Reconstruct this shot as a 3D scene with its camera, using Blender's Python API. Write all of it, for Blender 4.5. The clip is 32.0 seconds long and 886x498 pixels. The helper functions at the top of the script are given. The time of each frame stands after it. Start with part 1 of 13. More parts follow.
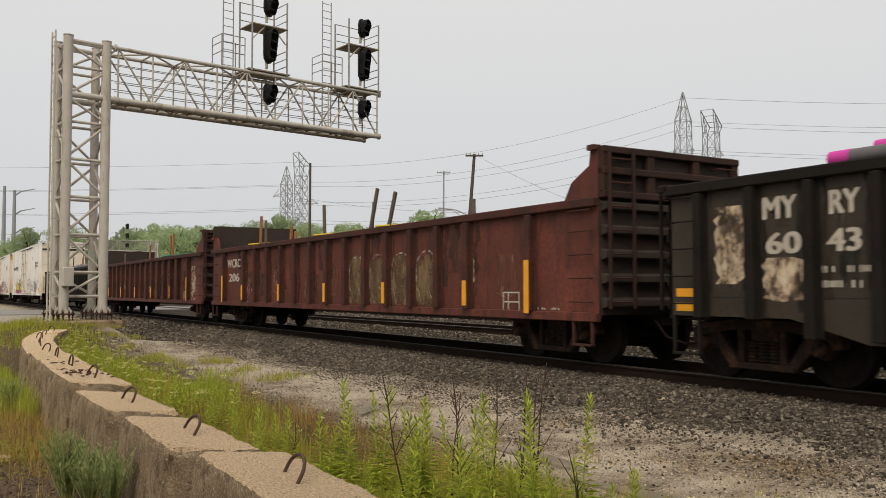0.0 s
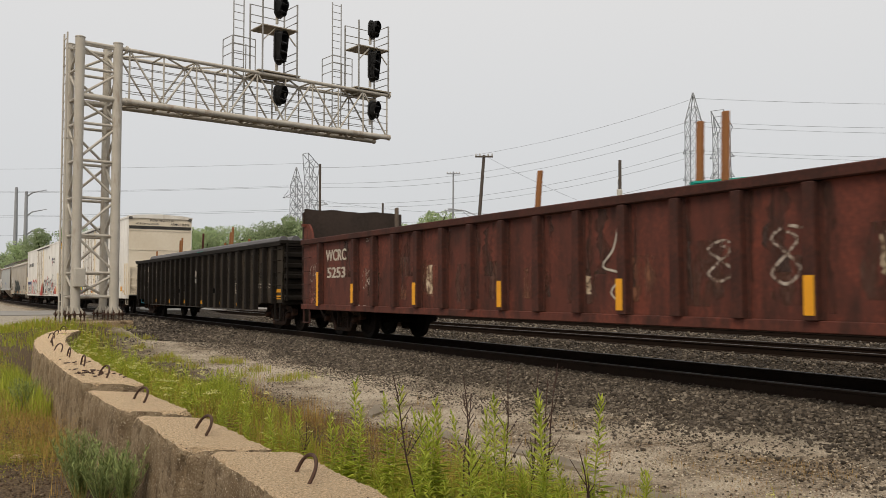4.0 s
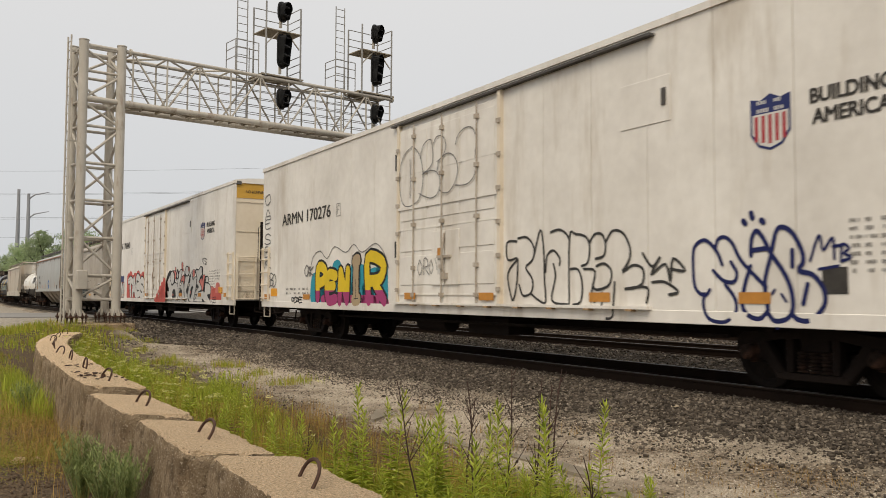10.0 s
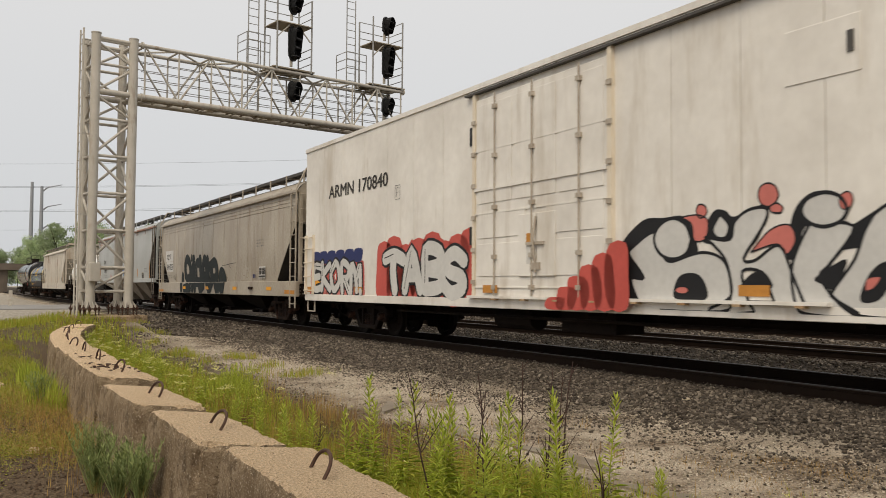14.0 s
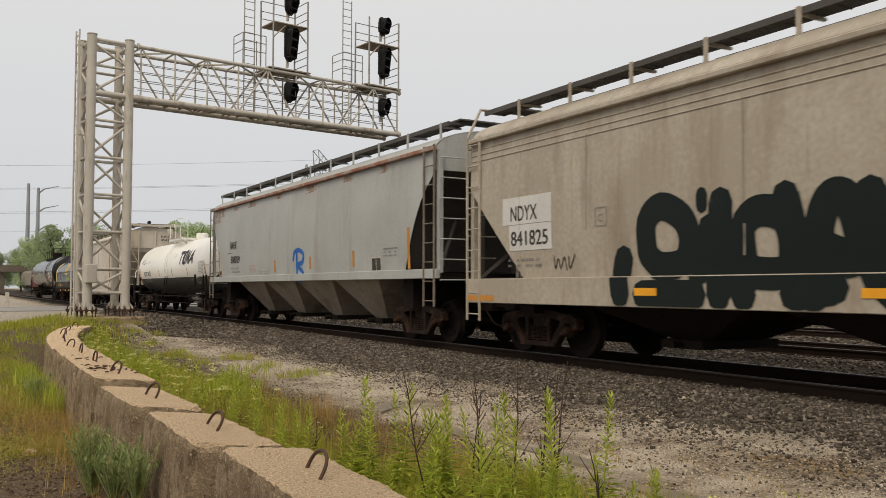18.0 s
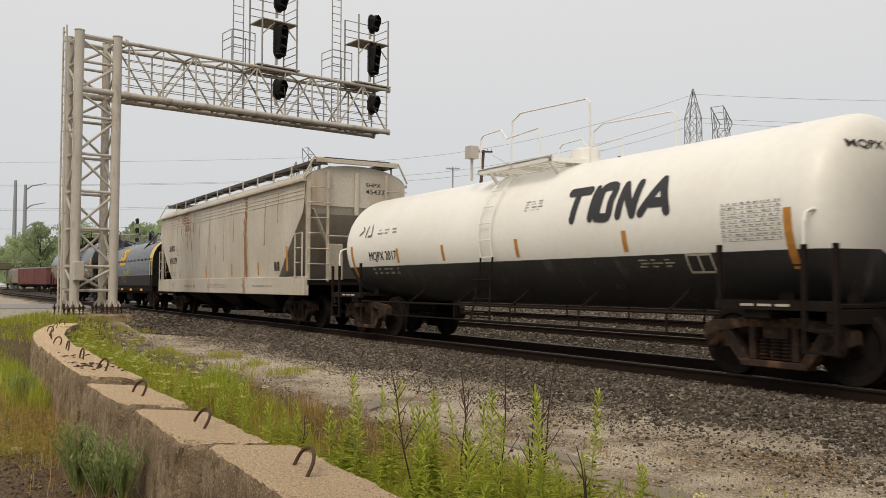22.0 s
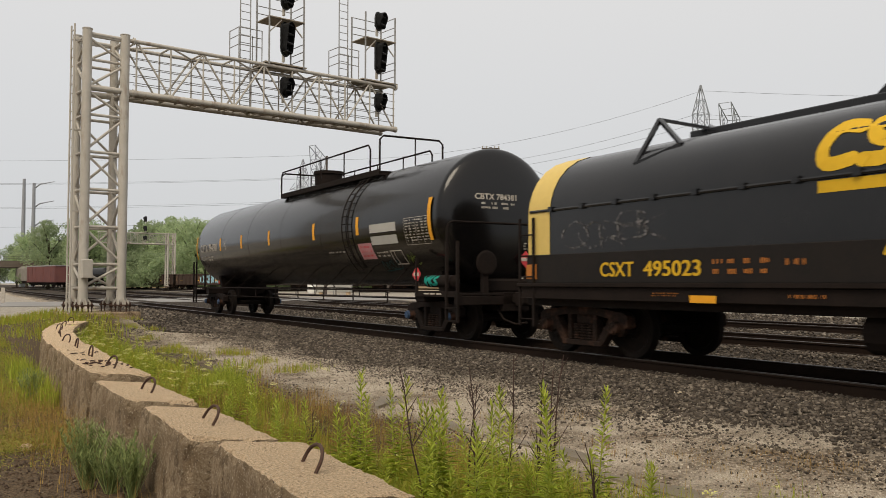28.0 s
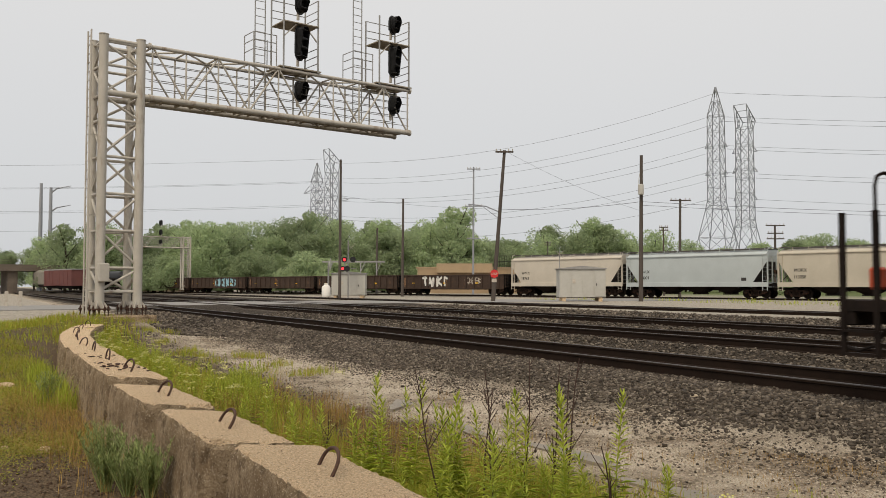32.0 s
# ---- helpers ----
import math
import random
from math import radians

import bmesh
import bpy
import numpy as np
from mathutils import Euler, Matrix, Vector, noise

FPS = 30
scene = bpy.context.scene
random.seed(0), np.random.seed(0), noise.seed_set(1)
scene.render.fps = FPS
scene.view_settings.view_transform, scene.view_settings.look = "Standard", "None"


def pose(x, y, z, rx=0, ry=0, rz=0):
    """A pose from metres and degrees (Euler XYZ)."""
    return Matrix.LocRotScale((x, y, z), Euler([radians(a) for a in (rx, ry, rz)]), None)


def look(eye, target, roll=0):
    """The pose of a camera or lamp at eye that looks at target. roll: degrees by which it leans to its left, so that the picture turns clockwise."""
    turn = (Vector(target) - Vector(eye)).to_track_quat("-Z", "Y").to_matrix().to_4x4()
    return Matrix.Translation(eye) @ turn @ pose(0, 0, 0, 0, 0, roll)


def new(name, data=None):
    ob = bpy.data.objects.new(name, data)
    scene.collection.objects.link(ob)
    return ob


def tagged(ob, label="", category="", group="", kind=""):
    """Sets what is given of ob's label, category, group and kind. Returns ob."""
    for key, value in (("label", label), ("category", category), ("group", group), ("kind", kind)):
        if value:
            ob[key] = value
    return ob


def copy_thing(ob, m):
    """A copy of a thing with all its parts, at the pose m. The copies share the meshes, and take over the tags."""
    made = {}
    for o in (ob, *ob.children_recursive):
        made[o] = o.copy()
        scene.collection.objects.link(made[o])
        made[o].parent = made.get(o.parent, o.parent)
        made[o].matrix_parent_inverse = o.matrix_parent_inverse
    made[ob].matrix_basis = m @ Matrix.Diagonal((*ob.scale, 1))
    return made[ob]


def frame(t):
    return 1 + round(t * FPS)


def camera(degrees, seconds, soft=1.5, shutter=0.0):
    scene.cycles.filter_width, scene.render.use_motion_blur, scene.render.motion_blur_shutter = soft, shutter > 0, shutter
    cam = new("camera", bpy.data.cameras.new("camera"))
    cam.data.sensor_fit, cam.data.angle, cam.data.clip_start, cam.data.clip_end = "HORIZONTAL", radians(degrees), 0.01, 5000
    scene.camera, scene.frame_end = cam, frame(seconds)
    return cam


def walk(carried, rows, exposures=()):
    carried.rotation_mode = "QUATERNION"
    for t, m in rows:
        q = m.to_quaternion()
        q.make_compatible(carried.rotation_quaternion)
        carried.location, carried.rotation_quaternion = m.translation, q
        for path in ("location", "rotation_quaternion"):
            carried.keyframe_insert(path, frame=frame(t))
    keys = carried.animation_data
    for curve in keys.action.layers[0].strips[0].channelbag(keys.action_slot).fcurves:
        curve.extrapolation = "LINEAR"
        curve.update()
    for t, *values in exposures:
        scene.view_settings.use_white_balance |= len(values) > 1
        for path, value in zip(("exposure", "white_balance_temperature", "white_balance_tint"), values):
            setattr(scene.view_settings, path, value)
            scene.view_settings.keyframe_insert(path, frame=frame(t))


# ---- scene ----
cam = camera(54.35, 32.0, soft=0.3, shutter=0.2)
PATH = [
    (0, 0.028, 0.010, 1.179, 92.743, 0.102, -30.640),
    (0.5, 0.036, 0.018, 1.179, 92.711, 0.135, -30.730),
    (1, 0.031, 0.010, 1.177, 92.858, 0.197, -30.695),
    (1.5, 0.023, -0.004, 1.181, 92.992, 0.139, -30.643),
    (2, 0.026, 0.005, 1.178, 93.083, 0.198, -30.603),
    (2.5, 0.031, 0.010, 1.178, 92.898, 0.222, -30.692),
    (3, 0.027, 0.012, 1.177, 92.907, 0.179, -30.531),
    (3.5, 0.017, 0.011, 1.179, 92.807, 0.038, -30.113),
    (5.5, 0.012, -0.002, 1.179, 92.847, 0.071, -29.932),
    (6, 0.012, 0.001, 1.179, 93.019, 0.076, -30.100),
    (6.5, 0.014, -0.012, 1.178, 93.183, 0.379, -30.029),
    (7, 0.022, 0.011, 1.176, 93.280, 0.523, -30.183),
    (7.5, 0.015, -0.005, 1.177, 93.187, 0.219, -30.178),
    (8, 0.016, 0.010, 1.175, 93.139, 0.149, -30.273),
    (8.5, 0.014, 0.010, 1.178, 92.827, 0.129, -30.166),
    (9, 0.018, 0.019, 1.180, 92.803, 0.092, -30.092),
    (9.5, 0.009, 0.016, 1.177, 92.956, 0.012, -29.993),
    (10, 0.002, 0.026, 1.181, 93.095, -0.267, -29.928),
    (10.5, 0.001, 0.019, 1.178, 93.198, -0.147, -29.813),
    (11, -0.001, -0.001, 1.179, 93.113, 0.034, -29.881),
    (11.5, 0.010, 0.021, 1.174, 93.089, 0.043, -29.935),
    (12, 0.002, -0.014, 1.179, 92.882, 0.157, -29.737),
    (12.5, 0.004, 0.003, 1.179, 92.813, -0.094, -29.511),
    (13, 0.005, 0.004, 1.177, 92.688, -0.095, -29.297),
    (13.5, 0.005, 0.010, 1.177, 92.735, -0.100, -29.198),
    (14, -0.000, 0.023, 1.178, 92.604, -0.353, -29.205),
    (14.5, 0.004, 0.011, 1.182, 92.472, -0.304, -29.247),
    (16.5, 0.000, -0.015, 1.179, 93.005, 0.014, -29.310),
    (17, 0.006, 0.005, 1.175, 92.986, -0.030, -29.265),
    (17.5, 0.006, -0.003, 1.175, 92.790, 0.047, -29.256),
    (18, 0.003, -0.004, 1.180, 92.603, -0.110, -29.374),
    (18.5, 0.006, 0.003, 1.176, 92.588, -0.168, -29.331),
    (19, 0.004, -0.002, 1.177, 92.753, -0.318, -29.211),
    (19.5, 0.005, -0.001, 1.177, 92.934, -0.053, -29.147),
    (20, 0.011, -0.002, 1.173, 92.971, -0.044, -29.186),
    (20.5, 0.005, -0.009, 1.174, 92.899, -0.133, -29.418),
    (21, 0.008, -0.013, 1.177, 92.737, -0.163, -29.601),
    (21.5, 0.013, 0.003, 1.171, 92.600, -0.378, -29.908),
    (22, 0.014, -0.004, 1.174, 92.480, -0.182, -30.079),
    (22.5, 0.015, 0.011, 1.172, 92.587, -0.213, -30.081),
    (23, 0.005, -0.016, 1.173, 92.525, -0.172, -29.904),
    (23.5, 0.014, -0.003, 1.172, 92.400, -0.278, -29.788),
    (24, 0.024, 0.016, 1.170, 92.276, -0.186, -29.840),
    (24.5, 0.022, 0.021, 1.169, 92.228, -0.184, -29.955),
    (25, 0.012, -0.010, 1.172, 92.344, -0.173, -29.806),
    (25.5, 0.013, -0.010, 1.176, 92.324, -0.075, -29.757),
    (27.5, 0.017, 0.009, 1.172, 92.205, -0.143, -29.787),
    (28, 0.012, 0.001, 1.170, 92.302, -0.094, -29.599),
    (28.5, 0.016, 0.010, 1.169, 92.270, -0.146, -29.595),
    (29, 0.012, 0.004, 1.171, 92.310, -0.114, -29.517),
    (29.5, 0.013, -0.010, 1.173, 92.405, 0.078, -29.354),
    (30, 0.008, -0.006, 1.169, 92.350, -0.042, -29.233),
    (30.5, 0.009, 0.003, 1.171, 92.233, 0.039, -28.997),
    (31, 0.004, 0.002, 1.173, 92.277, 0.037, -28.770),
    (31.5, 0.007, 0.016, 1.172, 92.408, -0.038, -28.795),
    (32, 0.000, 0.000, 1.173, 92.504, -0.023, -28.672),
]

walk(cam, [(t, pose(x, y, z, rx, ry, rz)) for t, x, y, z, rx, ry, rz in PATH])

# ---- daylight: a bright, even overcast ----
world = bpy.data.worlds.new("overcast_sky")
scene.world = world
world.use_nodes = True
wn, wl = world.node_tree.nodes, world.node_tree.links
sky = wn.new("ShaderNodeTexSky")
sky.sky_type, sky.sun_disc = "NISHITA", False
sky.sun_elevation, sky.sun_rotation = radians(50), radians(200)
sky.dust_density, sky.air_density, sky.ozone_density = 6.0, 1.0, 1.0
hazed = wn.new("ShaderNodeMix")
hazed.data_type = "RGBA"
hazed.inputs["Factor"].default_value = 0.88
cloud_pos = wn.new("ShaderNodeTexCoord")
cloud_split = wn.new("ShaderNodeSeparateXYZ")
wl.new(cloud_pos.outputs["Generated"], cloud_split.inputs[0])
cloud_ramp = wn.new("ShaderNodeValToRGB")
cloud_ramp.color_ramp.elements[0].position, cloud_ramp.color_ramp.elements[0].color = 0.0, (6.75, 6.9, 7.1, 1)
cloud_ramp.color_ramp.elements[1].position, cloud_ramp.color_ramp.elements[1].color = 0.4, (8.45, 8.25, 8.0, 1)
wl.new(cloud_split.outputs["Z"], cloud_ramp.inputs["Fac"])
wl.new(sky.outputs[0], hazed.inputs["A"])
wl.new(cloud_ramp.outputs["Color"], hazed.inputs["B"])
wl.new(hazed.outputs["Result"], wn["Background"].inputs["Color"])
wn["Background"].inputs["Strength"].default_value = 0.1
sun = new("sun", bpy.data.lights.new("sun", "SUN"))
sun.data.energy, sun.data.angle, sun.data.color = 2.05, radians(30), (1.0, 0.88, 0.70)
sun.matrix_world = look((-38, -32, 60), (0, 0, 0))
scene.view_settings.exposure = 0.0

# ---- materials ----
def ramp_node(n, stops):
    r = n.new("ShaderNodeValToRGB")
    while len(r.color_ramp.elements) < len(stops):
        r.color_ramp.elements.new(0.5)
    for e, (p, c) in zip(r.color_ramp.elements, stops):
        e.position, e.color = p, (*c, 1) if len(c) == 3 else c
    return r


def surface(name, colour, rough=0.8, metal=0.0, second=None, grain=30.0, blotch=2.0, amount=0.5, bump=0.15, bump_scale=None, streak=0.0, rust=None,
            rust_amount=0.0, rust_scale=3.0, vary=0.0, spec=0.22, stretch=(1, 1, 1)):
    """A worn surface: a colour that wanders at two scales, streaks or stains of rust, and fine relief."""
    m = bpy.data.materials.new(name)
    m.use_nodes = True
    n, l = m.node_tree.nodes, m.node_tree.links
    b = n["Principled BSDF"]
    b.inputs["Roughness"].default_value, b.inputs["Metallic"].default_value, b.inputs["Specular IOR Level"].default_value = rough, metal, spec
    pos = n.new("ShaderNodeTexCoord")
    mp = n.new("ShaderNodeMapping")
    mp.inputs["Scale"].default_value = stretch
    l.new(pos.outputs["Object"], mp.inputs["Vector"])
    big, small = n.new("ShaderNodeTexNoise"), n.new("ShaderNodeTexNoise")
    big.inputs["Scale"].default_value, big.inputs["Detail"].default_value = blotch, 5
    small.inputs["Scale"].default_value, small.inputs["Detail"].default_value = grain, 4
    l.new(mp.outputs[0], big.inputs["Vector"])
    l.new(mp.outputs[0], small.inputs["Vector"])
    second = second or tuple(c * 0.7 for c in colour)
    r = ramp_node(n, [(0.3, colour), (0.72, second)])
    add = n.new("ShaderNodeMath")
    add.operation = "MULTIPLY_ADD"
    add.inputs[1].default_value, add.inputs[2].default_value = 0.45 * amount * 2, 0.0
    half = n.new("ShaderNodeMath")
    half.operation = "MULTIPLY_ADD"
    half.inputs[1].default_value = 0.75
    l.new(small.outputs["Fac"], add.inputs[0])
    l.new(big.outputs["Fac"], half.inputs[0])
    l.new(add.outputs[0], half.inputs[2])
    l.new(half.outputs[0], r.inputs["Fac"])
    out = r.outputs["Color"]
    if rust_amount:
        st = n.new("ShaderNodeTexNoise")
        sm = n.new("ShaderNodeMapping")
        sm.inputs["Scale"].default_value = (rust_scale, rust_scale, rust_scale * (1 - streak) + 0.1)
        st.inputs["Scale"].default_value, st.inputs["Detail"].default_value, st.inputs["Roughness"].default_value = 1.0, 6, 0.65
        l.new(pos.outputs["Object"], sm.inputs["Vector"])
        l.new(sm.outputs[0], st.inputs["Vector"])
        k = ramp_node(n, [(0.62 - 0.25 * rust_amount, (0, 0, 0)), (0.8 - 0.2 * rust_amount, (1, 1, 1))])
        l.new(st.outputs["Fac"], k.inputs["Fac"])
        mx = n.new("ShaderNodeMix")
        mx.data_type = "RGBA"
        sc = n.new("ShaderNodeMath")
        sc.operation = "MULTIPLY"
        sc.inputs[1].default_value = 0.85
        l.new(k.outputs["Color"], sc.inputs[0])
        l.new(sc.outputs[0], mx.inputs["Factor"])
        l.new(out, mx.inputs["A"])
        mx.inputs["B"].default_value = (*(rust or (0.16, 0.07, 0.035)), 1)
        out = mx.outputs["Result"]
    if vary:
        info = n.new("ShaderNodeObjectInfo")
        hs = n.new("ShaderNodeHueSaturation")
        mul = n.new("ShaderNodeMath")
        mul.operation = "MULTIPLY_ADD"
        mul.inputs[1].default_value, mul.inputs[2].default_value = vary, 1 - vary / 2
        l.new(info.outputs["Random"], mul.inputs[0])
        l.new(mul.outputs[0], hs.inputs["Value"])
        l.new(out, hs.inputs["Color"])
        out = hs.outputs["Color"]
    l.new(out, b.inputs["Base Color"])
    if bump:
        bp = n.new("ShaderNodeBump")
        bp.inputs["Strength"].default_value, bp.inputs["Distance"].default_value = bump, 0.02
        if bump_scale:
            bn = n.new("ShaderNodeTexNoise")
            bn.inputs["Scale"].default_value, bn.inputs["Detail"].default_value = bump_scale, 5
            l.new(mp.outputs[0], bn.inputs["Vector"])
            l.new(bn.outputs["Fac"], bp.inputs["Height"])
        else:
            l.new(small.outputs["Fac"], bp.inputs["Height"])
        l.new(bp.outputs[0], b.inputs["Normal"])
    return m


def island(name, a, b, rough=0.8, spec=0.3, translucent=0.0, vary=0.0):
    """One colour for each loose piece, between a and b."""
    m = bpy.data.materials.new(name)
    m.use_nodes = True
    n, l = m.node_tree.nodes, m.node_tree.links
    g = n.new("ShaderNodeNewGeometry")
    stops = [(i / (len(b)), c) for i, c in enumerate([a, *b])] if isinstance(b, list) else [(0, a), (1, b)]
    r = ramp_node(n, stops)
    l.new(g.outputs["Random Per Island"], r.inputs["Fac"])
    p = n["Principled BSDF"]
    p.inputs["Roughness"].default_value, p.inputs["Specular IOR Level"].default_value = rough, spec
    colour = r.outputs["Color"]
    if vary:
        info, hs, mul = n.new("ShaderNodeObjectInfo"), n.new("ShaderNodeHueSaturation"), n.new("ShaderNodeMath")
        mul.operation = "MULTIPLY_ADD"
        mul.inputs[1].default_value, mul.inputs[2].default_value = vary, 1 - vary / 2
        l.new(info.outputs["Random"], mul.inputs[0])
        l.new(mul.outputs[0], hs.inputs["Value"])
        l.new(colour, hs.inputs["Color"])
        colour = hs.outputs["Color"]
    l.new(colour, p.inputs["Base Color"])
    if translucent:
        t, mix = n.new("ShaderNodeBsdfTranslucent"), n.new("ShaderNodeMixShader")
        mix.inputs[0].default_value = translucent
        l.new(colour, t.inputs["Color"])
        l.new(p.outputs[0], mix.inputs[1])
        l.new(t.outputs[0], mix.inputs[2])
        l.new(mix.outputs[0], n["Material Output"].inputs["Surface"])
    return m


def glow(name, colour, strength):
    m = bpy.data.materials.new(name)
    m.use_nodes = True
    b = m.node_tree.nodes["Principled BSDF"]
    b.inputs["Base Color"].default_value = (*colour, 1)
    b.inputs["Emission Color"].default_value, b.inputs["Emission Strength"].default_value = (*colour, 1), strength
    return m


def rough_concrete(name="weathered_concrete", sand=1.0, mud=0.54):
    """Coarse old concrete: pale aggregate, dark pits, brown weather stains and a grainy relief."""
    m = bpy.data.materials.new(name)
    m.use_nodes = True
    n, l = m.node_tree.nodes, m.node_tree.links
    b = n["Principled BSDF"]
    b.inputs["Roughness"].default_value, b.inputs["Specular IOR Level"].default_value = 0.95, 0.15
    pos = n.new("ShaderNodeTexCoord")

    def grain(scale, detail, rough, stretch=(1, 1, 1)):
        mp, t = n.new("ShaderNodeMapping"), n.new("ShaderNodeTexNoise")
        mp.inputs["Scale"].default_value = stretch
        t.inputs["Scale"].default_value, t.inputs["Detail"].default_value, t.inputs["Roughness"].default_value = scale, detail, rough
        l.new(pos.outputs["Object"], mp.inputs["Vector"])
        l.new(mp.outputs[0], t.inputs["Vector"])
        return t.outputs["Fac"]

    def over(fac, low, high, under, colour):
        k, mx = ramp_node(n, [(low, (0, 0, 0)), (high, (1, 1, 1))]), n.new("ShaderNodeMix")
        mx.data_type = "RGBA"
        l.new(fac, k.inputs["Fac"])
        l.new(k.outputs["Color"], mx.inputs["Factor"])
        l.new(under, mx.inputs["A"])
        mx.inputs["B"].default_value = (*colour, 1)
        return mx.outputs["Result"]

    base = ramp_node(n, [(f, tuple(v * sand for v in c)) for f, c in ((0.38, (0.27, 0.182, 0.108)), (0.5, (0.46, 0.34, 0.216)), (0.6, (0.66, 0.515, 0.345)))])
    l.new(grain(62, 8, 0.85), base.inputs["Fac"])
    c = base.outputs["Color"]
    c = over(grain(1.6, 8, 0.7), mud, mud + 0.15, c, (0.235, 0.165, 0.098))
    c = over(grain(5.0, 8, 0.75), mud + 0.04, mud + 0.16, c, (0.15, 0.105, 0.063))
    c = over(grain(75, 3, 0.6), 0.60, 0.66, c, (0.72, 0.61, 0.46))
    c = over(grain(42, 4, 0.7), 0.61, 0.66, c, (0.09, 0.06, 0.04))
    l.new(c, b.inputs["Base Color"])
    bp = n.new("ShaderNodeBump")
    bp.inputs["Strength"].default_value, bp.inputs["Distance"].default_value = 1.0, 0.035
    l.new(grain(70, 9, 0.8), bp.inputs["Height"])
    l.new(bp.outputs[0], b.inputs["Normal"])
    return m


M = {}
M["galv"] = surface("galvanised_steel", (0.52, 0.485, 0.43), 0.55, 0.0, (0.40, 0.37, 0.32), 40, 2, 0.4, 0.05, rust=(0.2, 0.13, 0.08), rust_amount=0.25, streak=0.8)
M["galv_pale"] = surface("galvanised_rail", (0.33, 0.325, 0.315), 0.5, 0.1, (0.25, 0.245, 0.235), 40, 3, 0.4, 0.03)
M["signal_black"] = surface("signal_black_paint", (0.012, 0.012, 0.013), 0.5, 0, (0.03, 0.03, 0.03), 30, 4, 0.4, 0.05)
M["cowl_grey"] = surface("reflection_grey_slat", (0.10, 0.105, 0.11), 0.5, 0, (0.07, 0.07, 0.075), 30, 4, 0.4, 0.0)
M["lens"] = surface("dark_lens", (0.05, 0.055, 0.06), 0.15, 0, (0.03, 0.03, 0.03), 30, 4, 0.2, 0.0)
M["grating"] = surface("weathered_walkway_steel", (0.36, 0.32, 0.25), 0.7, 0, (0.24, 0.2, 0.15), 40, 3, 0.5, 0.1)
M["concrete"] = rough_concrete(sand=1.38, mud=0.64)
# concrete of the block sides: mud, with their shade mixed into the colour
M["cast_face"] = rough_concrete("shaded_muddy_cast_concrete", 0.80, 0.45)
M["hook"] = surface("rusted_bar", (0.13, 0.075, 0.05), 0.8, 0.3, (0.07, 0.04, 0.03), 80, 6, 0.6, 0.3)
M["rail"] = surface("rusty_rail_web", (0.013, 0.009, 0.007), 0.9, 0.0, (0.022, 0.014, 0.010), 40, 3, 0.5, 0.2, spec=0.08)
M["railhead"] = surface("worn_railhead", (0.07, 0.057, 0.05), 0.45, 0.4, (0.05, 0.042, 0.036), 40, 3, 0.4, 0.05)
M["tie"] = surface("creosoted_tie", (0.06, 0.05, 0.042), 0.95, 0, (0.11, 0.095, 0.08), 25, 3, 0.6, 0.5, vary=0.5, stretch=(0.3, 3, 1))
M["asphalt"] = surface("old_road", (0.30, 0.29, 0.27), 0.9, 0, (0.22, 0.21, 0.2), 12, 0.5, 0.5, 0.2)
M["red_car"] = surface("rusty_red_paint", (0.215, 0.056, 0.035), 0.7, 0, (0.098, 0.031, 0.022), 14, 1.1, 0.7, 0.12, rust=(0.034, 0.017, 0.013), rust_amount=0.62, rust_scale=3.6, streak=0.7)
# red cars' posts and ends: rusty steel, colours darkened to carry their shade
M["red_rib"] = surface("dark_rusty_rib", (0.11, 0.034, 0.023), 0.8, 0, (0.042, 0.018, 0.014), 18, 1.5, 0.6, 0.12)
M["end_rust"] = surface("shaded_end_rust", (0.062, 0.024, 0.018), 0.85, 0, (0.028, 0.016, 0.013), 18, 1.5, 0.6, 0.15)
# black cars' posts and ends: a deeper black that stands for their shade
M["black_end"] = surface("shaded_black_end", (0.007, 0.0065, 0.006), 0.8, 0, (0.016, 0.013, 0.011), 18, 1.5, 0.6, 0.1, spec=0.12)
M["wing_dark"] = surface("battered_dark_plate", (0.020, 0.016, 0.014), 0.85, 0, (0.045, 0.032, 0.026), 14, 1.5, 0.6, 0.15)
M["black_car"] = surface("faded_black_paint", (0.013, 0.0112, 0.009), 0.6, 0, (0.042, 0.033, 0.024), 20, 1.4, 0.75, 0.25, 6.0, rust=(0.052, 0.035, 0.023), rust_amount=0.4, rust_scale=2.4, streak=0.8)
M["white_car"] = surface("grimy_white_paint", (0.83, 0.80, 0.745), 0.36, 0, (0.60, 0.565, 0.515), 5, 0.55, 0.3, 0.5, 0.8, rust=(0.50, 0.44, 0.36), rust_amount=0.36, rust_scale=1.5, streak=0.9)
M["white_end"] = surface("cream_end_paint", (0.75, 0.68, 0.56), 0.55, 0, (0.66, 0.575, 0.45), 8, 0.6, 0.4, 0.03)
M["grey_hopper"] = surface("pale_grey_paint", (0.41, 0.42, 0.41), 0.4, 0, (0.31, 0.315, 0.30), 14, 0.7, 0.4, 0.03, rust=(0.26, 0.22, 0.18), rust_amount=0.3, rust_scale=1.5, streak=0.9)
M["tan_hopper"] = surface("grimy_beige_paint", (0.475, 0.43, 0.355), 0.4, 0, (0.33, 0.285, 0.225), 14, 0.8, 0.6, 0.03, rust=(0.22, 0.165, 0.12), rust_amount=0.48, rust_scale=1.3, streak=0.92)
M["shpx_hopper"] = surface("weathered_cream_paint", (0.60, 0.56, 0.485), 0.45, 0, (0.44, 0.395, 0.325), 14, 0.8, 0.6, 0.03, rust=(0.33, 0.22, 0.13), rust_amount=0.42, rust_scale=1.0, streak=0.95)
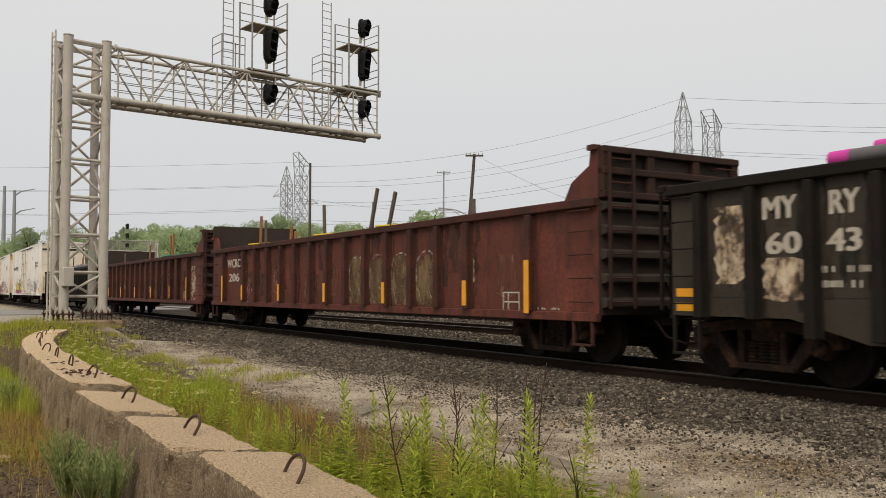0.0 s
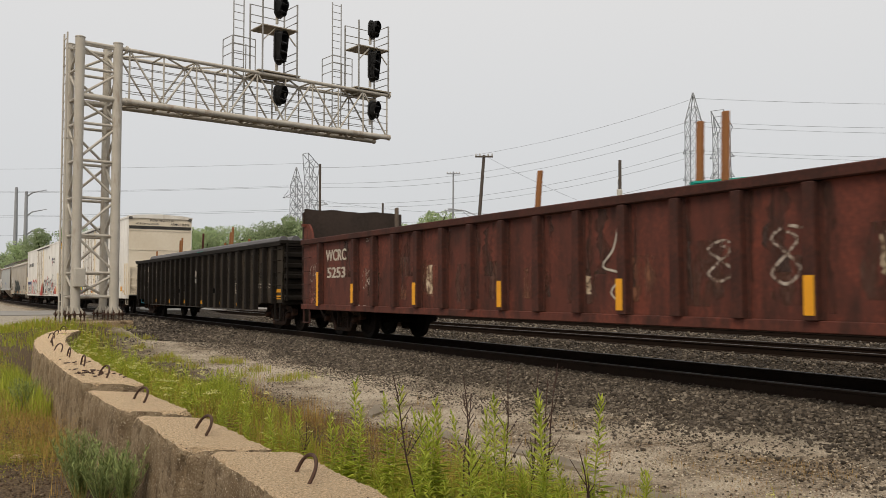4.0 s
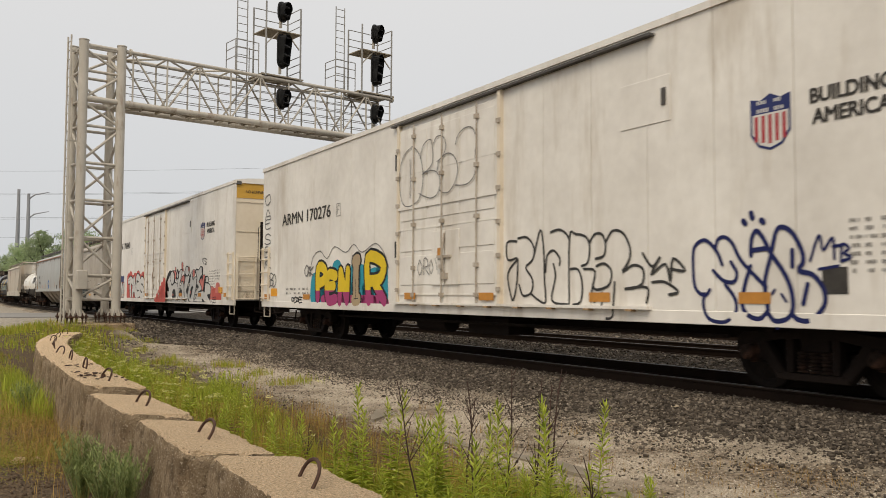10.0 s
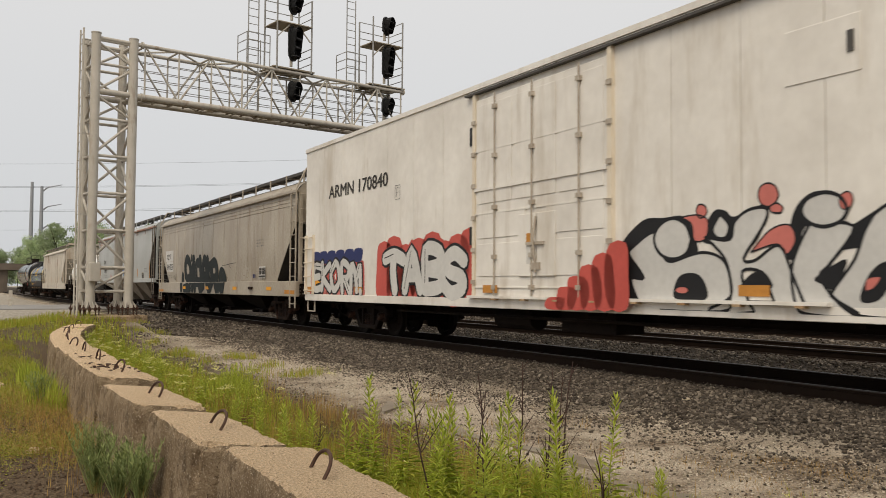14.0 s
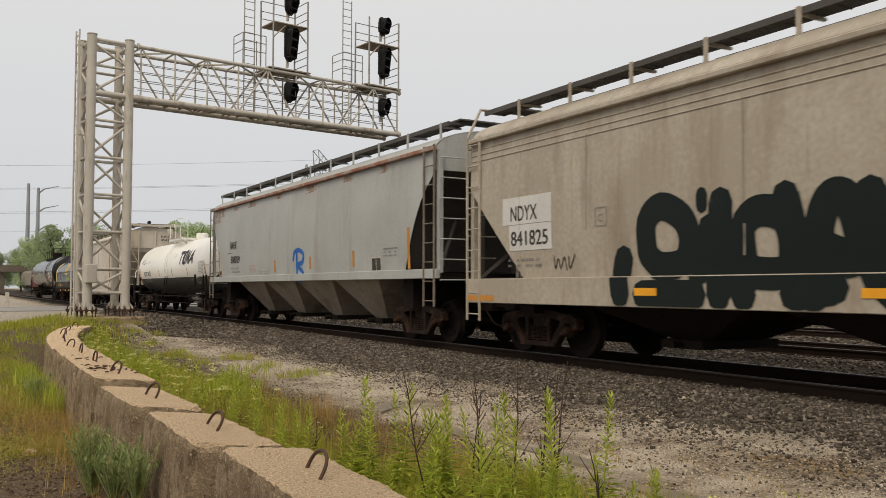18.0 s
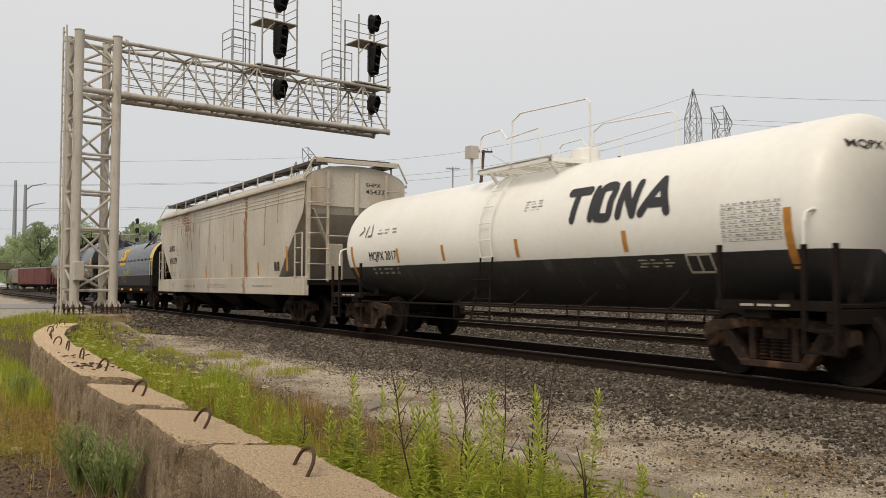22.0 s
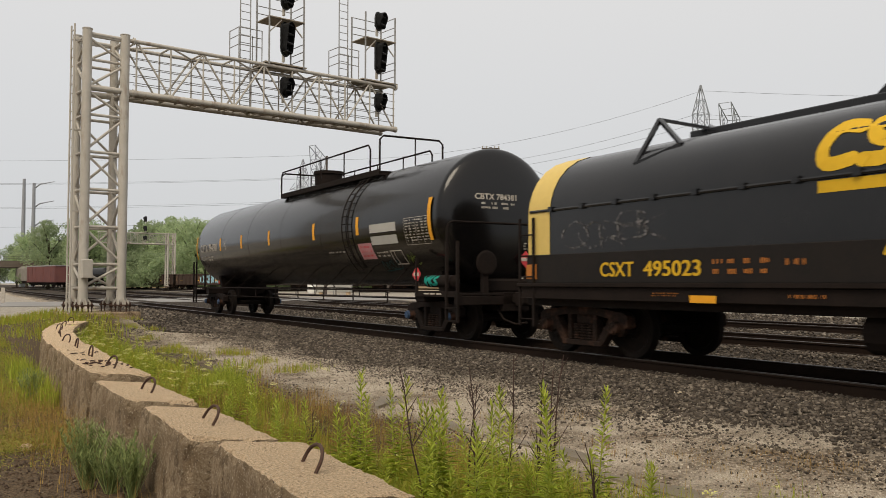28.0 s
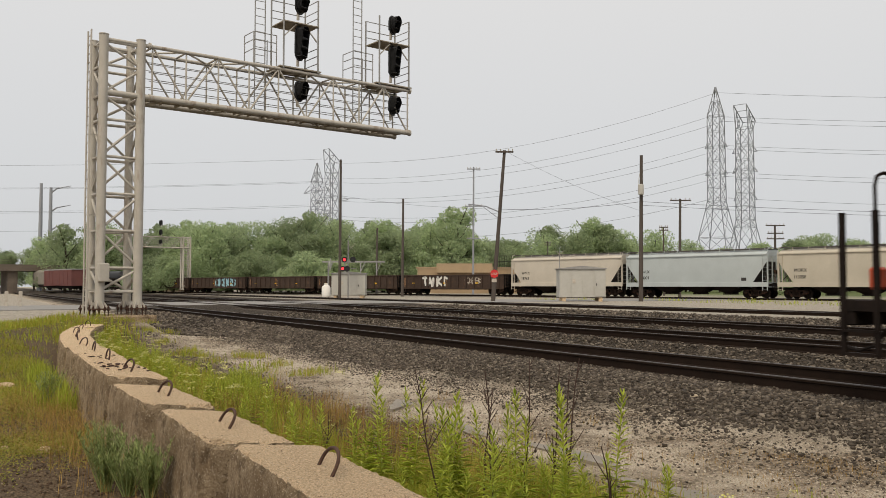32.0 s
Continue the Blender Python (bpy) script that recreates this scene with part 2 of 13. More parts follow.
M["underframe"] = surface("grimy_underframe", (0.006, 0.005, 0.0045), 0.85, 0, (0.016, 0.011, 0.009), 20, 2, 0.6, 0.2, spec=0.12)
M["truck"] = surface("rust_brown_truck", (0.036, 0.022, 0.016), 0.85, 0, (0.016, 0.011, 0.009), 20, 3, 0.6, 0.25, rust=(0.10, 0.05, 0.032), rust_amount=0.5, spec=0.12)
M["truck_red"] = surface("red_lead_truck", (0.07, 0.04, 0.026), 0.85, 0, (0.03, 0.02, 0.015), 20, 3, 0.6, 0.25, rust=(0.19, 0.095, 0.045), rust_amount=0.45, rust_scale=5)
M["wheel"] = surface("dark_steel_wheel", (0.022, 0.015, 0.011), 0.8, 0.0, (0.010, 0.008, 0.007), 20, 3, 0.5, 0.1, spec=0.1)
M["tread"] = surface("polished_tread", (0.35, 0.33, 0.31), 0.35, 0.9, (0.25, 0.23, 0.21), 30, 3, 0.3, 0.02)
M["yellow"] = surface("reflective_yellow", (0.78, 0.36, 0.02), 0.5, 0, (0.68, 0.30, 0.02), 30, 5, 0.3, 0.0)
M["orange"] = surface("faded_orange", (0.55, 0.25, 0.05), 0.6, 0, (0.42, 0.19, 0.04), 30, 5, 0.4, 0.0)
M["band_yellow"] = surface("dull_yellow_paint", (0.60, 0.36, 0.07), 0.6, 0, (0.5, 0.29, 0.05), 10, 1, 0.4, 0.0)
M["ink"] = surface("black_stencil", (0.025, 0.023, 0.022), 0.7, 0, (0.06, 0.055, 0.05), 30, 4, 0.4, 0.0)
M["chalk"] = surface("worn_white_stencil", (0.62, 0.58, 0.50), 0.7, 0, (0.42, 0.37, 0.31), 14, 5, 0.6, 0.0)
M["tank_black"] = surface("satin_black_tank", (0.003, 0.0028, 0.0028), 0.17, 0, (0.007, 0.006, 0.0055), 9, 0.6, 0.4, 0.04, 0.7, spec=0.4)
M["tank_white"] = surface("dirty_white_tank", (0.82, 0.81, 0.77), 0.3, 0, (0.72, 0.69, 0.63), 8, 0.5, 0.3, 0.05, 0.8)
M["coil_blue"] = surface("dark_blue_black_hood", (0.005, 0.0055, 0.0065), 0.2, 0, (0.012, 0.0115, 0.012), 10, 0.7, 0.45, 0.2, 0.7, spec=0.35)
M["coil_yellow"] = surface("cream_yellow_band", (0.68, 0.50, 0.15), 0.5, 0, (0.58, 0.41, 0.12), 10, 1, 0.4, 0.02)
M["wood"] = surface("weathered_timber", (0.17, 0.13, 0.10), 0.9, 0, (0.10, 0.08, 0.065), 30, 3, 0.6, 0.3, stretch=(4, 4, 0.5))
M["new_wood"] = surface("orange_timber_stake", (0.38, 0.17, 0.06), 0.85, 0, (0.25, 0.11, 0.045), 30, 3, 0.6, 0.3, stretch=(4, 4, 0.5))
M["pole"] = surface("dark_utility_pole", (0.055, 0.045, 0.04), 0.95, 0, (0.09, 0.075, 0.065), 20, 2, 0.6, 0.3, stretch=(4, 4, 0.3))
M["tower"] = surface("lattice_steel", (0.30, 0.31, 0.33), 0.6, 0, (0.24, 0.25, 0.27), 1, 0.2, 0.4, 0.0)
M["wire"] = surface("overhead_wire", (0.12, 0.125, 0.135), 0.6, 0, (0.15, 0.15, 0.16), 1, 0.2, 0.2, 0.0)
M["cabinet"] = surface("pale_grey_cabinet", (0.47, 0.46, 0.42), 0.6, 0, (0.39, 0.375, 0.34), 5, 0.7, 0.4, 0.02)
M["bark"] = surface("bark", (0.09, 0.07, 0.05), 0.95, 0, (0.05, 0.04, 0.03), 20, 3, 0.6, 0.4)
# leaves lightened and greyed, with the distance haze put into their colour
M["leaf"] = island("hazed_tree_leaves", (0.27, 0.345, 0.195), [(0.35, 0.43, 0.235), (0.41, 0.475, 0.265), (0.31, 0.385, 0.225)], 0.8, 0.2, 0.5, 0.5)
M["stone"] = island("crushed_stone", (0.018, 0.0138, 0.0102), [(0.10, 0.08, 0.061), (0.036, 0.027, 0.02), (0.155, 0.127, 0.10), (0.024, 0.0185, 0.0135), (0.07, 0.055, 0.041), (0.25, 0.21, 0.165), (0.04, 0.031, 0.0235)], 0.9, 0.3)
M["lime"] = island("pale_limestone", (0.30, 0.25, 0.19), [(0.60, 0.525, 0.42), (0.37, 0.31, 0.24), (0.08, 0.06, 0.042), (0.48, 0.415, 0.33), (0.175, 0.135, 0.095)], 0.9, 0.3)
M["crumb"] = island("soil_crumbs", (0.045, 0.028, 0.018), [(0.12, 0.078, 0.05), (0.07, 0.045, 0.03), (0.19, 0.13, 0.085), (0.035, 0.023, 0.016), (0.26, 0.2, 0.14)], 0.95, 0.2)
M["low_weed"] = island("low_weed_leaves", (0.17, 0.20, 0.022), [(0.30, 0.30, 0.04), (0.22, 0.25, 0.028), (0.36, 0.29, 0.07), (0.25, 0.19, 0.05), (0.30, 0.33, 0.045)], 0.7, 0.25, 0.3)
M["golden"] = island("golden_seed_wisps", (0.42, 0.25, 0.06), [(0.52, 0.34, 0.10), (0.34, 0.19, 0.05), (0.46, 0.32, 0.12)], 0.8, 0.2, 0.25)
M["russet"] = island("russet_dry_stems", (0.16, 0.075, 0.035), [(0.26, 0.14, 0.06), (0.11, 0.055, 0.03), (0.30, 0.20, 0.09)], 0.85, 0.2, 0.15)
M["blade"] = island("grass_blades", (0.19, 0.25, 0.018), [(0.34, 0.36, 0.03), (0.26, 0.31, 0.025), (0.42, 0.38, 0.05), (0.32, 0.21, 0.05)], 0.6, 0.3, 0.35)
M["dry"] = island("dry_stems", (0.34, 0.20, 0.06), [(0.42, 0.28, 0.08), (0.22, 0.12, 0.04)], 0.8, 0.2, 0.2)
M["weed"] = island("weed_leaves", (0.19, 0.255, 0.022), [(0.36, 0.435, 0.042), (0.52, 0.56, 0.08), (0.27, 0.325, 0.032), (0.44, 0.43, 0.062), (0.14, 0.185, 0.022)], 0.6, 0.3, 0.4)
M["weed_blue"] = island("blue_green_foliage", (0.13, 0.18, 0.065), [(0.24, 0.29, 0.105), (0.36, 0.40, 0.15), (0.18, 0.23, 0.08)], 0.7, 0.2, 0.3)
M["twig"] = surface("dead_stem", (0.075, 0.045, 0.035), 0.9, 0, (0.05, 0.03, 0.025), 60, 5, 0.5, 0.2)
M["flower"] = island("pale_flowers", (0.7, 0.68, 0.35), (0.75, 0.7, 0.2), 0.7, 0.2, 0.3)

# ---- mesh helpers ----
def box(bm, x0, x1, y0, y1, z0, z1, m=None):
    v = [bm.verts.new((x, y, z)) for x in (x0, x1) for y in (y0, y1) for z in (z0, z1)]
    if m is not None:
        for a in v:
            a.co = m @ a.co
    for f in ((0, 1, 3, 2), (4, 6, 7, 5), (0, 4, 5, 1), (2, 3, 7, 6), (0, 2, 6, 4), (1, 5, 7, 3)):
        bm.faces.new([v[i] for i in f])
    return v


def beam(bm, a, b, w, d=None, up=(0, 0, 1)):
    """A square bar from a to b."""
    a, b = Vector(a), Vector(b)
    y = (b - a).normalized()
    x = y.cross(Vector(up))
    x = x.normalized() if x.length > 1e-4 else Vector((1, 0, 0))
    z = x.cross(y)
    m = Matrix((x, y, z)).transposed().to_4x4()
    m.translation = a
    d = w if d is None else d
    return box(bm, -w / 2, w / 2, 0, (b - a).length, -d / 2, d / 2, m)


def ring(bm, c, x, z, r, n, squash=1.0):
    return [bm.verts.new(c + x * r * math.cos(2 * math.pi * i / n) + z * r * squash * math.sin(2 * math.pi * i / n)) for i in range(n)]


def skin(bm, a, b):
    n = len(a)
    for i in range(n):
        bm.faces.new((a[i], a[(i + 1) % n], b[(i + 1) % n], b[i]))


def pipe(bm, pts, r, n=8, caps=True):
    """A round bar along a line of points; r may be one radius or one for each point."""
    pts = [Vector(p) for p in pts]
    rs = r if isinstance(r, (list, tuple)) else [r] * len(pts)
    rows, x0 = [], None
    for i, p in enumerate(pts):
        d = (pts[min(i + 1, len(pts) - 1)] - pts[max(i - 1, 0)]).normalized()
        x = d.cross(Vector((0, 0, 1))) if x0 is None else x0 - d * x0.dot(d)
        if x.length < 1e-4:
            x = d.cross(Vector((0, 1, 0)))
        x0 = x.normalized()
        rows.append(ring(bm, p, x0, d.cross(x0), rs[i], n))
    for a, b in zip(rows, rows[1:]):
        skin(bm, a, b)
    if caps:
        bm.faces.new(rows[0])
        bm.faces.new(rows[-1][::-1])
    return rows


def lathe(bm, profile, origin=(0, 0, 0), axis="y", n=32):
    """A body of revolution: profile of (along, radius)."""
    o = Vector(origin)
    ax = {"x": Vector((1, 0, 0)), "y": Vector((0, 1, 0)), "z": Vector((0, 0, 1))}[axis]
    e1 = {"x": Vector((0, 1, 0)), "y": Vector((1, 0, 0)), "z": Vector((1, 0, 0))}[axis]
    e2 = ax.cross(e1)
    rows = [ring(bm, o + ax * t, e1, e2, max(r, 0.001), n) for t, r in profile]
    for a, b in zip(rows, rows[1:]):
        skin(bm, a, b)
    bm.faces.new(rows[0])
    bm.faces.new(rows[-1][::-1])


def extrude(bm, outline, y0, y1, caps=True):
    """An outline in x and z, drawn out along y."""
    a = [bm.verts.new((x, y0, z)) for x, z in outline]
    b = [bm.verts.new((x, y1, z)) for x, z in outline]
    skin(bm, a, b)
    if caps:
        bm.faces.new(a)
        bm.faces.new(b[::-1])


def plate(bm, outline, x0, x1):
    """An outline in y and z, thick along x."""
    a = [bm.verts.new((x0, y, z)) for y, z in outline]
    b = [bm.verts.new((x1, y, z)) for y, z in outline]
    skin(bm, a, b)
    bm.faces.new(a)
    bm.faces.new(b[::-1])


def finish(name, bm, material, smooth=False, bevel=0.0):
    if bevel:
        bmesh.ops.bevel(bm, geom=bm.edges[:], offset=bevel, segments=1, affect="EDGES", clamp_overlap=True)
    bmesh.ops.recalc_face_normals(bm, faces=bm.faces[:])
    me = bpy.data.meshes.new(name)
    bm.to_mesh(me)
    bm.free()
    me.materials.append(material)
    if smooth:
        me.polygons.foreach_set("use_smooth", [True] * len(me.polygons))
        me.set_sharp_from_angle(angle=radians(35))
    return me


def part(name, bm, material=None, parent=None, label="", smooth=False, bevel=0.0):
    ob = new(name, finish(name, bm, material, smooth, bevel) if isinstance(bm, bmesh.types.BMesh) else bm)
    if parent is not None:
        ob.parent = parent
    if label:
        ob["label"] = label
    return ob


def thing(name, m, label, category, group="", kind=""):
    ob = new(name)
    ob.matrix_world = m
    return tagged(ob, label, category, group, kind)


def solid(name, bm, material, label, category, group="", kind="", m=None, smooth=False, bevel=0.0):
    ob = part(name, bm, material, None, "", smooth, bevel)
    if m is not None:
        ob.matrix_world = m
    return tagged(ob, label, category, group, kind)


def letters(body, size, material, wide=1.0, bold=0.0, heavy=0.0):
    """A mesh of flat lettering, centred, in x (along the line) and y (up)."""
    cu = bpy.data.curves.new("lettering", "FONT")
    cu.body, cu.size, cu.align_x, cu.align_y, cu.offset, cu.resolution_u = body, size, "CENTER", "CENTER", bold, 3
    ob = new("lettering", cu)
    me = bpy.data.meshes.new_from_object(ob.evaluated_get(bpy.context.evaluated_depsgraph_get()))
    bpy.data.objects.remove(ob)
    bpy.data.curves.remove(cu)
    if wide != 1.0:
        me.transform(Matrix.Diagonal((wide, 1, 1, 1)))
    if heavy:
        # thicken the strokes by laying shifted copies over one another
        bm = bmesh.new()
        for k in range(4):
            m_ = me.copy()
            m_.transform(Matrix.Translation((heavy * (k - 1.5) * size, heavy * (0.5 if k % 2 else -0.5) * size, 0.0004 * k)))
            bm.from_mesh(m_)
            bpy.data.meshes.remove(m_)
        bm.to_mesh(me)
        bm.free()
    me.materials.clear()
    me.materials.append(material)
    return me


def on_side(me, y, z, surface, lift=0.006):
    """Lays a flat mesh in x, y on the near side of a car at y along it and z up; surface(z) gives the half width."""
    n = len(me.vertices)
    co = np.empty(n * 3)
    me.vertices.foreach_get("co", co)
    co = co.reshape(n, 3)
    out = np.empty_like(co)
    out[:, 1] = y - co[:, 0]
    out[:, 2] = z + co[:, 1]
    out[:, 0] = np.array([-surface(v) - lift for v in out[:, 2]]) - co[:, 2]
    me.vertices.foreach_set("co", out.ravel())
    me.update()
    return me


def bars(rows, material):
    """Flat bars: rows of (x, y, width, height) about a centre."""
    bm = bmesh.new()
    for x, y, w, hgt in rows:
        steps = max(1, int(hgt / 0.15))
        for k in range(steps):
            a, b = y - hgt / 2 + hgt * k / steps, y - hgt / 2 + hgt * (k + 1) / steps
            bm.faces.new([bm.verts.new(p) for p in ((x - w / 2, a, 0), (x + w / 2, a, 0), (x + w / 2, b, 0), (x - w / 2, b, 0))])
    me = bpy.data.meshes.new("bars")
    bm.to_mesh(me)
    bm.free()
    me.materials.append(material)
    return me


def fine_print(cols, rows, width, line, material, seed=0):
    """Small print that nobody can read, as rows of short bars the size of its characters."""
    rnd = random.Random(seed)
    out = []
    for r in range(rows):
        for c in range(cols):
            n = rnd.randint(3, 6)
            step = width * 0.92 / 6.5
            left = (c - cols / 2) * width
            for k in range(n):
                if rnd.random() < 0.9:
                    out.append((left + step * (k + 0.5), -r * line * 1.9, step * rnd.uniform(0.5, 0.72), line * rnd.uniform(0.75, 1.0)))
    return bars(out, material)


def strokes(lines, width, material, lift=0.0, cut=None):
    """Flat painted strokes along lines of points in x, y."""
    bm = bmesh.new()
    for line in lines:
        p = [Vector((a, b, lift)) for a, b in line]
        if len(p) == 2:
            p = [p[0] + (p[1] - p[0]) * (k / 6) for k in range(7)]
        elif len(p) > 2:
            q = []
            for i in range(len(p) - 1):
                a, b, c, d = p[max(i - 1, 0)], p[i], p[i + 1], p[min(i + 2, len(p) - 1)]
                for k in range(4):
                    t = k / 4
                    q.append(0.5 * ((2 * b) + (c - a) * t + (2 * a - 5 * b + 4 * c - d) * t * t + (3 * b - a - 3 * c + d) * t ** 3))
            p = q + [p[-1]]
        rows = []
        for i, v in enumerate(p):
            d = p[min(i + 1, len(p) - 1)] - p[max(i - 1, 0)]
            nrm = Vector((-d.y, d.x, 0)).normalized() if d.length > 1e-6 else Vector((0, 1, 0))
            up = Vector((0, 0, 0.00009 * (i % 40)))
            rows.append((bm.verts.new(v + nrm * width / 2 + up), bm.verts.new(v - nrm * width / 2 + up)))
        for (a, b), (c, d) in zip(rows, rows[1:]):
            bm.faces.new((a, b, d, c))
        for end, ez in ((p[0], -0.0002), (p[-1], 0.00009 * len(p) + 0.0002)):
            bm.faces.new([bm.verts.new(end + Vector((math.cos(k * math.pi / 4), math.sin(k * math.pi / 4), 0)) * width / 2 + Vector((0, 0, ez))) for k in range(8)])
    for level, keep_up in cut or ():
        bmesh.ops.bisect_plane(bm, geom=bm.verts[:] + bm.edges[:] + bm.faces[:], plane_co=(0, level, 0), plane_no=(0, 1, 0), clear_inner=keep_up, clear_outer=not keep_up)
    bmesh.ops.triangulate(bm, faces=bm.faces[:])
    me = bpy.data.meshes.new("strokes")
    bm.to_mesh(me)
    bm.free()
    me.materials.append(material)
    return me


def mass(name, verts, faces, material, smooth=False):
    """A large mesh from arrays; all faces have the same number of corners."""
    me = bpy.data.meshes.new(name)
    nv, (nf, k) = len(verts), faces.shape
    me.vertices.add(nv)
    me.vertices.foreach_set("co", np.ascontiguousarray(verts, dtype=np.float32).ravel())
    me.loops.add(nf * k)
    me.loops.foreach_set("vertex_index", faces.astype(np.int32).ravel())
    me.polygons.add(nf)
    me.polygons.foreach_set("loop_start", np.arange(0, nf * k, k, dtype=np.int32))
    me.polygons.foreach_set("loop_total", np.full(nf, k, dtype=np.int32))
    if smooth:
        me.polygons.foreach_set("use_smooth", np.ones(nf, dtype=bool))
    me.update(calc_edges=True)
    me.validate()
    me.materials.append(material)
    return me

# ---- the ground: one sheet out to the horizon ----
def smooth_step(a, b, v):
    t = np.clip((v - a) / (b - a), 0, 1)
    return t * t * (3 - 2 * t)


def ground_z(x, y):
    x, y = np.asarray(x, float), np.asarray(y, float)
    z = -0.5 + 0.06 * smooth_step(5.0, 7.2, x) + 0.25 * smooth_step(7.2, 8.75, x)
    z = z + 0.06 * np.sin(x * 1.3 + y * 0.4) * np.sin(y * 0.7) * (1 - smooth_step(4.5, 7, x)) * smooth_step(-60, -5, x)
    z = z - 0.14 * (smooth_step(11.8, 12.8, x) - smooth_step(13.8, 14.6, x)) - 0.12 * (smooth_step(17.6, 18.6, x) - smooth_step(19.8, 20.8, x))
    z = z + 0.14 * smooth_step(24, 30, x) + 0.0 * smooth_step(30, 50, x)
    road = smooth_step(53, 56.5, y) * (1 - smooth_step(70, 74, y))
    z = z + (np.where(x > 8.7, -0.03, -0.25) - z) * road * smooth_step(-60, -20, x) * (1 - smooth_step(40, 60, x))
    bank = np.exp(-((x + 1.5) / 2.2) ** 2 - ((y - 27) / 4.0) ** 2) * 0.55
    z = z + bank + 0.25 * np.exp(-((x - 2.5) / 2.5) ** 2 - ((y - 33) / 6.0) ** 2)
    z = z + 0.52 * np.exp(-((x - 4.1) / 2.1) ** 2 - ((y - 30.3) / 4.2) ** 2)
    return z + np.where(y > 120, 0.2 * smooth_step(120, 200, y), 0)


def axis_steps(edges):
    out = []
    for a, b, d in edges:
        out += list(np.arange(a, b, d))
    return np.array(out + [edges[-1][1]])


gx = axis_steps([(-2500, -200, 460), (-200, -20, 20), (-20, -6, 1.0), (-6, 26, 0.35), (26, 60, 2.0), (60, 200, 20), (200, 2600, 480)])
gy = axis_steps([(-2500, -200, 460), (-200, -20, 20), (-20, 0, 2.0), (0, 40, 0.5), (40, 90, 1.5), (90, 300, 15), (300, 2700, 480)])
GX, GY = np.meshgrid(gx, gy, indexing="ij")
gv = np.stack([GX.ravel(), GY.ravel(), ground_z(GX, GY).ravel()], 1)
gi = np.arange(len(gx) * len(gy)).reshape(len(gx), len(gy))
gf = np.stack([gi[:-1, :-1], gi[1:, :-1], gi[1:, 1:], gi[:-1, 1:]], -1).reshape(-1, 4)


def ground_material():
    m = bpy.data.materials.new("ground_soil_and_gravel")
    m.use_nodes = True
    n, l = m.node_tree.nodes, m.node_tree.links
    b = n["Principled BSDF"]
    b.inputs["Roughness"].default_value, b.inputs["Specular IOR Level"].default_value = 0.95, 0.2
    pos, sep = n.new("ShaderNodeTexCoord"), n.new("ShaderNodeSeparateXYZ")
    l.new(pos.outputs["Object"], sep.inputs[0])

    def noise_at(scale, detail=5):
        t = n.new("ShaderNodeTexNoise")
        t.inputs["Scale"].default_value, t.inputs["Detail"].default_value = scale, detail
        l.new(pos.outputs["Object"], t.inputs["Vector"])
        return t.outputs["Fac"]

    def blend(f, a, c):
        mx = n.new("ShaderNodeMix")
        mx.data_type = "RGBA"
        l.new(f, mx.inputs["Factor"])
        l.new(a, mx.inputs["A"])
        l.new(c, mx.inputs["B"])
        return mx.outputs["Result"]

    wob = n.new("ShaderNodeMath")
    wob.operation = "MULTIPLY_ADD"
    wob.inputs[1].default_value = 2.6
    l.new(noise_at(0.6), wob.inputs[0])
    l.new(sep.outputs["X"], wob.inputs[2])

    near_y = n.new("ShaderNodeMapRange")
    for key, value in (("From Min", 5.5), ("From Max", 10.5), ("To Min", -0.6), ("To Max", 0.0)):
        near_y.inputs[key].default_value = value
    l.new(sep.outputs["Y"], near_y.inputs["Value"])
    bent = n.new("ShaderNodeMath")
    bent.operation = "ADD"
    l.new(wob.outputs[0], bent.inputs[0])
    l.new(near_y.outputs[0], bent.inputs[1])

    def zone(a, c, along=wob):
        r = n.new("ShaderNodeMapRange")
        r.inputs["From Min"].default_value, r.inputs["From Max"].default_value = a + 1.3, c + 1.3
        l.new(along.outputs[0], r.inputs["Value"])
        return r.outputs[0]

    def two(ca, cb, scale):
        r = ramp_node(n, [(0.38, ca), (0.62, cb)])
        l.new(noise_at(scale), r.inputs["Fac"])
        return r.outputs["Color"]

    def patchy(scale, detail, low, high):
        r = ramp_node(n, [(low, (0, 0, 0)), (high, (1, 1, 1))])
        l.new(noise_at(scale, detail), r.inputs["Fac"])
        return r.outputs["Color"]

    dirt = blend(noise_at(1.1), two((0.03, 0.02, 0.014), (0.14, 0.095, 0.06), 45), two((0.05, 0.033, 0.018), (0.19, 0.135, 0.075), 40))
    lime = blend(patchy(1.1, 9, 0.46, 0.64), two((0.60, 0.525, 0.42), (0.29, 0.235, 0.168), 75), two((0.30, 0.235, 0.165), (0.07, 0.05, 0.033), 26))
    ballast = two((0.011, 0.0085, 0.006), (0.075, 0.058, 0.042), 24)
    pale = two((0.40, 0.36, 0.30), (0.27, 0.24, 0.195), 6)
    grass = two((0.07, 0.10, 0.03), (0.12, 0.14, 0.05), 0.3)
    c = blend(zone(4.2, 5.4), dirt, lime)
    c = blend(zone(6.9, 8.1, bent), c, ballast)
    c = blend(zone(27.5, 29.5), c, pale)
    c = blend(zone(70, 110), c, grass)
    yr = n.new("ShaderNodeMapRange")
    yr.inputs["From Min"].default_value, yr.inputs["From Max"].default_value = 38, 48
    l.new(sep.outputs["Y"], yr.inputs["Value"])
    left = n.new("ShaderNodeMath")
    left.operation, left.inputs[1].default_value = "LESS_THAN", 6.5
    l.new(sep.outputs["X"], left.inputs[0])
    both = n.new("ShaderNodeMath")
    both.operation = "MULTIPLY"
    l.new(yr.outputs[0], both.inputs[0])
    l.new(left.outputs[0], both.inputs[1])
    c = blend(both.outputs[0], c, pale)
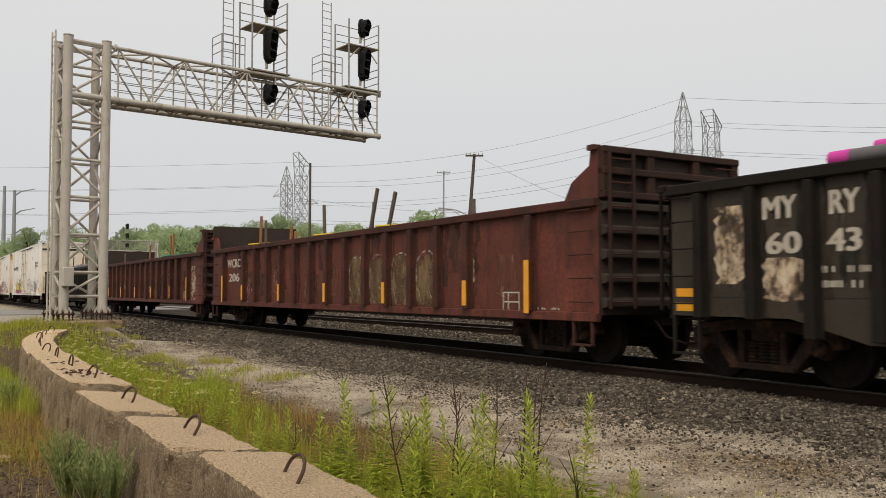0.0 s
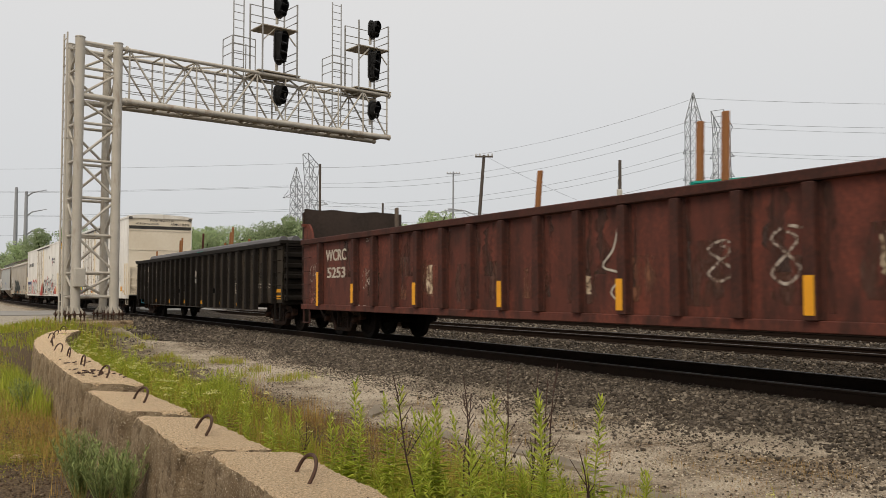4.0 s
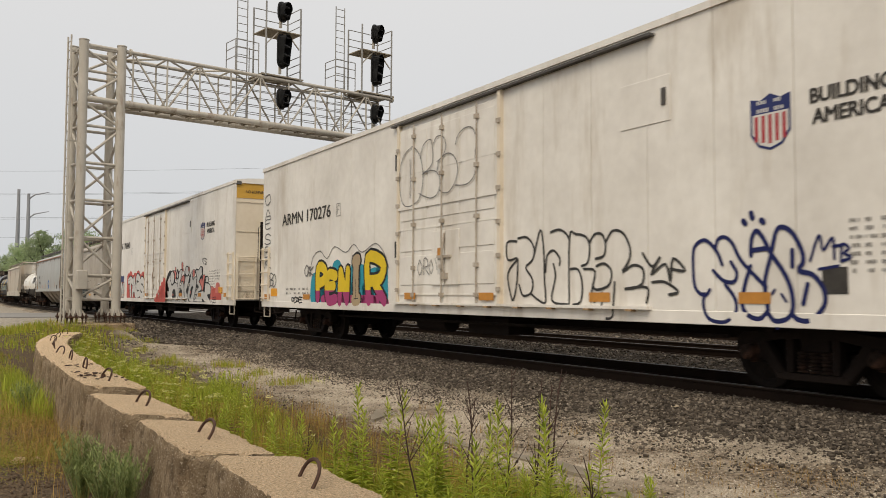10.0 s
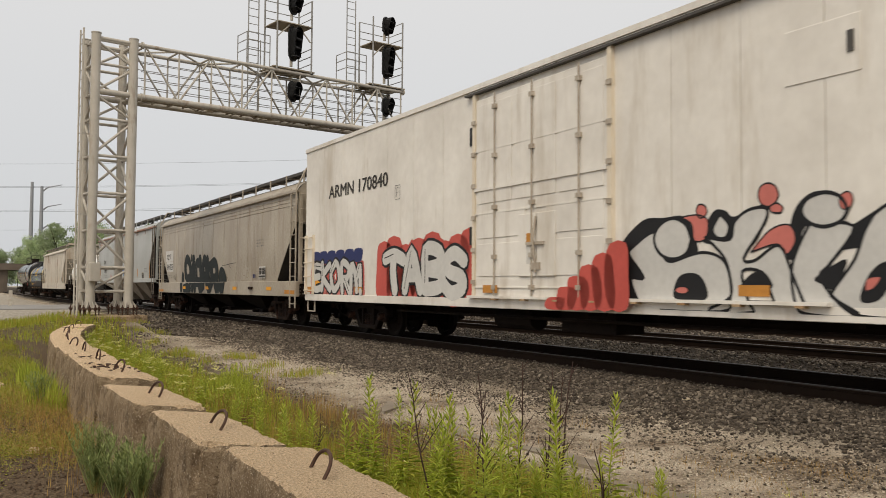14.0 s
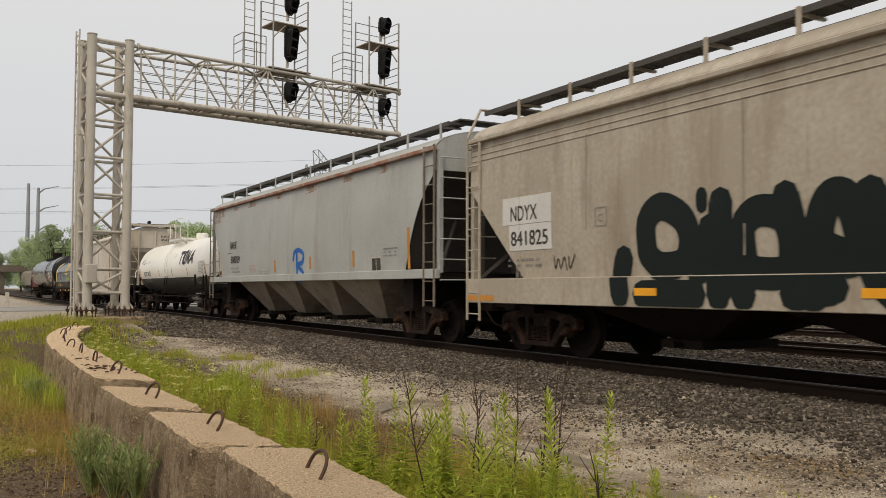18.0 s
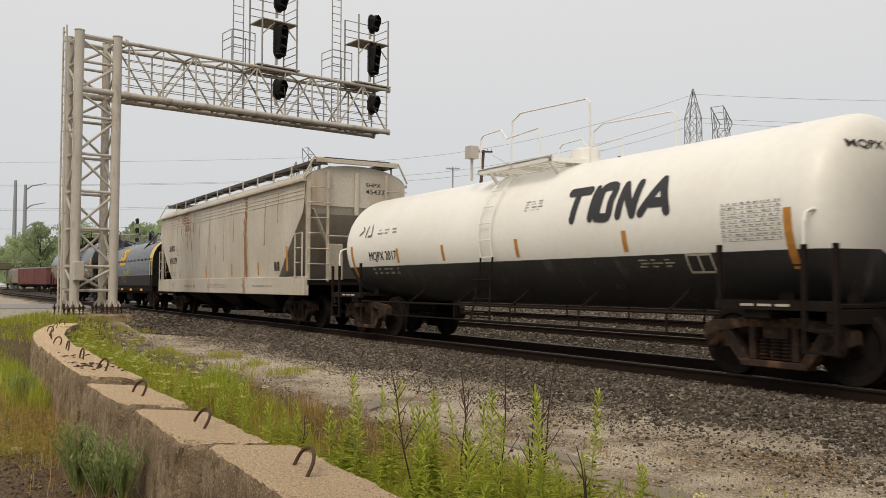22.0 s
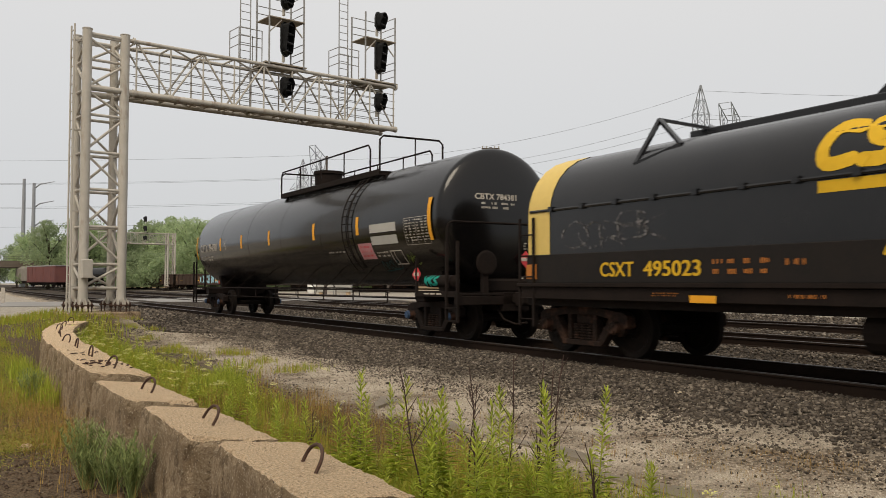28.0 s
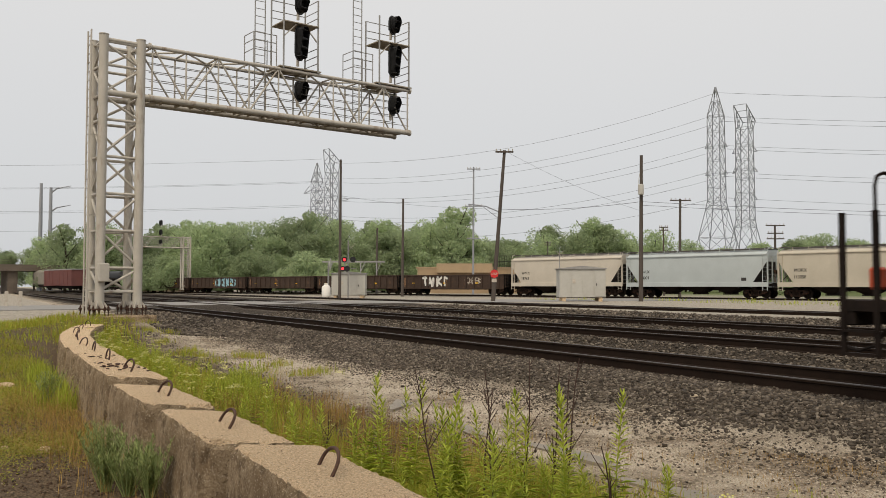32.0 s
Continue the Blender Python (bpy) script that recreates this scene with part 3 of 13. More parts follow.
    l.new(c, b.inputs["Base Color"])
    bp = n.new("ShaderNodeBump")
    bp.inputs["Strength"].default_value, bp.inputs["Distance"].default_value = 1.0, 0.05
    l.new(noise_at(34, 9), bp.inputs["Height"])
    l.new(bp.outputs[0], b.inputs["Normal"])
    return m


ground = part("ground", mass("ground", gv, gf, ground_material(), True))
tagged(ground, "gravel, bare soil and ballast around railway tracks", "ground", kind="structure")

# ---- the track's line ----
S_STEP = 0.5
S_GRID = np.arange(-280, 300 + S_STEP, S_STEP)
heading = np.where(S_GRID < 0, S_GRID * 0.5861e-3, np.where(S_GRID < 140, S_GRID * 0.5861e-3 - 0.41855e-5 * S_GRID ** 2, 140 * 0.5861e-3 - 0.41855e-5 * 140 ** 2))
heading = np.where(S_GRID < -40, -40 * 0.5861e-3, heading)
lx = np.concatenate([[0], np.cumsum(-np.sin((heading[1:] + heading[:-1]) / 2) * S_STEP)])
ly = np.concatenate([[0], np.cumsum(np.cos((heading[1:] + heading[:-1]) / 2) * S_STEP)])
i_zero = int(280 / S_STEP)
lx, ly = lx - lx[i_zero] + 10.165, ly - ly[i_zero]


def on_track(s):
    return float(np.interp(s, S_GRID, lx)), float(np.interp(s, S_GRID, ly)), float(np.interp(s, S_GRID, heading))


def rail_line(points, off):
    out = []
    for i, (x, y, z) in enumerate(points):
        a, b = points[max(i - 1, 0)], points[min(i + 1, len(points) - 1)]
        d = Vector((b[0] - a[0], b[1] - a[1], 0)).normalized()
        out.append(Vector((x + d.y * off, y - d.x * off, z)))
    return out


RAIL_WEB = [(-0.075, -0.186), (0.075, -0.186), (0.075, -0.172), (0.012, -0.155), (0.012, -0.045), (0.034, -0.038), (0.034, -0.012), (-0.034, -0.012), (-0.034, -0.038), (-0.012, -0.045), (-0.012, -0.155), (-0.075, -0.172)]
RAIL_HEAD = [(-0.035, -0.014), (0.035, -0.014), (0.034, -0.004), (0.022, 0.0), (-0.022, 0.0), (-0.034, -0.004)]


def sweep(bm, line, outline):
    rows = []
    for i, p in enumerate(line):
        d = (line[min(i + 1, len(line) - 1)] - line[max(i - 1, 0)]).normalized()
        rows.append([bm.verts.new(p + Vector((d.y * x, -d.x * x, z))) for x, z in outline])
    for a, b in zip(rows, rows[1:]):
        skin(bm, a, b)
    bm.faces.new(rows[0])
    bm.faces.new(rows[-1][::-1])


def tie_mesh():
    bm = bmesh.new()
    box(bm, -1.3, 1.3, -0.115, 0.115, -0.33, -0.178)
    return finish("tie", bm, M["tie"], bevel=0.012)


TIE = tie_mesh()


def railway(name, points, label, tie_from, tie_to, spacing=0.535):
    t = thing(name, Matrix(), label, "railway track", kind="structure")
    for off in (-0.7525, 0.7525):
        line = rail_line(points, off)
        bm = bmesh.new()
        sweep(bm, line, RAIL_WEB)
        r = part("rail", bm, M["rail"], t, "rusty brown steel rail")
        bm = bmesh.new()
        sweep(bm, line, RAIL_HEAD)
        part("running_surface", bm, M["railhead"], r, "polished top of the rail")
    px, py = np.array([p[0] for p in points]), np.array([p[1] for p in points])
    dist = np.concatenate([[0], np.cumsum(np.hypot(np.diff(px), np.diff(py)))])
    pz = np.array([p[2] for p in points])
    rnd = random.Random(len(name))
    for d in np.arange(tie_from, tie_to, spacing):
        x, y, z = np.interp(d, dist, px), np.interp(d, dist, py), np.interp(d, dist, pz)
        x2, y2 = np.interp(d + 1, dist, px), np.interp(d + 1, dist, py)
        o = part("tie", TIE, None, t)
        o.matrix_world = pose(x, y, z + rnd.uniform(-0.012, 0.006), 0, 0, math.degrees(math.atan2(y2 - y, x2 - x)) - 90 + rnd.uniform(-1.2, 1.2))
    return t


def straight(x0, y0, x1, y1, z0, z1, n=24):
    return [(x0 + (x1 - x0) * i / n, y0 + (y1 - y0) * i / n, z0 + (z1 - z0) * i / n) for i in range(n + 1)]


# ---- running gear ----
def wheelset_mesh(r=0.457):
    bm = bmesh.new()
    pipe(bm, [(-0.95, 0, 0), (-0.8, 0, 0), (0.8, 0, 0), (0.95, 0, 0)], 0.08, 10)
    for s in (-1, 1):
        prof = [(-0.085, 0.10), (-0.08, 0.135), (-0.03, 0.15), (-0.02, r - 0.12), (-0.055, r - 0.085), (-0.06, r - 0.02), (-0.055, r), (0.045, r + 0.004), (0.052, r + 0.024), (0.072, r + 0.022), (0.078, r - 0.08), (0.03, r - 0.12), (0.03, 0.15), (0.08, 0.13), (0.085, 0.10)]
        lathe(bm, [(s * 0.7175 + (t if s < 0 else -t), q) for t, q in prof], axis="x", n=36)
    for k in range(3):
        a = k * 2.1 + 0.4
        box(bm, -0.7575, -0.75, math.cos(a) * 0.27 - 0.04, math.cos(a) * 0.27 + 0.04, math.sin(a) * 0.27 - 0.03, math.sin(a) * 0.27 + 0.03)
    return finish("wheelset", bm, M["wheel"], True)


def tread_mesh(r=0.457):
    bm = bmesh.new()
    for s in (-1, 1):
        lathe(bm, [(s * 0.7175 - 0.05, r + 0.001), (s * 0.7175 - 0.05, r + 0.004), (s * 0.7175 + 0.04, r + 0.006), (s * 0.7175 + 0.04, r + 0.001)], axis="x", n=36)
    return finish("tread", bm, M["tread"], True)


def sideframe(material):
    bm = bmesh.new()
    for s in (-1, 1):
        x0, x1 = s * 1.0 - 0.085, s * 1.0 + 0.085
        # top member, diagonals, spring seat and columns as one casting with open windows
        plate(bm, [(-1.13, 0.50), (-1.12, 0.66), (-1.0, 0.735), (-0.72, 0.74), (-0.42, 0.80), (0.42, 0.80), (0.72, 0.74), (1.0, 0.735), (1.12, 0.66), (1.13, 0.50), (1.03, 0.46), (1.0, 0.58), (0.78, 0.60), (0.74, 0.62), (0.40, 0.68), (-0.40, 0.68), (-0.74, 0.62), (-0.78, 0.60), (-1.0, 0.58), (-1.03, 0.46)], x0, x1)
        for e in (-1, 1):
            plate(bm, [(e * 0.80, 0.63), (e * 0.76, 0.47), (e * 0.50, 0.18), (e * 0.36, 0.22), (e * 0.66, 0.62)], x0 + 0.01, x1 - 0.01)
            box(bm, x0 + 0.01, x1 - 0.01, min(e * 0.27, e * 0.37), max(e * 0.27, e * 0.37), 0.25, 0.70)
            plate(bm, [(e * 0.76, 0.62), (e * 0.70, 0.40), (e * 0.78, 0.38), (e * 0.82, 0.60)], x0 + 0.02, x1 - 0.02)
        box(bm, x0 - 0.01, x1 + 0.01, -0.5, 0.5, 0.16, 0.25)
    box(bm, -1.02, 1.02, -0.2, 0.2, 0.52, 0.68)
    box(bm, -0.35, 0.35, -0.35, 0.35, 0.62, 0.74)
    for e in (-0.42, 0.42):
        box(bm, -0.85, 0.85, e - 0.06, e + 0.06, 0.42, 0.50)
    return finish("truck", bm, material, bevel=0.012)


def spring_mesh():
    bm = bmesh.new()
    for c in (-0.17, 0.0, 0.17):
        prof = []
        for k in range(6):
            z = 0.255 + k * 0.045
            prof += [(z, 0.058), (z + 0.012, 0.078), (z + 0.028, 0.078), (z + 0.04, 0.058)]
        lathe(bm, prof, (0, c, 0), "z", 10)
    return finish("spring_nest", bm, M["truck"], True)


def cap_mesh():
    bm = bmesh.new()
    lathe(bm, [(-0.02, 0.075), (0.0, 0.1), (0.1, 0.105), (0.13, 0.14), (0.2, 0.14), (0.2, 0.05)], axis="x", n=16)
    for k in range(3):
        a = k * 2.09
        box(bm, -0.045, 0, math.cos(a) * 0.06 - 0.018, math.cos(a) * 0.06 + 0.018, math.sin(a) * 0.06 - 0.018, math.sin(a) * 0.06 + 0.018)
    return finish("bearing", bm, M["truck"], True)


WHEEL, TREAD, SPRING, CAP = wheelset_mesh(), tread_mesh(), spring_mesh(), cap_mesh()
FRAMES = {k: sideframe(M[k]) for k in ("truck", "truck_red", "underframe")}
AXLES = []
TRAIN = []


def truck(car, y, kind="truck", base=1.778):
    t = part("truck", FRAMES[kind], None, car, "cast steel truck with coil springs")
    t.location = (0, y, 0)
    for e in (-1, 1):
        w = part("wheelset", WHEEL, None, t, "dark steel wheels on an axle")
        w.location = (0, e * base / 2, 0.457)
        AXLES.append(w)
        for s in (-1, 1):
            c = part("bearing", CAP, None, t)
            c.location = (s * 1.18, e * base / 2, 0.48)
            if s > 0:
                c.rotation_euler = (0, 0, math.pi)
    for s in (-1, 1):
        c = part("spring_nest", SPRING, None, t, "stacked coil springs")
        c.location = (s * 1.0, 0, 0)
    return t


def couplers(car, y0, y1):
    for y, e in ((y0, -1), (y1, 1)):
        bm = bmesh.new()
        box(bm, -0.1, 0.1, min(y - e * 0.6, y + e * 0.42), max(y - e * 0.6, y + e * 0.42), 0.78, 0.95)
        plate(bm, [(y + e * 0.38, 0.72), (y + e * 0.38, 1.0), (y + e * 0.62, 1.0), (y + e * 0.68, 0.92), (y + e * 0.68, 0.78), (y + e * 0.62, 0.72)], -0.16, 0.12)
        part("coupler", bm, M["underframe"], car, bevel=0.015)
        bm = bmesh.new()
        pipe(bm, [(-0.35, y, 0.7), (-0.3, y + e * 0.2, 0.45), (-0.22, y + e * 0.5, 0.36), (-0.12, y + e * 0.75, 0.4)], 0.022, 6)
        part("air_hose", bm, M["underframe"], car)


def train_car(name, s_front, s_rear, s_truck_front, s_truck_rear, label, category):
    """A car whose origin lies at rail level midway between its ends; y runs back along the train."""
    mid = (s_front + s_rear) / 2
    car = thing(name, Matrix(), label, category, group="cars of the passing train")
    TRAIN.append((car, mid, s_truck_front, s_truck_rear))
    return car, s_front - mid, s_rear - mid, s_truck_front - mid, s_truck_rear - mid


def rungs(bm, x, y0, y1, zs, r=0.012, stand=0.07):
    """Grab irons along the side at x, standing off it."""
    s = -1 if x < 0 else 1
    for z in zs:
        pipe(bm, [(x, y0, z), (x + s * stand, y0, z), (x + s * stand, y1, z), (x, y1, z)], r, 6)


def ladder(bm, x, y0, y1, z0, z1, step=0.4, rail=0.03):
    for y in (y0, y1):
        beam(bm, (x, y, z0), (x, y, z1), rail, rail * 1.6)
    z = z0 + 0.12
    while z < z1:
        pipe(bm, [(x, y0, z), (x, y1, z)], 0.014, 6)
        z += step


def side_part(name, me, car, y, z, surf, label="", lift=0.006):
    return part(name, on_side(me, y, z, surf, lift), None, car, label)


# ---- gondolas ----
def gondola(name, s0, s1, t0, t1, paint, rib_paint, label, raised, ribs, belly, truck_kind="truck", top=2.58, rib_margin=0.75):
    car, a, b, ta, tb = train_car(name, s0, s1, t0, t1, label, "freight car")
    for y in (ta, tb):
        truck(car, y, truck_kind)
    couplers(car, a, b)
    W2 = 1.5
    bm = bmesh.new()
    box(bm, -W2 + 0.08, W2 - 0.08, a + 0.1, b - 0.1, 0.9, 0.98)
    box(bm, -0.2, 0.2, a, b, 0.62, 0.92)
    part("floor", bm, M["underframe"], car)
    for s in (-1, 1):
        bm = bmesh.new()
        out = [(a, 0.76), (b, 0.76), (b, top - 0.06), (a, top - 0.06)]
        if belly:
            out = [(a, 0.84), (a + 1.9, 0.84), (a + 2.9, 0.58), (b - 2.9, 0.58), (b - 1.9, 0.84), (b, 0.84), (b, top - 0.06), (a, top - 0.06)]
        plate(bm, out, s * W2, s * (W2 - 0.05))
        side = part("side", bm, paint, car)
        bm = bmesh.new()
        box(bm, min(s * 1.42, s * 1.6), max(s * 1.42, s * 1.6), a, b, top - 0.14, top)
        part("top_chord", bm, rib_paint, car, bevel=0.015)
        if not belly:
            bm = bmesh.new()
            box(bm, min(s * 1.46, s * 1.57), max(s * 1.46, s * 1.57), a, b, 0.70, 0.84)
            part("side_sill", bm, paint, car, bevel=0.01)
        # posts
        bmr = bmesh.new()
        z0 = 0.62 if belly else 0.84
        wd = 0.055 if belly else 0.075
        plate(bmr, [(-wd - 0.015, 0), (wd + 0.015, 0), (wd, top - 0.15 - z0), (-wd, top - 0.15 - z0)], 0, -0.13)
        for e in (-1, 1):
            plate(bmr, [(e * (wd + 0.015), 0), (e * (wd + 0.055), 0), (e * (wd + 0.04), top - 0.15 - z0), (e * wd, top - 0.15 - z0)], 0, -0.03)
        rib = finish("post", bmr, rib_paint, bevel=0.008)
        at = [r_ - (s0 + s1) / 2 for r_ in ribs] if isinstance(ribs, list) else [a + rib_margin + (b - a - 2 * rib_margin) * k / (ribs - 1) for k in range(ribs)]
        for y in at:
            if belly and (y < a + 2.2 or y > b - 2.2):
                zz = 0.2
            else:
                zz = 0.0
            o = part("post", rib, None, car)
            o.matrix_local = pose(s * W2, y, z0 + zz, 0, 0, 0 if s < 0 else 180) @ Matrix.Diagonal((1, 1, (top - 0.15 - z0 - zz) / (top - 0.15 - z0), 1))
    for y, e in ((a, -1), (b, 1)):
        zt = 3.38 if raised else top
        bm = bmesh.new()
        if raised:
            # a battered plate with a bent, uneven upper edge
            cols, rows_ = 18, 14
            for face in (0, 1):
                grid = []
                for i in range(cols + 1):
                    line_ = []
                    for j in range(rows_ + 1):
                        x, f = -W2 + 2 * W2 * i / cols, j / rows_
                        p = Vector((x * 1.7 + s0, f * 3, s1))
                        h = zt + 0.05 * noise.noise(Vector((x * 2.3, s0, 0))) + (0.04 if e > 0 else 0)
                        line_.append(bm.verts.new((x, y - e * 0.07 * face + 0.05 * noise.noise(p) * f, 0.8 + (h - 0.8) * f)))
                    grid.append(line_)
                for i in range(cols):
                    for j in range(rows_):
                        bm.faces.new((grid[i][j], grid[i + 1][j], grid[i + 1][j + 1], grid[i][j + 1]))
                if face:
                    for i in range(cols):
                        bm.faces.new((top_row[i], top_row[i + 1], grid[i + 1][-1], grid[i][-1]))
                top_row = [g_[-1] for g_ in grid]
        else:
            box(bm, -W2, W2, min(y, y - e * 0.06), max(y, y - e * 0.06), 0.8, zt)
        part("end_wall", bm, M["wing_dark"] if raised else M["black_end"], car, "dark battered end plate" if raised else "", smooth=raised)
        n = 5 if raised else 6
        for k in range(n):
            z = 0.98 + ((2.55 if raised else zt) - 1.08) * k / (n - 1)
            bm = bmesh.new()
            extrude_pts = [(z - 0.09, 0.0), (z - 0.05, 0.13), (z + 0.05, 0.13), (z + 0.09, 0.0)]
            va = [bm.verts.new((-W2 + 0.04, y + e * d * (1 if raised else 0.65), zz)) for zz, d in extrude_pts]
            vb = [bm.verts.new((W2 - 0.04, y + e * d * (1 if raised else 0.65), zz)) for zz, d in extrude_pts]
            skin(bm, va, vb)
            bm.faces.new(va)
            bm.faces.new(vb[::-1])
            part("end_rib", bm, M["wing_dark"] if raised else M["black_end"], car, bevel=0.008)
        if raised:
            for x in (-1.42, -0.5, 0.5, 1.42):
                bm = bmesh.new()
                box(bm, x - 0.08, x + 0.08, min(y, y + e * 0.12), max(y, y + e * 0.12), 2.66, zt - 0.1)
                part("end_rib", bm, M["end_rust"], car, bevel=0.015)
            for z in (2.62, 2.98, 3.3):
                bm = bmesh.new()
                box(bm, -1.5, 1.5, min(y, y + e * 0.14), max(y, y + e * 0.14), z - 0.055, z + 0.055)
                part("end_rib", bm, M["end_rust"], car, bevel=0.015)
        # end ladder with two stiles, and the brake wheel
        for x in (-1.44, -0.96):
            bm = bmesh.new()
            beam(bm, (x, y + e * 0.2, 0.9), (x, y + e * 0.2, zt - 0.05), 0.05, 0.03)
            part("ladder_stile", bm, M["end_rust"] if raised else rib_paint, car)
        if e < 0:
            bm = bmesh.new()
            rim = [(0.15 + 0.28 * math.cos(t), y - 0.3, 2.05 + 0.28 * math.sin(t)) for t in np.linspace(0, 2 * math.pi, 21)]
            pipe(bm, rim, 0.02, 6, False)
            wheel_ = part("brake_wheel", bm, M["wing_dark"], car, "dark brake hand wheel")
            for k in range(3):
                t = k * math.pi / 3 + 0.3
                bm = bmesh.new()
                beam(bm, (0.15 - 0.28 * math.cos(t), y - 0.3, 2.05 - 0.28 * math.sin(t)), (0.15 + 0.28 * math.cos(t), y - 0.3, 2.05 + 0.28 * math.sin(t)), 0.025)
                part("spoke", bm, M["wing_dark"], wheel_)
            bm = bmesh.new()
            box(bm, -0.05, 0.35, y - 0.26, y - 0.1, 1.8, 2.3)
            part("brake_gear", bm, M["wing_dark"], car, bevel=0.03)
        if not raised:
            bm = bmesh.new()
            box(bm, -1.6, 1.6, min(y - e * 0.08, y + e * 0.1), max(y - e * 0.08, y + e * 0.1), zt - 0.08, zt + 0.02)
            part("end_cap", bm, rib_paint, car, bevel=0.015)
        if raised:
            for s in (-1, 1):
                bm = bmesh.new()
                pts = [(y, top - 0.1), (y, zt - 0.36), (y - 0.32, zt - 0.38), (y - 0.5, zt - 0.52), (y - 0.64, top)]
                if e < 0:
                    pts = [(y, top - 0.1), (y, zt), (y + 0.16, zt - 0.02), (y + 0.2, zt - 0.3), (y + 0.62, zt - 0.52), (y + 0.8, top)]
                plate(bm, pts, s * W2, s * (W2 - 0.06))
                box(bm, min(s * 1.44, s * 1.58), max(s * 1.44, s * 1.58), min(y, y - e * 0.16), max(y, y - e * 0.16), zt - (0.08 if e < 0 else 0.44), zt - (0 if e < 0 else 0.36))
                part("end_wing", bm, paint, car, "rusty red sloping end wing")
        for s in (-1, 1):
            y0 = y - e * 0.12
            for z in [1.0, 1.36, 1.72, 2.08, 2.4]:
                bm = bmesh.new()
                rungs(bm, s * 1.52, y0, y0 - e * 0.48, [z])
                part("grab_iron", bm, rib_paint, car)
            for z in np.arange(1.0, zt - 0.1, 0.36):
                bm = bmesh.new()
                pipe(bm, [(s * 1.4, y, z), (s * 1.4, y + e * 0.17, z), (s * 0.95, y + e * 0.17, z), (s * 0.95, y, z)], 0.013, 6)
                part("grab_iron", bm, rib_paint, car)
            bm = bmesh.new()
            for yy in (y - e * 0.12, y - e * 0.55):
                beam(bm, (s * 1.53, yy, 0.85), (s * 1.53, yy, 0.35), 0.04)
            box(bm, s * 1.53 - 0.05, s * 1.53 + 0.05, min(y - e * 0.12, y - e * 0.55), max(y - e * 0.12, y - e * 0.55), 0.33, 0.36)
            part("sill_step", bm, rib_paint, car)
    return car, a, b


# ---- lettering and paint on the cars ----
def fit_mesh(me, car_mid, s0, s1, z1, z0, surf, lift=0.006):
    """Stretch a flat mesh to the box from s0 (left) to s1 (right), z0 to z1, and lay it on the near side."""
    n = len(me.vertices)
    co = np.empty(n * 3)
    me.vertices.foreach_get("co", co)
    co = co.reshape(n, 3)
    lo, hi = co.min(0), co.max(0)
    w, h = max(hi[0] - lo[0], 1e-4), max(hi[1] - lo[1], 1e-4)
    co[:, 0] = (co[:, 0] - lo[0]) / w * (s0 - s1)
    co[:, 1] = (co[:, 1] - lo[1]) / h * (z1 - z0)
    me.vertices.foreach_set("co", co.ravel())
    return on_side(me, s0 - car_mid, z0, surf, lift)


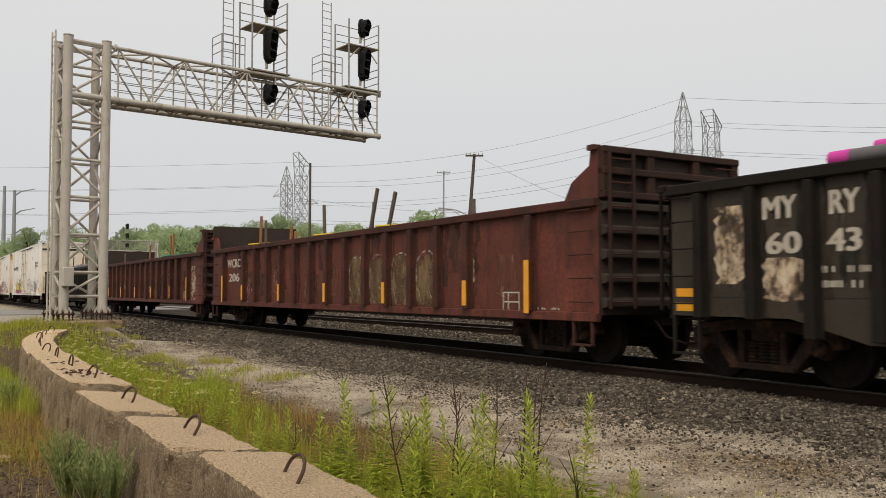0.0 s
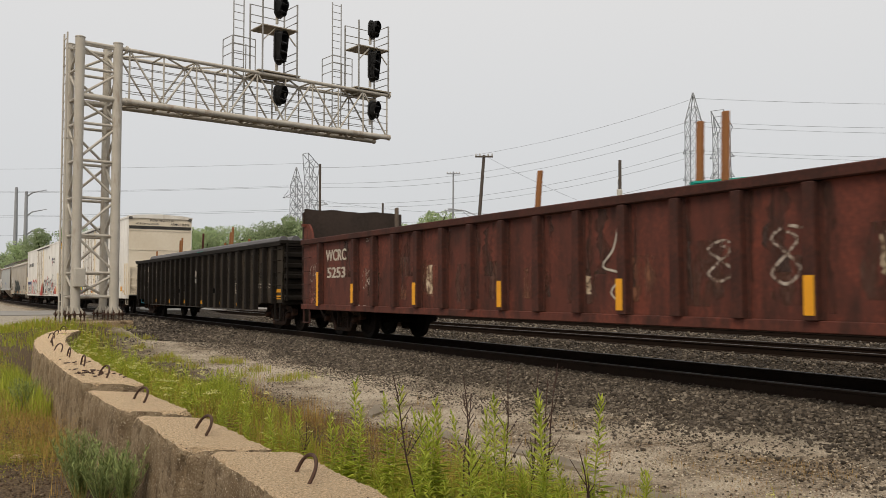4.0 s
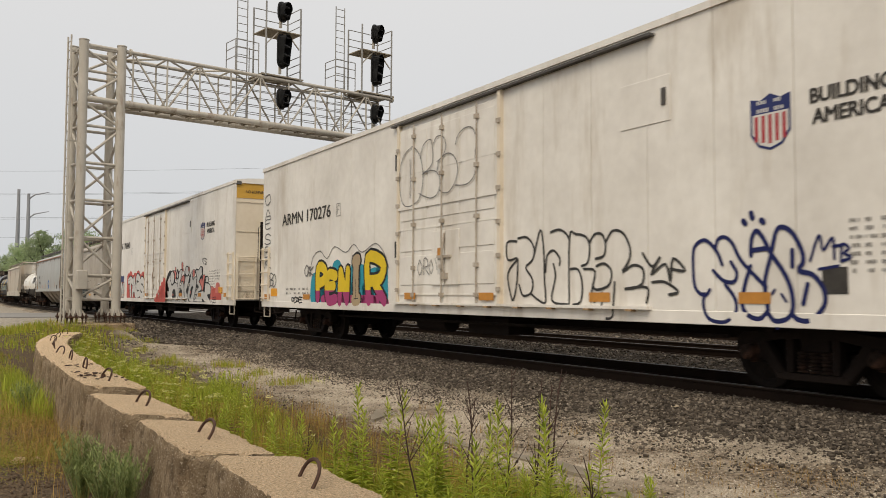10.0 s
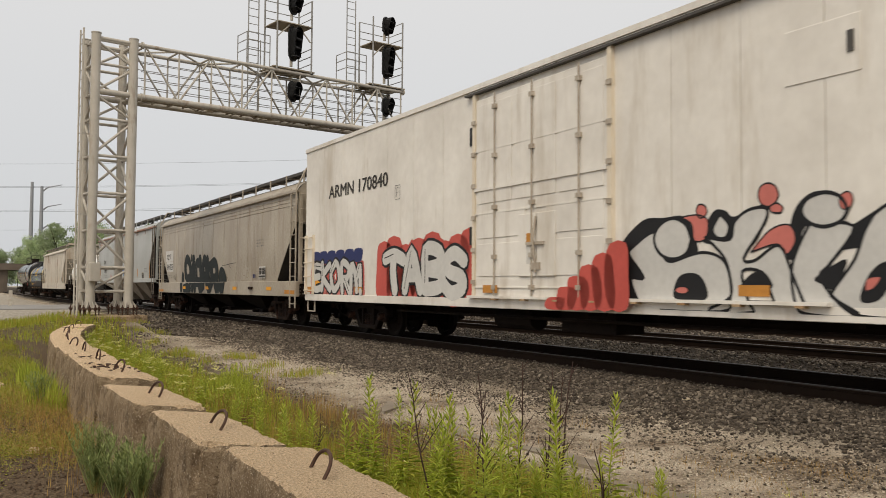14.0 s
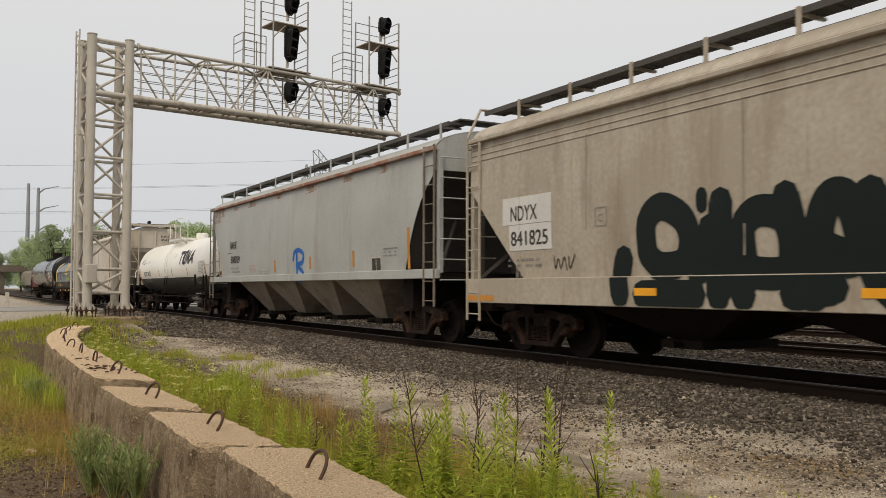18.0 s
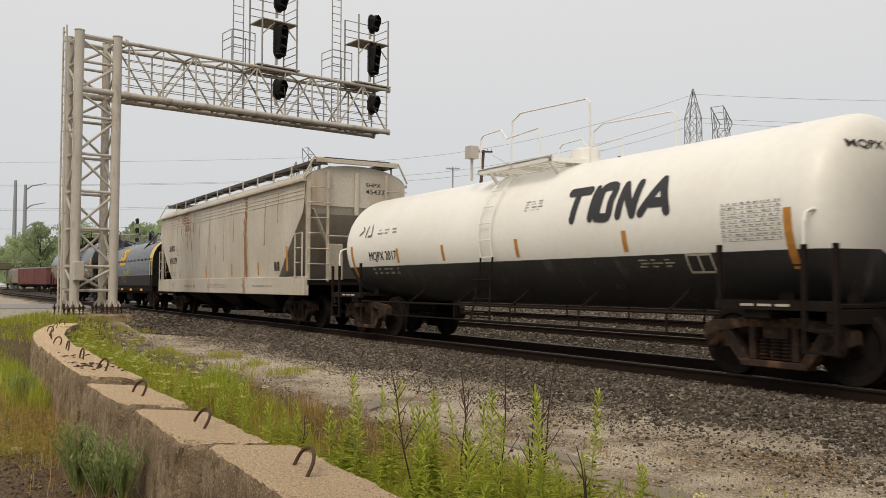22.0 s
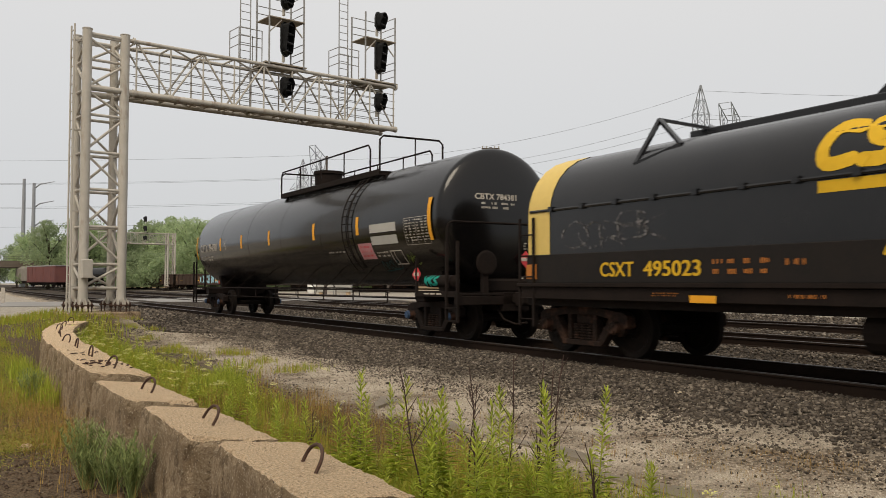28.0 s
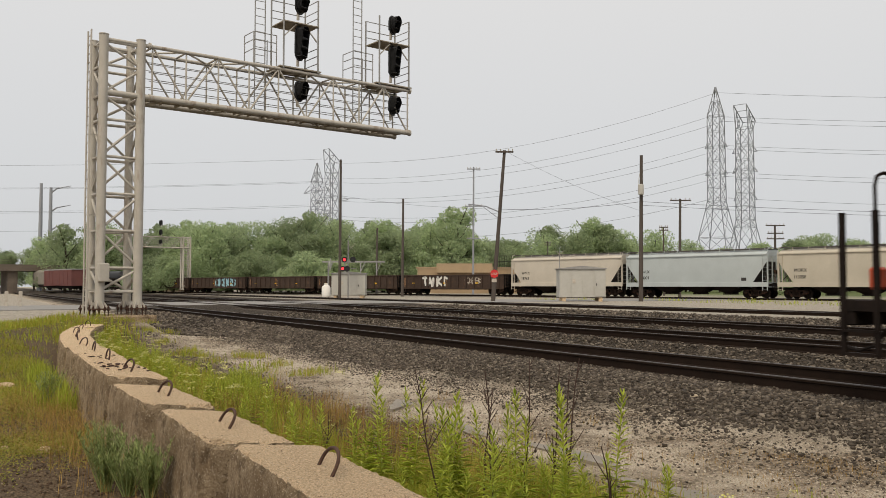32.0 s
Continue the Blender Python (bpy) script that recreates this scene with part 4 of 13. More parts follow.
class Side:
    """The near side of one car: everything painted or stuck on it, in metres along the train and up."""

    def __init__(self, car, s0, s1, surf):
        self.car, self.mid, self.surf = car, (s0 + s1) / 2, surf

    def text(self, body, s0, s1, z1, z0, mat, label="", bold=0.0):
        return part("lettering", fit_mesh(letters(body, 1.0, M[mat], 1.0, 0.0, 0.018 if bold < 0.02 else 0.03), self.mid, s0, s1, z1, z0, self.surf, 0.008), None, self.car, label)

    def patch(self, s0, s1, z1, z0, mat, name="marker", label="", lift=0.007):
        return part(name, fit_mesh(bars([(0, 0, 1.0, max(z1 - z0, 0.1))], M[mat]), self.mid, s0, s1, z1, z0, self.surf, lift), None, self.car, label)

    def print_block(self, cols, rows, s0, s1, z1, z0, mat, seed=0, name="small_print"):
        ob = part(name, fit_mesh(fine_print(cols, rows, 1.0, 0.35, M[mat], seed), self.mid, s0, s1, z1, z0, self.surf, 0.0085), None, self.car)
        return tagged(ob, kind="stuff")

    def blob(self, s0, s1, z1, z0, mat, seed, name="paint_patch", label="", lift=0.005):
        rnd = random.Random(seed)
        bm = bmesh.new()
        streaky = "streak" in name
        rows = 26 if streaky or name.startswith("graffiti") else 12
        edge = []
        wander, left, right = 0.0, 0.0, 0.0
        for k in range(rows + 1):
            t = k / rows
            wob = 0.12 + 0.25 * abs(2 * t - 1) ** 3
            if streaky:
                wander = max(-0.3, min(0.3, wander + rnd.uniform(-0.12, 0.12)))
                left, right = max(0.0, min(0.42, left + rnd.uniform(-0.16, 0.16))), max(0.0, min(0.42, right + rnd.uniform(-0.16, 0.16)))
                edge.append((left + wander, 1 - right + wander, t))
            elif name.startswith("graffiti"):
                half = 0.5 * max(0.0, 1 - abs(2 * t - 1) ** 3.2) ** (1 / 3.2)
                sway = 0.05 * math.sin(seed + 5 * t)
                edge.append((0.5 - half + sway, 0.5 + half + sway, t))
            else:
                edge.append((rnd.uniform(0, wob), 1 - rnd.uniform(0, wob), t))
        prev = None
        for a, b, t in edge:
            cur = [bm.verts.new((a + (b - a) * i / 3, t, 0)) for i in range(4)]
            if prev:
                for i in range(3):
                    bm.faces.new((prev[i], prev[i + 1], cur[i + 1], cur[i]))
            prev = cur
        me = bpy.data.meshes.new("paint_patch")
        bm.to_mesh(me)
        bm.free()
        me.materials.append(M[mat])
        return part(name, fit_mesh(me, self.mid, s0, s1, z1, z0, self.surf, lift), None, self.car, label)

    def fill(self, shape, s0, s1, z1, z0, mat, line=0.0, label="", lift=0.006):
        """A sprayed shape with a rounded outline given in a unit box, and its black line."""
        w, h, n = s0 - s1, z1 - z0, len(shape)
        p = [Vector((x * w, y * h, 0)) for x, y in shape]
        bm = bmesh.new()
        ring_ = []
        for i in range(n):
            a, b, c, d = p[i - 1], p[i], p[(i + 1) % n], p[(i + 2) % n]
            for k in range(4):
                t = k / 4
                q = 0.5 * ((2 * b) + (c - a) * t + (2 * a - 5 * b + 4 * c - d) * t * t + (3 * b - a - 3 * c + d) * t ** 3)
                ring_.append(bm.verts.new((q.x, max(q.y, 0.0), 0)))
        bm.faces.new(ring_)
        bmesh.ops.triangulate(bm, faces=bm.faces[:])
        me = bpy.data.meshes.new("sprayed_shape")
        bm.to_mesh(me)
        bm.free()
        me.materials.append(M[mat])
        part("graffiti_fill", on_side(me, s0 - self.mid, z0, self.surf, lift), None, self.car, label)
        if line:
            self.scrawl([shape + shape[:1]], s0, s1, z1, z0, line, "g_black", "graffiti_line", "black spray outline", lift + 0.0012, [(z0, True)])

    def scrawl(self, lines, s0, s1, z1, z0, width, mat, name="graffiti", label="", lift=0.009, cut=None):
        """Strokes given in a unit box, drawn at true size; cut keeps what lies above or below a height."""
        cut = [(level - z0, up) for level, up in cut or ()]
        w, h = s0 - s1, z1 - z0
        if name.startswith("graffiti"):
            for k, ln in enumerate(lines):
                me = strokes([[(x * w, y * h) for x, y in ln]], width, M[mat], 0.0, cut)
                if not len(me.vertices):
                    continue
                part("graffiti_stroke" if name == "graffiti" else name, on_side(me, s0 - self.mid, z0, self.surf, lift + 0.0004 * (k % 3)), None, self.car, label)
            return None
        me = strokes([[(x * w, y * h) for x, y in ln] for ln in lines], width, M[mat])
        return part(name, on_side(me, s0 - self.mid, z0, self.surf, lift), None, self.car, label)


def pigment(name, colour, rough=0.6):
    M[name] = surface(name, colour, rough, 0, tuple(c * 0.82 for c in colour), 12, 1.5, 0.4, 0.0)


for nm, col in (("g_white", (0.66, 0.64, 0.60)), ("beige_paint", (0.42, 0.32, 0.20)), ("g_red", (0.55, 0.10, 0.08)), ("g_pink", (0.62, 0.19, 0.16)), ("g_blue", (0.02, 0.12, 0.42)), ("g_cyan", (0.03, 0.30, 0.40)), ("g_yellow", (0.72, 0.52, 0.02)), ("g_magenta", (0.38, 0.05, 0.17)), ("g_black", (0.018, 0.018, 0.02)), ("g_grey", (0.16, 0.155, 0.15)), ("g_navy", (0.015, 0.02, 0.10)), ("g_green", (0.006, 0.0115, 0.0105)), ("g_lime", (0.35, 0.48, 0.03)), ("g_lightblue", (0.30, 0.50, 0.58)), ("olive", (0.17, 0.135, 0.06)), ("cream_patch", (0.36, 0.265, 0.16)), ("faded_pink", (0.22, 0.075, 0.055)), ("logo_yellow", (0.70, 0.42, 0.02)), ("logo_red", (0.42, 0.05, 0.06)), ("logo_navy", (0.03, 0.04, 0.14)), ("sign_pink", (0.55, 0.25, 0.26)), ("placard", (0.62, 0.06, 0.07)), ("dull_orange", (0.45, 0.16, 0.03)), ("grey_print", (0.2, 0.19, 0.18)), ("rust_stain", (0.36, 0.20, 0.10)), ("rust_deep", (0.33, 0.15, 0.055)), ("ochre", (0.205, 0.095, 0.052)), ("grime", (0.27, 0.235, 0.19)), ("silver", (0.62, 0.61, 0.585)), ("ochre_dark", (0.165, 0.068, 0.04)), ("magenta_cap", (0.6, 0.06, 0.35)), ("pipe_grey", (0.13, 0.125, 0.13)), ("teal", (0.01, 0.28, 0.22)), ("wordmark_grey", (0.045, 0.045, 0.05))):
    pigment(nm, col)
M["door_grey"] = surface("grimy_door_fittings", (0.55, 0.5, 0.43), 0.6, 0, (0.36, 0.31, 0.25), 20, 3, 0.6, 0.1)
def flaky(name, colour, dark, stretch, low, high):
    """Thin worn paint or rust that shows the surface below through its flakes and streaks."""
    m = bpy.data.materials.new(name)
    m.use_nodes = True
    n, l = m.node_tree.nodes, m.node_tree.links
    b = n["Principled BSDF"]
    b.inputs["Roughness"].default_value = 0.85
    pos, mp = n.new("ShaderNodeTexCoord"), n.new("ShaderNodeMapping")
    mp.inputs["Scale"].default_value = stretch
    l.new(pos.outputs["Object"], mp.inputs["Vector"])
    t = n.new("ShaderNodeTexNoise")
    t.inputs["Scale"].default_value, t.inputs["Detail"].default_value, t.inputs["Roughness"].default_value = 1.0, 8, 0.65
    l.new(mp.outputs[0], t.inputs["Vector"])
    a, c = ramp_node(n, [(low, (0, 0, 0)), (high, (1, 1, 1))]), ramp_node(n, [(low, dark), (high + 0.1, colour)])
    l.new(t.outputs["Fac"], a.inputs["Fac"])
    l.new(t.outputs["Fac"], c.inputs["Fac"])
    l.new(a.outputs["Color"], b.inputs["Alpha"])
    l.new(c.outputs["Color"], b.inputs["Base Color"])
    M[name] = m


flaky("rust_stain", (0.36, 0.20, 0.10), (0.30, 0.17, 0.09), (1, 16, 0.9), 0.36, 0.62)
flaky("rust_deep", (0.42, 0.17, 0.045), (0.28, 0.13, 0.06), (1, 16, 0.9), 0.34, 0.58)
flaky("rust_soft", (0.46, 0.19, 0.065), (0.40, 0.22, 0.11), (1, 9, 1.6), 0.28, 0.86)
flaky("cream_patch", (0.60, 0.50, 0.36), (0.20, 0.11, 0.06), (5, 7, 4), 0.38, 0.56)
flaky("olive", (0.19, 0.15, 0.07), (0.12, 0.07, 0.035), (3, 6, 2), 0.36, 0.6)
flaky("faded_pink", (0.26, 0.10, 0.075), (0.16, 0.055, 0.04), (4, 6, 3), 0.38, 0.64)
flaky("faint_grey", (0.16, 0.15, 0.15), (0.08, 0.075, 0.075), (8, 9, 8), 0.42, 0.62)
flaky("ochre", (0.24, 0.105, 0.055), (0.13, 0.05, 0.03), (4, 6, 2.4), 0.42, 0.66)
flaky("ochre_dark", (0.10, 0.042, 0.026), (0.06, 0.028, 0.02), (4, 7, 1.8), 0.40, 0.62)
M["tie_hole_black"] = surface("shadowed_hole", (0.003, 0.003, 0.003), 0.95, 0, (0.004, 0.004, 0.004), 20, 2, 0.3, 0.0, spec=0.05)
flaky("shade_scuff_black", (0.005, 0.0045, 0.004), (0.009, 0.008, 0.007), (3, 6, 1.2), 0.34, 0.72)
flaky("dull_scuff", (0.075, 0.058, 0.041), (0.04, 0.031, 0.022), (5, 7, 4), 0.36, 0.7)
flaky("olive_fill", (0.185, 0.125, 0.055), (0.09, 0.045, 0.025), (3, 6, 2), 0.28, 0.62)
flaky("soot", (0.035, 0.018, 0.014), (0.06, 0.028, 0.02), (3, 6, 1.2), 0.38, 0.66)
flaky("worn_chalk", (0.5, 0.46, 0.4), (0.3, 0.2, 0.15), (8, 9, 8), 0.4, 0.6)
flaky("end_grime", (0.34, 0.235, 0.15), (0.52, 0.42, 0.31), (2.6, 2.6, 1.3), 0.50, 0.78)
M["rusty_track"] = surface("rust_stained_track", (0.5, 0.40, 0.27), 0.7, 0, (0.32, 0.2, 0.1), 20, 3, 0.6, 0.1)
M["coil_sill"] = surface("grimy_dark_sill", (0.007, 0.0063, 0.006), 0.65, 0, (0.014, 0.0105, 0.0085), 20, 2, 0.6, 0.1, spec=0.2)
M["hose_blue"] = surface("blue_rubber_hose", (0.04, 0.20, 0.28), 0.6, 0, (0.03, 0.12, 0.17), 30, 5, 0.4, 0.0)
M["marker_red"] = surface("orange_red_marker", (0.55, 0.09, 0.035), 0.5, 0, (0.42, 0.07, 0.03), 30, 5, 0.3, 0.0)
M["cap_blue"] = surface("blue_bearing_cap", (0.05, 0.11, 0.22), 0.6, 0, (0.03, 0.05, 0.09), 30, 6, 0.5, 0.0)
# dark slope sheets: black paint, plus the shade under the car ends painted in
M["slope_dark"] = surface("shade_black_slope_sheet", (0.035, 0.032, 0.03), 0.85, 0, (0.06, 0.053, 0.048), 15, 1.2, 0.5, 0.05)
M["slope_grey"] = surface("grey_slope_sheet", (0.30, 0.275, 0.24), 0.8, 0, (0.22, 0.2, 0.17), 15, 1.2, 0.5, 0.05)
M["bay"] = surface("dusty_beige_bay", (0.36, 0.315, 0.26), 0.8, 0, (0.23, 0.19, 0.15), 10, 0.9, 0.5, 0.1, rust=(0.13, 0.095, 0.065), rust_amount=0.35, rust_scale=1.6)
M["dirty_ladder"] = surface("grimy_ladder_steel", (0.25, 0.225, 0.19), 0.7, 0, (0.14, 0.115, 0.09), 14, 2, 0.6, 0.1)
M["roofwalk"] = surface("dark_grating", (0.10, 0.095, 0.09), 0.8, 0, (0.07, 0.065, 0.06), 20, 2, 0.4, 0.1)
M["rust_eave"] = surface("rust_flaked_eave", (0.40, 0.37, 0.34), 0.7, 0, (0.30, 0.24, 0.2), 14, 1.2, 0.5, 0.05, rust=(0.25, 0.085, 0.04), rust_amount=1.0, rust_scale=1.8)

# bubble-letter skeletons in a unit box
GLYPH = {
    "a": [[(0.85, 0.8), (0.5, 1.0), (0.15, 0.8), (0.3, 0.55), (0.75, 0.4), (0.8, 0.15), (0.4, 0.0), (0.1, 0.2)]],
    "b": [[(0.15, 1.0), (0.2, 0.5), (0.12, 0.0)], [(0.85, 0.95), (0.25, 0.5), (0.9, 0.0)]],
    "c": [[(0.12, 0.0), (0.18, 0.95), (0.5, 0.55), (0.6, 0.05)], [(0.6, 0.5), (0.85, 0.9), (0.9, 0.0)]],
    "d": [[(0.9, 0.9), (0.3, 0.95), (0.15, 0.5), (0.3, 0.05), (0.9, 0.1)], [(0.2, 0.5), (0.75, 0.55)]],
    "e": [[(0.05, 0.85), (0.5, 0.95), (0.95, 0.8)], [(0.5, 0.95), (0.45, 0.5), (0.55, 0.0)]],
    "f": [[(0.2, 0.0), (0.2, 1.0), (0.8, 0.9), (0.75, 0.6), (0.25, 0.5), (0.85, 0.4), (0.8, 0.08), (0.2, 0.0)]],
    "g": [[(0.15, 0.0), (0.45, 0.95), (0.85, 0.0)], [(0.3, 0.35), (0.7, 0.35)]],
    "h": [[(0.5, 1.0), (0.1, 0.6), (0.35, 0.0), (0.85, 0.3), (0.75, 0.85), (0.5, 1.0)]],
    "p": [[(0.2, 0.0), (0.22, 1.0), (0.8, 0.92), (0.82, 0.6), (0.28, 0.48)]],
    "n": [[(0.12, 0.0), (0.2, 0.98)], [(0.2, 0.98), (0.5, 0.5), (0.8, 0.02)], [(0.8, 0.02), (0.88, 1.0)]],
    "l": [[(0.5, 0.0), (0.45, 0.5), (0.5, 1.0)], [(0.3, 0.97), (0.7, 1.0)], [(0.25, 0.0), (0.75, 0.02)]],
    "i": [[(0.25, 0.0), (0.2, 1.0), (0.8, 0.85), (0.7, 0.5), (0.25, 0.45)], [(0.45, 0.45), (0.85, 0.0)]],
}


def word(glyphs, overlap=0.12, wob=0.06, seed=0):
    rnd = random.Random(seed)
    out = []
    n = len(glyphs)
    w = 1.0 / (n - overlap * (n - 1))
    for k, g in enumerate(glyphs):
        x0 = k * w * (1 - overlap)
        dy, sy = rnd.uniform(-wob, wob), rnd.uniform(0.88, 1.0)
        for ln in GLYPH[g]:
            out.append([(x0 + x * w, min(1.02, max(-0.02, y * sy + dy + 0.03))) for x, y in ln])
    return out


def scribble(glyphs, seed=0):
    """Tangled, overlapping strokes of a tag that nobody can read."""
    return word(glyphs, 0.5, 0.17, seed)


def bubble(side, glyphs, s0, s1, z1, z0, thick, fill, line="g_black", back=None, seed=0, label="", lower=None):
    lines = word(glyphs, seed=seed)
    pad = thick / 2
    box_ = (s0 - pad, s1 + pad, z1 - pad, z0 + pad)
    if back:
        side.scrawl(lines, *box_, thick + 0.26, back, "graffiti_shadow", "", 0.0015)
    side.scrawl(lines, *box_, thick + 0.12, line, "graffiti_outline", "black spray-painted outline", 0.006)
    if lower:
        side.scrawl(lines, *box_, thick, fill, "graffiti_fill", label, 0.0105, [(lower[1], True)])
        side.scrawl(lines, *box_, thick, lower[0], "graffiti_fill", "magenta lower half of the lettering", 0.0105, [(lower[1], False)])
        return
    side.scrawl(lines, *box_, thick, fill, "graffiti_fill", label, 0.0105)
    # thin glints of white along the fill
    for k, ln in enumerate(lines):
        if k % 2 == 0:
            side.scrawl([[(x - 0.006, y + 0.02) for x, y in ln[:2]]], *box_, 0.022, "g_black", "graffiti_line", "thin black inner line", 0.0135)


# ---- gondolas of the train ----
SIDE = lambda z: 1.5
c0 = gondola("gondola_car", -11.6, 8.53, -10.2, 7.39, M["black_car"], M["black_end"], "faded black open gondola car loaded with pipes", False, 24, True, rib_margin=0.6)
c1 = gondola("gondola_car", 9.98, 29.87, 11.65, 28.2, M["red_car"], M["red_rib"], "rusty red open gondola car with raised ends and timber stakes", True, [11.62] + [13.53 + 1.0725 * k for k in range(13)] + [28.45], False)
c2 = gondola("gondola_car", 31.2, 51.37, 32.9, 49.7, M["red_car"], M["red_rib"], "rusty red-brown open gondola car with raised ends", True, [32.91, 34.35] + [35.39 + 1.0425 * k for k in range(13)] + [50.06], False)
c3 = gondola("gondola_car", 53.0, 73.09, 54.4, 71.9, M["black_car"], M["black_end"], "weathered black open gondola car with yellow markers", False, 24, True, top=2.65, rib_margin=0.6)
s_c0, s_c1, s_c2, s_c3 = Side(c0[0], -11.6, 8.53, SIDE), Side(c1[0], 9.98, 29.87, SIDE), Side(c2[0], 31.2, 51.37, SIDE), Side(c3[0], 53.0, 73.09, SIDE)
for body, a, b, z1, z0 in (("MY", 6.98, 6.49, 2.29, 2.02), ("RY", 6.08, 5.70, 2.29, 2.02), ("60", 6.94, 6.44, 1.86, 1.60), ("43", 6.12, 5.69, 1.86, 1.60)):
    s_c0.text(body, a, b, z1, z0, "chalk", "worn white stencilled lettering", 0.03)
s_c0.blob(7.75, 7.23, 2.23, 1.25, "cream_patch", 1, label="flaking cream paint patch")
s_c0.blob(7.03, 6.34, 1.56, 1.04, "cream_patch", 2, label="flaking cream paint patch")
for z1, z0 in ((1.20, 1.09), (1.01, 0.90)):
    s_c0.patch(8.40, 7.89, z1, z0, "yellow", "reflector", "yellow reflective strip")
s_c0.print_block(2, 2, 6.2, 5.6, 1.45, 1.2, "chalk", 3)
for k, (x, z) in enumerate(((-1.05, 2.70), (-0.7, 2.74), (-0.35, 2.70), (0.0, 2.74), (0.35, 2.70), (-0.5, 2.90), (-0.15, 2.92))):
    e = c0[2] - 2.2 - 0.6 * (k % 3)
    bm = bmesh.new()
    pipe(bm, [(x, e, z), (x, e - 15, z)], 0.095, 12)
    p_ = part("pipe", bm, M["pipe_grey"], c0[0], "long grey steel pipe", smooth=True)
    bm = bmesh.new()
    pipe(bm, [(x, e + 0.02, z), (x, e - 0.25, z)], 0.1, 12)
    part("end_cap", bm, M["magenta_cap"], p_, "magenta pipe end cap", smooth=True)


def stake(car, s, mid, x, z1, lean, mat, w=0.11):
    bm = bmesh.new()
    beam(bm, (x, s - mid, 2.0), (x + 0.05, s - mid + lean, z1), w, w * 0.55, (1, 0, 0))
    return part("stake", bm, M[mat], car, "upright timber stake", bevel=0.01)


for s, x, z1, ln, mt in ((26.27, -1.1, 3.52, 0.0, "new_wood"), (25.7, -1.1, 3.36, 0.16, "wood"), (23.69, -1.1, 3.02, 0.0, "new_wood"), (23.34, -1.1, 2.88, 0.02, "new_wood"), (21.14, -1.1, 3.45, 0.2, "wood"), (18.7, -1.1, 3.58, -0.5, "wood"), (17.8, -1.1, 3.41, -0.5, "wood"), (14.0, -1.1, 2.95, 0.1, "wood")):
    stake(c1[0], s, s_c1.mid, x, z1, ln, mt)
for s in (26.3, 21.1, 17.5):
    bm = bmesh.new()
    pipe(bm, [(-1.45, s - s_c1.mid, 2.62), (-0.2, s - s_c1.mid + 0.1, 2.75), (1.45, s - s_c1.mid, 2.62)], 0.03, 6)
    part("lashing", bm, M["g_yellow"], c1[0], "yellow lashing strap")
for s, x, z1, ln, mt in ((37.5, -1.1, 3.54, 0.0, "new_wood"), (37.05, -1.1, 3.6, 0.0, "new_wood"), (41.3, -1.1, 3.3, -0.1, "new_wood"), (33.5, -1.1, 2.92, 0.0, "new_wood"), (33.2, -1.1, 2.95, 0.0, "new_wood"), (46.6, -1.1, 3.1, 0.1, "wood")):
    stake(c2[0], s, s_c2.mid, x, z1, ln, mt)
bm = bmesh.new()
pipe(bm, [(-1.45, 37.3 - s_c2.mid, 2.62), (0, 37.3 - s_c2.mid, 2.8), (1.45, 37.3 - s_c2.mid, 2.62)], 0.035, 6)
part("lashing", bm, M["teal"], c2[0], "green lashing strap")
for s, x, z1, ln, mt in ((66.75, -1.1, 3.37, -0.11, "new_wood"), (66.42, -1.1, 3.46, -0.07, "new_wood"), (63.15, -1.1, 3.46, -0.07, "red_car"), (59.6, -1.1, 3.3, -0.11, "new_wood"), (59.3, -1.1, 3.46, -0.04, "new_wood"), (60.17, -1.1, 2.95, 0.0, "new_wood"), (57.4, -1.1, 2.95, 0.03, "new_wood"), (71.4, -1.0, 3.1, 0.1, "new_wood")):
    stake(c3[0], s, s_c3.mid, x, z1, ln, mt)
for k, x in enumerate((-1.1, -0.6, -0.1, 0.4, 0.9)):
    bm = bmesh.new()
    pipe(bm, [(x, c3[1] + 1.0 + 0.3 * k, 2.72 + 0.04 * (k % 2)), (x, c3[2] - 1.5, 2.72 + 0.04 * (k % 2))], 0.14, 10)
    part("pipe", bm, M["pipe_grey"], c3[0], "long grey steel pipe", smooth=True)
for k in range(3):
    y = c3[1] + 4 + 5.5 * k
    bm = bmesh.new()
    pipe(bm, [(-1.45, y, 2.66), (0, y + 0.1, 2.95), (1.45, y, 2.66)], 0.03, 6)
    part("lashing", bm, M["teal"] if k == 1 else M["g_grey"], c3[0])

# red cars' markings
rnd_o = random.Random(12)
for sdo, s_lo, s_hi in ((s_c1, 12.0, 26.5), (s_c2, 33.0, 47.5)):
    k = 0
    y = s_lo
    while y < s_hi:
        w_ = rnd_o.uniform(0.5, 0.95)
        zt_ = rnd_o.uniform(1.5, 1.95)
        sdo.blob(y + w_, y, zt_, rnd_o.uniform(0.95, 1.1), rnd_o.choice(("ochre", "ochre_dark", "ochre_dark")), 300 + k, "weathered_patch", "ochre weathered paint", 0.0035)
        if k % 4 == 1:
            sdo.blob(y + w_ * 0.6, y + w_ * 0.2, zt_ - 0.1, zt_ - rnd_o.uniform(0.35, 0.7), "cream_patch", 340 + k, "weathered_patch", "pale flaking paint", 0.0045)
        y += 1.23
        k += 1
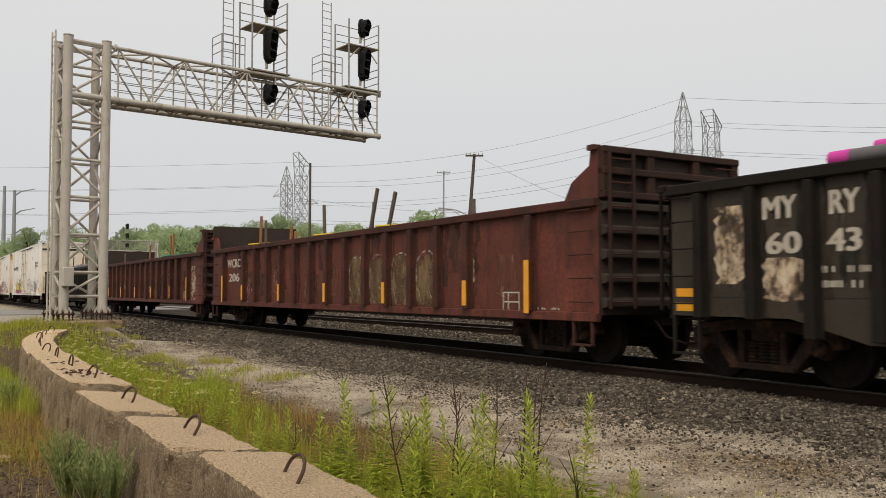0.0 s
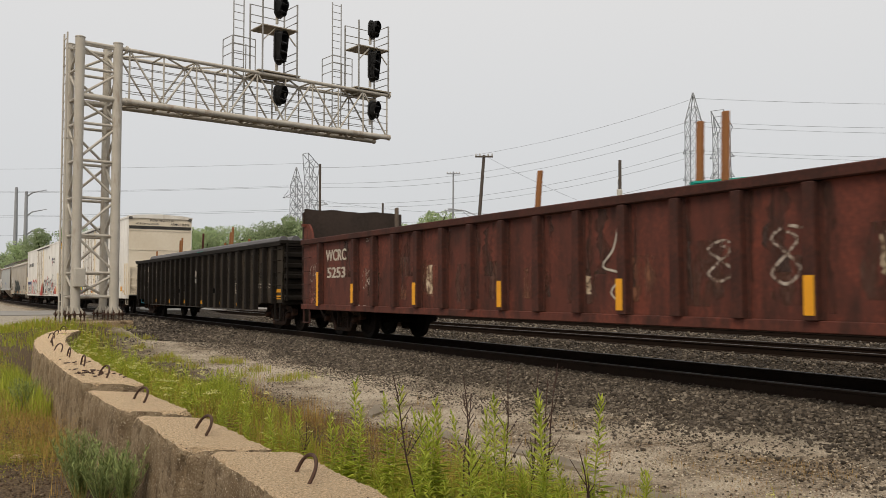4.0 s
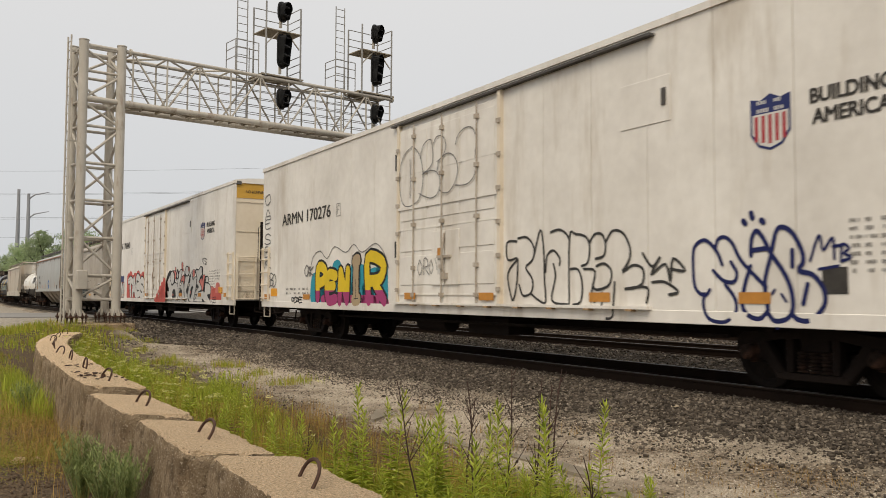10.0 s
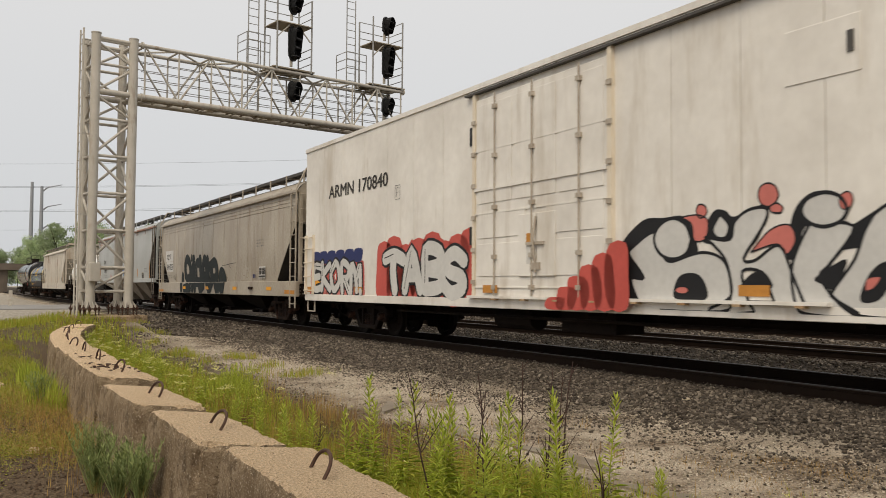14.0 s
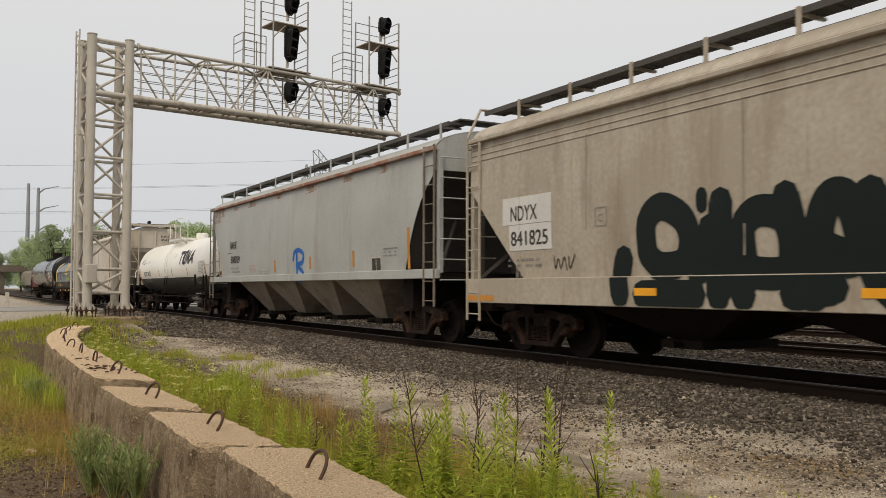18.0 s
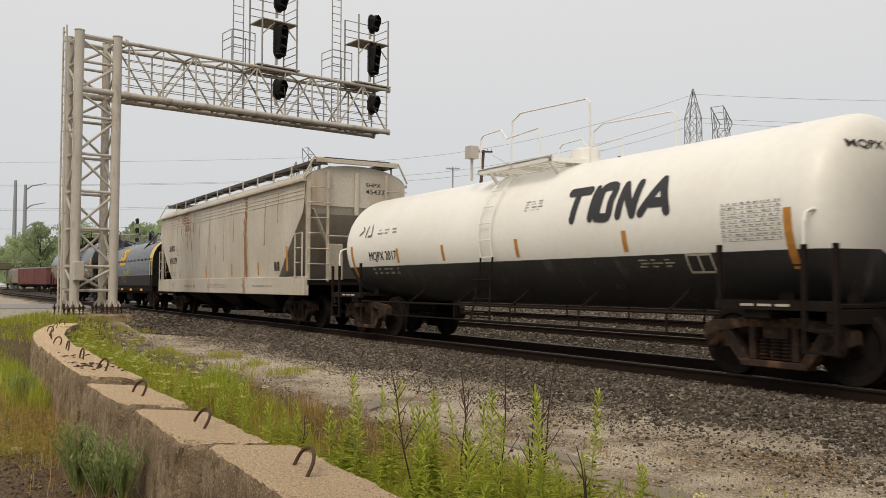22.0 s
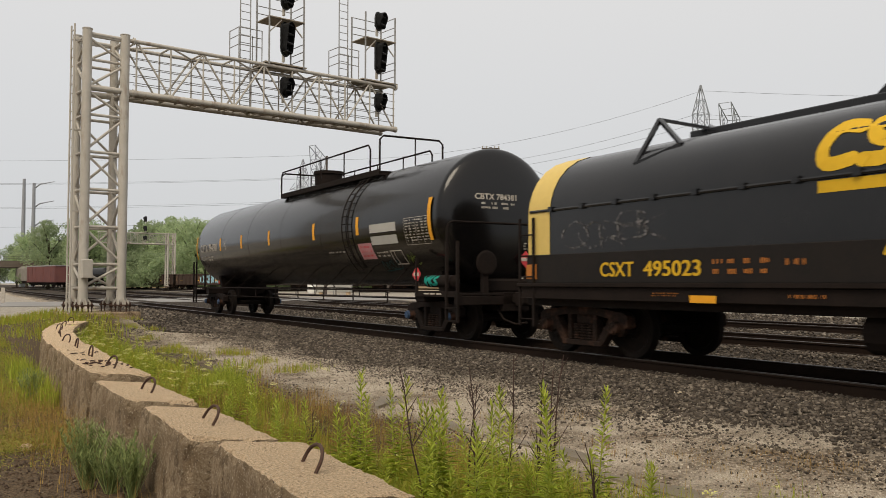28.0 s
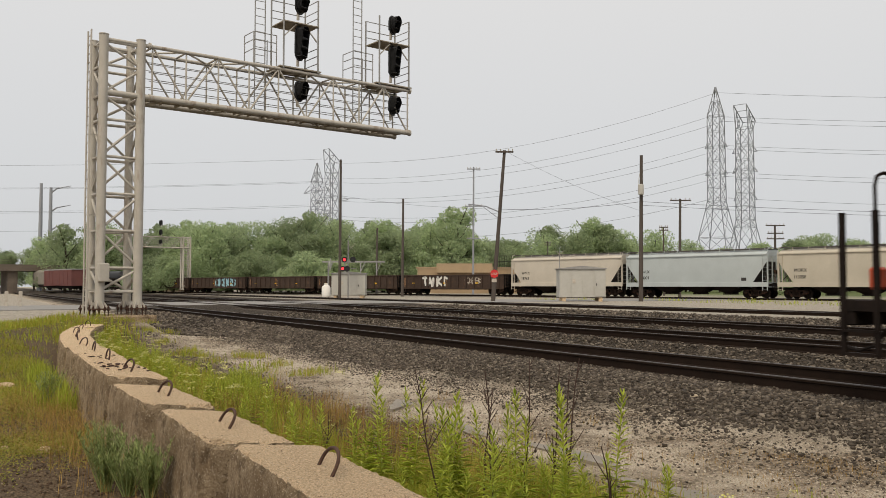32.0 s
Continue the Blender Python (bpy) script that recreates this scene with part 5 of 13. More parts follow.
for sdo, posts in ((s_c1, [13.53 + 1.0725 * k for k in range(13)]), (s_c2, [35.39 + 1.0425 * k for k in range(13)])):
    for k, s_ in enumerate(posts):
        sdo.blob(s_ - 0.08, s_ - 0.08 - rnd_o.uniform(0.1, 0.3), 2.42, rnd_o.uniform(0.9, 1.6), "soot", 500 + k, "dirt_streak", "dark dirt beside the post", 0.004)
        if k % 3 == 0:
            sdo.blob(s_ + 0.75, s_ + 0.3, 2.42, rnd_o.uniform(1.4, 2.0), "soot", 540 + k, "dirt_streak", "dark dirt below the top chord", 0.0042)
s_c1.text("WCRC", 28.25, 26.9, 2.20, 1.93, "chalk", "worn white stencilled lettering", 0.03)
s_c1.text("206", 28.1, 27.0, 1.74, 1.47, "chalk", "worn white stencilled numbers", 0.03)
s_c2.text("WCRC", 49.79, 48.5, 2.24, 1.95, "chalk", "worn white stencilled lettering", 0.03)
s_c2.text("5253", 49.70, 48.55, 1.79, 1.52, "chalk", "worn white stencilled numbers", 0.03)
for sd, marks in ((s_c1, (28.45, 11.62, 13.53, 16.8, 20.0, 23.2, 26.4)), (s_c2, (50.06, 32.91, 35.39, 38.55, 41.65, 44.8, 47.9))):
    for k, s in enumerate(marks):
        zt = 1.68 if k < 2 else 1.36
        m_ = sd.patch(s + 0.07, s - 0.07, zt, 0.80 if k < 2 else 0.90, "yellow", "reflector", "yellow reflective strip", 0.137)
for sd, s in ((s_c1, 12.22), (s_c2, 33.46)):
    sd.scrawl([[(0, 0), (1, 0)], [(1, 0), (1, 1)], [(1, 1), (0, 1)], [(0, 1), (0, 0)], [(0.33, 0.05), (0.33, 0.95)], [(0.05, 0.5), (0.95, 0.5)]], s + 0.23, s - 0.23, 1.14, 0.82, 0.025, "chalk", "data_panel", "white outlined data panel")
    sd.print_block(3, 1, s - 0.6, s - 1.3, 0.9, 0.86, "chalk", 5)
    sd.print_block(3, 2, s + 13.9, s + 13.3, 2.42, 2.34, "chalk", 6)
    sd.print_block(3, 1, s + 14.6, s + 13.9, 0.86, 0.82, "chalk", 7)
for k, (a, b) in enumerate(((18.80, 17.90), (17.73, 16.84), (16.66, 15.76), (15.58, 14.68))):
    s_c1.blob(a + 0.02, b - 0.02, 1.95 - 0.05 * (k % 2), 0.9, "olive_fill", 20 + k, "graffiti", "faded olive graffiti fill")
    s_c1.blob(a + 0.02, b - 0.02, 1.5, 0.86, "olive_fill", 24 + k, "graffiti", "faded olive graffiti fill", 0.0056)
    s_c1.scrawl([[(0.05, 0.3), (0.06, 0.75), (0.3, 0.97), (0.7, 0.98), (0.95, 0.75), (0.96, 0.4)]], a, b, 1.97, 0.9, 0.03, "worn_chalk", "graffiti", "pale faded outline")
    s_c1.scrawl([[(0.1, 0.3), (0.25, 0.1), (0.3, 0.0)], [(0.6, 0.35), (0.75, 0.05)]], a, b, 1.97, 0.9, 0.02, "worn_chalk", "graffiti", "pale paint drip")
for k, s in enumerate((26.6, 25.9, 24.6, 23.9, 22.5, 21.6)):
    s_c1.blob(s, s - 0.6, 1.5, 0.86, "faded_pink", 30 + k, "graffiti", "faded pink graffiti")
    s_c1.scrawl(scribble("hag"[k % 3]), s, s - 0.55, 1.75, 1.0, 0.018, "cream_patch", "graffiti", "faint chalky scribble")
EIGHT = [[(0.9, 0.95), (0.5, 1.0), (0.15, 0.8), (0.5, 0.55), (0.85, 0.25), (0.5, 0.0), (0.15, 0.2), (0.5, 0.5), (0.8, 0.75), (0.55, 0.9)]]
s_c2.scrawl(EIGHT, 36.07, 35.5, 1.95, 1.26, 0.04, "worn_chalk", "graffiti", "white chalk loop")
s_c2.scrawl(EIGHT, 37.06, 36.5, 1.82, 1.3, 0.04, "worn_chalk", "graffiti", "white chalk loop")
s_c2.scrawl([[(0.7, 1.0), (0.5, 0.7), (0.1, 0.5), (0.8, 0.4), (0.4, 0.2), (0.9, 0.05)]], 39.1, 38.5, 2.2, 0.9, 0.035, "chalk", "graffiti", "white chalk scribble")
s_c2.blob(32.72, 32.05, 2.1, 0.85, "cream_patch", 41, "paint_patch", "grey-green faded paint")
s_c2.scrawl(scribble("hgd", 3), 50.9, 50.2, 1.95, 1.45, 0.022, "worn_chalk", "graffiti", "chalk scribble")
s_c2.blob(50.95, 50.15, 1.3, 0.86, "faded_pink", 44, "paint_patch", "faded pink paint patch")
s_c2.scrawl(scribble("hbh", 5), 47.6, 46.9, 1.7, 1.2, 0.025, "worn_chalk", "graffiti", "chalk scribble")
# black car's markings
for body, a, b, z1, z0 in (("MY", 71.5, 71.05, 2.31, 2.07), ("RY", 70.72, 70.3, 2.31, 2.07), ("70", 71.46, 71.06, 1.85, 1.60), ("050", 70.74, 70.24, 1.85, 1.60)):
    s_c3.text(body, a, b, z1, z0, "chalk", "worn white stencilled lettering", 0.03)
for s in (69.18, 66.79, 64.42, 61.96, 59.73, 57.36):
    s_c3.patch(s, s - 0.5, 0.84, 0.71, "yellow", "reflector", "yellow reflective strip")
for s in (73.06, 53.57):
    for z1, z0 in ((1.25, 1.15), (1.06, 0.95)):
        s_c3.patch(s, s - 0.42, z1, z0, "yellow", "reflector", "yellow reflective strip")
for s in (65.19, 69.92, 60.36):
    w_ = 0.3 if s > 69 else 0.58
    s_c3.scrawl([[(0, 0.5), (0.25, 0.5), (0.5, 0.5), (0.75, 0.5), (1, 0.5)]], s - 0.08, s - w_ + 0.08, 1.29, 1.13, 0.16, "tie_hole_black", "tie_hole", "dark oval hole in the side")
s_c3.scrawl([[(0.0, 0.6), (0.0, 0.35)], [(0.0, 1.0), (0.0, 0.8), ], [(0.1, 1.0), (0.4, 1.0)], [(0.65, 1.0), (1.0, 1.0)], [(1.0, 0.85), (1.0, 0.6)], [(1.0, 0.4), (1.0, 0.15)], [(0.0, 0.0), (0.35, 0.0)], [(0.6, 0.0), (0.95, 0.0)]], 69.36, 69.02, 2.10, 1.78, 0.022, "worn_chalk", "stencil_box", "broken white stencilled square")
rnd_b = random.Random(31)
for sdo, y0, y1 in ((s_c0, -11.0, 7.93), (s_c3, 53.6, 72.49)):
    sdo.patch(y1 + 0.5, y0 - 0.5, 1.088, 1.080, "g_black", "rivet_seam", "", 0.004)
    for k in range(24):
        s_ = y0 + (y1 - y0) * k / 23
        # dark streaks paint in the shade and dirt on both sides of the post
        for e in (-1, 1):
            w_ = rnd_b.uniform(0.05, 0.16)
            c_ = s_ + e * (0.1 + w_ / 2)
            sdo.blob(c_ + w_ / 2, c_ - w_ / 2, 2.48, rnd_b.uniform(0.7, 1.2), "shade_scuff_black", 700 + 2 * k + e, "dirt_streak", "black shade and dirt painted beside the post", 0.004)
        if k < 23:
            for i in range(2):
                c_, z_ = s_ + rnd_b.uniform(0.2, 0.6), rnd_b.uniform(0.95, 2.3)
                w_, h_ = rnd_b.uniform(0.05, 0.16), rnd_b.uniform(0.06, 0.3)
                sdo.blob(c_ + w_, c_ - w_, z_ + h_, z_ - h_, "shade_scuff_black" if i else "dull_scuff", 760 + 2 * k + i, "weathered_patch", "scuffed black paint", 0.0035)
s_c3.blob(62.81, 62.3, 1.98, 1.72, "chalk", 51, label="flaked white paint")
s_c3.patch(62.81, 62.26, 1.66, 1.5, "cabinet", "label", "pale stencilled label")
s_c3.scrawl([[(0, 0), (1, 0)], [(1, 0), (1, 1)], [(1, 1), (0, 1)], [(0, 1), (0, 0)], [(0.05, 0.3), (0.95, 0.3)]], 57.45, 56.95, 1.44, 1.13, 0.025, "chalk", "data_panel", "white outlined data panel")
for s in (54.4, 55.2, 70.9, 71.6):
    s_c3.print_block(2, 2, s, s - 0.35, 1.42, 1.28, "chalk", int(s))


# ---- refrigerator box cars ----
def boxcar(s0, s1, number, accent, label):
    car, a, b, ta, tb = train_car("boxcar", s0, s1, s0 + 3.85, s1 - 3.05, label, "freight car")
    mid = (s0 + s1) / 2
    for y in (ta, tb):
        truck(car, y, "underframe")
    couplers(car, a - 0.35, b + 0.35)
    bm = bmesh.new()
    extrude(bm, [(-1.57, 0.98), (1.57, 0.98), (1.57, 4.98), (-1.57, 4.98)], a + 0.02, b - 0.02)
    part("body", bm, M["white_end"], car, "cream-painted end walls")
    d0, d1 = 84.7 - 75.0 + a, 88.58 - 75.0 + a
    cuts = [a + (d0 - a) * k / 8 for k in range(9)] + [d1 + (b - d1) * k / 7 for k in range(8)]
    for y0, y1 in zip(cuts, cuts[1:]):
        bm = bmesh.new()
        box(bm, -1.6, -1.572, y0 + 0.006, y1 - 0.006, 0.99, 4.97)
        part("side_panel", bm, M["white_car"], car, bevel=0.003)
    bm = bmesh.new()
    box(bm, 1.572, 1.6, a, b, 0.99, 4.97)
    part("side_panel", bm, M["white_car"], car)
    bm = bmesh.new()
    extrude(bm, [(-1.63, 4.95), (-1.63, 5.05), (-1.2, 5.12), (0, 5.18), (1.2, 5.12), (1.63, 5.05), (1.63, 4.95)], a - 0.03, b + 0.03)
    part("roof", bm, M["white_car"], car)
    for s in (-1, 1):
        bm = bmesh.new()
        box(bm, min(s * 1.53, s * 1.61), max(s * 1.53, s * 1.61), a, b, 0.82, 1.0)
        part("side_sill", bm, M["white_car"], car, bevel=0.008)
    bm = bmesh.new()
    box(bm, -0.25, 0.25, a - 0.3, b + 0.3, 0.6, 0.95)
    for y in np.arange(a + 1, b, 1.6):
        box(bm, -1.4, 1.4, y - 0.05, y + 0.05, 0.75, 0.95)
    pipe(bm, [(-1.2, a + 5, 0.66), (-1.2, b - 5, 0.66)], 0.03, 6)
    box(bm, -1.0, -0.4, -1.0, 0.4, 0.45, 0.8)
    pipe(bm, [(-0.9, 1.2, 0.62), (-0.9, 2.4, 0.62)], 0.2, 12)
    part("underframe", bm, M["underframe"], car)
    # plug door with its rails, hinges and lock bars
    bm = bmesh.new()
    box(bm, -1.655, -1.572, d0 + 0.05, d1 - 0.05, 1.02, 4.72)
    door = part("door", bm, M["white_car"], car, "white plug door with lock bars", bevel=0.012)
    for y0, y1, z0, z1 in ((d0 + 0.15, d0 + 1.25, 2.75, 4.6), (d0 + 1.35, d1 - 1.35, 2.75, 4.6), (d1 - 1.25, d1 - 0.15, 2.75, 4.6), (d0 + 0.15, d0 + 1.6, 2.1, 2.55), (d1 - 1.7, d1 - 0.15, 2.1, 2.55), (d0 + 0.15, d0 + 1.6, 1.4, 2.0), (d1 - 1.7, d1 - 0.15, 1.4, 2.0)):
        bm = bmesh.new()
        box(bm, -1.668, -1.655, y0, y1, z0, z1)
        part("door_panel", bm, M["white_car"], door, bevel=0.006)
    for y in (d0 + 0.7, d0 + 1.97, d1 - 0.75):
        bm = bmesh.new()
        pipe(bm, [(-1.70, y, 1.05), (-1.70, y, 4.75)], 0.018, 6)
        for z in (1.2, 1.75, 2.65, 3.6, 4.5):
            box(bm, -1.73, -1.66, y - 0.05, y + 0.05, z - 0.04, z + 0.04)
        part("lock_bar", bm, M["door_grey"], door, "grimy steel lock rod")
    for z in (1.2, 2.56, 3.02, 3.74):
        bm = bmesh.new()
        w = 0.03 if z == 3.02 else 0.012
        box(bm, -1.69 if z == 3.02 else -1.672, -1.655, d0 + 0.05, d1 - 0.05, z - w, z + w)
        part("door_bar", bm, M["white_car"], door)
    for y0 in (d0 + 1.33, d0 + 1.87):
        bm = bmesh.new()
        box(bm, -1.69, -1.66, y0, y0 + 0.5, 1.39, 2.46)
        part("lock_panel", bm, M["white_car"], door, "white lock gear panel", bevel=0.008)
    bm = bmesh.new()
    pipe(bm, [(-1.7, d0 + 1.85, 2.4), (-1.76, d0 + 1.85, 2.0), (-1.7, d0 + 1.85, 1.45)], 0.02, 6)
    box(bm, -1.73, -1.68, d0 + 1.6, d0 + 2.1, 1.92, 1.97)
    box(bm, -1.72, -1.68, d0 + 1.72, d0 + 1.98, 1.5, 1.62)
    part("lock_gear", bm, M["door_grey"], door)
    bm = bmesh.new()
    box(bm, -1.7, -1.69, d0 + 2.0, d0 + 2.12, 1.92, 2.12)
    part("notice", bm, M["orange"], door, "orange notice sticker")
    bm = bmesh.new()
    box(bm, -1.695, -1.69, d0 + 2.0, d0 + 2.12, 1.6, 1.88)
    part("notice", bm, M["g_white"], door)
    for y in (d0, d1):
        bm = bmesh.new()
        box(bm, -1.68, -1.572, y - 0.045, y + 0.045, 0.99, 4.85)
        part("door_post", bm, M["white_end"], car)
        for z in (1.3, 1.9, 2.5, 3.1, 3.7, 4.3):
            bm = bmesh.new()
            box(bm, -1.705, -1.68, y - 0.07, y + 0.05, z - 0.04, z + 0.04)
            part("hinge", bm, M["door_grey"], car)
    bm = bmesh.new()
    box(bm, -1.7, -1.6, d0 - 3.8, d1 + 0.3, 4.845, 4.885)
    part("door_track", bm, M["roofwalk"], car, "dark upper door track")
    bm = bmesh.new()
    box(bm, -1.70, -1.6, d0 - 3.7, d1 + 0.2, 1.0, 1.045)
    part("door_sill", bm, M["white_car"], car, "white lower door track")
    for y in np.arange(d0 - 3.4, d1, 0.93):
        bm = bmesh.new()
        box(bm, -1.715, -1.6, y, y + 0.12, 0.97, 1.0)
        part("track_bracket", bm, M["rusty_track"], car, "rusty bracket")
    for y in (d1 + 0.12,):
        for z in (2.0, 3.9):
            bm = bmesh.new()
            box(bm, -1.63, -1.6, y, y + 0.1, z, z + 0.35)
            part("stop_block", bm, M["signal_black"], car)
    for s, z in ((81.1, 3.95),):
        y = s - 75.0 + a
        bm = bmesh.new()
        box(bm, -1.612, -1.6, y - 0.5, y + 0.5, z - 0.35, z + 0.3)
        ht = part("hatch", bm, M["white_car"], car, bevel=0.005)
        bm = bmesh.new()
        box(bm, -1.63, -1.612, y - 0.42, y - 0.34, z - 0.12, z + 0.12)
        part("hatch_latch", bm, M["roofwalk"], ht)
    # ladders
    for y, e in ((a, 1), (b, -1)):
        bm = bmesh.new()
        for yy in (y + e * 0.1, y + e * 0.66):
            box(bm, -1.66, -1.6, yy - 0.03, yy + 0.03, 1.0, 2.62)
        for z in (1.1, 1.48, 1.86, 2.24, 2.55):
            pipe(bm, [(-1.68, y + e * 0.08, z), (-1.68, y + e * 0.68, z)], 0.018, 6)
        part("ladder", bm, M["white_end"], car)
        for k in range(4):
            bm = bmesh.new()
            z = 1.05 + 0.42 * k
            pipe(bm, [(-1.5, y, z), (-1.5, y - e * 0.1, z), (-0.9, y - e * 0.1, z), (-0.9, y, z)], 0.018, 6)
            part("grab_iron", bm, M["white_end"], car)
        bm = bmesh.new()
        for yy in (y + e * 0.1, y + e * 0.62):
            beam(bm, (-1.55, yy, 0.84), (-1.55, yy, 0.52), 0.03)
        beam(bm, (-1.55, y + e * 0.1, 0.53), (-1.55, y + e * 0.62, 0.53), 0.03)
        part("sill_step", bm, M["door_grey"], car)
        bm = bmesh.new()
        pipe(bm, [(-1.45, y - e * 0.06, 2.45), (1.45, y - e * 0.06, 2.45)], 0.018, 6)
        part("end_handrail", bm, M["white_end"], car)
        bm = bmesh.new()
        box(bm, -1.55, 1.55, min(y, y - e * 0.35), max(y, y - e * 0.35), 0.98, 1.02)
        part("end_platform", bm, M["roofwalk"], car)
        bm = bmesh.new()
        for k in range(4):
            zz = 1.3 + k * 1.0
            box(bm, -1.55, 1.55, min(y + e * 0.01, y - e * 0.002), max(y + e * 0.01, y - e * 0.002), zz, zz + 0.01)
        part("end_seam", bm, M["door_grey"], car)
        for x in (-1.5, 1.5):
            bm = bmesh.new()
            plate(bm, [(y - e * 0.06, 4.9), (y + e * 0.2, 4.9), (y + e * 0.2, 5.06), (y - e * 0.02, 5.06)], x - 0.08, x + 0.08)
            part("roof_bracket", bm, M["roofwalk"], car, "dark corner bracket at the roof")
        for x in (-1.52, -0.88):
            bm = bmesh.new()
            box(bm, x - 0.03, x + 0.03, min(y, y - e * 0.07), max(y, y - e * 0.07), 1.0, 2.5)
            part("ladder_stile", bm, M["white_end"], car)
        for k, (x, z, w_, h_) in enumerate(((-0.2, 1.9, 0.75, 1.0), (-1.2, 1.3, 0.7, 0.6), (0.7, 1.25, 0.9, 0.45), (-0.5, 1.15, 0.8, 0.3))):
            me = bars([(0, 0, w_, h_)], M["end_grime"])
            o_ = part("grime_patch", me, None, car, "brown grime on the cream end")
            o_.matrix_local = pose(x, y - e * (0.004 + 0.0006 * k), z, 90, 0, 0)
    # brake wheel on the leading end
    bm = bmesh.new()
    rr = []
    for k in range(24):
        t = k * math.pi / 12
        rr.append((-0.35 + 0.26 * math.cos(t), a - 0.28, 2.0 + 0.26 * math.sin(t)))
    pipe(bm, rr + [rr[0]], 0.02, 6, False)
    lathe(bm, [(a - 0.3, 0.07), (a - 0.22, 0.09), (a - 0.05, 0.06)], (-0.35, 0, 2.0), "y", 12)
    wheel_ = part("brake_wheel", bm, M["door_grey"], car, "grimy cream brake hand wheel")
    for k in range(6):
        t = k * math.pi / 3
        bm = bmesh.new()
        beam(bm, (-0.35, a - 0.26, 2.0), (-0.35 + 0.25 * math.cos(t), a - 0.28, 2.0 + 0.25 * math.sin(t)), 0.018)
        part("spoke", bm, M["door_grey"], wheel_)
    bm = bmesh.new()
    box(bm, -0.62, -0.3, a - 0.2, a, 1.68, 2.2)
    lathe(bm, [(a - 0.26, 0.08), (a - 0.22, 0.17), (a - 0.05, 0.2)], (-0.42, 0, 1.88), "y", 14)
    part("brake_gear", bm, M["truck_red"], car, "rusty brake gear housing", bevel=0.03)
    bm = bmesh.new()
    pipe(bm, [(-0.9, a - 0.1, 0.95), (-0.95, a - 0.2, 0.62), (-0.6, a - 0.6, 0.55), (-0.2, a - 1.0, 0.6)], 0.022, 6)
    part("air_hose", bm, M["hose_blue"] if accent == "ink" else M["underframe"], car, "blue air hose" if accent == "ink" else "")
    bm = bmesh.new()
    pipe(bm, [(-0.55, a - 0.14, 1.7), (-0.55, a - 0.14, 0.8)], 0.02, 6)
    part("brake_chain", bm, M["underframe"], car)
    # markings on the end
    bm = bmesh.new()
    if accent == "ink":
        box(bm, -1.56, 1.56, a + 0.006, a + 0.02, 4.40, 4.56)
    else:
        box(bm, -1.56, 1.56, a + 0.006, a + 0.02, 4.45, 4.97)
    part("end_band", bm, M["ink"] if accent == "ink" else M["band_yellow"], car, "painted band across the end")
    for body, x0, x1, z0, z1 in (("EXCESS HEIGHT CAR", -0.55, 0.65, 4.80, 4.90), ("NO RUNNING BOARD", -1.25, -0.1, 4.62, 4.72), (number, 0.5, 1.45, 4.62, 4.74)):
        me = letters(body, 0.2, M["ink"], 1.0, 0.002)
        co = np.empty(len(me.vertices) * 3)
        me.vertices.foreach_get("co", co)
        co = co.reshape(-1, 3)
        lo, hi = co.min(0), co.max(0)
        out = np.stack([x0 + (co[:, 0] - lo[0]) / (hi[0] - lo[0]) * (x1 - x0), np.full(len(co), a - 0.004), z0 + (co[:, 1] - lo[1]) / (hi[1] - lo[1]) * (z1 - z0)], 1)
        me.vertices.foreach_set("co", out.ravel())
        part("lettering", me, None, car)
    sd = Side(car, s0, s1, lambda z: 1.6)
    o = s0 - 75.0
    up = 0.0 if accent == "ink" else 0.34
    sd.text(number, 96.0 + o, 92.42 + o, 3.50 + up, 3.17 + up, "ink", "black car number lettering", 0.004)
    lift_ = 0.0 if accent == "ink" else 0.27
    sd.text("BUILDING\nAMERICA", 78.42 + o, 77.40 + o, 3.58 + lift_, 3.16 + lift_, "ink", "black slogan lettering", 0.02)
    # plain shield emblem
    shield = [(-0.5, 0.95), (-0.25, 0.9), (0, 1.0), (0.25, 0.9), (0.5, 0.95), (0.5, 0.3), (0.3, 0.08), (0, 0.0), (-0.3, 0.08), (-0.5, 0.3)]
    for nm, mt, grow, z1_, lf in (("emblem", "logo_navy", 1.0, 1.0, 0.006), ("emblem_field", "g_white", 0.9, 0.66, 0.008)):
        bm = bmesh.new()
        vs = [bm.verts.new((x * grow, min(y_, z1_), 0)) for x, y_ in shield if True]
        bm.faces.new(vs)
        me = bpy.data.meshes.new(nm)
        bm.to_mesh(me)
        bm.free()
        me.materials.append(M[mt])
        g = 0.29 * grow
        part(nm, fit_mesh(me, sd.mid, 78.97 + o + g, 78.97 + o - g, 2.95 + lift_ + 0.69 * z1_, 2.95 + lift_ + (1 - grow) * 0.3, sd.surf, lf), None, car, "plain shield emblem in navy, white and red")
    for k in range(5):
        s_ = 78.97 + o + 0.2 - k * 0.1
        sd.patch(s_ + 0.025, s_ - 0.025, 3.38 + lift_, 3.03 + lift_ + 0.02 * abs(k - 2), "logo_red", "emblem_stripe", "", 0.0095)
    sd.print_block(2, 2, 79.16 + o, 78.78 + o, 3.57 + lift_, 3.42 + lift_, "g_white", 4, "emblem_lines")
    sd.print_block(4, 7, 77.95 + o, 77.25 + o, 2.05, 1.45, "grey_print", 5)
    sd.print_block(3, 4, 77.2 + o, 76.65 + o, 2.07, 1.72, "grey_print", 6)
    sd.print_block(3, 3, 87.3 + o, 86.9 + o, 3.9, 3.55, "grey_print", 7)
    sd.print_block(8, 1, 87.8 + o, 85.6 + o, 2.72, 2.66, "grey_print", 8)
    sd.print_block(6, 2, 95.6 + o, 93.9 + o, 1.38, 1.2, "grey_print", 9)
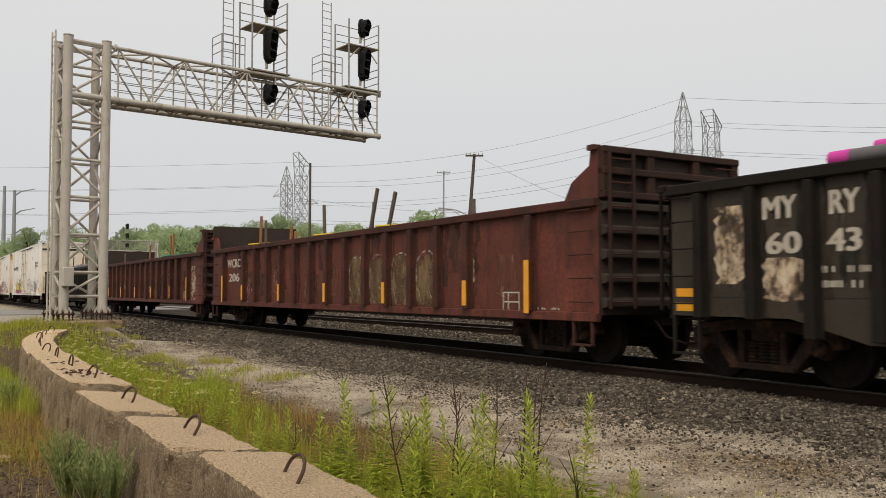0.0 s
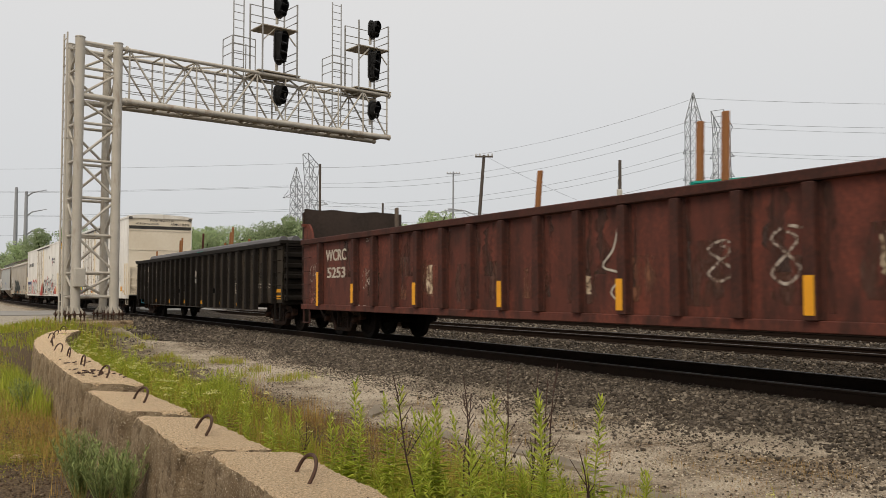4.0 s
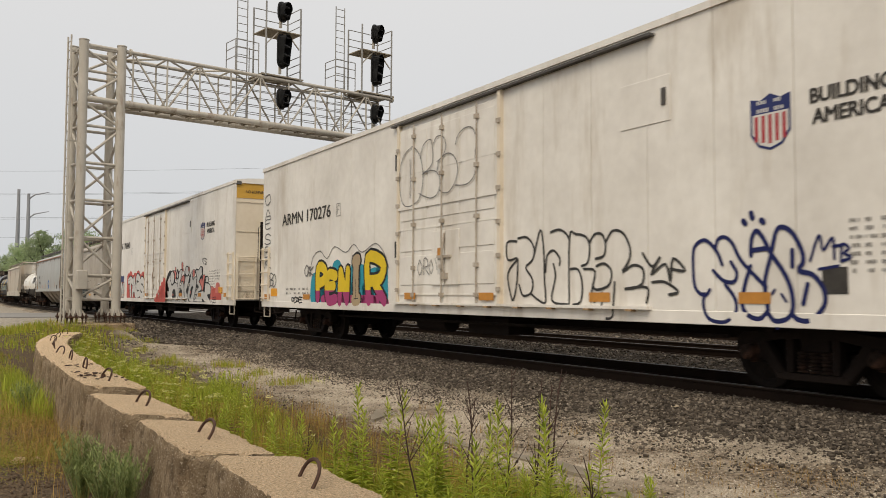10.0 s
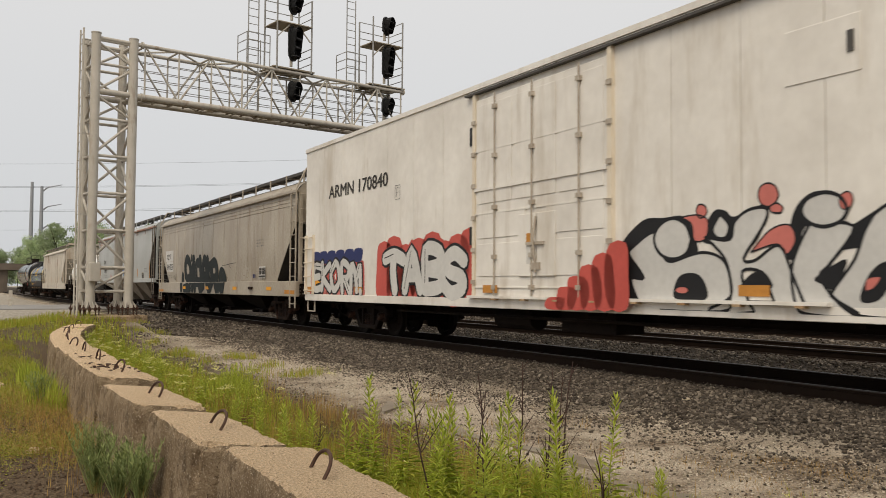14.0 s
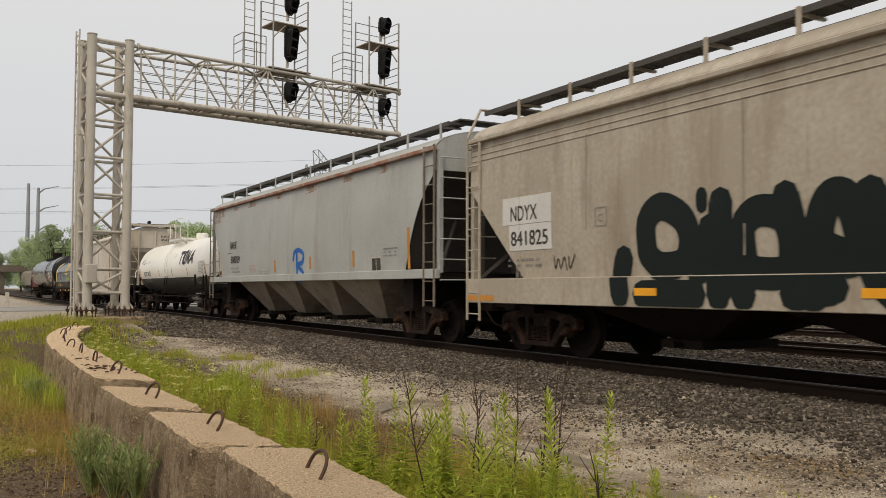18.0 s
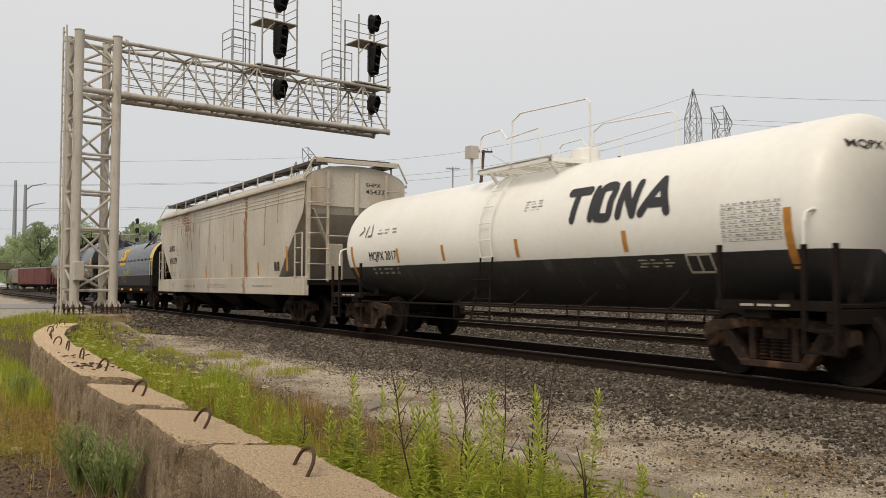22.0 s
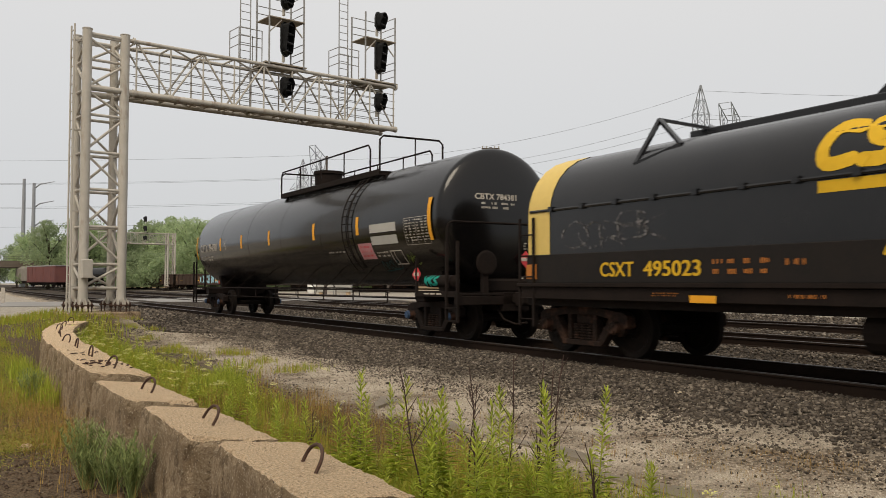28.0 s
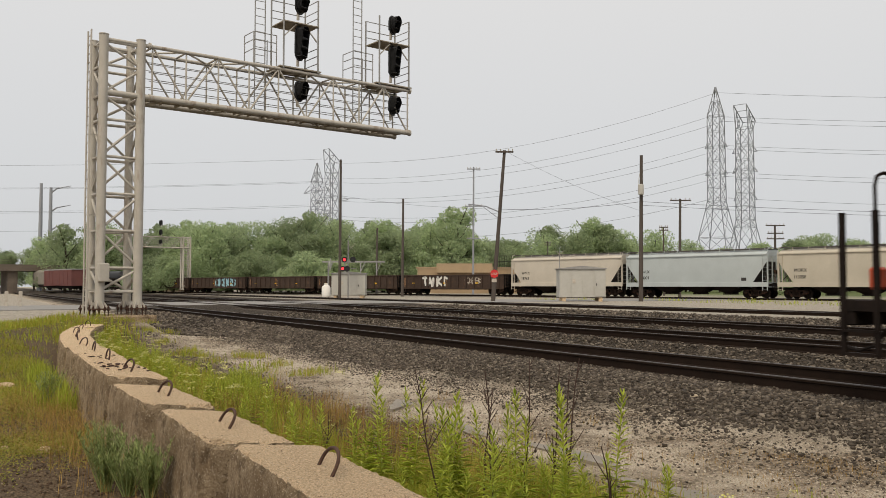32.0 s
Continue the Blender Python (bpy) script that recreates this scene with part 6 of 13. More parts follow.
    sd.patch(78.3 + o, 77.98 + o, 1.52, 1.22, "ink", "data_panel", "black data panel")
    sd.patch(76.8 + o, 76.3 + o, 1.44, 1.2, "yellow", "notice", "yellow warning notice")
    sd.print_block(2, 3, 76.75 + o, 76.35 + o, 1.40, 1.24, "ink", 10, "notice_print")
    for s_ in (76.16, 79.48, 82.33, 85.3, 88.2, 94.26, 97.48):
        sd.patch(s_ + o, s_ - 0.48 + o, 1.24 if s_ < 90 else 1.2, 1.10 if s_ < 90 else 1.06, "orange", "reflector", "orange reflective strip", 0.012 if not 84 < s_ < 89 else 0.1)
    sd.patch(96.9 + o, 96.36 + o, 1.37, 1.14, "yellow", "notice", "yellow warning notice")
    sd.scrawl([[(0, 0), (1, 0)], [(1, 0), (1, 1)], [(1, 1), (0, 1)], [(0, 1), (0, 0)], [(0.3, 0.2), (0.3, 0.8), (0.7, 0.8)], [(0.3, 0.5), (0.6, 0.5)]], 92.05 + o, 91.81 + o, 3.47, 3.16, 0.014, "grey_print", "plate_mark", "small boxed mark")
    return car, a, b, sd


b1 = boxcar(75.0, 97.73, "ARMN 170276", "ink", "white insulated box car with black lettering and graffiti")
b2 = boxcar(100.57, 123.25, "ARMN 170840", "band", "white insulated box car with red and silver graffiti")
# tall dark end frame with rungs on the first box car
end_y = 98.42 - (75.0 + 97.73) / 2
for y in (end_y, end_y + 0.61):
    bm = bmesh.new()
    box(bm, -1.24, -1.14, y - 0.05, y + 0.05, 0.7, 3.53)
    part("end_post", bm, M["underframe"], b1[0], "dark steel end post", bevel=0.008)
for z in np.arange(0.98, 3.5, 0.42):
    bm = bmesh.new()
    pipe(bm, [(-1.22, end_y - 0.7, z), (-1.22, end_y + 0.6, z)], 0.014, 6)
    part("grab_iron", bm, M["underframe"], b1[0])
bm = bmesh.new()
box(bm, -1.2, -1.17, end_y - 0.02, end_y + 0.4, 0.95, 2.2)
part("end_plate", bm, M["underframe"], b1[0], "dark steel end plate", bevel=0.006)
bm = bmesh.new()
pipe(bm, [(-1.28, end_y + 0.68, 2.2), (-1.28, end_y + 0.72, 2.25), (-1.28, end_y + 0.72, 3.35), (-1.2, end_y + 0.62, 3.4)], 0.012, 6)
part("hand_rail", bm, M["underframe"], b1[0])
# graffiti on the first box car
sd = b1[3]
for k in range(12):
    sd.blob(93.75 - 0.36 * k, 93.1 - 0.36 * k, 1.78 + 0.3 * math.sin(k * 1.9), 0.92, "g_cyan", 60 + k, "graffiti", "blue spray-paint background", 0.0055)
for k in range(6):
    sd.blob(93.0 - 0.62 * k, 92.2 - 0.62 * k, 1.2, 0.86, "g_magenta", 70 + k, "graffiti", "magenta spray-paint base", 0.0068)
bubble(sd, "pd", 93.5, 91.85, 1.98, 0.9, 0.27, "g_yellow", "g_black", None, 2, "yellow spray-painted lettering", ("g_magenta", 1.3))
bubble(sd, "n", 92.0, 91.1, 2.0, 0.9, 0.26, "g_yellow", "g_black", None, 4, "yellow spray-painted lettering", ("g_magenta", 1.26))
bubble(sd, "i", 90.6, 89.0, 2.15, 0.86, 0.27, "g_yellow", "g_black", None, 6, "yellow spray-painted lettering", ("g_magenta", 1.3))
bubble(sd, "l", 91.2, 90.45, 2.15, 0.88, 0.3, "beige_paint", "g_black", None, 5, "beige spray-painted letter")
sd.scrawl([[(0, 0.1), (0.05, 0.7), (0.15, 0.9), (0.25, 0.6), (0.35, 1.0), (0.5, 0.75), (0.6, 1.0), (0.7, 0.7), (0.85, 0.95), (0.95, 0.6), (1.0, 0.1)]], 93.8, 89.1, 2.4, 1.7, 0.022, "g_grey", label="loose grey spray line")
sd.scrawl(scribble("hgb", 8), 94.2, 93.5, 2.0, 1.7, 0.04, "g_grey", label="small grey tag")
pigment("tag_grey", (0.05, 0.048, 0.046))
# outline letters in metres from a point along the car and up
sd.scrawl([[(0.26, 2.12), (-0.03, 2.11), (0.0, 1.81), (0.29, 1.83), (0.0, 1.58), (0.07, 1.24), (0.16, 1.11), (0.27, 1.42), (0.3, 1.8)], [(0.3, 2.17), (0.57, 2.17), (0.76, 1.99), (0.72, 1.79), (0.53, 1.66), (0.72, 1.46), (0.68, 1.24), (0.45, 1.19), (0.34, 1.37)], [(0.76, 1.85), (0.94, 2.28), (1.03, 1.93), (1.05, 1.45), (1.08, 1.09), (0.9, 1.11), (0.68, 1.22)], [(1.08, 1.58), (1.12, 1.84), (1.29, 1.92), (1.45, 1.79), (1.45, 1.68)], [(1.22, 2.22), (1.43, 2.25), (1.61, 2.18), (1.7, 2.07)], [(1.29, 1.7), (1.34, 1.49), (1.25, 1.11), (1.66, 1.05)]], 84.5, 83.5, 1.0, 0.0, 0.04, "tag_grey", label="tall dark grey spray outline letters")
sd.scrawl([[(1.69, 1.07), (1.7, 2.11), (1.86, 2.15), (2.11, 2.09), (2.19, 1.92), (2.14, 1.7), (2.0, 1.65)], [(1.73, 1.61), (1.92, 1.59), (2.01, 1.36), (1.97, 1.1), (1.79, 1.05)], [(2.19, 2.0), (2.3, 2.12), (2.48, 2.11), (2.55, 1.94), (2.51, 1.79), (2.33, 1.75)], [(2.05, 1.6), (2.31, 1.56), (2.23, 1.24), (2.3, 1.1)], [(2.34, 1.64), (2.53, 1.67), (2.68, 1.55), (2.62, 1.35), (2.34, 1.28), (2.26, 1.36)], [(2.55, 1.98), (2.71, 2.15), (2.94, 2.1), (3.08, 1.88), (3.06, 1.71), (2.93, 1.56)]], 84.5, 83.5, 1.0, 0.0, 0.04, "tag_grey", label="tall dark grey spray outline letters")
sd.scrawl([[(2.93, 1.54), (3.15, 1.63), (3.34, 1.57), (3.34, 1.39), (3.2, 1.31), (2.96, 1.29), (3.42, 1.31), (3.41, 1.1)], [(2.47, 1.24), (2.47, 0.92), (2.59, 0.85), (2.7, 0.89), (2.71, 1.01), (2.75, 1.39)], [(3.34, 1.79), (3.52, 1.6), (3.68, 1.73), (3.5, 1.49), (3.78, 1.63), (3.87, 1.38), (3.92, 1.7), (4.14, 1.53), (3.87, 1.56)], [(3.52, 1.38), (3.77, 1.38), (4.01, 1.25), (3.84, 1.21)]], 84.5, 83.5, 1.0, 0.0, 0.04, "tag_grey", label="tall dark grey spray outline letters")
sd.scrawl([[(0.56, 1.27), (0.47, 1.2), (0.31, 1.31), (0.28, 1.65), (0.31, 1.84), (0.46, 1.92), (0.59, 1.86), (0.7, 1.74), (0.77, 1.59)], [(0.66, 1.78), (0.7, 1.91), (0.81, 1.94), (0.93, 1.86), (1.03, 1.69), (1.12, 1.58), (1.29, 1.43), (1.44, 1.3)], [(0.62, 1.52), (0.78, 1.39), (0.95, 1.37), (1.0, 1.48), (0.91, 1.62)], [(0.81, 1.34), (0.96, 1.17), (0.98, 1.01), (0.86, 0.89), (0.71, 0.86), (0.53, 0.91), (0.45, 1.07), (0.47, 1.22)]], 80.5, 79.5, 1.0, 0.0, 0.05, "g_navy", label="navy blue spray outline letters")
sd.scrawl([[(1.46, 1.02), (1.42, 1.36), (1.51, 1.68), (1.59, 1.96), (1.68, 2.01), (1.81, 1.94), (1.93, 1.75), (1.96, 1.6), (1.9, 1.49), (2.08, 1.44), (2.21, 1.29), (2.23, 1.12), (2.12, 0.97), (2.0, 0.91), (1.86, 0.93), (1.79, 1.01)], [(1.23, 1.75), (1.47, 1.77)], [(1.22, 1.69), (1.23, 1.88), (1.3, 1.99), (1.4, 1.9), (1.51, 1.71), (1.69, 1.48), (1.79, 1.27), (1.81, 1.05), (1.73, 0.93), (1.56, 0.9), (1.47, 0.98)], [(1.21, 1.56), (1.11, 1.3), (1.08, 1.07), (1.18, 0.95), (1.34, 0.92), (1.46, 1.02)], [(1.81, 1.73), (1.81, 1.54)], [(2.01, 1.33), (1.95, 1.11)]], 80.5, 79.5, 1.0, 0.0, 0.06, "g_navy", label="navy blue spray outline letters")
sd.scrawl([[(2.05, 1.6), (2.17, 1.89), (2.22, 1.71), (2.34, 1.85), (2.36, 1.61)], [(2.34, 1.75), (2.45, 1.76)], [(2.44, 1.61), (2.46, 1.77), (2.54, 1.72), (2.48, 1.67), (2.56, 1.62), (2.44, 1.58)], [(2.16, 1.5), (2.41, 1.53)], [(1.09, 0.93), (1.18, 0.96)], [(1.52, 1.22), (1.56, 1.27)], [(1.58, 0.89), (1.59, 0.81)], [(1.65, 1.22), (1.72, 1.13)]], 80.5, 79.5, 1.0, 0.0, 0.035, "g_navy", label="navy blue spray outline letters")
sd.scrawl([[(1.23, 2.21), (1.25, 2.15)], [(1.11, 2.12), (1.14, 2.09)], [(1.38, 2.11), (1.41, 2.09)]], 80.5, 79.5, 1.0, 0.0, 0.075, "g_navy", label="navy spray dots")
sd.surf = lambda z: 1.68
sd.scrawl([[(0.58, 4.3), (0.22, 4.16), (0.04, 3.84), (0.05, 3.45), (0.19, 3.13), (0.47, 3.05), (0.82, 3.12), (0.98, 3.27), (1.07, 3.59), (0.98, 3.98), (0.8, 4.19), (0.58, 4.3)], [(0.5, 4.04), (0.52, 3.66), (0.51, 3.23)], [(0.93, 4.02), (1.06, 4.25), (1.31, 4.34), (1.43, 4.24), (1.44, 3.83), (1.02, 3.66)], [(1.47, 4.21), (1.62, 4.35), (1.87, 4.31), (1.98, 4.12), (1.87, 3.93), (1.64, 3.85)]], 88.5, 87.5, 1.0, 0.0, 0.022, "g_grey", label="thin grey outline tag on the door")
sd.scrawl([[(1.02, 3.66), (1.36, 3.7), (1.64, 3.63), (1.76, 3.43), (1.65, 3.2), (1.4, 3.14), (1.16, 3.19), (0.9, 3.28)], [(1.64, 3.67), (1.72, 3.86), (2.03, 3.96), (2.3, 3.86), (2.43, 3.63), (2.34, 3.37), (2.11, 3.2), (1.88, 3.2), (1.72, 3.28)], [(2.33, 4.08), (2.44, 4.26), (2.69, 4.35), (2.94, 4.31), (3.08, 4.1), (3.05, 3.81), (3.08, 3.54), (2.98, 3.37), (2.73, 3.27), (2.34, 3.3)]], 88.5, 87.5, 1.0, 0.0, 0.022, "g_grey", label="thin grey outline tag on the door")
sd.scrawl([[(0.94, 1.91), (0.86, 1.75), (0.95, 1.6), (1.05, 1.75), (0.94, 1.91)], [(1.12, 1.6), (1.12, 1.91), (1.25, 1.92), (1.28, 1.78), (1.17, 1.74), (1.34, 1.6)], [(1.42, 1.9), (1.34, 1.76), (1.42, 1.62), (1.5, 1.73), (1.42, 1.9)], [(1.58, 1.91), (1.5, 1.73), (1.58, 1.58), (1.66, 1.73), (1.58, 1.91)]], 88.5, 87.5, 1.0, 0.0, 0.022, "g_grey", label="thin grey outline tag on the door")
sd.surf = lambda z: 1.6
for k in range(6):
    sd.scrawl(scribble("hgdafb"[k], k), 97.6, 96.95 - 0.08 * (k % 2), 4.2 - 0.38 * k, 3.85 - 0.38 * k, 0.035, "g_grey", label="grey tag down the corner")
sd.scrawl(scribble("hfh", 1), 97.3, 96.4, 1.8, 1.4, 0.035, "g_grey", label="small grey tag")
sd.scrawl(scribble("ihgd", 1), 95.2, 94.3, 1.12, 0.95, 0.035, "g_black", label="small black tag")

# graffiti on the second box car
sd = b2[3]
for k in range(9):
    sd.blob(118.6 - 0.55 * k, 117.7 - 0.55 * k, 2.25 + 0.12 * math.sin(k * 2.1), 0.88, "g_red", 80 + k, "graffiti", "red spray-paint background", 0.0055)
bubble(sd, "egfa", 118.3, 114.3, 2.1, 0.95, 0.3, "silver", "g_black", "g_red", 5, "silver spray-painted lettering")
for k in range(6):
    sd.blob(122.9 - 0.6 * k, 122.2 - 0.6 * k, 1.15, 0.88, "g_pink", 92 + k, "graffiti", "pink spray-paint base", 0.0055)
    sd.blob(122.7 - 0.55 * k, 122.1 - 0.55 * k, 2.15, 1.8, "logo_navy", 99 + k, "graffiti", "blue spray-paint top", 0.0055)
bubble(sd, "dbhic", 122.8, 119.3, 1.95, 1.0, 0.19, "silver", "g_black", "g_red", 7, "silver spray-painted lettering")
for k in range(6):
    sd.blob(111.85 - 0.3 * k, 111.3 - 0.3 * k, 1.05 + 0.17 * k, 0.84, "g_red", 110 + k, "graffiti", "red spray-paint patch", 0.11)
# the large silver piece: shadow, pink bubbles, letters, counters
PIECE = (110.4, 103.0, 2.6, 0.9)
for k, shape in enumerate([[(0.034, 0.51), (0.101, 0.74), (0.161, 0.75), (0.216, 0.74), (0.243, 0.54), (0.232, 0.41), (0.101, 0.21), (0.101, 0), (0.053, 0), (0.028, 0.07), (0.047, 0.26)], [(0.254, 0.55), (0.282, 0.76), (0.311, 0.76), (0.331, 0.71), (0.395, 0.79), (0.403, 0.75), (0.37, 0.49), (0.311, 0.5)], [(0.439, 0.38), (0.443, 0.62), (0.458, 0.76), (0.485, 0.83), (0.515, 0.82), (0.539, 0.74), (0.543, 0.58), (0.619, 0.72), (0.627, 0.52), (0.682, 0.59), (0.657, 0.69), (0.693, 0.75), (0.735, 0.72), (0.769, 0.79), (0.785, 0.78), (0.782, 0.64), (0.588, 0.46), (0.488, 0.41)], [(0.789, 0.75), (0.811, 0.76), (0.808, 0.55), (0.791, 0.48)], [(0.096, 0.05), (0.131, 0), (0.311, 0), (0.269, 0.08), (0.416, 0.06), (0.42, 0), (0.488, 0), (0.443, 0.09)]]):
    sd.fill(shape, *PIECE, "g_black", 0.0, "black spray-paint shadow", 0.0040 + 0.0001 * k)
for k, shape in enumerate([[(0.269, 0.77), (0.265, 0.74), (0.255, 0.72), (0.247, 0.74), (0.243, 0.78), (0.247, 0.82), (0.255, 0.83), (0.265, 0.81)], [(0.205, 0.74), (0.243, 0.75), (0.27, 0.7), (0.265, 0.56), (0.238, 0.55), (0.232, 0.68)], [(0.422, 0.84), (0.416, 0.79), (0.401, 0.76), (0.386, 0.79), (0.381, 0.85), (0.386, 0.91), (0.401, 0.93), (0.416, 0.9)], [(0.43, 0.74), (0.426, 0.71), (0.418, 0.71), (0.408, 0.72), (0.404, 0.75), (0.408, 0.77), (0.418, 0.78), (0.427, 0.76)], [(0.365, 0.44), (0.403, 0.59), (0.441, 0.62), (0.453, 0.51), (0.435, 0.41), (0.418, 0.49)], [(0.659, 0.64), (0.653, 0.58), (0.638, 0.55), (0.623, 0.58), (0.618, 0.65), (0.623, 0.71), (0.638, 0.74), (0.653, 0.71)]]):
    sd.fill(shape, *PIECE, "g_pink", 0.02, "pink spray-paint bubble", 0.0050 + 0.0001 * k)
LETTERS = [[(0.072, 0.51), (0.136, 0.64), (0.159, 0.44), (0.182, 0.39), (0.232, 0.44), (0.269, 0.45), (0.305, 0.39), (0.32, 0.25), (0.32, 0.09), (0.3, 0), (0.131, 0), (0.096, 0.05), (0.072, 0.25), (0.108, 0.26), (0.068, 0.45)], [(0.265, 0.57), (0.32, 0.54), (0.331, 0.67), (0.361, 0.75), (0.397, 0.75), (0.393, 0.64), (0.35, 0.4), (0.374, 0.38), (0.422, 0.48), (0.449, 0.25), (0.47, 0.06), (0.484, 0), (0.426, 0), (0.403, 0.16), (0.389, 0.29), (0.346, 0.3), (0.359, 0.08), (0.365, 0), (0.269, 0), (0.32, 0.11), (0.319, 0.28), (0.305, 0.42)]]
LETTERS += [[(0.48, 0.62), (0.555, 0.58), (0.514, 0.34), (0.497, 0.26), (0.522, 0.11), (0.562, 0), (0.478, 0), (0.453, 0.06), (0.445, 0.29), (0.458, 0.46)], [(0.588, 0.65), (0.615, 0.7), (0.619, 0.51), (0.697, 0.58), (0.699, 0.43), (0.674, 0.24), (0.649, 0.07), (0.655, 0), (0.677, 0), (0.566, 0), (0.522, 0.11), (0.518, 0.16), (0.555, 0.36), (0.572, 0.54)]]
LETTERS += [[(0.676, 0.68), (0.697, 0.73), (0.728, 0.71), (0.78, 0.79), (0.795, 0.67), (0.795, 0.58), (0.749, 0.48), (0.751, 0.44), (0.793, 0.33), (0.788, 0.26), (0.731, 0.22), (0.819, 0.25), (0.846, 0.22), (0.862, 0.42), (0.947, 0.37), (0.953, 0.18), (0.9, 0.15), (0.962, 0), (0.854, 0), (0.819, 0.06), (0.799, 0), (0.803, 0), (0.662, 0), (0.655, 0.03), (0.707, 0.16), (0.677, 0.16), (0.678, 0.24), (0.734, 0.33), (0.696, 0.41), (0.699, 0.57)]]
for k, shape in enumerate(LETTERS):
    sd.fill(shape, *PIECE, "silver", 0.04, "large silver spray-painted letter", 0.0070 + 0.0004 * k)
for k, shape in enumerate([[(0.231, 0.56), (0.218, 0.45), (0.185, 0.41), (0.151, 0.46), (0.136, 0.58), (0.151, 0.69), (0.185, 0.74), (0.218, 0.68)], [(0.299, 0.74), (0.319, 0.65), (0.312, 0.56), (0.292, 0.56), (0.282, 0.63)], [(0.546, 0.69), (0.534, 0.62), (0.505, 0.59), (0.477, 0.63), (0.465, 0.71), (0.477, 0.79), (0.507, 0.82), (0.534, 0.78)], [(0.918, 0.48), (0.909, 0.43), (0.892, 0.41), (0.873, 0.44), (0.866, 0.49), (0.873, 0.55), (0.892, 0.56), (0.911, 0.54)]]):
    sd.fill(shape, *PIECE, "silver", 0.045, "silver spray-painted bubble", 0.0100 + 0.0002 * k)
for k, shape in enumerate([[(0.188, 0.18), (0.205, 0.28), (0.243, 0.29), (0.264, 0.21), (0.264, 0.09), (0.193, 0.09)], [(0.345, 0.21), (0.37, 0.29), (0.393, 0.29), (0.407, 0.18), (0.35, 0.16)], [(0.564, 0.1), (0.576, 0.25), (0.599, 0.34), (0.634, 0.35), (0.619, 0.26), (0.595, 0.11)], [(0.745, 0.47), (0.776, 0.58), (0.795, 0.58), (0.801, 0.49), (0.808, 0.57), (0.869, 0.57), (0.899, 0.56), (0.862, 0.52), (0.862, 0.42), (0.846, 0.22), (0.812, 0.26), (0.788, 0.27), (0.793, 0.33), (0.755, 0.42)], [(0.696, 0.41), (0.745, 0.33), (0.692, 0.32)], [(0.9, 0.15), (0.947, 0.17), (0.949, 0.09), (0.924, 0.08)], [(0.8, 0.06), (0.822, 0.07), (0.858, 0), (0.827, 0)], [(0.488, 0.25), (0.543, 0.37), (0.522, 0.18), (0.505, 0.2)]]):
    sd.fill(shape, *PIECE, "g_black", 0.0, "black spray-painted counter", 0.0112 + 0.0001 * k)
for k, shape in enumerate([[(0.224, 0.16), (0.22, 0.14), (0.208, 0.13), (0.196, 0.14), (0.192, 0.16), (0.196, 0.18), (0.208, 0.19), (0.22, 0.18)], [(0.572, 0.16), (0.576, 0.24), (0.597, 0.25), (0.586, 0.18)], [(0.75, 0.46), (0.788, 0.53), (0.804, 0.46), (0.823, 0.59), (0.854, 0.58), (0.838, 0.46), (0.822, 0.26), (0.797, 0.28), (0.795, 0.34)], [(0.799, 0), (0.815, 0.01), (0.827, 0), (0.815, 0)], [(0.555, 0.75), (0.551, 0.71), (0.543, 0.69), (0.535, 0.71), (0.532, 0.75), (0.535, 0.79), (0.545, 0.81), (0.553, 0.79)]]):
    sd.fill(shape, *PIECE, "g_pink", 0.015, "pink spray-paint bubble", 0.0124 + 0.0001 * k)
for k, (s_, w_, z_) in enumerate(((103.7, 0.9, 1.5), (103.2, 0.9, 1.42), (102.75, 0.6, 1.62), (103.0, 1.0, 1.25))):
    sd.blob(s_, s_ - w_, z_, 0.86, "g_red" if k % 2 else "g_pink", 420 + k, "graffiti", "red spray-paint blob", 0.0056 + 0.0005 * k)
sd.scrawl(scribble("dgf", 2), 103.2, 102.6, 1.08, 0.86, 0.02, "g_black", label="small dark tag", lift=0.011)
sd.scrawl(scribble("bda", 6), 104.6, 103.8, 2.55, 2.3, 0.018, "g_black", label="small black tag")


# ---- covered hoppers ----
def hopper_profile(w, z_sill, z_eave, z_top, bulge):
    pts = []
    for k in range(13):
        t = k / 12
        z = z_sill + (z_eave - z_sill) * t
        pts.append((w - bulge * (1 - math.sin(math.pi * (0.1 + 0.85 * t))), z))
    for k in range(1, 9):
        t = k / 8
        pts.append(((w - 0.02) * math.cos(t * math.pi / 2), z_eave + (z_top - z_eave) * math.sin(t * math.pi / 2)))
    return pts


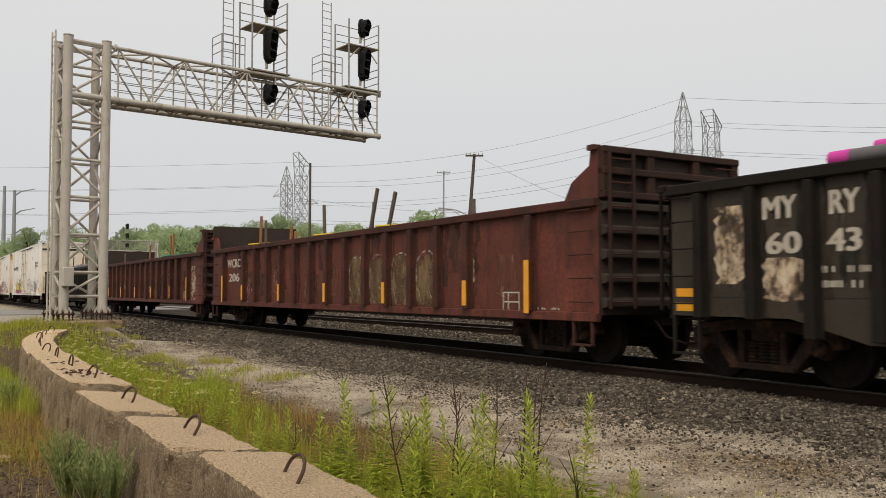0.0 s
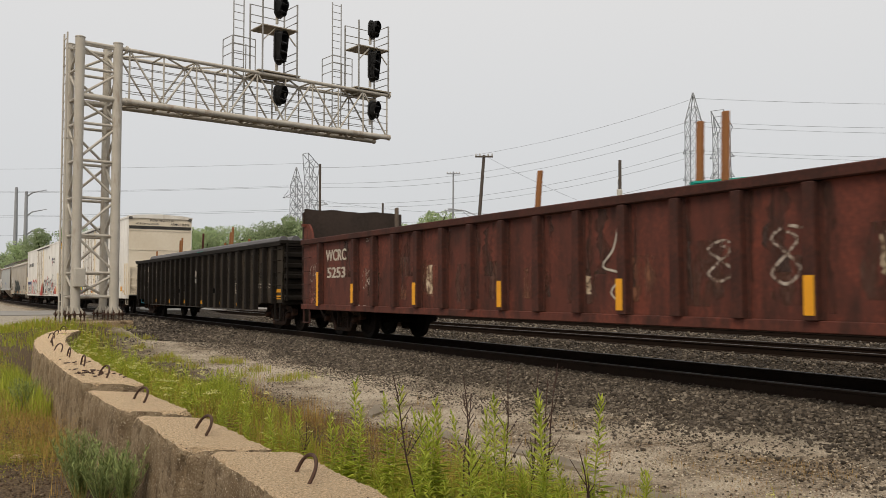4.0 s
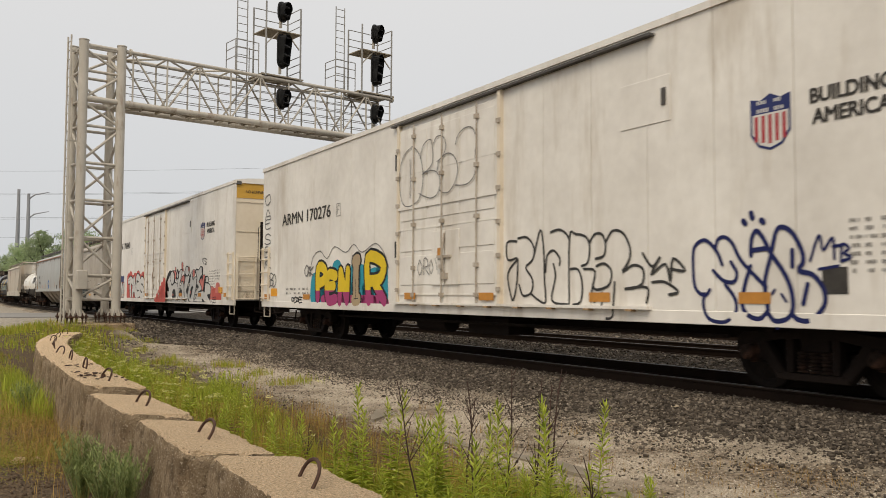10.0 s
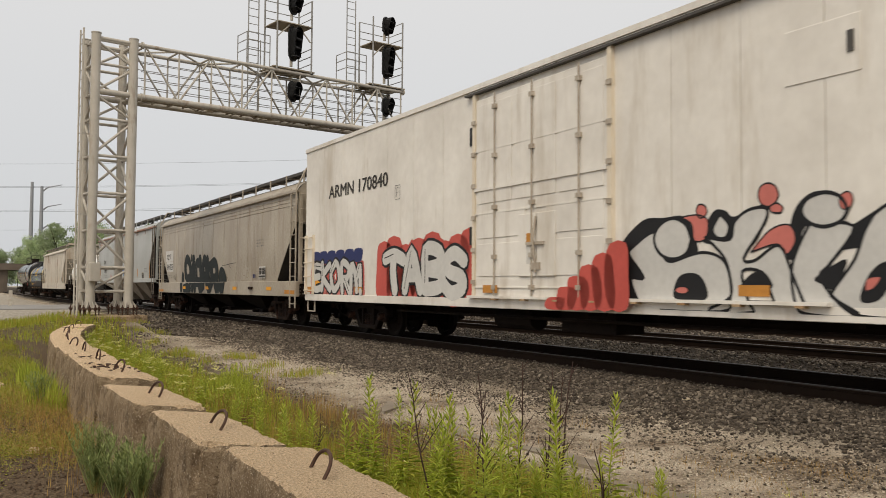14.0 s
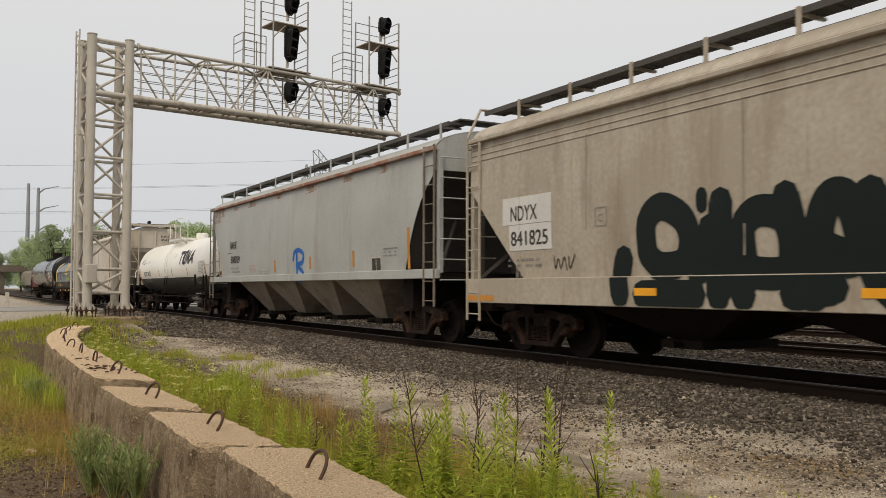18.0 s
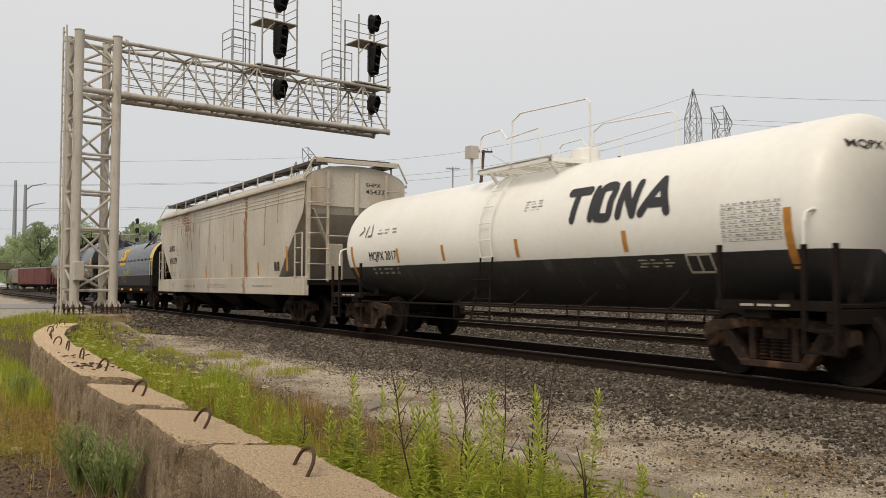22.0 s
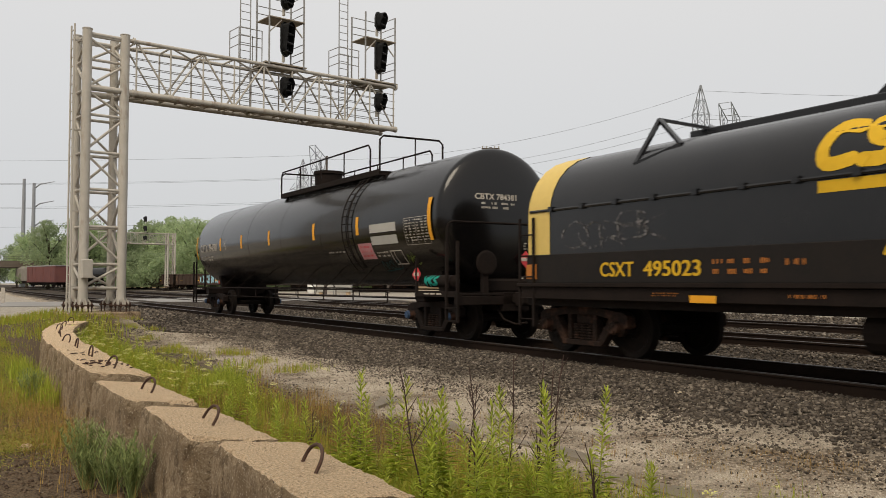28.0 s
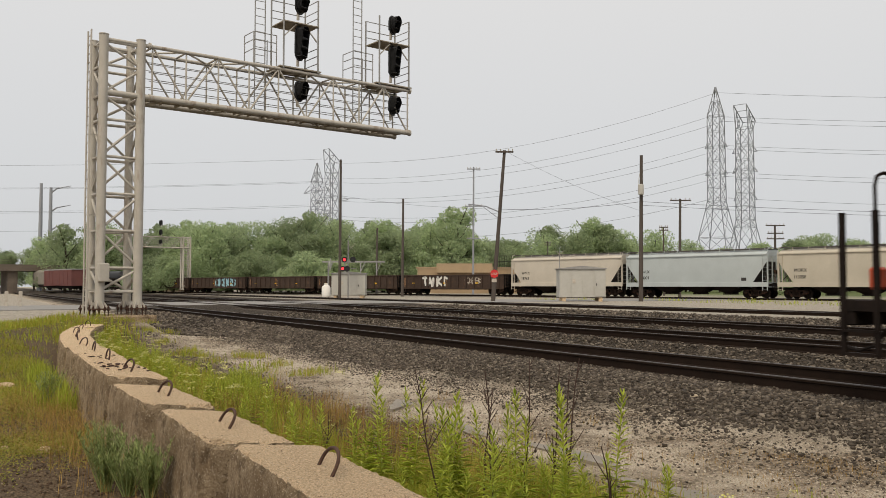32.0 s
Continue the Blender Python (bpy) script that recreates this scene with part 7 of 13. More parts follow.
def hopper(name, s0, s1, t0, t1, paint, label, z_sill, sill_h, z_eave, z_top, inset_top, inset_low, bays, truck_kind="truck", bulge=0.06, slope="slope_dark", curve=1.0, beads=2, eave_paint=None, open_end=False, seams=0):
    car, a, b, ta, tb = train_car(name, s0, s1, t0, t1, label, "freight car")
    for y in (ta, tb):
        truck(car, y, truck_kind)
    couplers(car, a, b)
    prof = hopper_profile(1.57, z_sill, z_eave, z_top, bulge)
    full = [(-x, z) for x, z in prof] + [(x, z) for x, z in prof[-2::-1]]
    knee = z_eave - inset_top

    def end_inset(z):
        return 0.0 if z > knee else inset_low * ((knee - z) / (knee - z_sill)) ** curve

    bm = bmesh.new()
    ra = [bm.verts.new((x, a + 0.12 + end_inset(z), z)) for x, z in full]
    rb = [bm.verts.new((x, b - 0.12 - end_inset(z), z)) for x, z in full]
    for i in range(len(ra) - 1):
        bm.faces.new((ra[i], ra[i + 1], rb[i + 1], rb[i]))
    part("shell", bm, paint, car, smooth=True)
    for r_end, e in ((a, 1), (b, -1)):
        rows = [(x, r_end + e * (0.14 + end_inset(z)), z) for x, z in full]
        bm = bmesh.new()
        up = [bm.verts.new((x * 0.985, y - e * 0.012, z)) for x, y, z in rows if z >= knee - 0.02]
        bm.faces.new(up)
        part("end_sheet", bm, paint, car)
        bm = bmesh.new()
        half = [(x, z) for x, z in prof if z <= knee + 0.25]
        prev = None
        for x, z in half:
            cur = (bm.verts.new((-x * 0.985, r_end + e * (0.15 + end_inset(z) * 1.0), z)), bm.verts.new((x * 0.985, r_end + e * (0.15 + end_inset(z) * 1.0), z)))
            if prev:
                bm.faces.new((prev[0], prev[1], cur[1], cur[0]))
            prev = cur
        part("slope_sheet", bm, M[slope], car, "dark sloping end sheet")
    surf = lambda z: float(np.interp(z, [p[1] for p in prof[:13]], [p[0] for p in prof[:13]]))
    for s in (-1, 1):
        bm = bmesh.new()
        box(bm, min(s * 1.45, s * 1.6), max(s * 1.45, s * 1.6), a, b, z_sill - sill_h, z_sill + 0.03)
        part("side_sill", bm, paint, car, bevel=0.01)
        bm = bmesh.new()
        box(bm, min(s * 1.5, s * 1.62), max(s * 1.5, s * 1.62), a + 0.1, b - 0.1, z_eave - 0.02, z_eave + 0.07)
        part("eave_beam", bm, eave_paint or paint, car, bevel=0.015)
        for k in range(beads):
            bm = bmesh.new()
            z = z_eave - 0.14 - 0.11 * k
            pipe(bm, [(s * surf(z), a + 0.15, z), (s * surf(z), b - 0.15, z)], 0.014, 6)
            part("bead", bm, paint, car)
    if seams:
        for k in range(1, seams):
            y = a + 0.3 + (b - a - 0.6) * k / seams
            bm = bmesh.new()
            pipe(bm, [(-surf(z) - 0.001, y, z) for z in np.linspace(z_sill + 0.05, z_eave - 0.1, 9) if end_inset(z) < min(y - a, b - y)], 0.009, 5)
            part("panel_seam", bm, paint, car)
    for y in (ta, tb):
        bm = bmesh.new()
        box(bm, -1.3, 1.3, y - 0.22, y + 0.22, 0.74, z_sill - 0.1)
        part("bolster", bm, M["underframe"], car)
    lo, hi = ta + 1.35, tb - 1.35
    for k in range(bays):
        y0, y1 = lo + (hi - lo) * k / bays, lo + (hi - lo) * (k + 1) / bays
        bm = bmesh.new()
        m = (y0 + y1) / 2
        zt = z_sill - sill_h + 0.1
        top = [bm.verts.new(p) for p in ((-1.42, y0, zt), (1.42, y0, zt), (1.42, y1, zt), (-1.42, y1, zt))]
        low = [bm.verts.new(p) for p in ((-0.6, m - 0.35, 0.42), (0.6, m - 0.35, 0.42), (0.6, m + 0.35, 0.42), (-0.6, m + 0.35, 0.42))]
        skin(bm, top, low)
        bm.faces.new(top)
        bm.faces.new(low[::-1])
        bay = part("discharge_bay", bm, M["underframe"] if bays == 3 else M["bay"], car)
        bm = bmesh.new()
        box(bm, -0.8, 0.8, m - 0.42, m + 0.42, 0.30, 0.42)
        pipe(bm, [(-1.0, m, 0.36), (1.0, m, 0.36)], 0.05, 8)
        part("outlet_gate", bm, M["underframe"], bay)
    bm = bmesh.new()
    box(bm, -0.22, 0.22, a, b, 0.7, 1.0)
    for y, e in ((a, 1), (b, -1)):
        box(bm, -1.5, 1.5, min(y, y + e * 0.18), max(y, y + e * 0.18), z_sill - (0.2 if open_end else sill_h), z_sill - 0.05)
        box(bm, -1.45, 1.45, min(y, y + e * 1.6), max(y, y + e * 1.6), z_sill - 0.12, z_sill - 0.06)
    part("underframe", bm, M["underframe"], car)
    for y, e in ((a, 1), (b, -1)):
        for s in (-1, 1):
            bm = bmesh.new()
            beam(bm, (s * 1.45, y + e * 0.08, z_sill - 0.1), (s * 1.45, y + e * 0.08, z_eave), 0.09, 0.12)
            part("corner_post", bm, paint, car)
            bm = bmesh.new()
            if open_end:
                beam(bm, (s * 0.9, y + e * 0.02, z_sill - 0.1), (s * 0.9, y + e * 0.02, z_eave + 0.3), 0.06, 0.06)
                part("end_stile", bm, paint, car)
                bm = bmesh.new()
                beam(bm, (s * 1.3, y + e * 0.12, knee + 0.05), (s * 0.3, y + e * 0.5, z_sill + 0.1), 0.1, 0.05)
            else:
                beam(bm, (s * 0.42, y + e * 0.1, z_sill - 0.1), (s * 0.42, y + e * 0.1, z_eave - 0.1), 0.1, 0.1)
                part("end_post", bm, M[slope] if curve < 1 else paint, car)
                bm = bmesh.new()
                beam(bm, (s * 1.4, y + e * 0.15, z_sill), (s * 0.55, y + e * (inset_low * 0.7), z_sill + 1.1), 0.07, 0.07)
            part("end_brace", bm, M[slope], car)
            bm = bmesh.new()
            if open_end:
                ladder(bm, s * 1.6, y + e * 0.12, y + e * 0.66, z_sill - 0.1, z_sill + 1.25)
            else:
                ladder(bm, s * 1.6, y + e * 0.06, y + e * 0.5, z_sill - 0.75, z_eave + 0.1)
            part("ladder", bm, M["dirty_ladder"] if not beads else paint, car)
            if beads:
                bm = bmesh.new()
                pipe(bm, [(s * 1.6, y + e * 0.06, z_eave + 0.1), (s * 1.3, y + e * 0.06, z_top + 0.15), (s * 0.6, y + e * 0.06, z_top + 0.17)], 0.028, 6)
                part("roof_grab", bm, paint, car)
            for zz in np.arange(1.35, z_eave, 0.42):
                bm = bmesh.new()
                pipe(bm, [(s * 1.5, y - e * 0.02, zz), (s * 1.5, y - e * 0.1, zz), (s * 0.9, y - e * 0.1, zz), (s * 0.9, y - e * 0.02, zz)], 0.014, 5)
                part("grab_iron", bm, paint, car)
        if open_end:
            bm = bmesh.new()
            box(bm, -1.25, 1.25, y - 0.04, y + 0.04, z_top + 0.02, z_top + 0.14)
            part("end_beam", bm, paint, car, bevel=0.01)
            bm = bmesh.new()
            box(bm, -0.06, 0.06, y + e * 0.09 - 0.03, y + e * 0.09 + 0.03, knee - 0.1, z_eave + 0.3)
            part("end_rib", bm, paint, car, bevel=0.01)
            bm = bmesh.new()
            box(bm, -0.75, -0.35, y + e * 0.3 - 0.1, y + e * 0.3 + 0.1, z_sill - 0.08, z_sill + 0.95)
            part("end_post", bm, paint, car, bevel=0.02)
            bm = bmesh.new()
            pipe(bm, [(-0.9, y - e * 0.06, z_sill + 1.15), (1.45, y - e * 0.06, z_sill + 1.15)], 0.02, 6)
            part("end_handrail", bm, paint, car)
        bm = bmesh.new()
        box(bm, -1.0, 1.0, min(y, y + e * 0.5), max(y, y + e * 0.5), z_top + 0.15, z_top + 0.18)
        part("crossover_board", bm, M["roofwalk"], car)
        bm = bmesh.new()
        zw, yw = z_sill + 1.0, y - e * 0.16
        pipe(bm, [(0.1 + 0.27 * math.cos(t), yw - e * 0.06 * math.sin(t), zw + 0.27 * math.sin(t)) for t in np.linspace(0, 2 * math.pi, 21)], 0.018, 6)
        for t in np.linspace(0, math.pi, 5)[:4]:
            beam(bm, (0.1 - 0.26 * math.cos(t), yw, zw - 0.26 * math.sin(t)), (0.1 + 0.26 * math.cos(t), yw, zw + 0.26 * math.sin(t)), 0.022)
        lathe(bm, [(yw - 0.05, 0.02), (yw - 0.04, 0.07), (yw + 0.04, 0.07), (yw + 0.05, 0.02)], (0.1, 0, zw), "y", 12)
        part("brake_wheel", bm, M["truck_red"], car, "rusty spoked brake wheel")
        bm = bmesh.new()
        box(bm, -0.06, 0.26, min(y + e * 0.12, y - e * 0.1), max(y + e * 0.12, y - e * 0.1), zw - 0.2, zw + 0.16)
        pipe(bm, [(0.12, y, zw - 0.2), (0.2, y + e * 0.05, z_sill + 0.3), (0.3, y + e * 0.1, z_sill)], 0.02, 6)
        part("brake_gear", bm, M["truck_red"], car, "rusty brake gear housing", bevel=0.04)
    for s in (-1, 1):
        bm = bmesh.new()
        for k in range(9):
            x0 = s * (0.78 + 0.05 * k)
            box(bm, min(x0, x0 + s * 0.03), max(x0, x0 + s * 0.03), a + 0.1, b - 0.1, z_top + 0.07, z_top + 0.11)
        for y in np.arange(a + 0.1, b - 0.1, 0.8):
            box(bm, min(s * 0.77, s * 1.22), max(s * 0.77, s * 1.22), y, y + 0.03, z_top + 0.06, z_top + 0.085)
        box(bm, min(s * 1.2, s * 1.235), max(s * 1.2, s * 1.235), a + 0.1, b - 0.1, z_top + 0.03, z_top + 0.12)
        part("running_board", bm, M["roofwalk"], car)
        y = a + 0.4
        while y < b - 0.3:
            bm = bmesh.new()
            box(bm, s * 1.25 - 0.012, s * 1.25 + 0.012, y - 0.035, y + 0.035, z_top - 0.3, z_top + 0.13)
            box(bm, min(s * 0.75, s * 1.25), max(s * 0.75, s * 1.25), y - 0.025, y + 0.025, z_top + 0.02, z_top + 0.06)
            part("roofwalk_bracket", bm, paint, car)
            y += 1.5
    for k in range(4):
        bm = bmesh.new()
        y0 = a + 1.0 + (b - a - 2.0) * k / 4
        box(bm, -0.4, 0.4, y0 + 0.1, y0 + (b - a - 2.0) / 4 - 0.1, z_top - 0.02, z_top + 0.1)
        part("hatch", bm, M["roofwalk"], car, bevel=0.02)
    return car, a, b, Side(car, s0, s1, surf)


h1 = hopper("covered_hopper", 124.0, 142.2, 126.6, 140.6, M["tan_hopper"], "grimy beige covered hopper car with black graffiti", 1.33, 0.42, 3.95, 4.5, 0.9, 1.75, 3, beads=3, seams=12)
h2 = hopper("covered_hopper", 143.4, 160.68, 145.15, 159.15, M["grey_hopper"], "pale grey covered hopper car with blue graffiti and rusty roof edge", 1.55, 0.17, 4.05, 4.55, 0.55, 1.35, 4, curve=0.6, beads=0, eave_paint=M["rust_eave"])
sd = h1[3]
sd.patch(140.95, 139.5, 2.78, 2.30, "silver", "number_board", "pale grey number panel")
sd.patch(140.75, 139.5, 2.29, 1.84, "silver", "number_board", "pale grey number panel")
sd.text("NDYX", 140.7, 139.9, 2.62, 2.36, "ink", "black stencilled lettering", 0.003)
sd.text("841825", 140.7, 139.6, 2.18, 1.92, "ink", "black stencilled numbers", 0.003)
sd.print_block(4, 2, 140.8, 139.8, 1.7, 1.55, "grey_print", 3)
# fat letters in metres along the train and up, laid on the body and on the sill below it
FAT = [[(137.25, 1.68), (137.25, 2.13), (136.96, 2.33), (136.56, 2.15), (136.43, 1.84), (136.56, 1.54), (137.0, 1.5), (137.25, 1.68)], [(137.75, 1.62), (137.82, 1.35), (137.79, 1.1)], [(137.32, 1.1), (136.31, 1.1)], [(136.08, 1.97), (136.25, 1.41)], [(135.88, 2.30), (135.9, 1.82), (135.9, 1.1)], [(135.5, 1.43), (135.53, 1.94), (135.28, 2.14), (134.91, 2.04), (134.8, 1.71), (134.88, 1.4), (135.23, 1.37), (135.5, 1.43)], [(135.56, 1.4), (135.5, 1.1)]]
FAT += [[(134.88, 2.28), (134.73, 1.71), (134.55, 1.45), (134.5, 1.1)], [(134.45, 1.45), (134.43, 1.89), (134.3, 2.2), (134.11, 2.22), (133.97, 2.0), (133.92, 1.5), (134.35, 1.64)], [(134.23, 1.2), (134.76, 1.12)], [(133.78, 2.22), (133.64, 1.95), (133.24, 2.0), (132.85, 2.1), (132.54, 1.98), (132.47, 1.73), (132.6, 1.51), (133.02, 1.5), (133.22, 1.72)], [(133.73, 1.86), (133.67, 1.5), (133.5, 1.37)], [(133.19, 1.84), (133.22, 1.43)], [(133.7, 1.32), (133.45, 1.1)]]
FAT += [[(132.94, 1.37), (133.24, 1.1)], [(132.05, 1.58), (131.87, 1.72), (131.57, 1.62), (131.43, 1.36), (131.79, 1.41)], [(132.56, 1.37), (132.36, 1.1)], [(132.09, 1.52), (132.09, 1.12)], [(131.75, 1.4), (131.75, 1.12)], [(131.52, 1.36), (131.54, 1.12)]]
FAT = [[(138.0 - p, q) for p, q in line] for line in FAT]
sd.scrawl(FAT, 138.0, 137.0, 1.0, 0.0, 0.40, "g_green", label="fat dark green-black spray-painted letters", cut=[(1.345, True)])
sd.scrawl([[(0.0, 0.0), (0.0, 0.15)]], 136.2, 135.2, 3.28, 2.28, 0.2, "g_green", label="fat dark green-black spray-painted letters")
sd.scrawl([[(0.0, 1.0), (0.05, 0.1), (0.2, 0.8), (0.3, 0.05)], [(0.35, 0.2), (0.5, 0.9), (0.6, 0.0)], [(0.7, 0.9), (0.75, 0.1), (1.0, 1.0)]], 139.45, 138.9, 1.72, 1.48, 0.022, "g_green", label="small dark green scribble")
sd.scrawl([[(0, 0), (1, 0)], [(1, 0), (1, 1)], [(1, 1), (0, 1)], [(0, 1), (0, 0)], [(0.65, 0.6), (0.35, 0.6), (0.35, 0.3), (0.65, 0.3)]], 138.38, 138.12, 2.42, 2.14, 0.012, "grey_print", "plate_mark", "small boxed mark")
for k, (a_, b_, c_, d_) in enumerate(((131.75, 1.96, 130.05, 2.02), (130.85, 1.95, 130.6, 1.8), (131.2, 1.62, 131.0, 1.4))):
    sd.scrawl([[(0.0, b_), ((a_ - c_) * 0.3, b_ + (d_ - b_) * 0.35 - 0.012), ((a_ - c_) * 0.7, b_ + (d_ - b_) * 0.66 + 0.01), (a_ - c_, d_)]], a_, a_ - 1.0, 1.0, 0.0, 0.018, "ink", "seam_crack", "dark crack along a sheet edge")
sd.surf = lambda z: 1.6
sd.scrawl(FAT, 138.0, 137.0, 1.0, 0.0, 0.40, "g_green", label="fat dark green-black spray-painted letters", cut=[(1.345, False), (0.93, True)])
for s_ in (137.48, 133.89, 130.24, 126.6):
    sd.patch(s_, s_ - 0.46, 1.19, 1.08, "yellow", "reflector", "yellow reflective strip", 0.012)
sd.patch(142.15, 141.2, 1.05, 0.95, "orange", "reflector", "orange reflective strip")
sd.patch(124.95, 124.05, 1.1, 0.98, "orange", "reflector", "orange reflective strip")
bm = bmesh.new()
box(bm, -1.66, -1.6, 128.0 - sd.mid, 128.35 - sd.mid, 1.1, 1.19)
part("sill_bracket", bm, M["truck"], h1[0], "rusty bracket on the sill", bevel=0.01)
sd.surf = lambda z: 1.565
sd.patch(127.48, 126.84, 1.84, 1.46, "silver", "data_panel", "white-framed black data panel", 0.007)
sd.patch(127.44, 127.19, 1.80, 1.58, "ink", "data_panel_field", "", 0.011)
sd.patch(127.13, 126.88, 1.80, 1.58, "ink", "data_panel_field", "", 0.011)
sd.patch(127.44, 126.88, 1.55, 1.49, "ink", "data_panel_field", "", 0.011)
for k, (a_, b_) in enumerate(((127.41, 127.23), (127.10, 126.94))):
    tagged(part("small_print", fit_mesh(fine_print(2, 2, 1.0, 0.35, M["chalk"], 400 + k), sd.mid, a_, b_, 1.77, 1.70, sd.surf, 0.014), None, h1[0]), kind="stuff")
sd.patch(128.1, 127.82, 1.6, 1.48, "g_navy", "decal", "small dark blue decal")
M["finger_grime"] = surface("smeared_grime", (0.25, 0.215, 0.17), 0.8, 0, (0.36, 0.31, 0.25), 14, 3, 0.6, 0.0)
sd.scrawl([[(0.0, 2.1), (0.02, 1.7), (0.12, 1.42), (0.55, 1.42), (0.6, 1.55), (0.28, 1.62), (0.14, 2.12), (0.0, 2.1)], [(0.45, 1.8), (0.4, 1.95), (0.47, 2.05), (0.52, 1.9), (0.45, 1.8)], [(0.72, 1.85), (0.74, 2.15), (0.92, 2.12), (0.95, 1.92), (0.72, 1.85)], [(0.72, 1.48), (0.73, 1.72), (0.9, 1.7), (0.96, 1.55), (0.72, 1.48)]], 129.5, 128.5, 1.0, 0.0, 0.022, "finger_grime", label="faint finger-drawn letters in the grime")
sd.scrawl([[(0.28, 2.12), (0.02, 2.1)], [(0.02, 2.1), (0.03, 1.5)], [(0.24, 1.8), (0.03, 1.8)], [(0.36, 1.45), (0.37, 2.1), (0.5, 2.3), (0.68, 2.28), (0.76, 2.1), (0.75, 1.6)], [(0.46, 1.82), (0.47, 2.12), (0.62, 2.12), (0.63, 1.82), (0.46, 1.82)], [(0.5, 1.45), (0.5, 1.68), (0.64, 1.68)]], 128.27, 127.27, 1.0, 0.0, 0.022, "finger_grime", label="faint finger-drawn letters in the grime")
for k, s_ in enumerate((129.9, 128.0, 133.0, 135.5, 138.6, 131.5, 126.0)):
    sd.blob(s_ + 0.022, s_ - 0.018, 3.6, 1.6 + 0.5 * (k % 3), "grime", 130 + k, "grime_streak", "dark grime streak")
sd.print_block(4, 3, 127.75, 127.0, 2.72, 2.48, "grey_print", 12)
sd = h2[3]
sd.text("NAHX", 158.1, 157.35, 2.78, 2.52, "ink", "black stencilled lettering", 0.003)
sd.text("508029", 158.05, 157.0, 2.28, 2.03, "ink", "black stencilled numbers", 0.003)
sd.patch(158.35, 157.8, 2.40, 2.385, "ink", "underline")
sd.print_block(4, 2, 158.0, 157.05, 1.88, 1.7, "grey_print", 21)
sd.print_block(4, 4, 155.9, 155.3, 1.92, 1.68, "g_pink", 22)
sd.print_block(6, 2, 155.0, 154.1, 1.7, 1.62, "grey_print", 23)
sd.print_block(3, 3, 145.9, 145.2, 2.1, 1.9, "grey_print", 24)
sd.scrawl([[(0.28, 0.1), (0.33, 0.85)], [(0.42, 0.5), (0.75, 0.2)]], 151.8, 150.95, 2.28, 1.43, 0.2, "g_lightblue", label="pale blue spray halo", lift=0.0045)
sd.scrawl([[(0.3, 0.0), (0.35, 0.9)], [(0.0, 0.7), (0.15, 0.95), (0.6, 1.0), (0.95, 0.85), (0.85, 0.6), (0.4, 0.5), (0.8, 0.3), (0.95, 0.1), (0.7, 0.0), (0.6, 0.15)]], 151.8, 150.95, 2.25, 1.4, 0.13, "g_blue", label="blue spray-painted script letter")
for s_, z1, z0 in ((144.66, 2.5, 1.6), (159.5, 2.5, 1.6), (153.42, 2.02, 1.65), (150.5, 2.05, 1.7), (147.6, 2.1, 1.7)):
    sd.patch(s_ + 0.06, s_ - 0.06, z1, z0, "orange", "reflector", "orange reflective strip")
pigment("pale_run", (0.50, 0.485, 0.45))
for k, (s_, z1, z0) in enumerate(((154.3, 2.0, 1.6), (149.6, 2.05, 1.65), (146.9, 2.0, 1.6), (155.0, 1.95, 1.62))):
    sd.blob(s_ + 0.035, s_ - 0.03, z1, z0, "pale_run", 140 + k, "paint_run_streak", "pale paint run")
sd.patch(146.54, 146.05, 1.89, 1.58, "ink", "data_panel", "black and white data panel")
sd.scrawl([[(0, 0), (1, 0)], [(1, 0), (1, 1)], [(1, 1), (0, 1)], [(0, 1), (0, 0)], [(0.5, 0.05), (0.5, 0.95)]], 146.54, 146.05, 1.89, 1.58, 0.025, "chalk", "data_panel_frame")
sd.scrawl([[(0, 0), (1, 0)], [(1, 0), (1, 1)], [(1, 1), (0, 1)], [(0, 1), (0, 0)], [(0.65, 0.6), (0.35, 0.6), (0.35, 0.3), (0.65, 0.3)]], 155.7, 155.5, 2.7, 2.48, 0.01, "grey_print", "plate_mark", "small boxed mark")
for k, (s_, w_, z1, z0) in enumerate(((159.8, 0.5, 4.02, 3.55), (159.2, 0.3, 4.02, 3.75), (157.6, 0.35, 4.02, 3.86), (155.8, 0.5, 4.02, 3.84), (153.2, 0.4, 4.02, 3.88), (150.6, 0.55, 4.02, 3.82), (148.0, 0.4, 4.02, 3.86), (146.0, 0.3, 4.02, 3.84))):
    sd.blob(s_ + w_, s_ - w_, z1, z0, "rust_soft", 240 + k, "rust_streak", "brown-red rust flakes below the roof edge")


# ---- tank cars ----
HEAD_DEPTH, HEAD_POWER = 0.5, 0.72


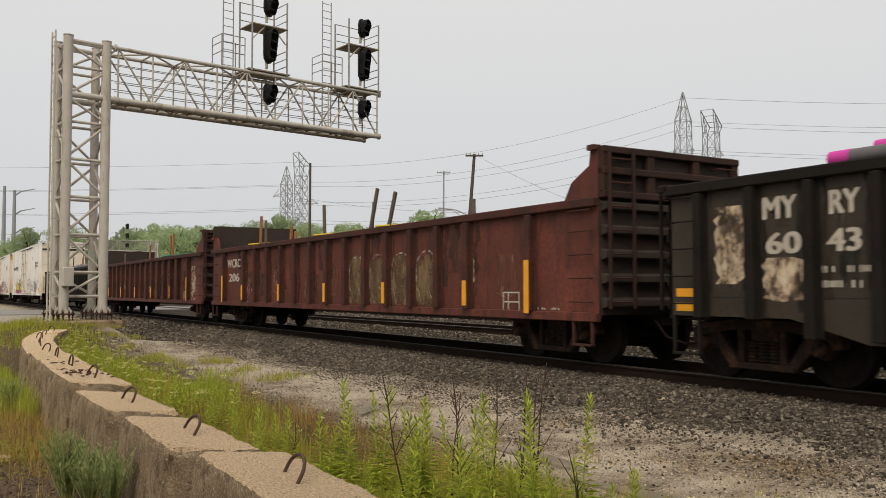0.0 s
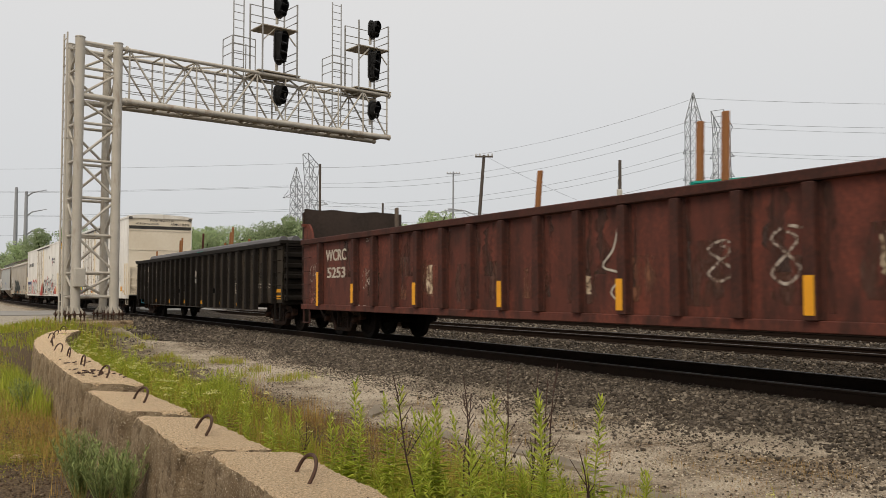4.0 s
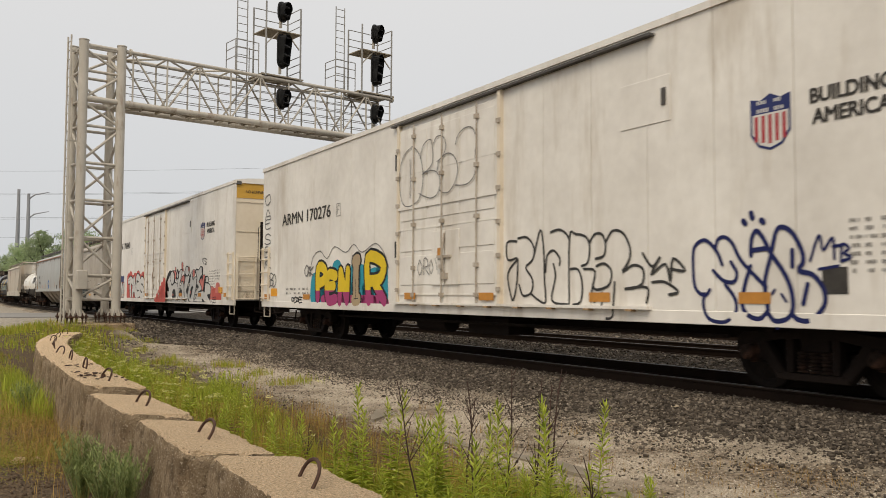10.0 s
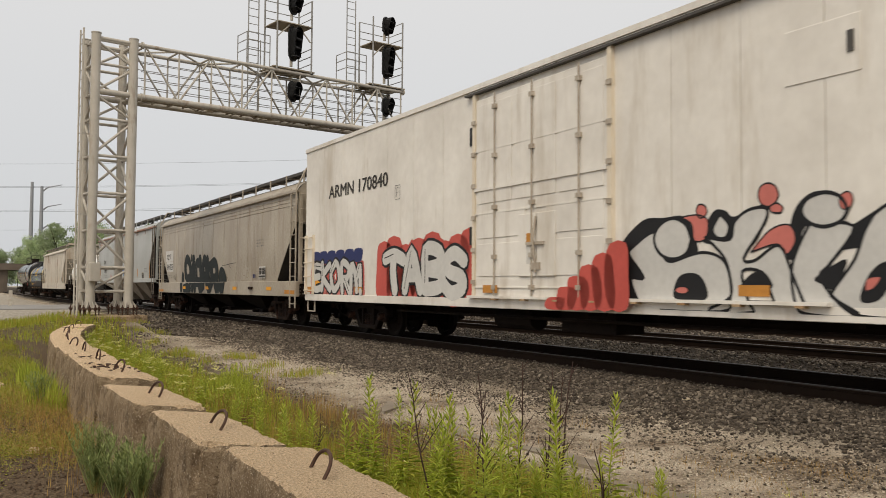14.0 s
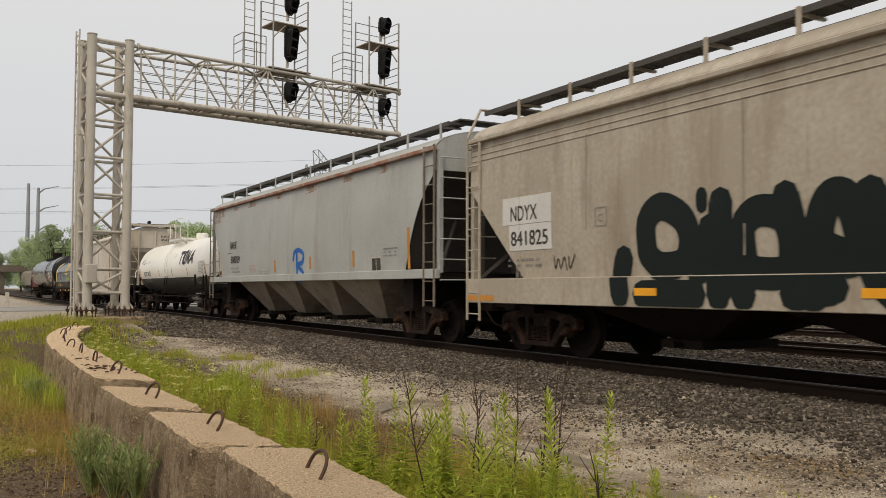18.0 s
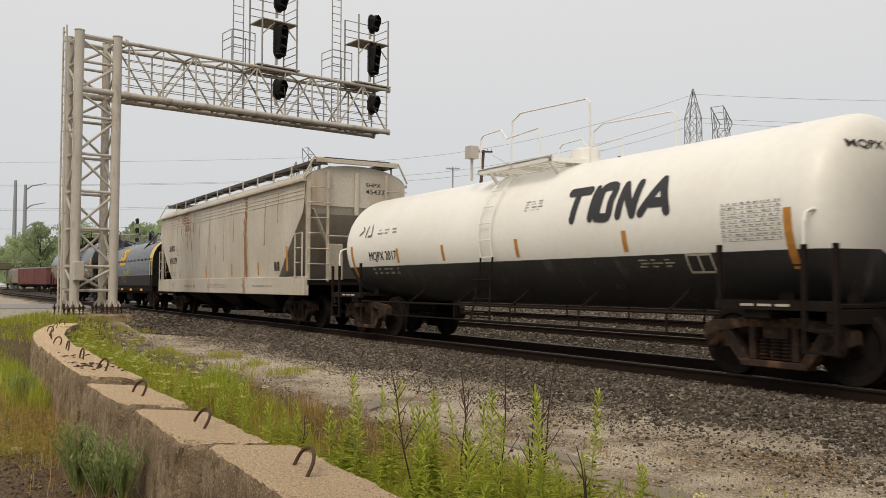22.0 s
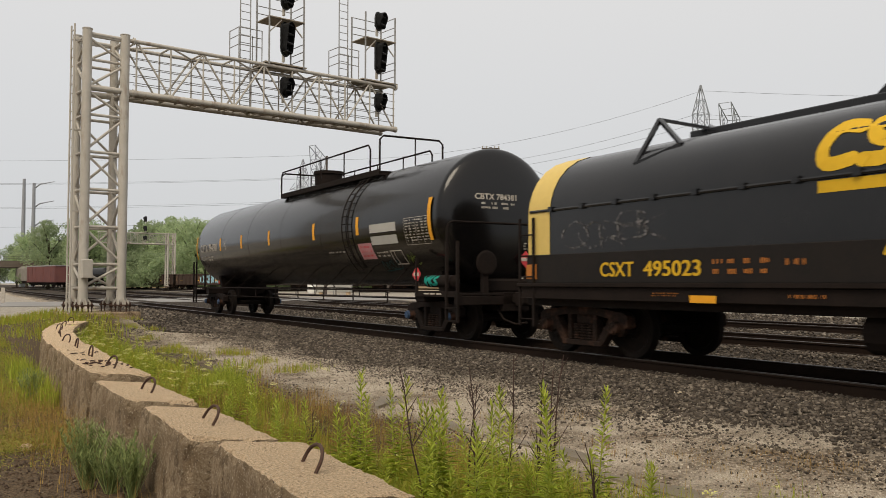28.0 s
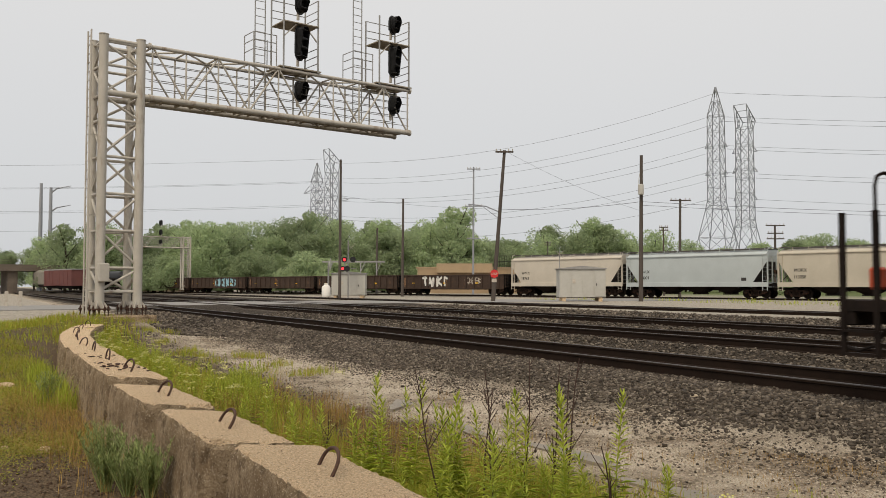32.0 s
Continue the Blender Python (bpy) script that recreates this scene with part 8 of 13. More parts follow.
def tank_car(s0, s1, t0, t1, zc, r, paint, label, truck_kind, rail_z=0.82, hz=2.1, head_out=(0.0, 0.0), ends=None, deep=HEAD_DEPTH):
    car, a, b, ta, tb = train_car("tank_car", s0, s1, t0, t1, label, "freight car")
    for y in (ta, tb):
        truck(car, y, truck_kind)
    couplers(car, a - 0.25, b + 0.25)
    bm = bmesh.new()
    pa, pb, q = a + 0.1 - head_out[0], b - 0.1 + head_out[1], deep
    prof = [(pa + q * (1 - math.cos(t) ** 0.8), r * math.sin(t) ** HEAD_POWER) for t in np.linspace(0.02, math.pi / 2 - 0.001, 22)] + [(pb - q * (1 - math.cos(t) ** 0.8), r * math.sin(t) ** HEAD_POWER) for t in np.linspace(math.pi / 2 - 0.001, 0.02, 22)]
    lathe(bm, prof, (0, 0, zc), "y", 64)
    part("tank", bm, paint, car, smooth=True)
    for k in range(1, 6) if paint is M["tank_black"] else ():
        bm = bmesh.new()
        y = pa + q + (pb - pa - 2 * q) * k / 6
        lathe(bm, [(y - 0.02, r), (y - 0.015, r + 0.004), (y + 0.015, r + 0.004), (y + 0.02, r)], (0, 0, zc), "y", 64)
        part("weld_seam", bm, paint, car, smooth=True)
    ends = ends or (a - 0.05, b + 0.05)
    rail_paint = M["underframe"] if paint is M["tank_black"] else M["tank_white"]
    for y, e in ((ta, -1), (tb, 1)):
        y_end = ends[0] if e < 0 else ends[1]
        bm = bmesh.new()
        plate_pts = [(-0.8, 0.8), (0.8, 0.8), (r * 0.62, zc - r * 0.78), (-r * 0.62, zc - r * 0.78)]
        extrude(bm, plate_pts, y - 0.12, y + 0.12)
        part("saddle", bm, M["underframe"], car)
        bm = bmesh.new()
        box(bm, -0.32, 0.32, min(y - e * 0.8, y_end), max(y - e * 0.8, y_end), 0.62, 1.0)
        part("stub_sill", bm, M["underframe"], car)
        bm = bmesh.new()
        box(bm, -1.38, 1.38, y - 0.2, y + 0.2, 0.78, 0.98)
        part("bolster", bm, M["underframe"], car, bevel=0.02)
        bm = bmesh.new()
        box(bm, -1.42, 1.42, min(y_end, y_end - e * 0.14), max(y_end, y_end - e * 0.14), 0.74, 0.93)
        part("end_sill", bm, M["underframe"], car, bevel=0.015)
        bm = bmesh.new()
        lathe(bm, [(0.1, 0.05), (0.1, 0.17), (0.75, 0.17), (0.78, 0.05)], (-0.62, y_end - e * 1.05, 0.72), "x", 14)
        part("brake_cylinder", bm, M["underframe"], car, smooth=True)
        for s in (-1, 1):
            bm = bmesh.new()
            box(bm, s * 1.4 - 0.03, s * 1.4 + 0.03, min(y_end, y_end - e * 1.75), max(y_end, y_end - e * 1.75), 0.90, 1.02)
            part("side_sill", bm, M["underframe"], car)
            bm = bmesh.new()
            for k in range(3):
                y0 = y_end - e * (0.72 + 0.26 * k)
                box(bm, s * 1.432, s * 1.436, y0 - 0.1, y0 + 0.1, 0.945, 0.975) if s > 0 else box(bm, -1.436, -1.432, y0 - 0.1, y0 + 0.1, 0.945, 0.975)
            tagged(part("sill_marking", bm, M["chalk"], car, "small worn white sill lettering"), kind="stuff")
    for s in (-1, 1):
        bm = bmesh.new()
        pipe(bm, [(s * 1.4, ends[0] + 1.7, rail_z), (s * 1.4, ends[1] - 1.7, rail_z)], 0.022, 6)
        for y in np.arange(ta + 1.5, tb - 1.0, 1.9):
            beam(bm, (s * 1.4, y, rail_z), (s * 0.9, y, zc - r * 0.75), 0.025)
            beam(bm, (s * 1.4, y, rail_z), (s * 1.4, y, rail_z - 0.28), 0.025)
        pipe(bm, [(s * 1.4, ta + 1.5, rail_z - 0.28), (s * 1.4, tb - 1.5, rail_z - 0.28)], 0.014, 5)
        part("safety_rail", bm, M["underframe"], car, "thin steel side rail")
    for y, e in ((ends[0], -1), (ends[1], 1)):
        bm = bmesh.new()
        for k in range(7):
            y0 = y - e * 0.24 * k
            box(bm, -1.4, 1.4, min(y0, y0 - e * 0.2), max(y0, y0 - e * 0.2), 0.94, 0.98)
        for x in (-1.37, -0.7, 0.0, 0.66, 1.33):
            box(bm, x, x + 0.04, min(y, y - e * 1.68), max(y, y - e * 1.68), 0.90, 0.94)
        tagged(part("end_platform", bm, M["underframe"], car, "steel grating end platform"), kind="stuff")
        yr = y - e * 0.42
        bm = bmesh.new()
        pipe(bm, [(-1.42, yr, 0.98), (-1.42, yr, hz - 0.14), (-1.38, yr, hz - 0.04), (-1.28, yr, hz), (1.28, yr, hz), (1.38, yr, hz - 0.04), (1.42, yr, hz - 0.14), (1.42, yr, 0.98)], 0.021, 8)
        part("end_handrail", bm, rail_paint, car, "bent tubular handrail across the end")
        for s in (-1, 1):
            for py, top in ((y, hz - 0.42), (yr, hz - 0.42), (y - e * 1.68, 1.72)):
                bm = bmesh.new()
                beam(bm, (s * 1.42, py, 0.9 if py == y - e * 1.68 else 0.4), (s * 1.42, py, top), 0.05, 0.06)
                part("stanchion", bm, M["underframe"], car)
            for zz in (0.42, 0.68):
                bm = bmesh.new()
                box(bm, s * 1.42 - 0.05, s * 1.42 + 0.05, min(y, yr), max(y, yr), zz - 0.015, zz + 0.015)
                part("step", bm, M["underframe"], car)
        if e < 0:
            bm = bmesh.new()
            lathe(bm, [(y - e * 0.30, 0.22), (y - e * 0.28, 0.26), (y - e * 0.26, 0.22)], (-0.55, 0, 1.6), "y", 18)
            for k in range(4):
                t = k * math.pi / 4
                beam(bm, (-0.55 - math.cos(t) * 0.24, y - e * 0.28, 1.6 - math.sin(t) * 0.24), (-0.55 + math.cos(t) * 0.24, y - e * 0.28, 1.6 + math.sin(t) * 0.24), 0.025)
            beam(bm, (-0.55, y - e * 0.36, 1.7), (-0.55, y - e * 0.36, 0.95), 0.12)
            part("brake_wheel", bm, M["underframe"], car)
        bm = bmesh.new()
        box(bm, -0.3, 0.75, min(y - e * 0.9, y - e * 0.55), max(y - e * 0.9, y - e * 0.55), 0.98, 1.28)
        part("control_valve", bm, M["underframe"], car, bevel=0.05)
    surf = lambda z: math.sqrt(max(0.01, r * r - (z - zc) ** 2))
    return car, a, b, ta, tb, Side(car, s0, s1, surf)


def top_works(car, mid, zc, r, s_a, s_b, paint, hatch_s, tall_a, tall_b, lift=0.0, cross=False):
    """A grating along the top of a tank with handrails and a hatch."""
    zt = zc + r
    for s in (-1, 1):
        bm = bmesh.new()
        for k in range(5):
            x0 = s * (0.55 + 0.07 * k)
            box(bm, min(x0, x0 + s * 0.045), max(x0, x0 + s * 0.045), s_a - mid, s_b - mid, zt - 0.14, zt - 0.1)
        box(bm, min(s * 0.5, s * 0.9), max(s * 0.5, s * 0.9), s_a - mid, s_a - mid + 0.06, zt - 0.2, zt - 0.1)
        box(bm, min(s * 0.5, s * 0.9), max(s * 0.5, s * 0.9), s_b - mid - 0.06, s_b - mid, zt - 0.2, zt - 0.1)
        box(bm, s * 0.9 - 0.02, s * 0.9 + 0.02, s_a - mid, s_b - mid, zt - 0.2, zt - 0.06)
        for y in np.arange(s_a - mid, s_b - mid, 0.9):
            box(bm, min(s * 0.52, s * 0.9), max(s * 0.52, s * 0.9), y, y + 0.04, zt - 0.15, zt - 0.11)
        part("walkway", bm, paint, car, "steel grating walkway")
        if cross:
            for p0, xa, xb, hh in ((s_a, -0.9, 0.9, 0.78), (s_b, -0.9, 0.9, 0.6)):
                if s < 0:
                    bm = bmesh.new()
                    pipe(bm, [(xa, p0 - mid, zt - 0.12), (xa, p0 - mid, zt + hh - 0.1), (xa + 0.1, p0 - mid, zt + hh), (xb - 0.1, p0 - mid, zt + hh), (xb, p0 - mid, zt + hh - 0.1), (xb, p0 - mid, zt - 0.12)], 0.026, 8)
                    pipe(bm, [(0.1, p0 - mid, zt - 0.12), (0.1, p0 - mid, zt + hh)], 0.02, 6)
                    part("handrail", bm, paint, car, "bent tubular handrail")
        for p0, p1, hh in (((s_a + 0.55, s_b, 0.62),) if cross else ((s_a, tall_a, 0.75), (tall_a, tall_b, 1.05), (tall_b, s_b, 0.75))):
            bm = bmesh.new()
            x = s * 0.9
            y0, y1 = p0 - mid, p1 - mid
            pipe(bm, [(x, y0, zt - 0.12), (x, y0, zt + hh - 0.12), (x, y0 + 0.12, zt + hh), (x, y1 - 0.12, zt + hh), (x, y1, zt + hh - 0.12), (x, y1, zt - 0.12)], 0.024, 8)
            nn = max(1, int((y1 - y0) / 1.4))
            for k in range(1, nn):
                y = y0 + (y1 - y0) * k / nn
                pipe(bm, [(x, y, zt - 0.12), (x, y, zt + hh)], 0.02, 6)
            part("handrail", bm, paint, car, "bent tubular handrail")
    bm = bmesh.new()
    y = hatch_s - mid
    lathe(bm, [(zt - 0.15, 0.42), (zt + 0.42, 0.42), (zt + 0.43, 0.46), (zt + 0.52, 0.46), (zt + 0.53, 0.3)], (0, y, 0), "z", 24)
    part("dome", bm, paint, car, "round hatch housing", smooth=True)
    bm = bmesh.new()
    for dy in (0.9, 1.4):
        lathe(bm, [(zt - 0.1, 0.12), (zt + 0.18, 0.12), (zt + 0.2, 0.05)], (0.1, y - dy, 0), "z", 10)
    part("valve", bm, paint, car)


k1 = tank_car(161.9, 176.1, 163.0, 174.9, 2.12, 1.28, M["tank_white"], "white and black tank car with walkway on top", "truck_red")
M["tank_black_matte"] = surface("dirty_black_lower_tank", (0.018, 0.017, 0.017), 0.5, 0, (0.04, 0.038, 0.036), 10, 0.7, 0.5, 0.03, rust=(0.12, 0.115, 0.11), rust_amount=0.25, rust_scale=2.0, streak=0.85)
bm = bmesh.new()
zc_, r_ = 2.12, 1.284
t0_ = math.asin((zc_ - 1.64) / r_)
angs = np.linspace(-math.pi + t0_, -t0_, 28)
pa_, pb_ = k1[1] + 0.1, k1[2] - 0.1
stations = [(pa_ - 0.004 + HEAD_DEPTH * (1 - math.cos(t) ** 0.8), math.sin(t) ** HEAD_POWER) for t in np.linspace(0.25, math.pi / 2 - 0.001, 18)] + [(pb_ + 0.004 - HEAD_DEPTH * (1 - math.cos(t) ** 0.8), math.sin(t) ** HEAD_POWER) for t in np.linspace(math.pi / 2 - 0.001, 0.25, 18)]
prev = None
for y, f in stations:
    rr_ = r_ * f
    if rr_ <= (zc_ - 1.64) + 0.02:
        continue
    lo_ = math.asin(min(1, (zc_ - 1.64) / rr_))
    cur = [bm.verts.new((rr_ * math.cos(t), y, zc_ + rr_ * math.sin(t))) for t in np.linspace(-math.pi + lo_, -lo_, 28)]
    if prev:
        for i in range(27):
            bm.faces.new((prev[i], prev[i + 1], cur[i + 1], cur[i]))
    prev = cur
part("lower_coat", bm, M["tank_black_matte"], k1[0], "black-painted lower half of the tank", smooth=True)
sd = k1[5]
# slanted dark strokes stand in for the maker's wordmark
for k, lines in enumerate(([[(0.35, 0), (0.39, 0.25), (0.43, 0.5), (0.46, 0.75), (0.5, 1)], [(0.1, 1), (0.5, 1), (0.95, 1)]], [[(0.4, 0), (0.44, 0.25), (0.48, 0.5), (0.52, 0.75), (0.55, 1)]], [[(0.15, 0.0), (0.22, 0.5), (0.3, 1.0), (0.85, 1.0), (0.78, 0.5), (0.7, 0.0), (0.15, 0.0)]], [[(0.1, 0), (0.17, 0.5), (0.25, 1)], [(0.25, 1), (0.47, 0.5), (0.7, 0)], [(0.7, 0), (0.77, 0.5), (0.85, 1)]], [[(0.0, 0), (0.3, 0.5), (0.6, 1)], [(0.6, 1), (0.72, 0.5), (0.85, 0)], [(0.3, 0.3), (0.5, 0.3), (0.75, 0.3)]])):
    left, right = ((166.92, 166.36), (166.44, 166.02), (166.2, 165.72), (165.68, 165.16), (165.14, 164.52))[k]
    sd.scrawl(lines, left, right, 2.72, 2.26, 0.145, "wordmark_grey", "wordmark_stroke", "slanted dark wordmark stroke")
sd.text("MQPX 2017", 174.35, 172.95, 1.98, 1.74, "ink", "black stencilled lettering", 0.003)
for me, x0, x1, z0, z1, nm in ((letters("MQPX 2017", 0.2, M["ink"], 1.0, 0.003), -0.75, 0.3, 2.86, 2.98, "lettering"),):
    co = np.empty(len(me.vertices) * 3)
    me.vertices.foreach_get("co", co)
    co = co.reshape(-1, 3)
    lo_, hi_ = co.min(0), co.max(0)
    xx = x0 + (co[:, 0] - lo_[0]) / (hi_[0] - lo_[0]) * (x1 - x0)
    zz = z0 + (co[:, 1] - lo_[1]) / (hi_[1] - lo_[1]) * (z1 - z0)
    rad = np.sqrt(xx ** 2 + (zz - 2.12) ** 2) / 1.28
    yy = k1[1] + 0.1 + HEAD_DEPTH * (1 - np.cos(np.arcsin(np.clip(rad, 0, 1) ** (1 / HEAD_POWER))) ** 0.8) - 0.012
    me.vertices.foreach_set("co", np.stack([xx, yy, zz], 1).ravel())
    part(nm, me, None, k1[0], "black stencilled lettering")
sd.print_block(5, 2, 174.3, 173.0, 1.6, 1.46, "chalk", 31)
sd.print_block(3, 2, 173.9, 172.95, 2.5, 2.38, "grey_print", 32)
sd.scrawl([[(0.0, 0.2), (0.3, 0.6), (0.2, 0.9)], [(0.5, 0.0), (0.6, 0.9)], [(0.9, 1.0), (0.95, 0.1), (0.7, 0.0)]], 174.9, 174.2, 2.62, 2.36, 0.05, "g_grey", "emblem", "plain grey emblem")
for k in range(9):
    sd.print_block(9, 1, 163.62, 162.7, 2.27 - 0.058 * k, 2.245 - 0.058 * k, "grey_print", 330 + k, "chart_row")
    sd.patch(163.64, 162.68, 2.236 - 0.058 * k, 2.231 - 0.058 * k, "grey_print", "chart_line", "", 0.0075)
sd.print_block(3, 4, 168.1, 167.6, 2.68, 2.5, "grey_print", 34)
sd.scrawl([[(0, 0), (1, 0)], [(1, 0), (1, 1)], [(1, 1), (0, 1)], [(0, 1), (0, 0)], [(0.5, 0.05), (0.5, 0.95)]], 164.34, 163.9, 1.62, 1.38, 0.03, "chalk", "data_panel", "white outlined data panel")
sd.print_block(3, 3, 165.3, 164.6, 1.58, 1.46, "chalk", 35)
for s_ in (172.9, 170.9, 168.3, 165.5):
    sd.patch(s_ + 0.05, s_ - 0.05, 2.02, 1.7, "orange", "reflector", "orange reflective strip")
for s_ in (162.6, 175.3):
    sd.patch(s_ + 0.06, s_ - 0.06, 2.15, 1.4, "orange", "reflector", "orange reflective strip")
mid_ = k1[5].mid
bm = bmesh.new()
for k in range(14):
    x = -1.0 + 2.0 * k / 13
    box(bm, x - 0.04, x + 0.04, 167.6 - mid_, 169.9 - mid_, 3.42, 3.45)
for y in (167.6, 168.75, 169.86):
    box(bm, -1.04, 1.04, y - mid_, y + 0.05 - mid_, 3.36, 3.42)
for x in (-1.04, 1.0):
    box(bm, x, x + 0.04, 167.6 - mid_, 169.9 - mid_, 3.36, 3.46)
tagged(part("platform", bm, M["tank_white"], k1[0], "rust-stained cream work platform on top of the tank"), kind="stuff")
for x in (-0.9, 0.9):
    for y in (167.8, 169.7):
        bm = bmesh.new()
        beam(bm, (x, y - mid_, 3.4), (x * 0.7, y - mid_, 3.1), 0.05)
        part("platform_strut", bm, M["tank_white"], k1[0])
for x in (-0.98, 0.98):
    bm = bmesh.new()
    pipe(bm, [(x, 169.9 - mid_, 3.42), (x, 169.9 - mid_, 4.05), (x, 169.8 - mid_, 4.13), (x, 169.2 - mid_, 4.15), (x, 169.0 - mid_, 3.95), (x, 168.0 - mid_, 4.0), (x, 167.95 - mid_, 3.42)], 0.015, 8)
    part("handrail", bm, M["tank_white"], k1[0], "white tubular handrail")
    bm = bmesh.new()
    pipe(bm, [(x, 168.85 - mid_, 3.42), (x, 168.82 - mid_, 4.24), (x, 168.55 - mid_, 4.36), (x, 166.7 - mid_, 4.28), (x, 166.6 - mid_, 4.2), (x, 166.6 - mid_, 3.2)], 0.015, 8)
    part("handrail", bm, M["tank_white"], k1[0], "white tubular handrail")
bm = bmesh.new()
lathe(bm, [(3.3, 0.36), (3.46, 0.36), (3.46, 0.27), (3.66, 0.27), (3.69, 0.2)], (0, 167.9 - mid_, 0), "z", 20)
part("dome", bm, M["tank_white"], k1[0], "white round hatch housing", smooth=True)
bm = bmesh.new()
box(bm, -1.0, -0.8, 170.25 - mid_, 170.45 - mid_, 3.75, 4.0)
pipe(bm, [(-0.9, 170.35 - mid_, 3.3), (-0.9, 170.35 - mid_, 3.75)], 0.03, 6)
part("valve_box", bm, M["galv"], k1[0])
bm = bmesh.new()
pts_l = [(-math.sqrt(max(0, 1.36 ** 2 - (z - 2.12) ** 2)), z) for z in np.linspace(1.72, 3.3, 11)]
for dy in (-0.2, 0.2):
    pipe(bm, [(x, 169.2 + dy - mid_, z) for x, z in pts_l], 0.016, 6)
for x, z in pts_l[::2]:
    pipe(bm, [(x, 169.0 - mid_, z), (x, 169.4 - mid_, z)], 0.012, 5)
part("ladder", bm, M["tank_white"], k1[0], "curved white ladder")
bm = bmesh.new()
for dy in (-0.2, 0.2):
    pipe(bm, [(pts_l[0][0], 169.2 + dy - mid_, 1.72), (-1.35, 169.2 + dy - mid_, 1.3), (-1.45, 169.2 + dy * 1.6 - mid_, 0.55)], 0.018, 6)
for z in (0.6, 0.95, 1.3):
    pipe(bm, [(-1.4, 168.9 - mid_, z), (-1.4, 169.5 - mid_, z)], 0.014, 5)
part("step_ladder", bm, M["underframe"], k1[0], "black lower steps of the ladder")

h3 = hopper("covered_hopper", 177.73, 194.7, 179.4, 193.1, M["shpx_hopper"], "weathered cream covered hopper car with rust streaks", 1.40, 0.48, 4.05, 4.55, 0.8, 2.0, 3, slope="shpx_hopper", beads=4, open_end=True, seams=12)
for body, x0, x1, z0, z1 in (("SHPX", 0.3, 0.78, 3.98, 4.1), ("454379", 0.3, 1.02, 3.78, 3.92)):
    me = letters(body, 0.2, M["ink"], 1.0, 0.002)
    co = np.empty(len(me.vertices) * 3)
    me.vertices.foreach_get("co", co)
    co = co.reshape(-1, 3)
    lo, hi = co.min(0), co.max(0)
    out = np.stack([x0 + (co[:, 0] - lo[0]) / (hi[0] - lo[0]) * (x1 - x0), np.full(len(co), h3[1] + 0.122), z0 + (co[:, 1] - lo[1]) / (hi[1] - lo[1]) * (z1 - z0)], 1)
    me.vertices.foreach_set("co", out.ravel())
    part("lettering", me, None, h3[0], "black stencilled lettering")
sd = h3[3]
sd.text("SHPX", 192.9, 192.0, 2.82, 2.58, "ink", "black stencilled lettering", 0.003)
sd.text("454379", 192.85, 191.65, 2.32, 2.06, "ink", "black stencilled numbers", 0.003)
sd.print_block(4, 2, 192.8, 192.0, 1.72, 1.58, "grey_print", 41)
sd.scrawl([[(0, 0), (1, 0)], [(1, 0), (1, 1)], [(1, 1), (0, 1)], [(0, 1), (0, 0)]], 191.55, 191.3, 2.65, 2.4, 0.014, "grey_print", "plate_mark")
for s_, z1, z0 in ((179.1, 2.3, 1.6), (187.4, 1.9, 1.46), (184.3, 1.9, 1.5), (181.6, 1.9, 1.5), (191.2, 1.8, 1.46), (193.6, 2.3, 1.5)):
    sd.patch(s_ + 0.06, s_ - 0.06, z1, z0, "orange", "reflector", "orange reflective strip")
sd.patch(180.16, 179.7, 1.89, 1.6, "ink", "data_panel", "black and white data panel")
sd.scrawl([[(0, 0), (1, 0)], [(1, 0), (1, 1)], [(1, 1), (0, 1)], [(0, 1), (0, 0)], [(0.5, 0.05), (0.5, 0.95)]], 180.16, 179.7, 1.89, 1.6, 0.025, "chalk", "data_panel_frame")
for k, (s_, w_, z1, z0) in enumerate(((182.85, 0.30, 4.02, 1.45), (182.85, 0.19, 4.02, 1.45), (182.82, 0.11, 3.98, 1.45), (182.9, 0.07, 3.9, 1.9), (182.76, 0.05, 3.6, 1.5), (190.4, 0.9, 4.02, 3.6), (190.2, 0.6, 4.02, 3.3), (191.0, 0.14, 3.95, 3.2), (190.7, 0.1, 3.95, 2.9), (190.35, 0.14, 3.95, 3.1), (190.05, 0.09, 3.95, 2.6), (189.7, 0.12, 3.95, 2.9), (189.4, 0.07, 3.8, 2.5), (189.2, 0.08, 3.95, 3.2), (187.0, 0.06, 3.6, 2.6), (185.2, 0.07, 3.5, 2.0), (186.2, 0.05, 3.4, 2.3), (181.0, 0.08, 3.8, 2.4), (188.3, 0.06, 3.5, 2.2), (184.1, 0.05, 3.9, 2.6), (179.9, 0.07, 3.9, 3.0))):
    sd.blob(s_ + w_, s_ - w_, z1, z0, "rust_deep" if k in (3, 4) else "rust_soft", 150 + k, "rust_streak", "orange-brown rust streak", 0.004 + 0.0006 * (k % 5))
sd.surf = lambda z: 1.6
sd.blob(183.05, 182.65, 1.42, 0.95, "rust_soft", 170, "rust_streak", "orange-brown rust streak")
sd.print_block(8, 1, 190.27, 188.7, 1.20, 1.10, "grey_print", 42)
sd.print_block(10, 2, 187.0, 184.8, 1.22, 1.1, "grey_print", 43)
sd.print_block(9, 1, 182.0, 180.2, 1.2, 1.14, "grey_print", 44)
sd.print_block(2, 2, 192.2, 192.0, 1.25, 1.12, "ink", 45)


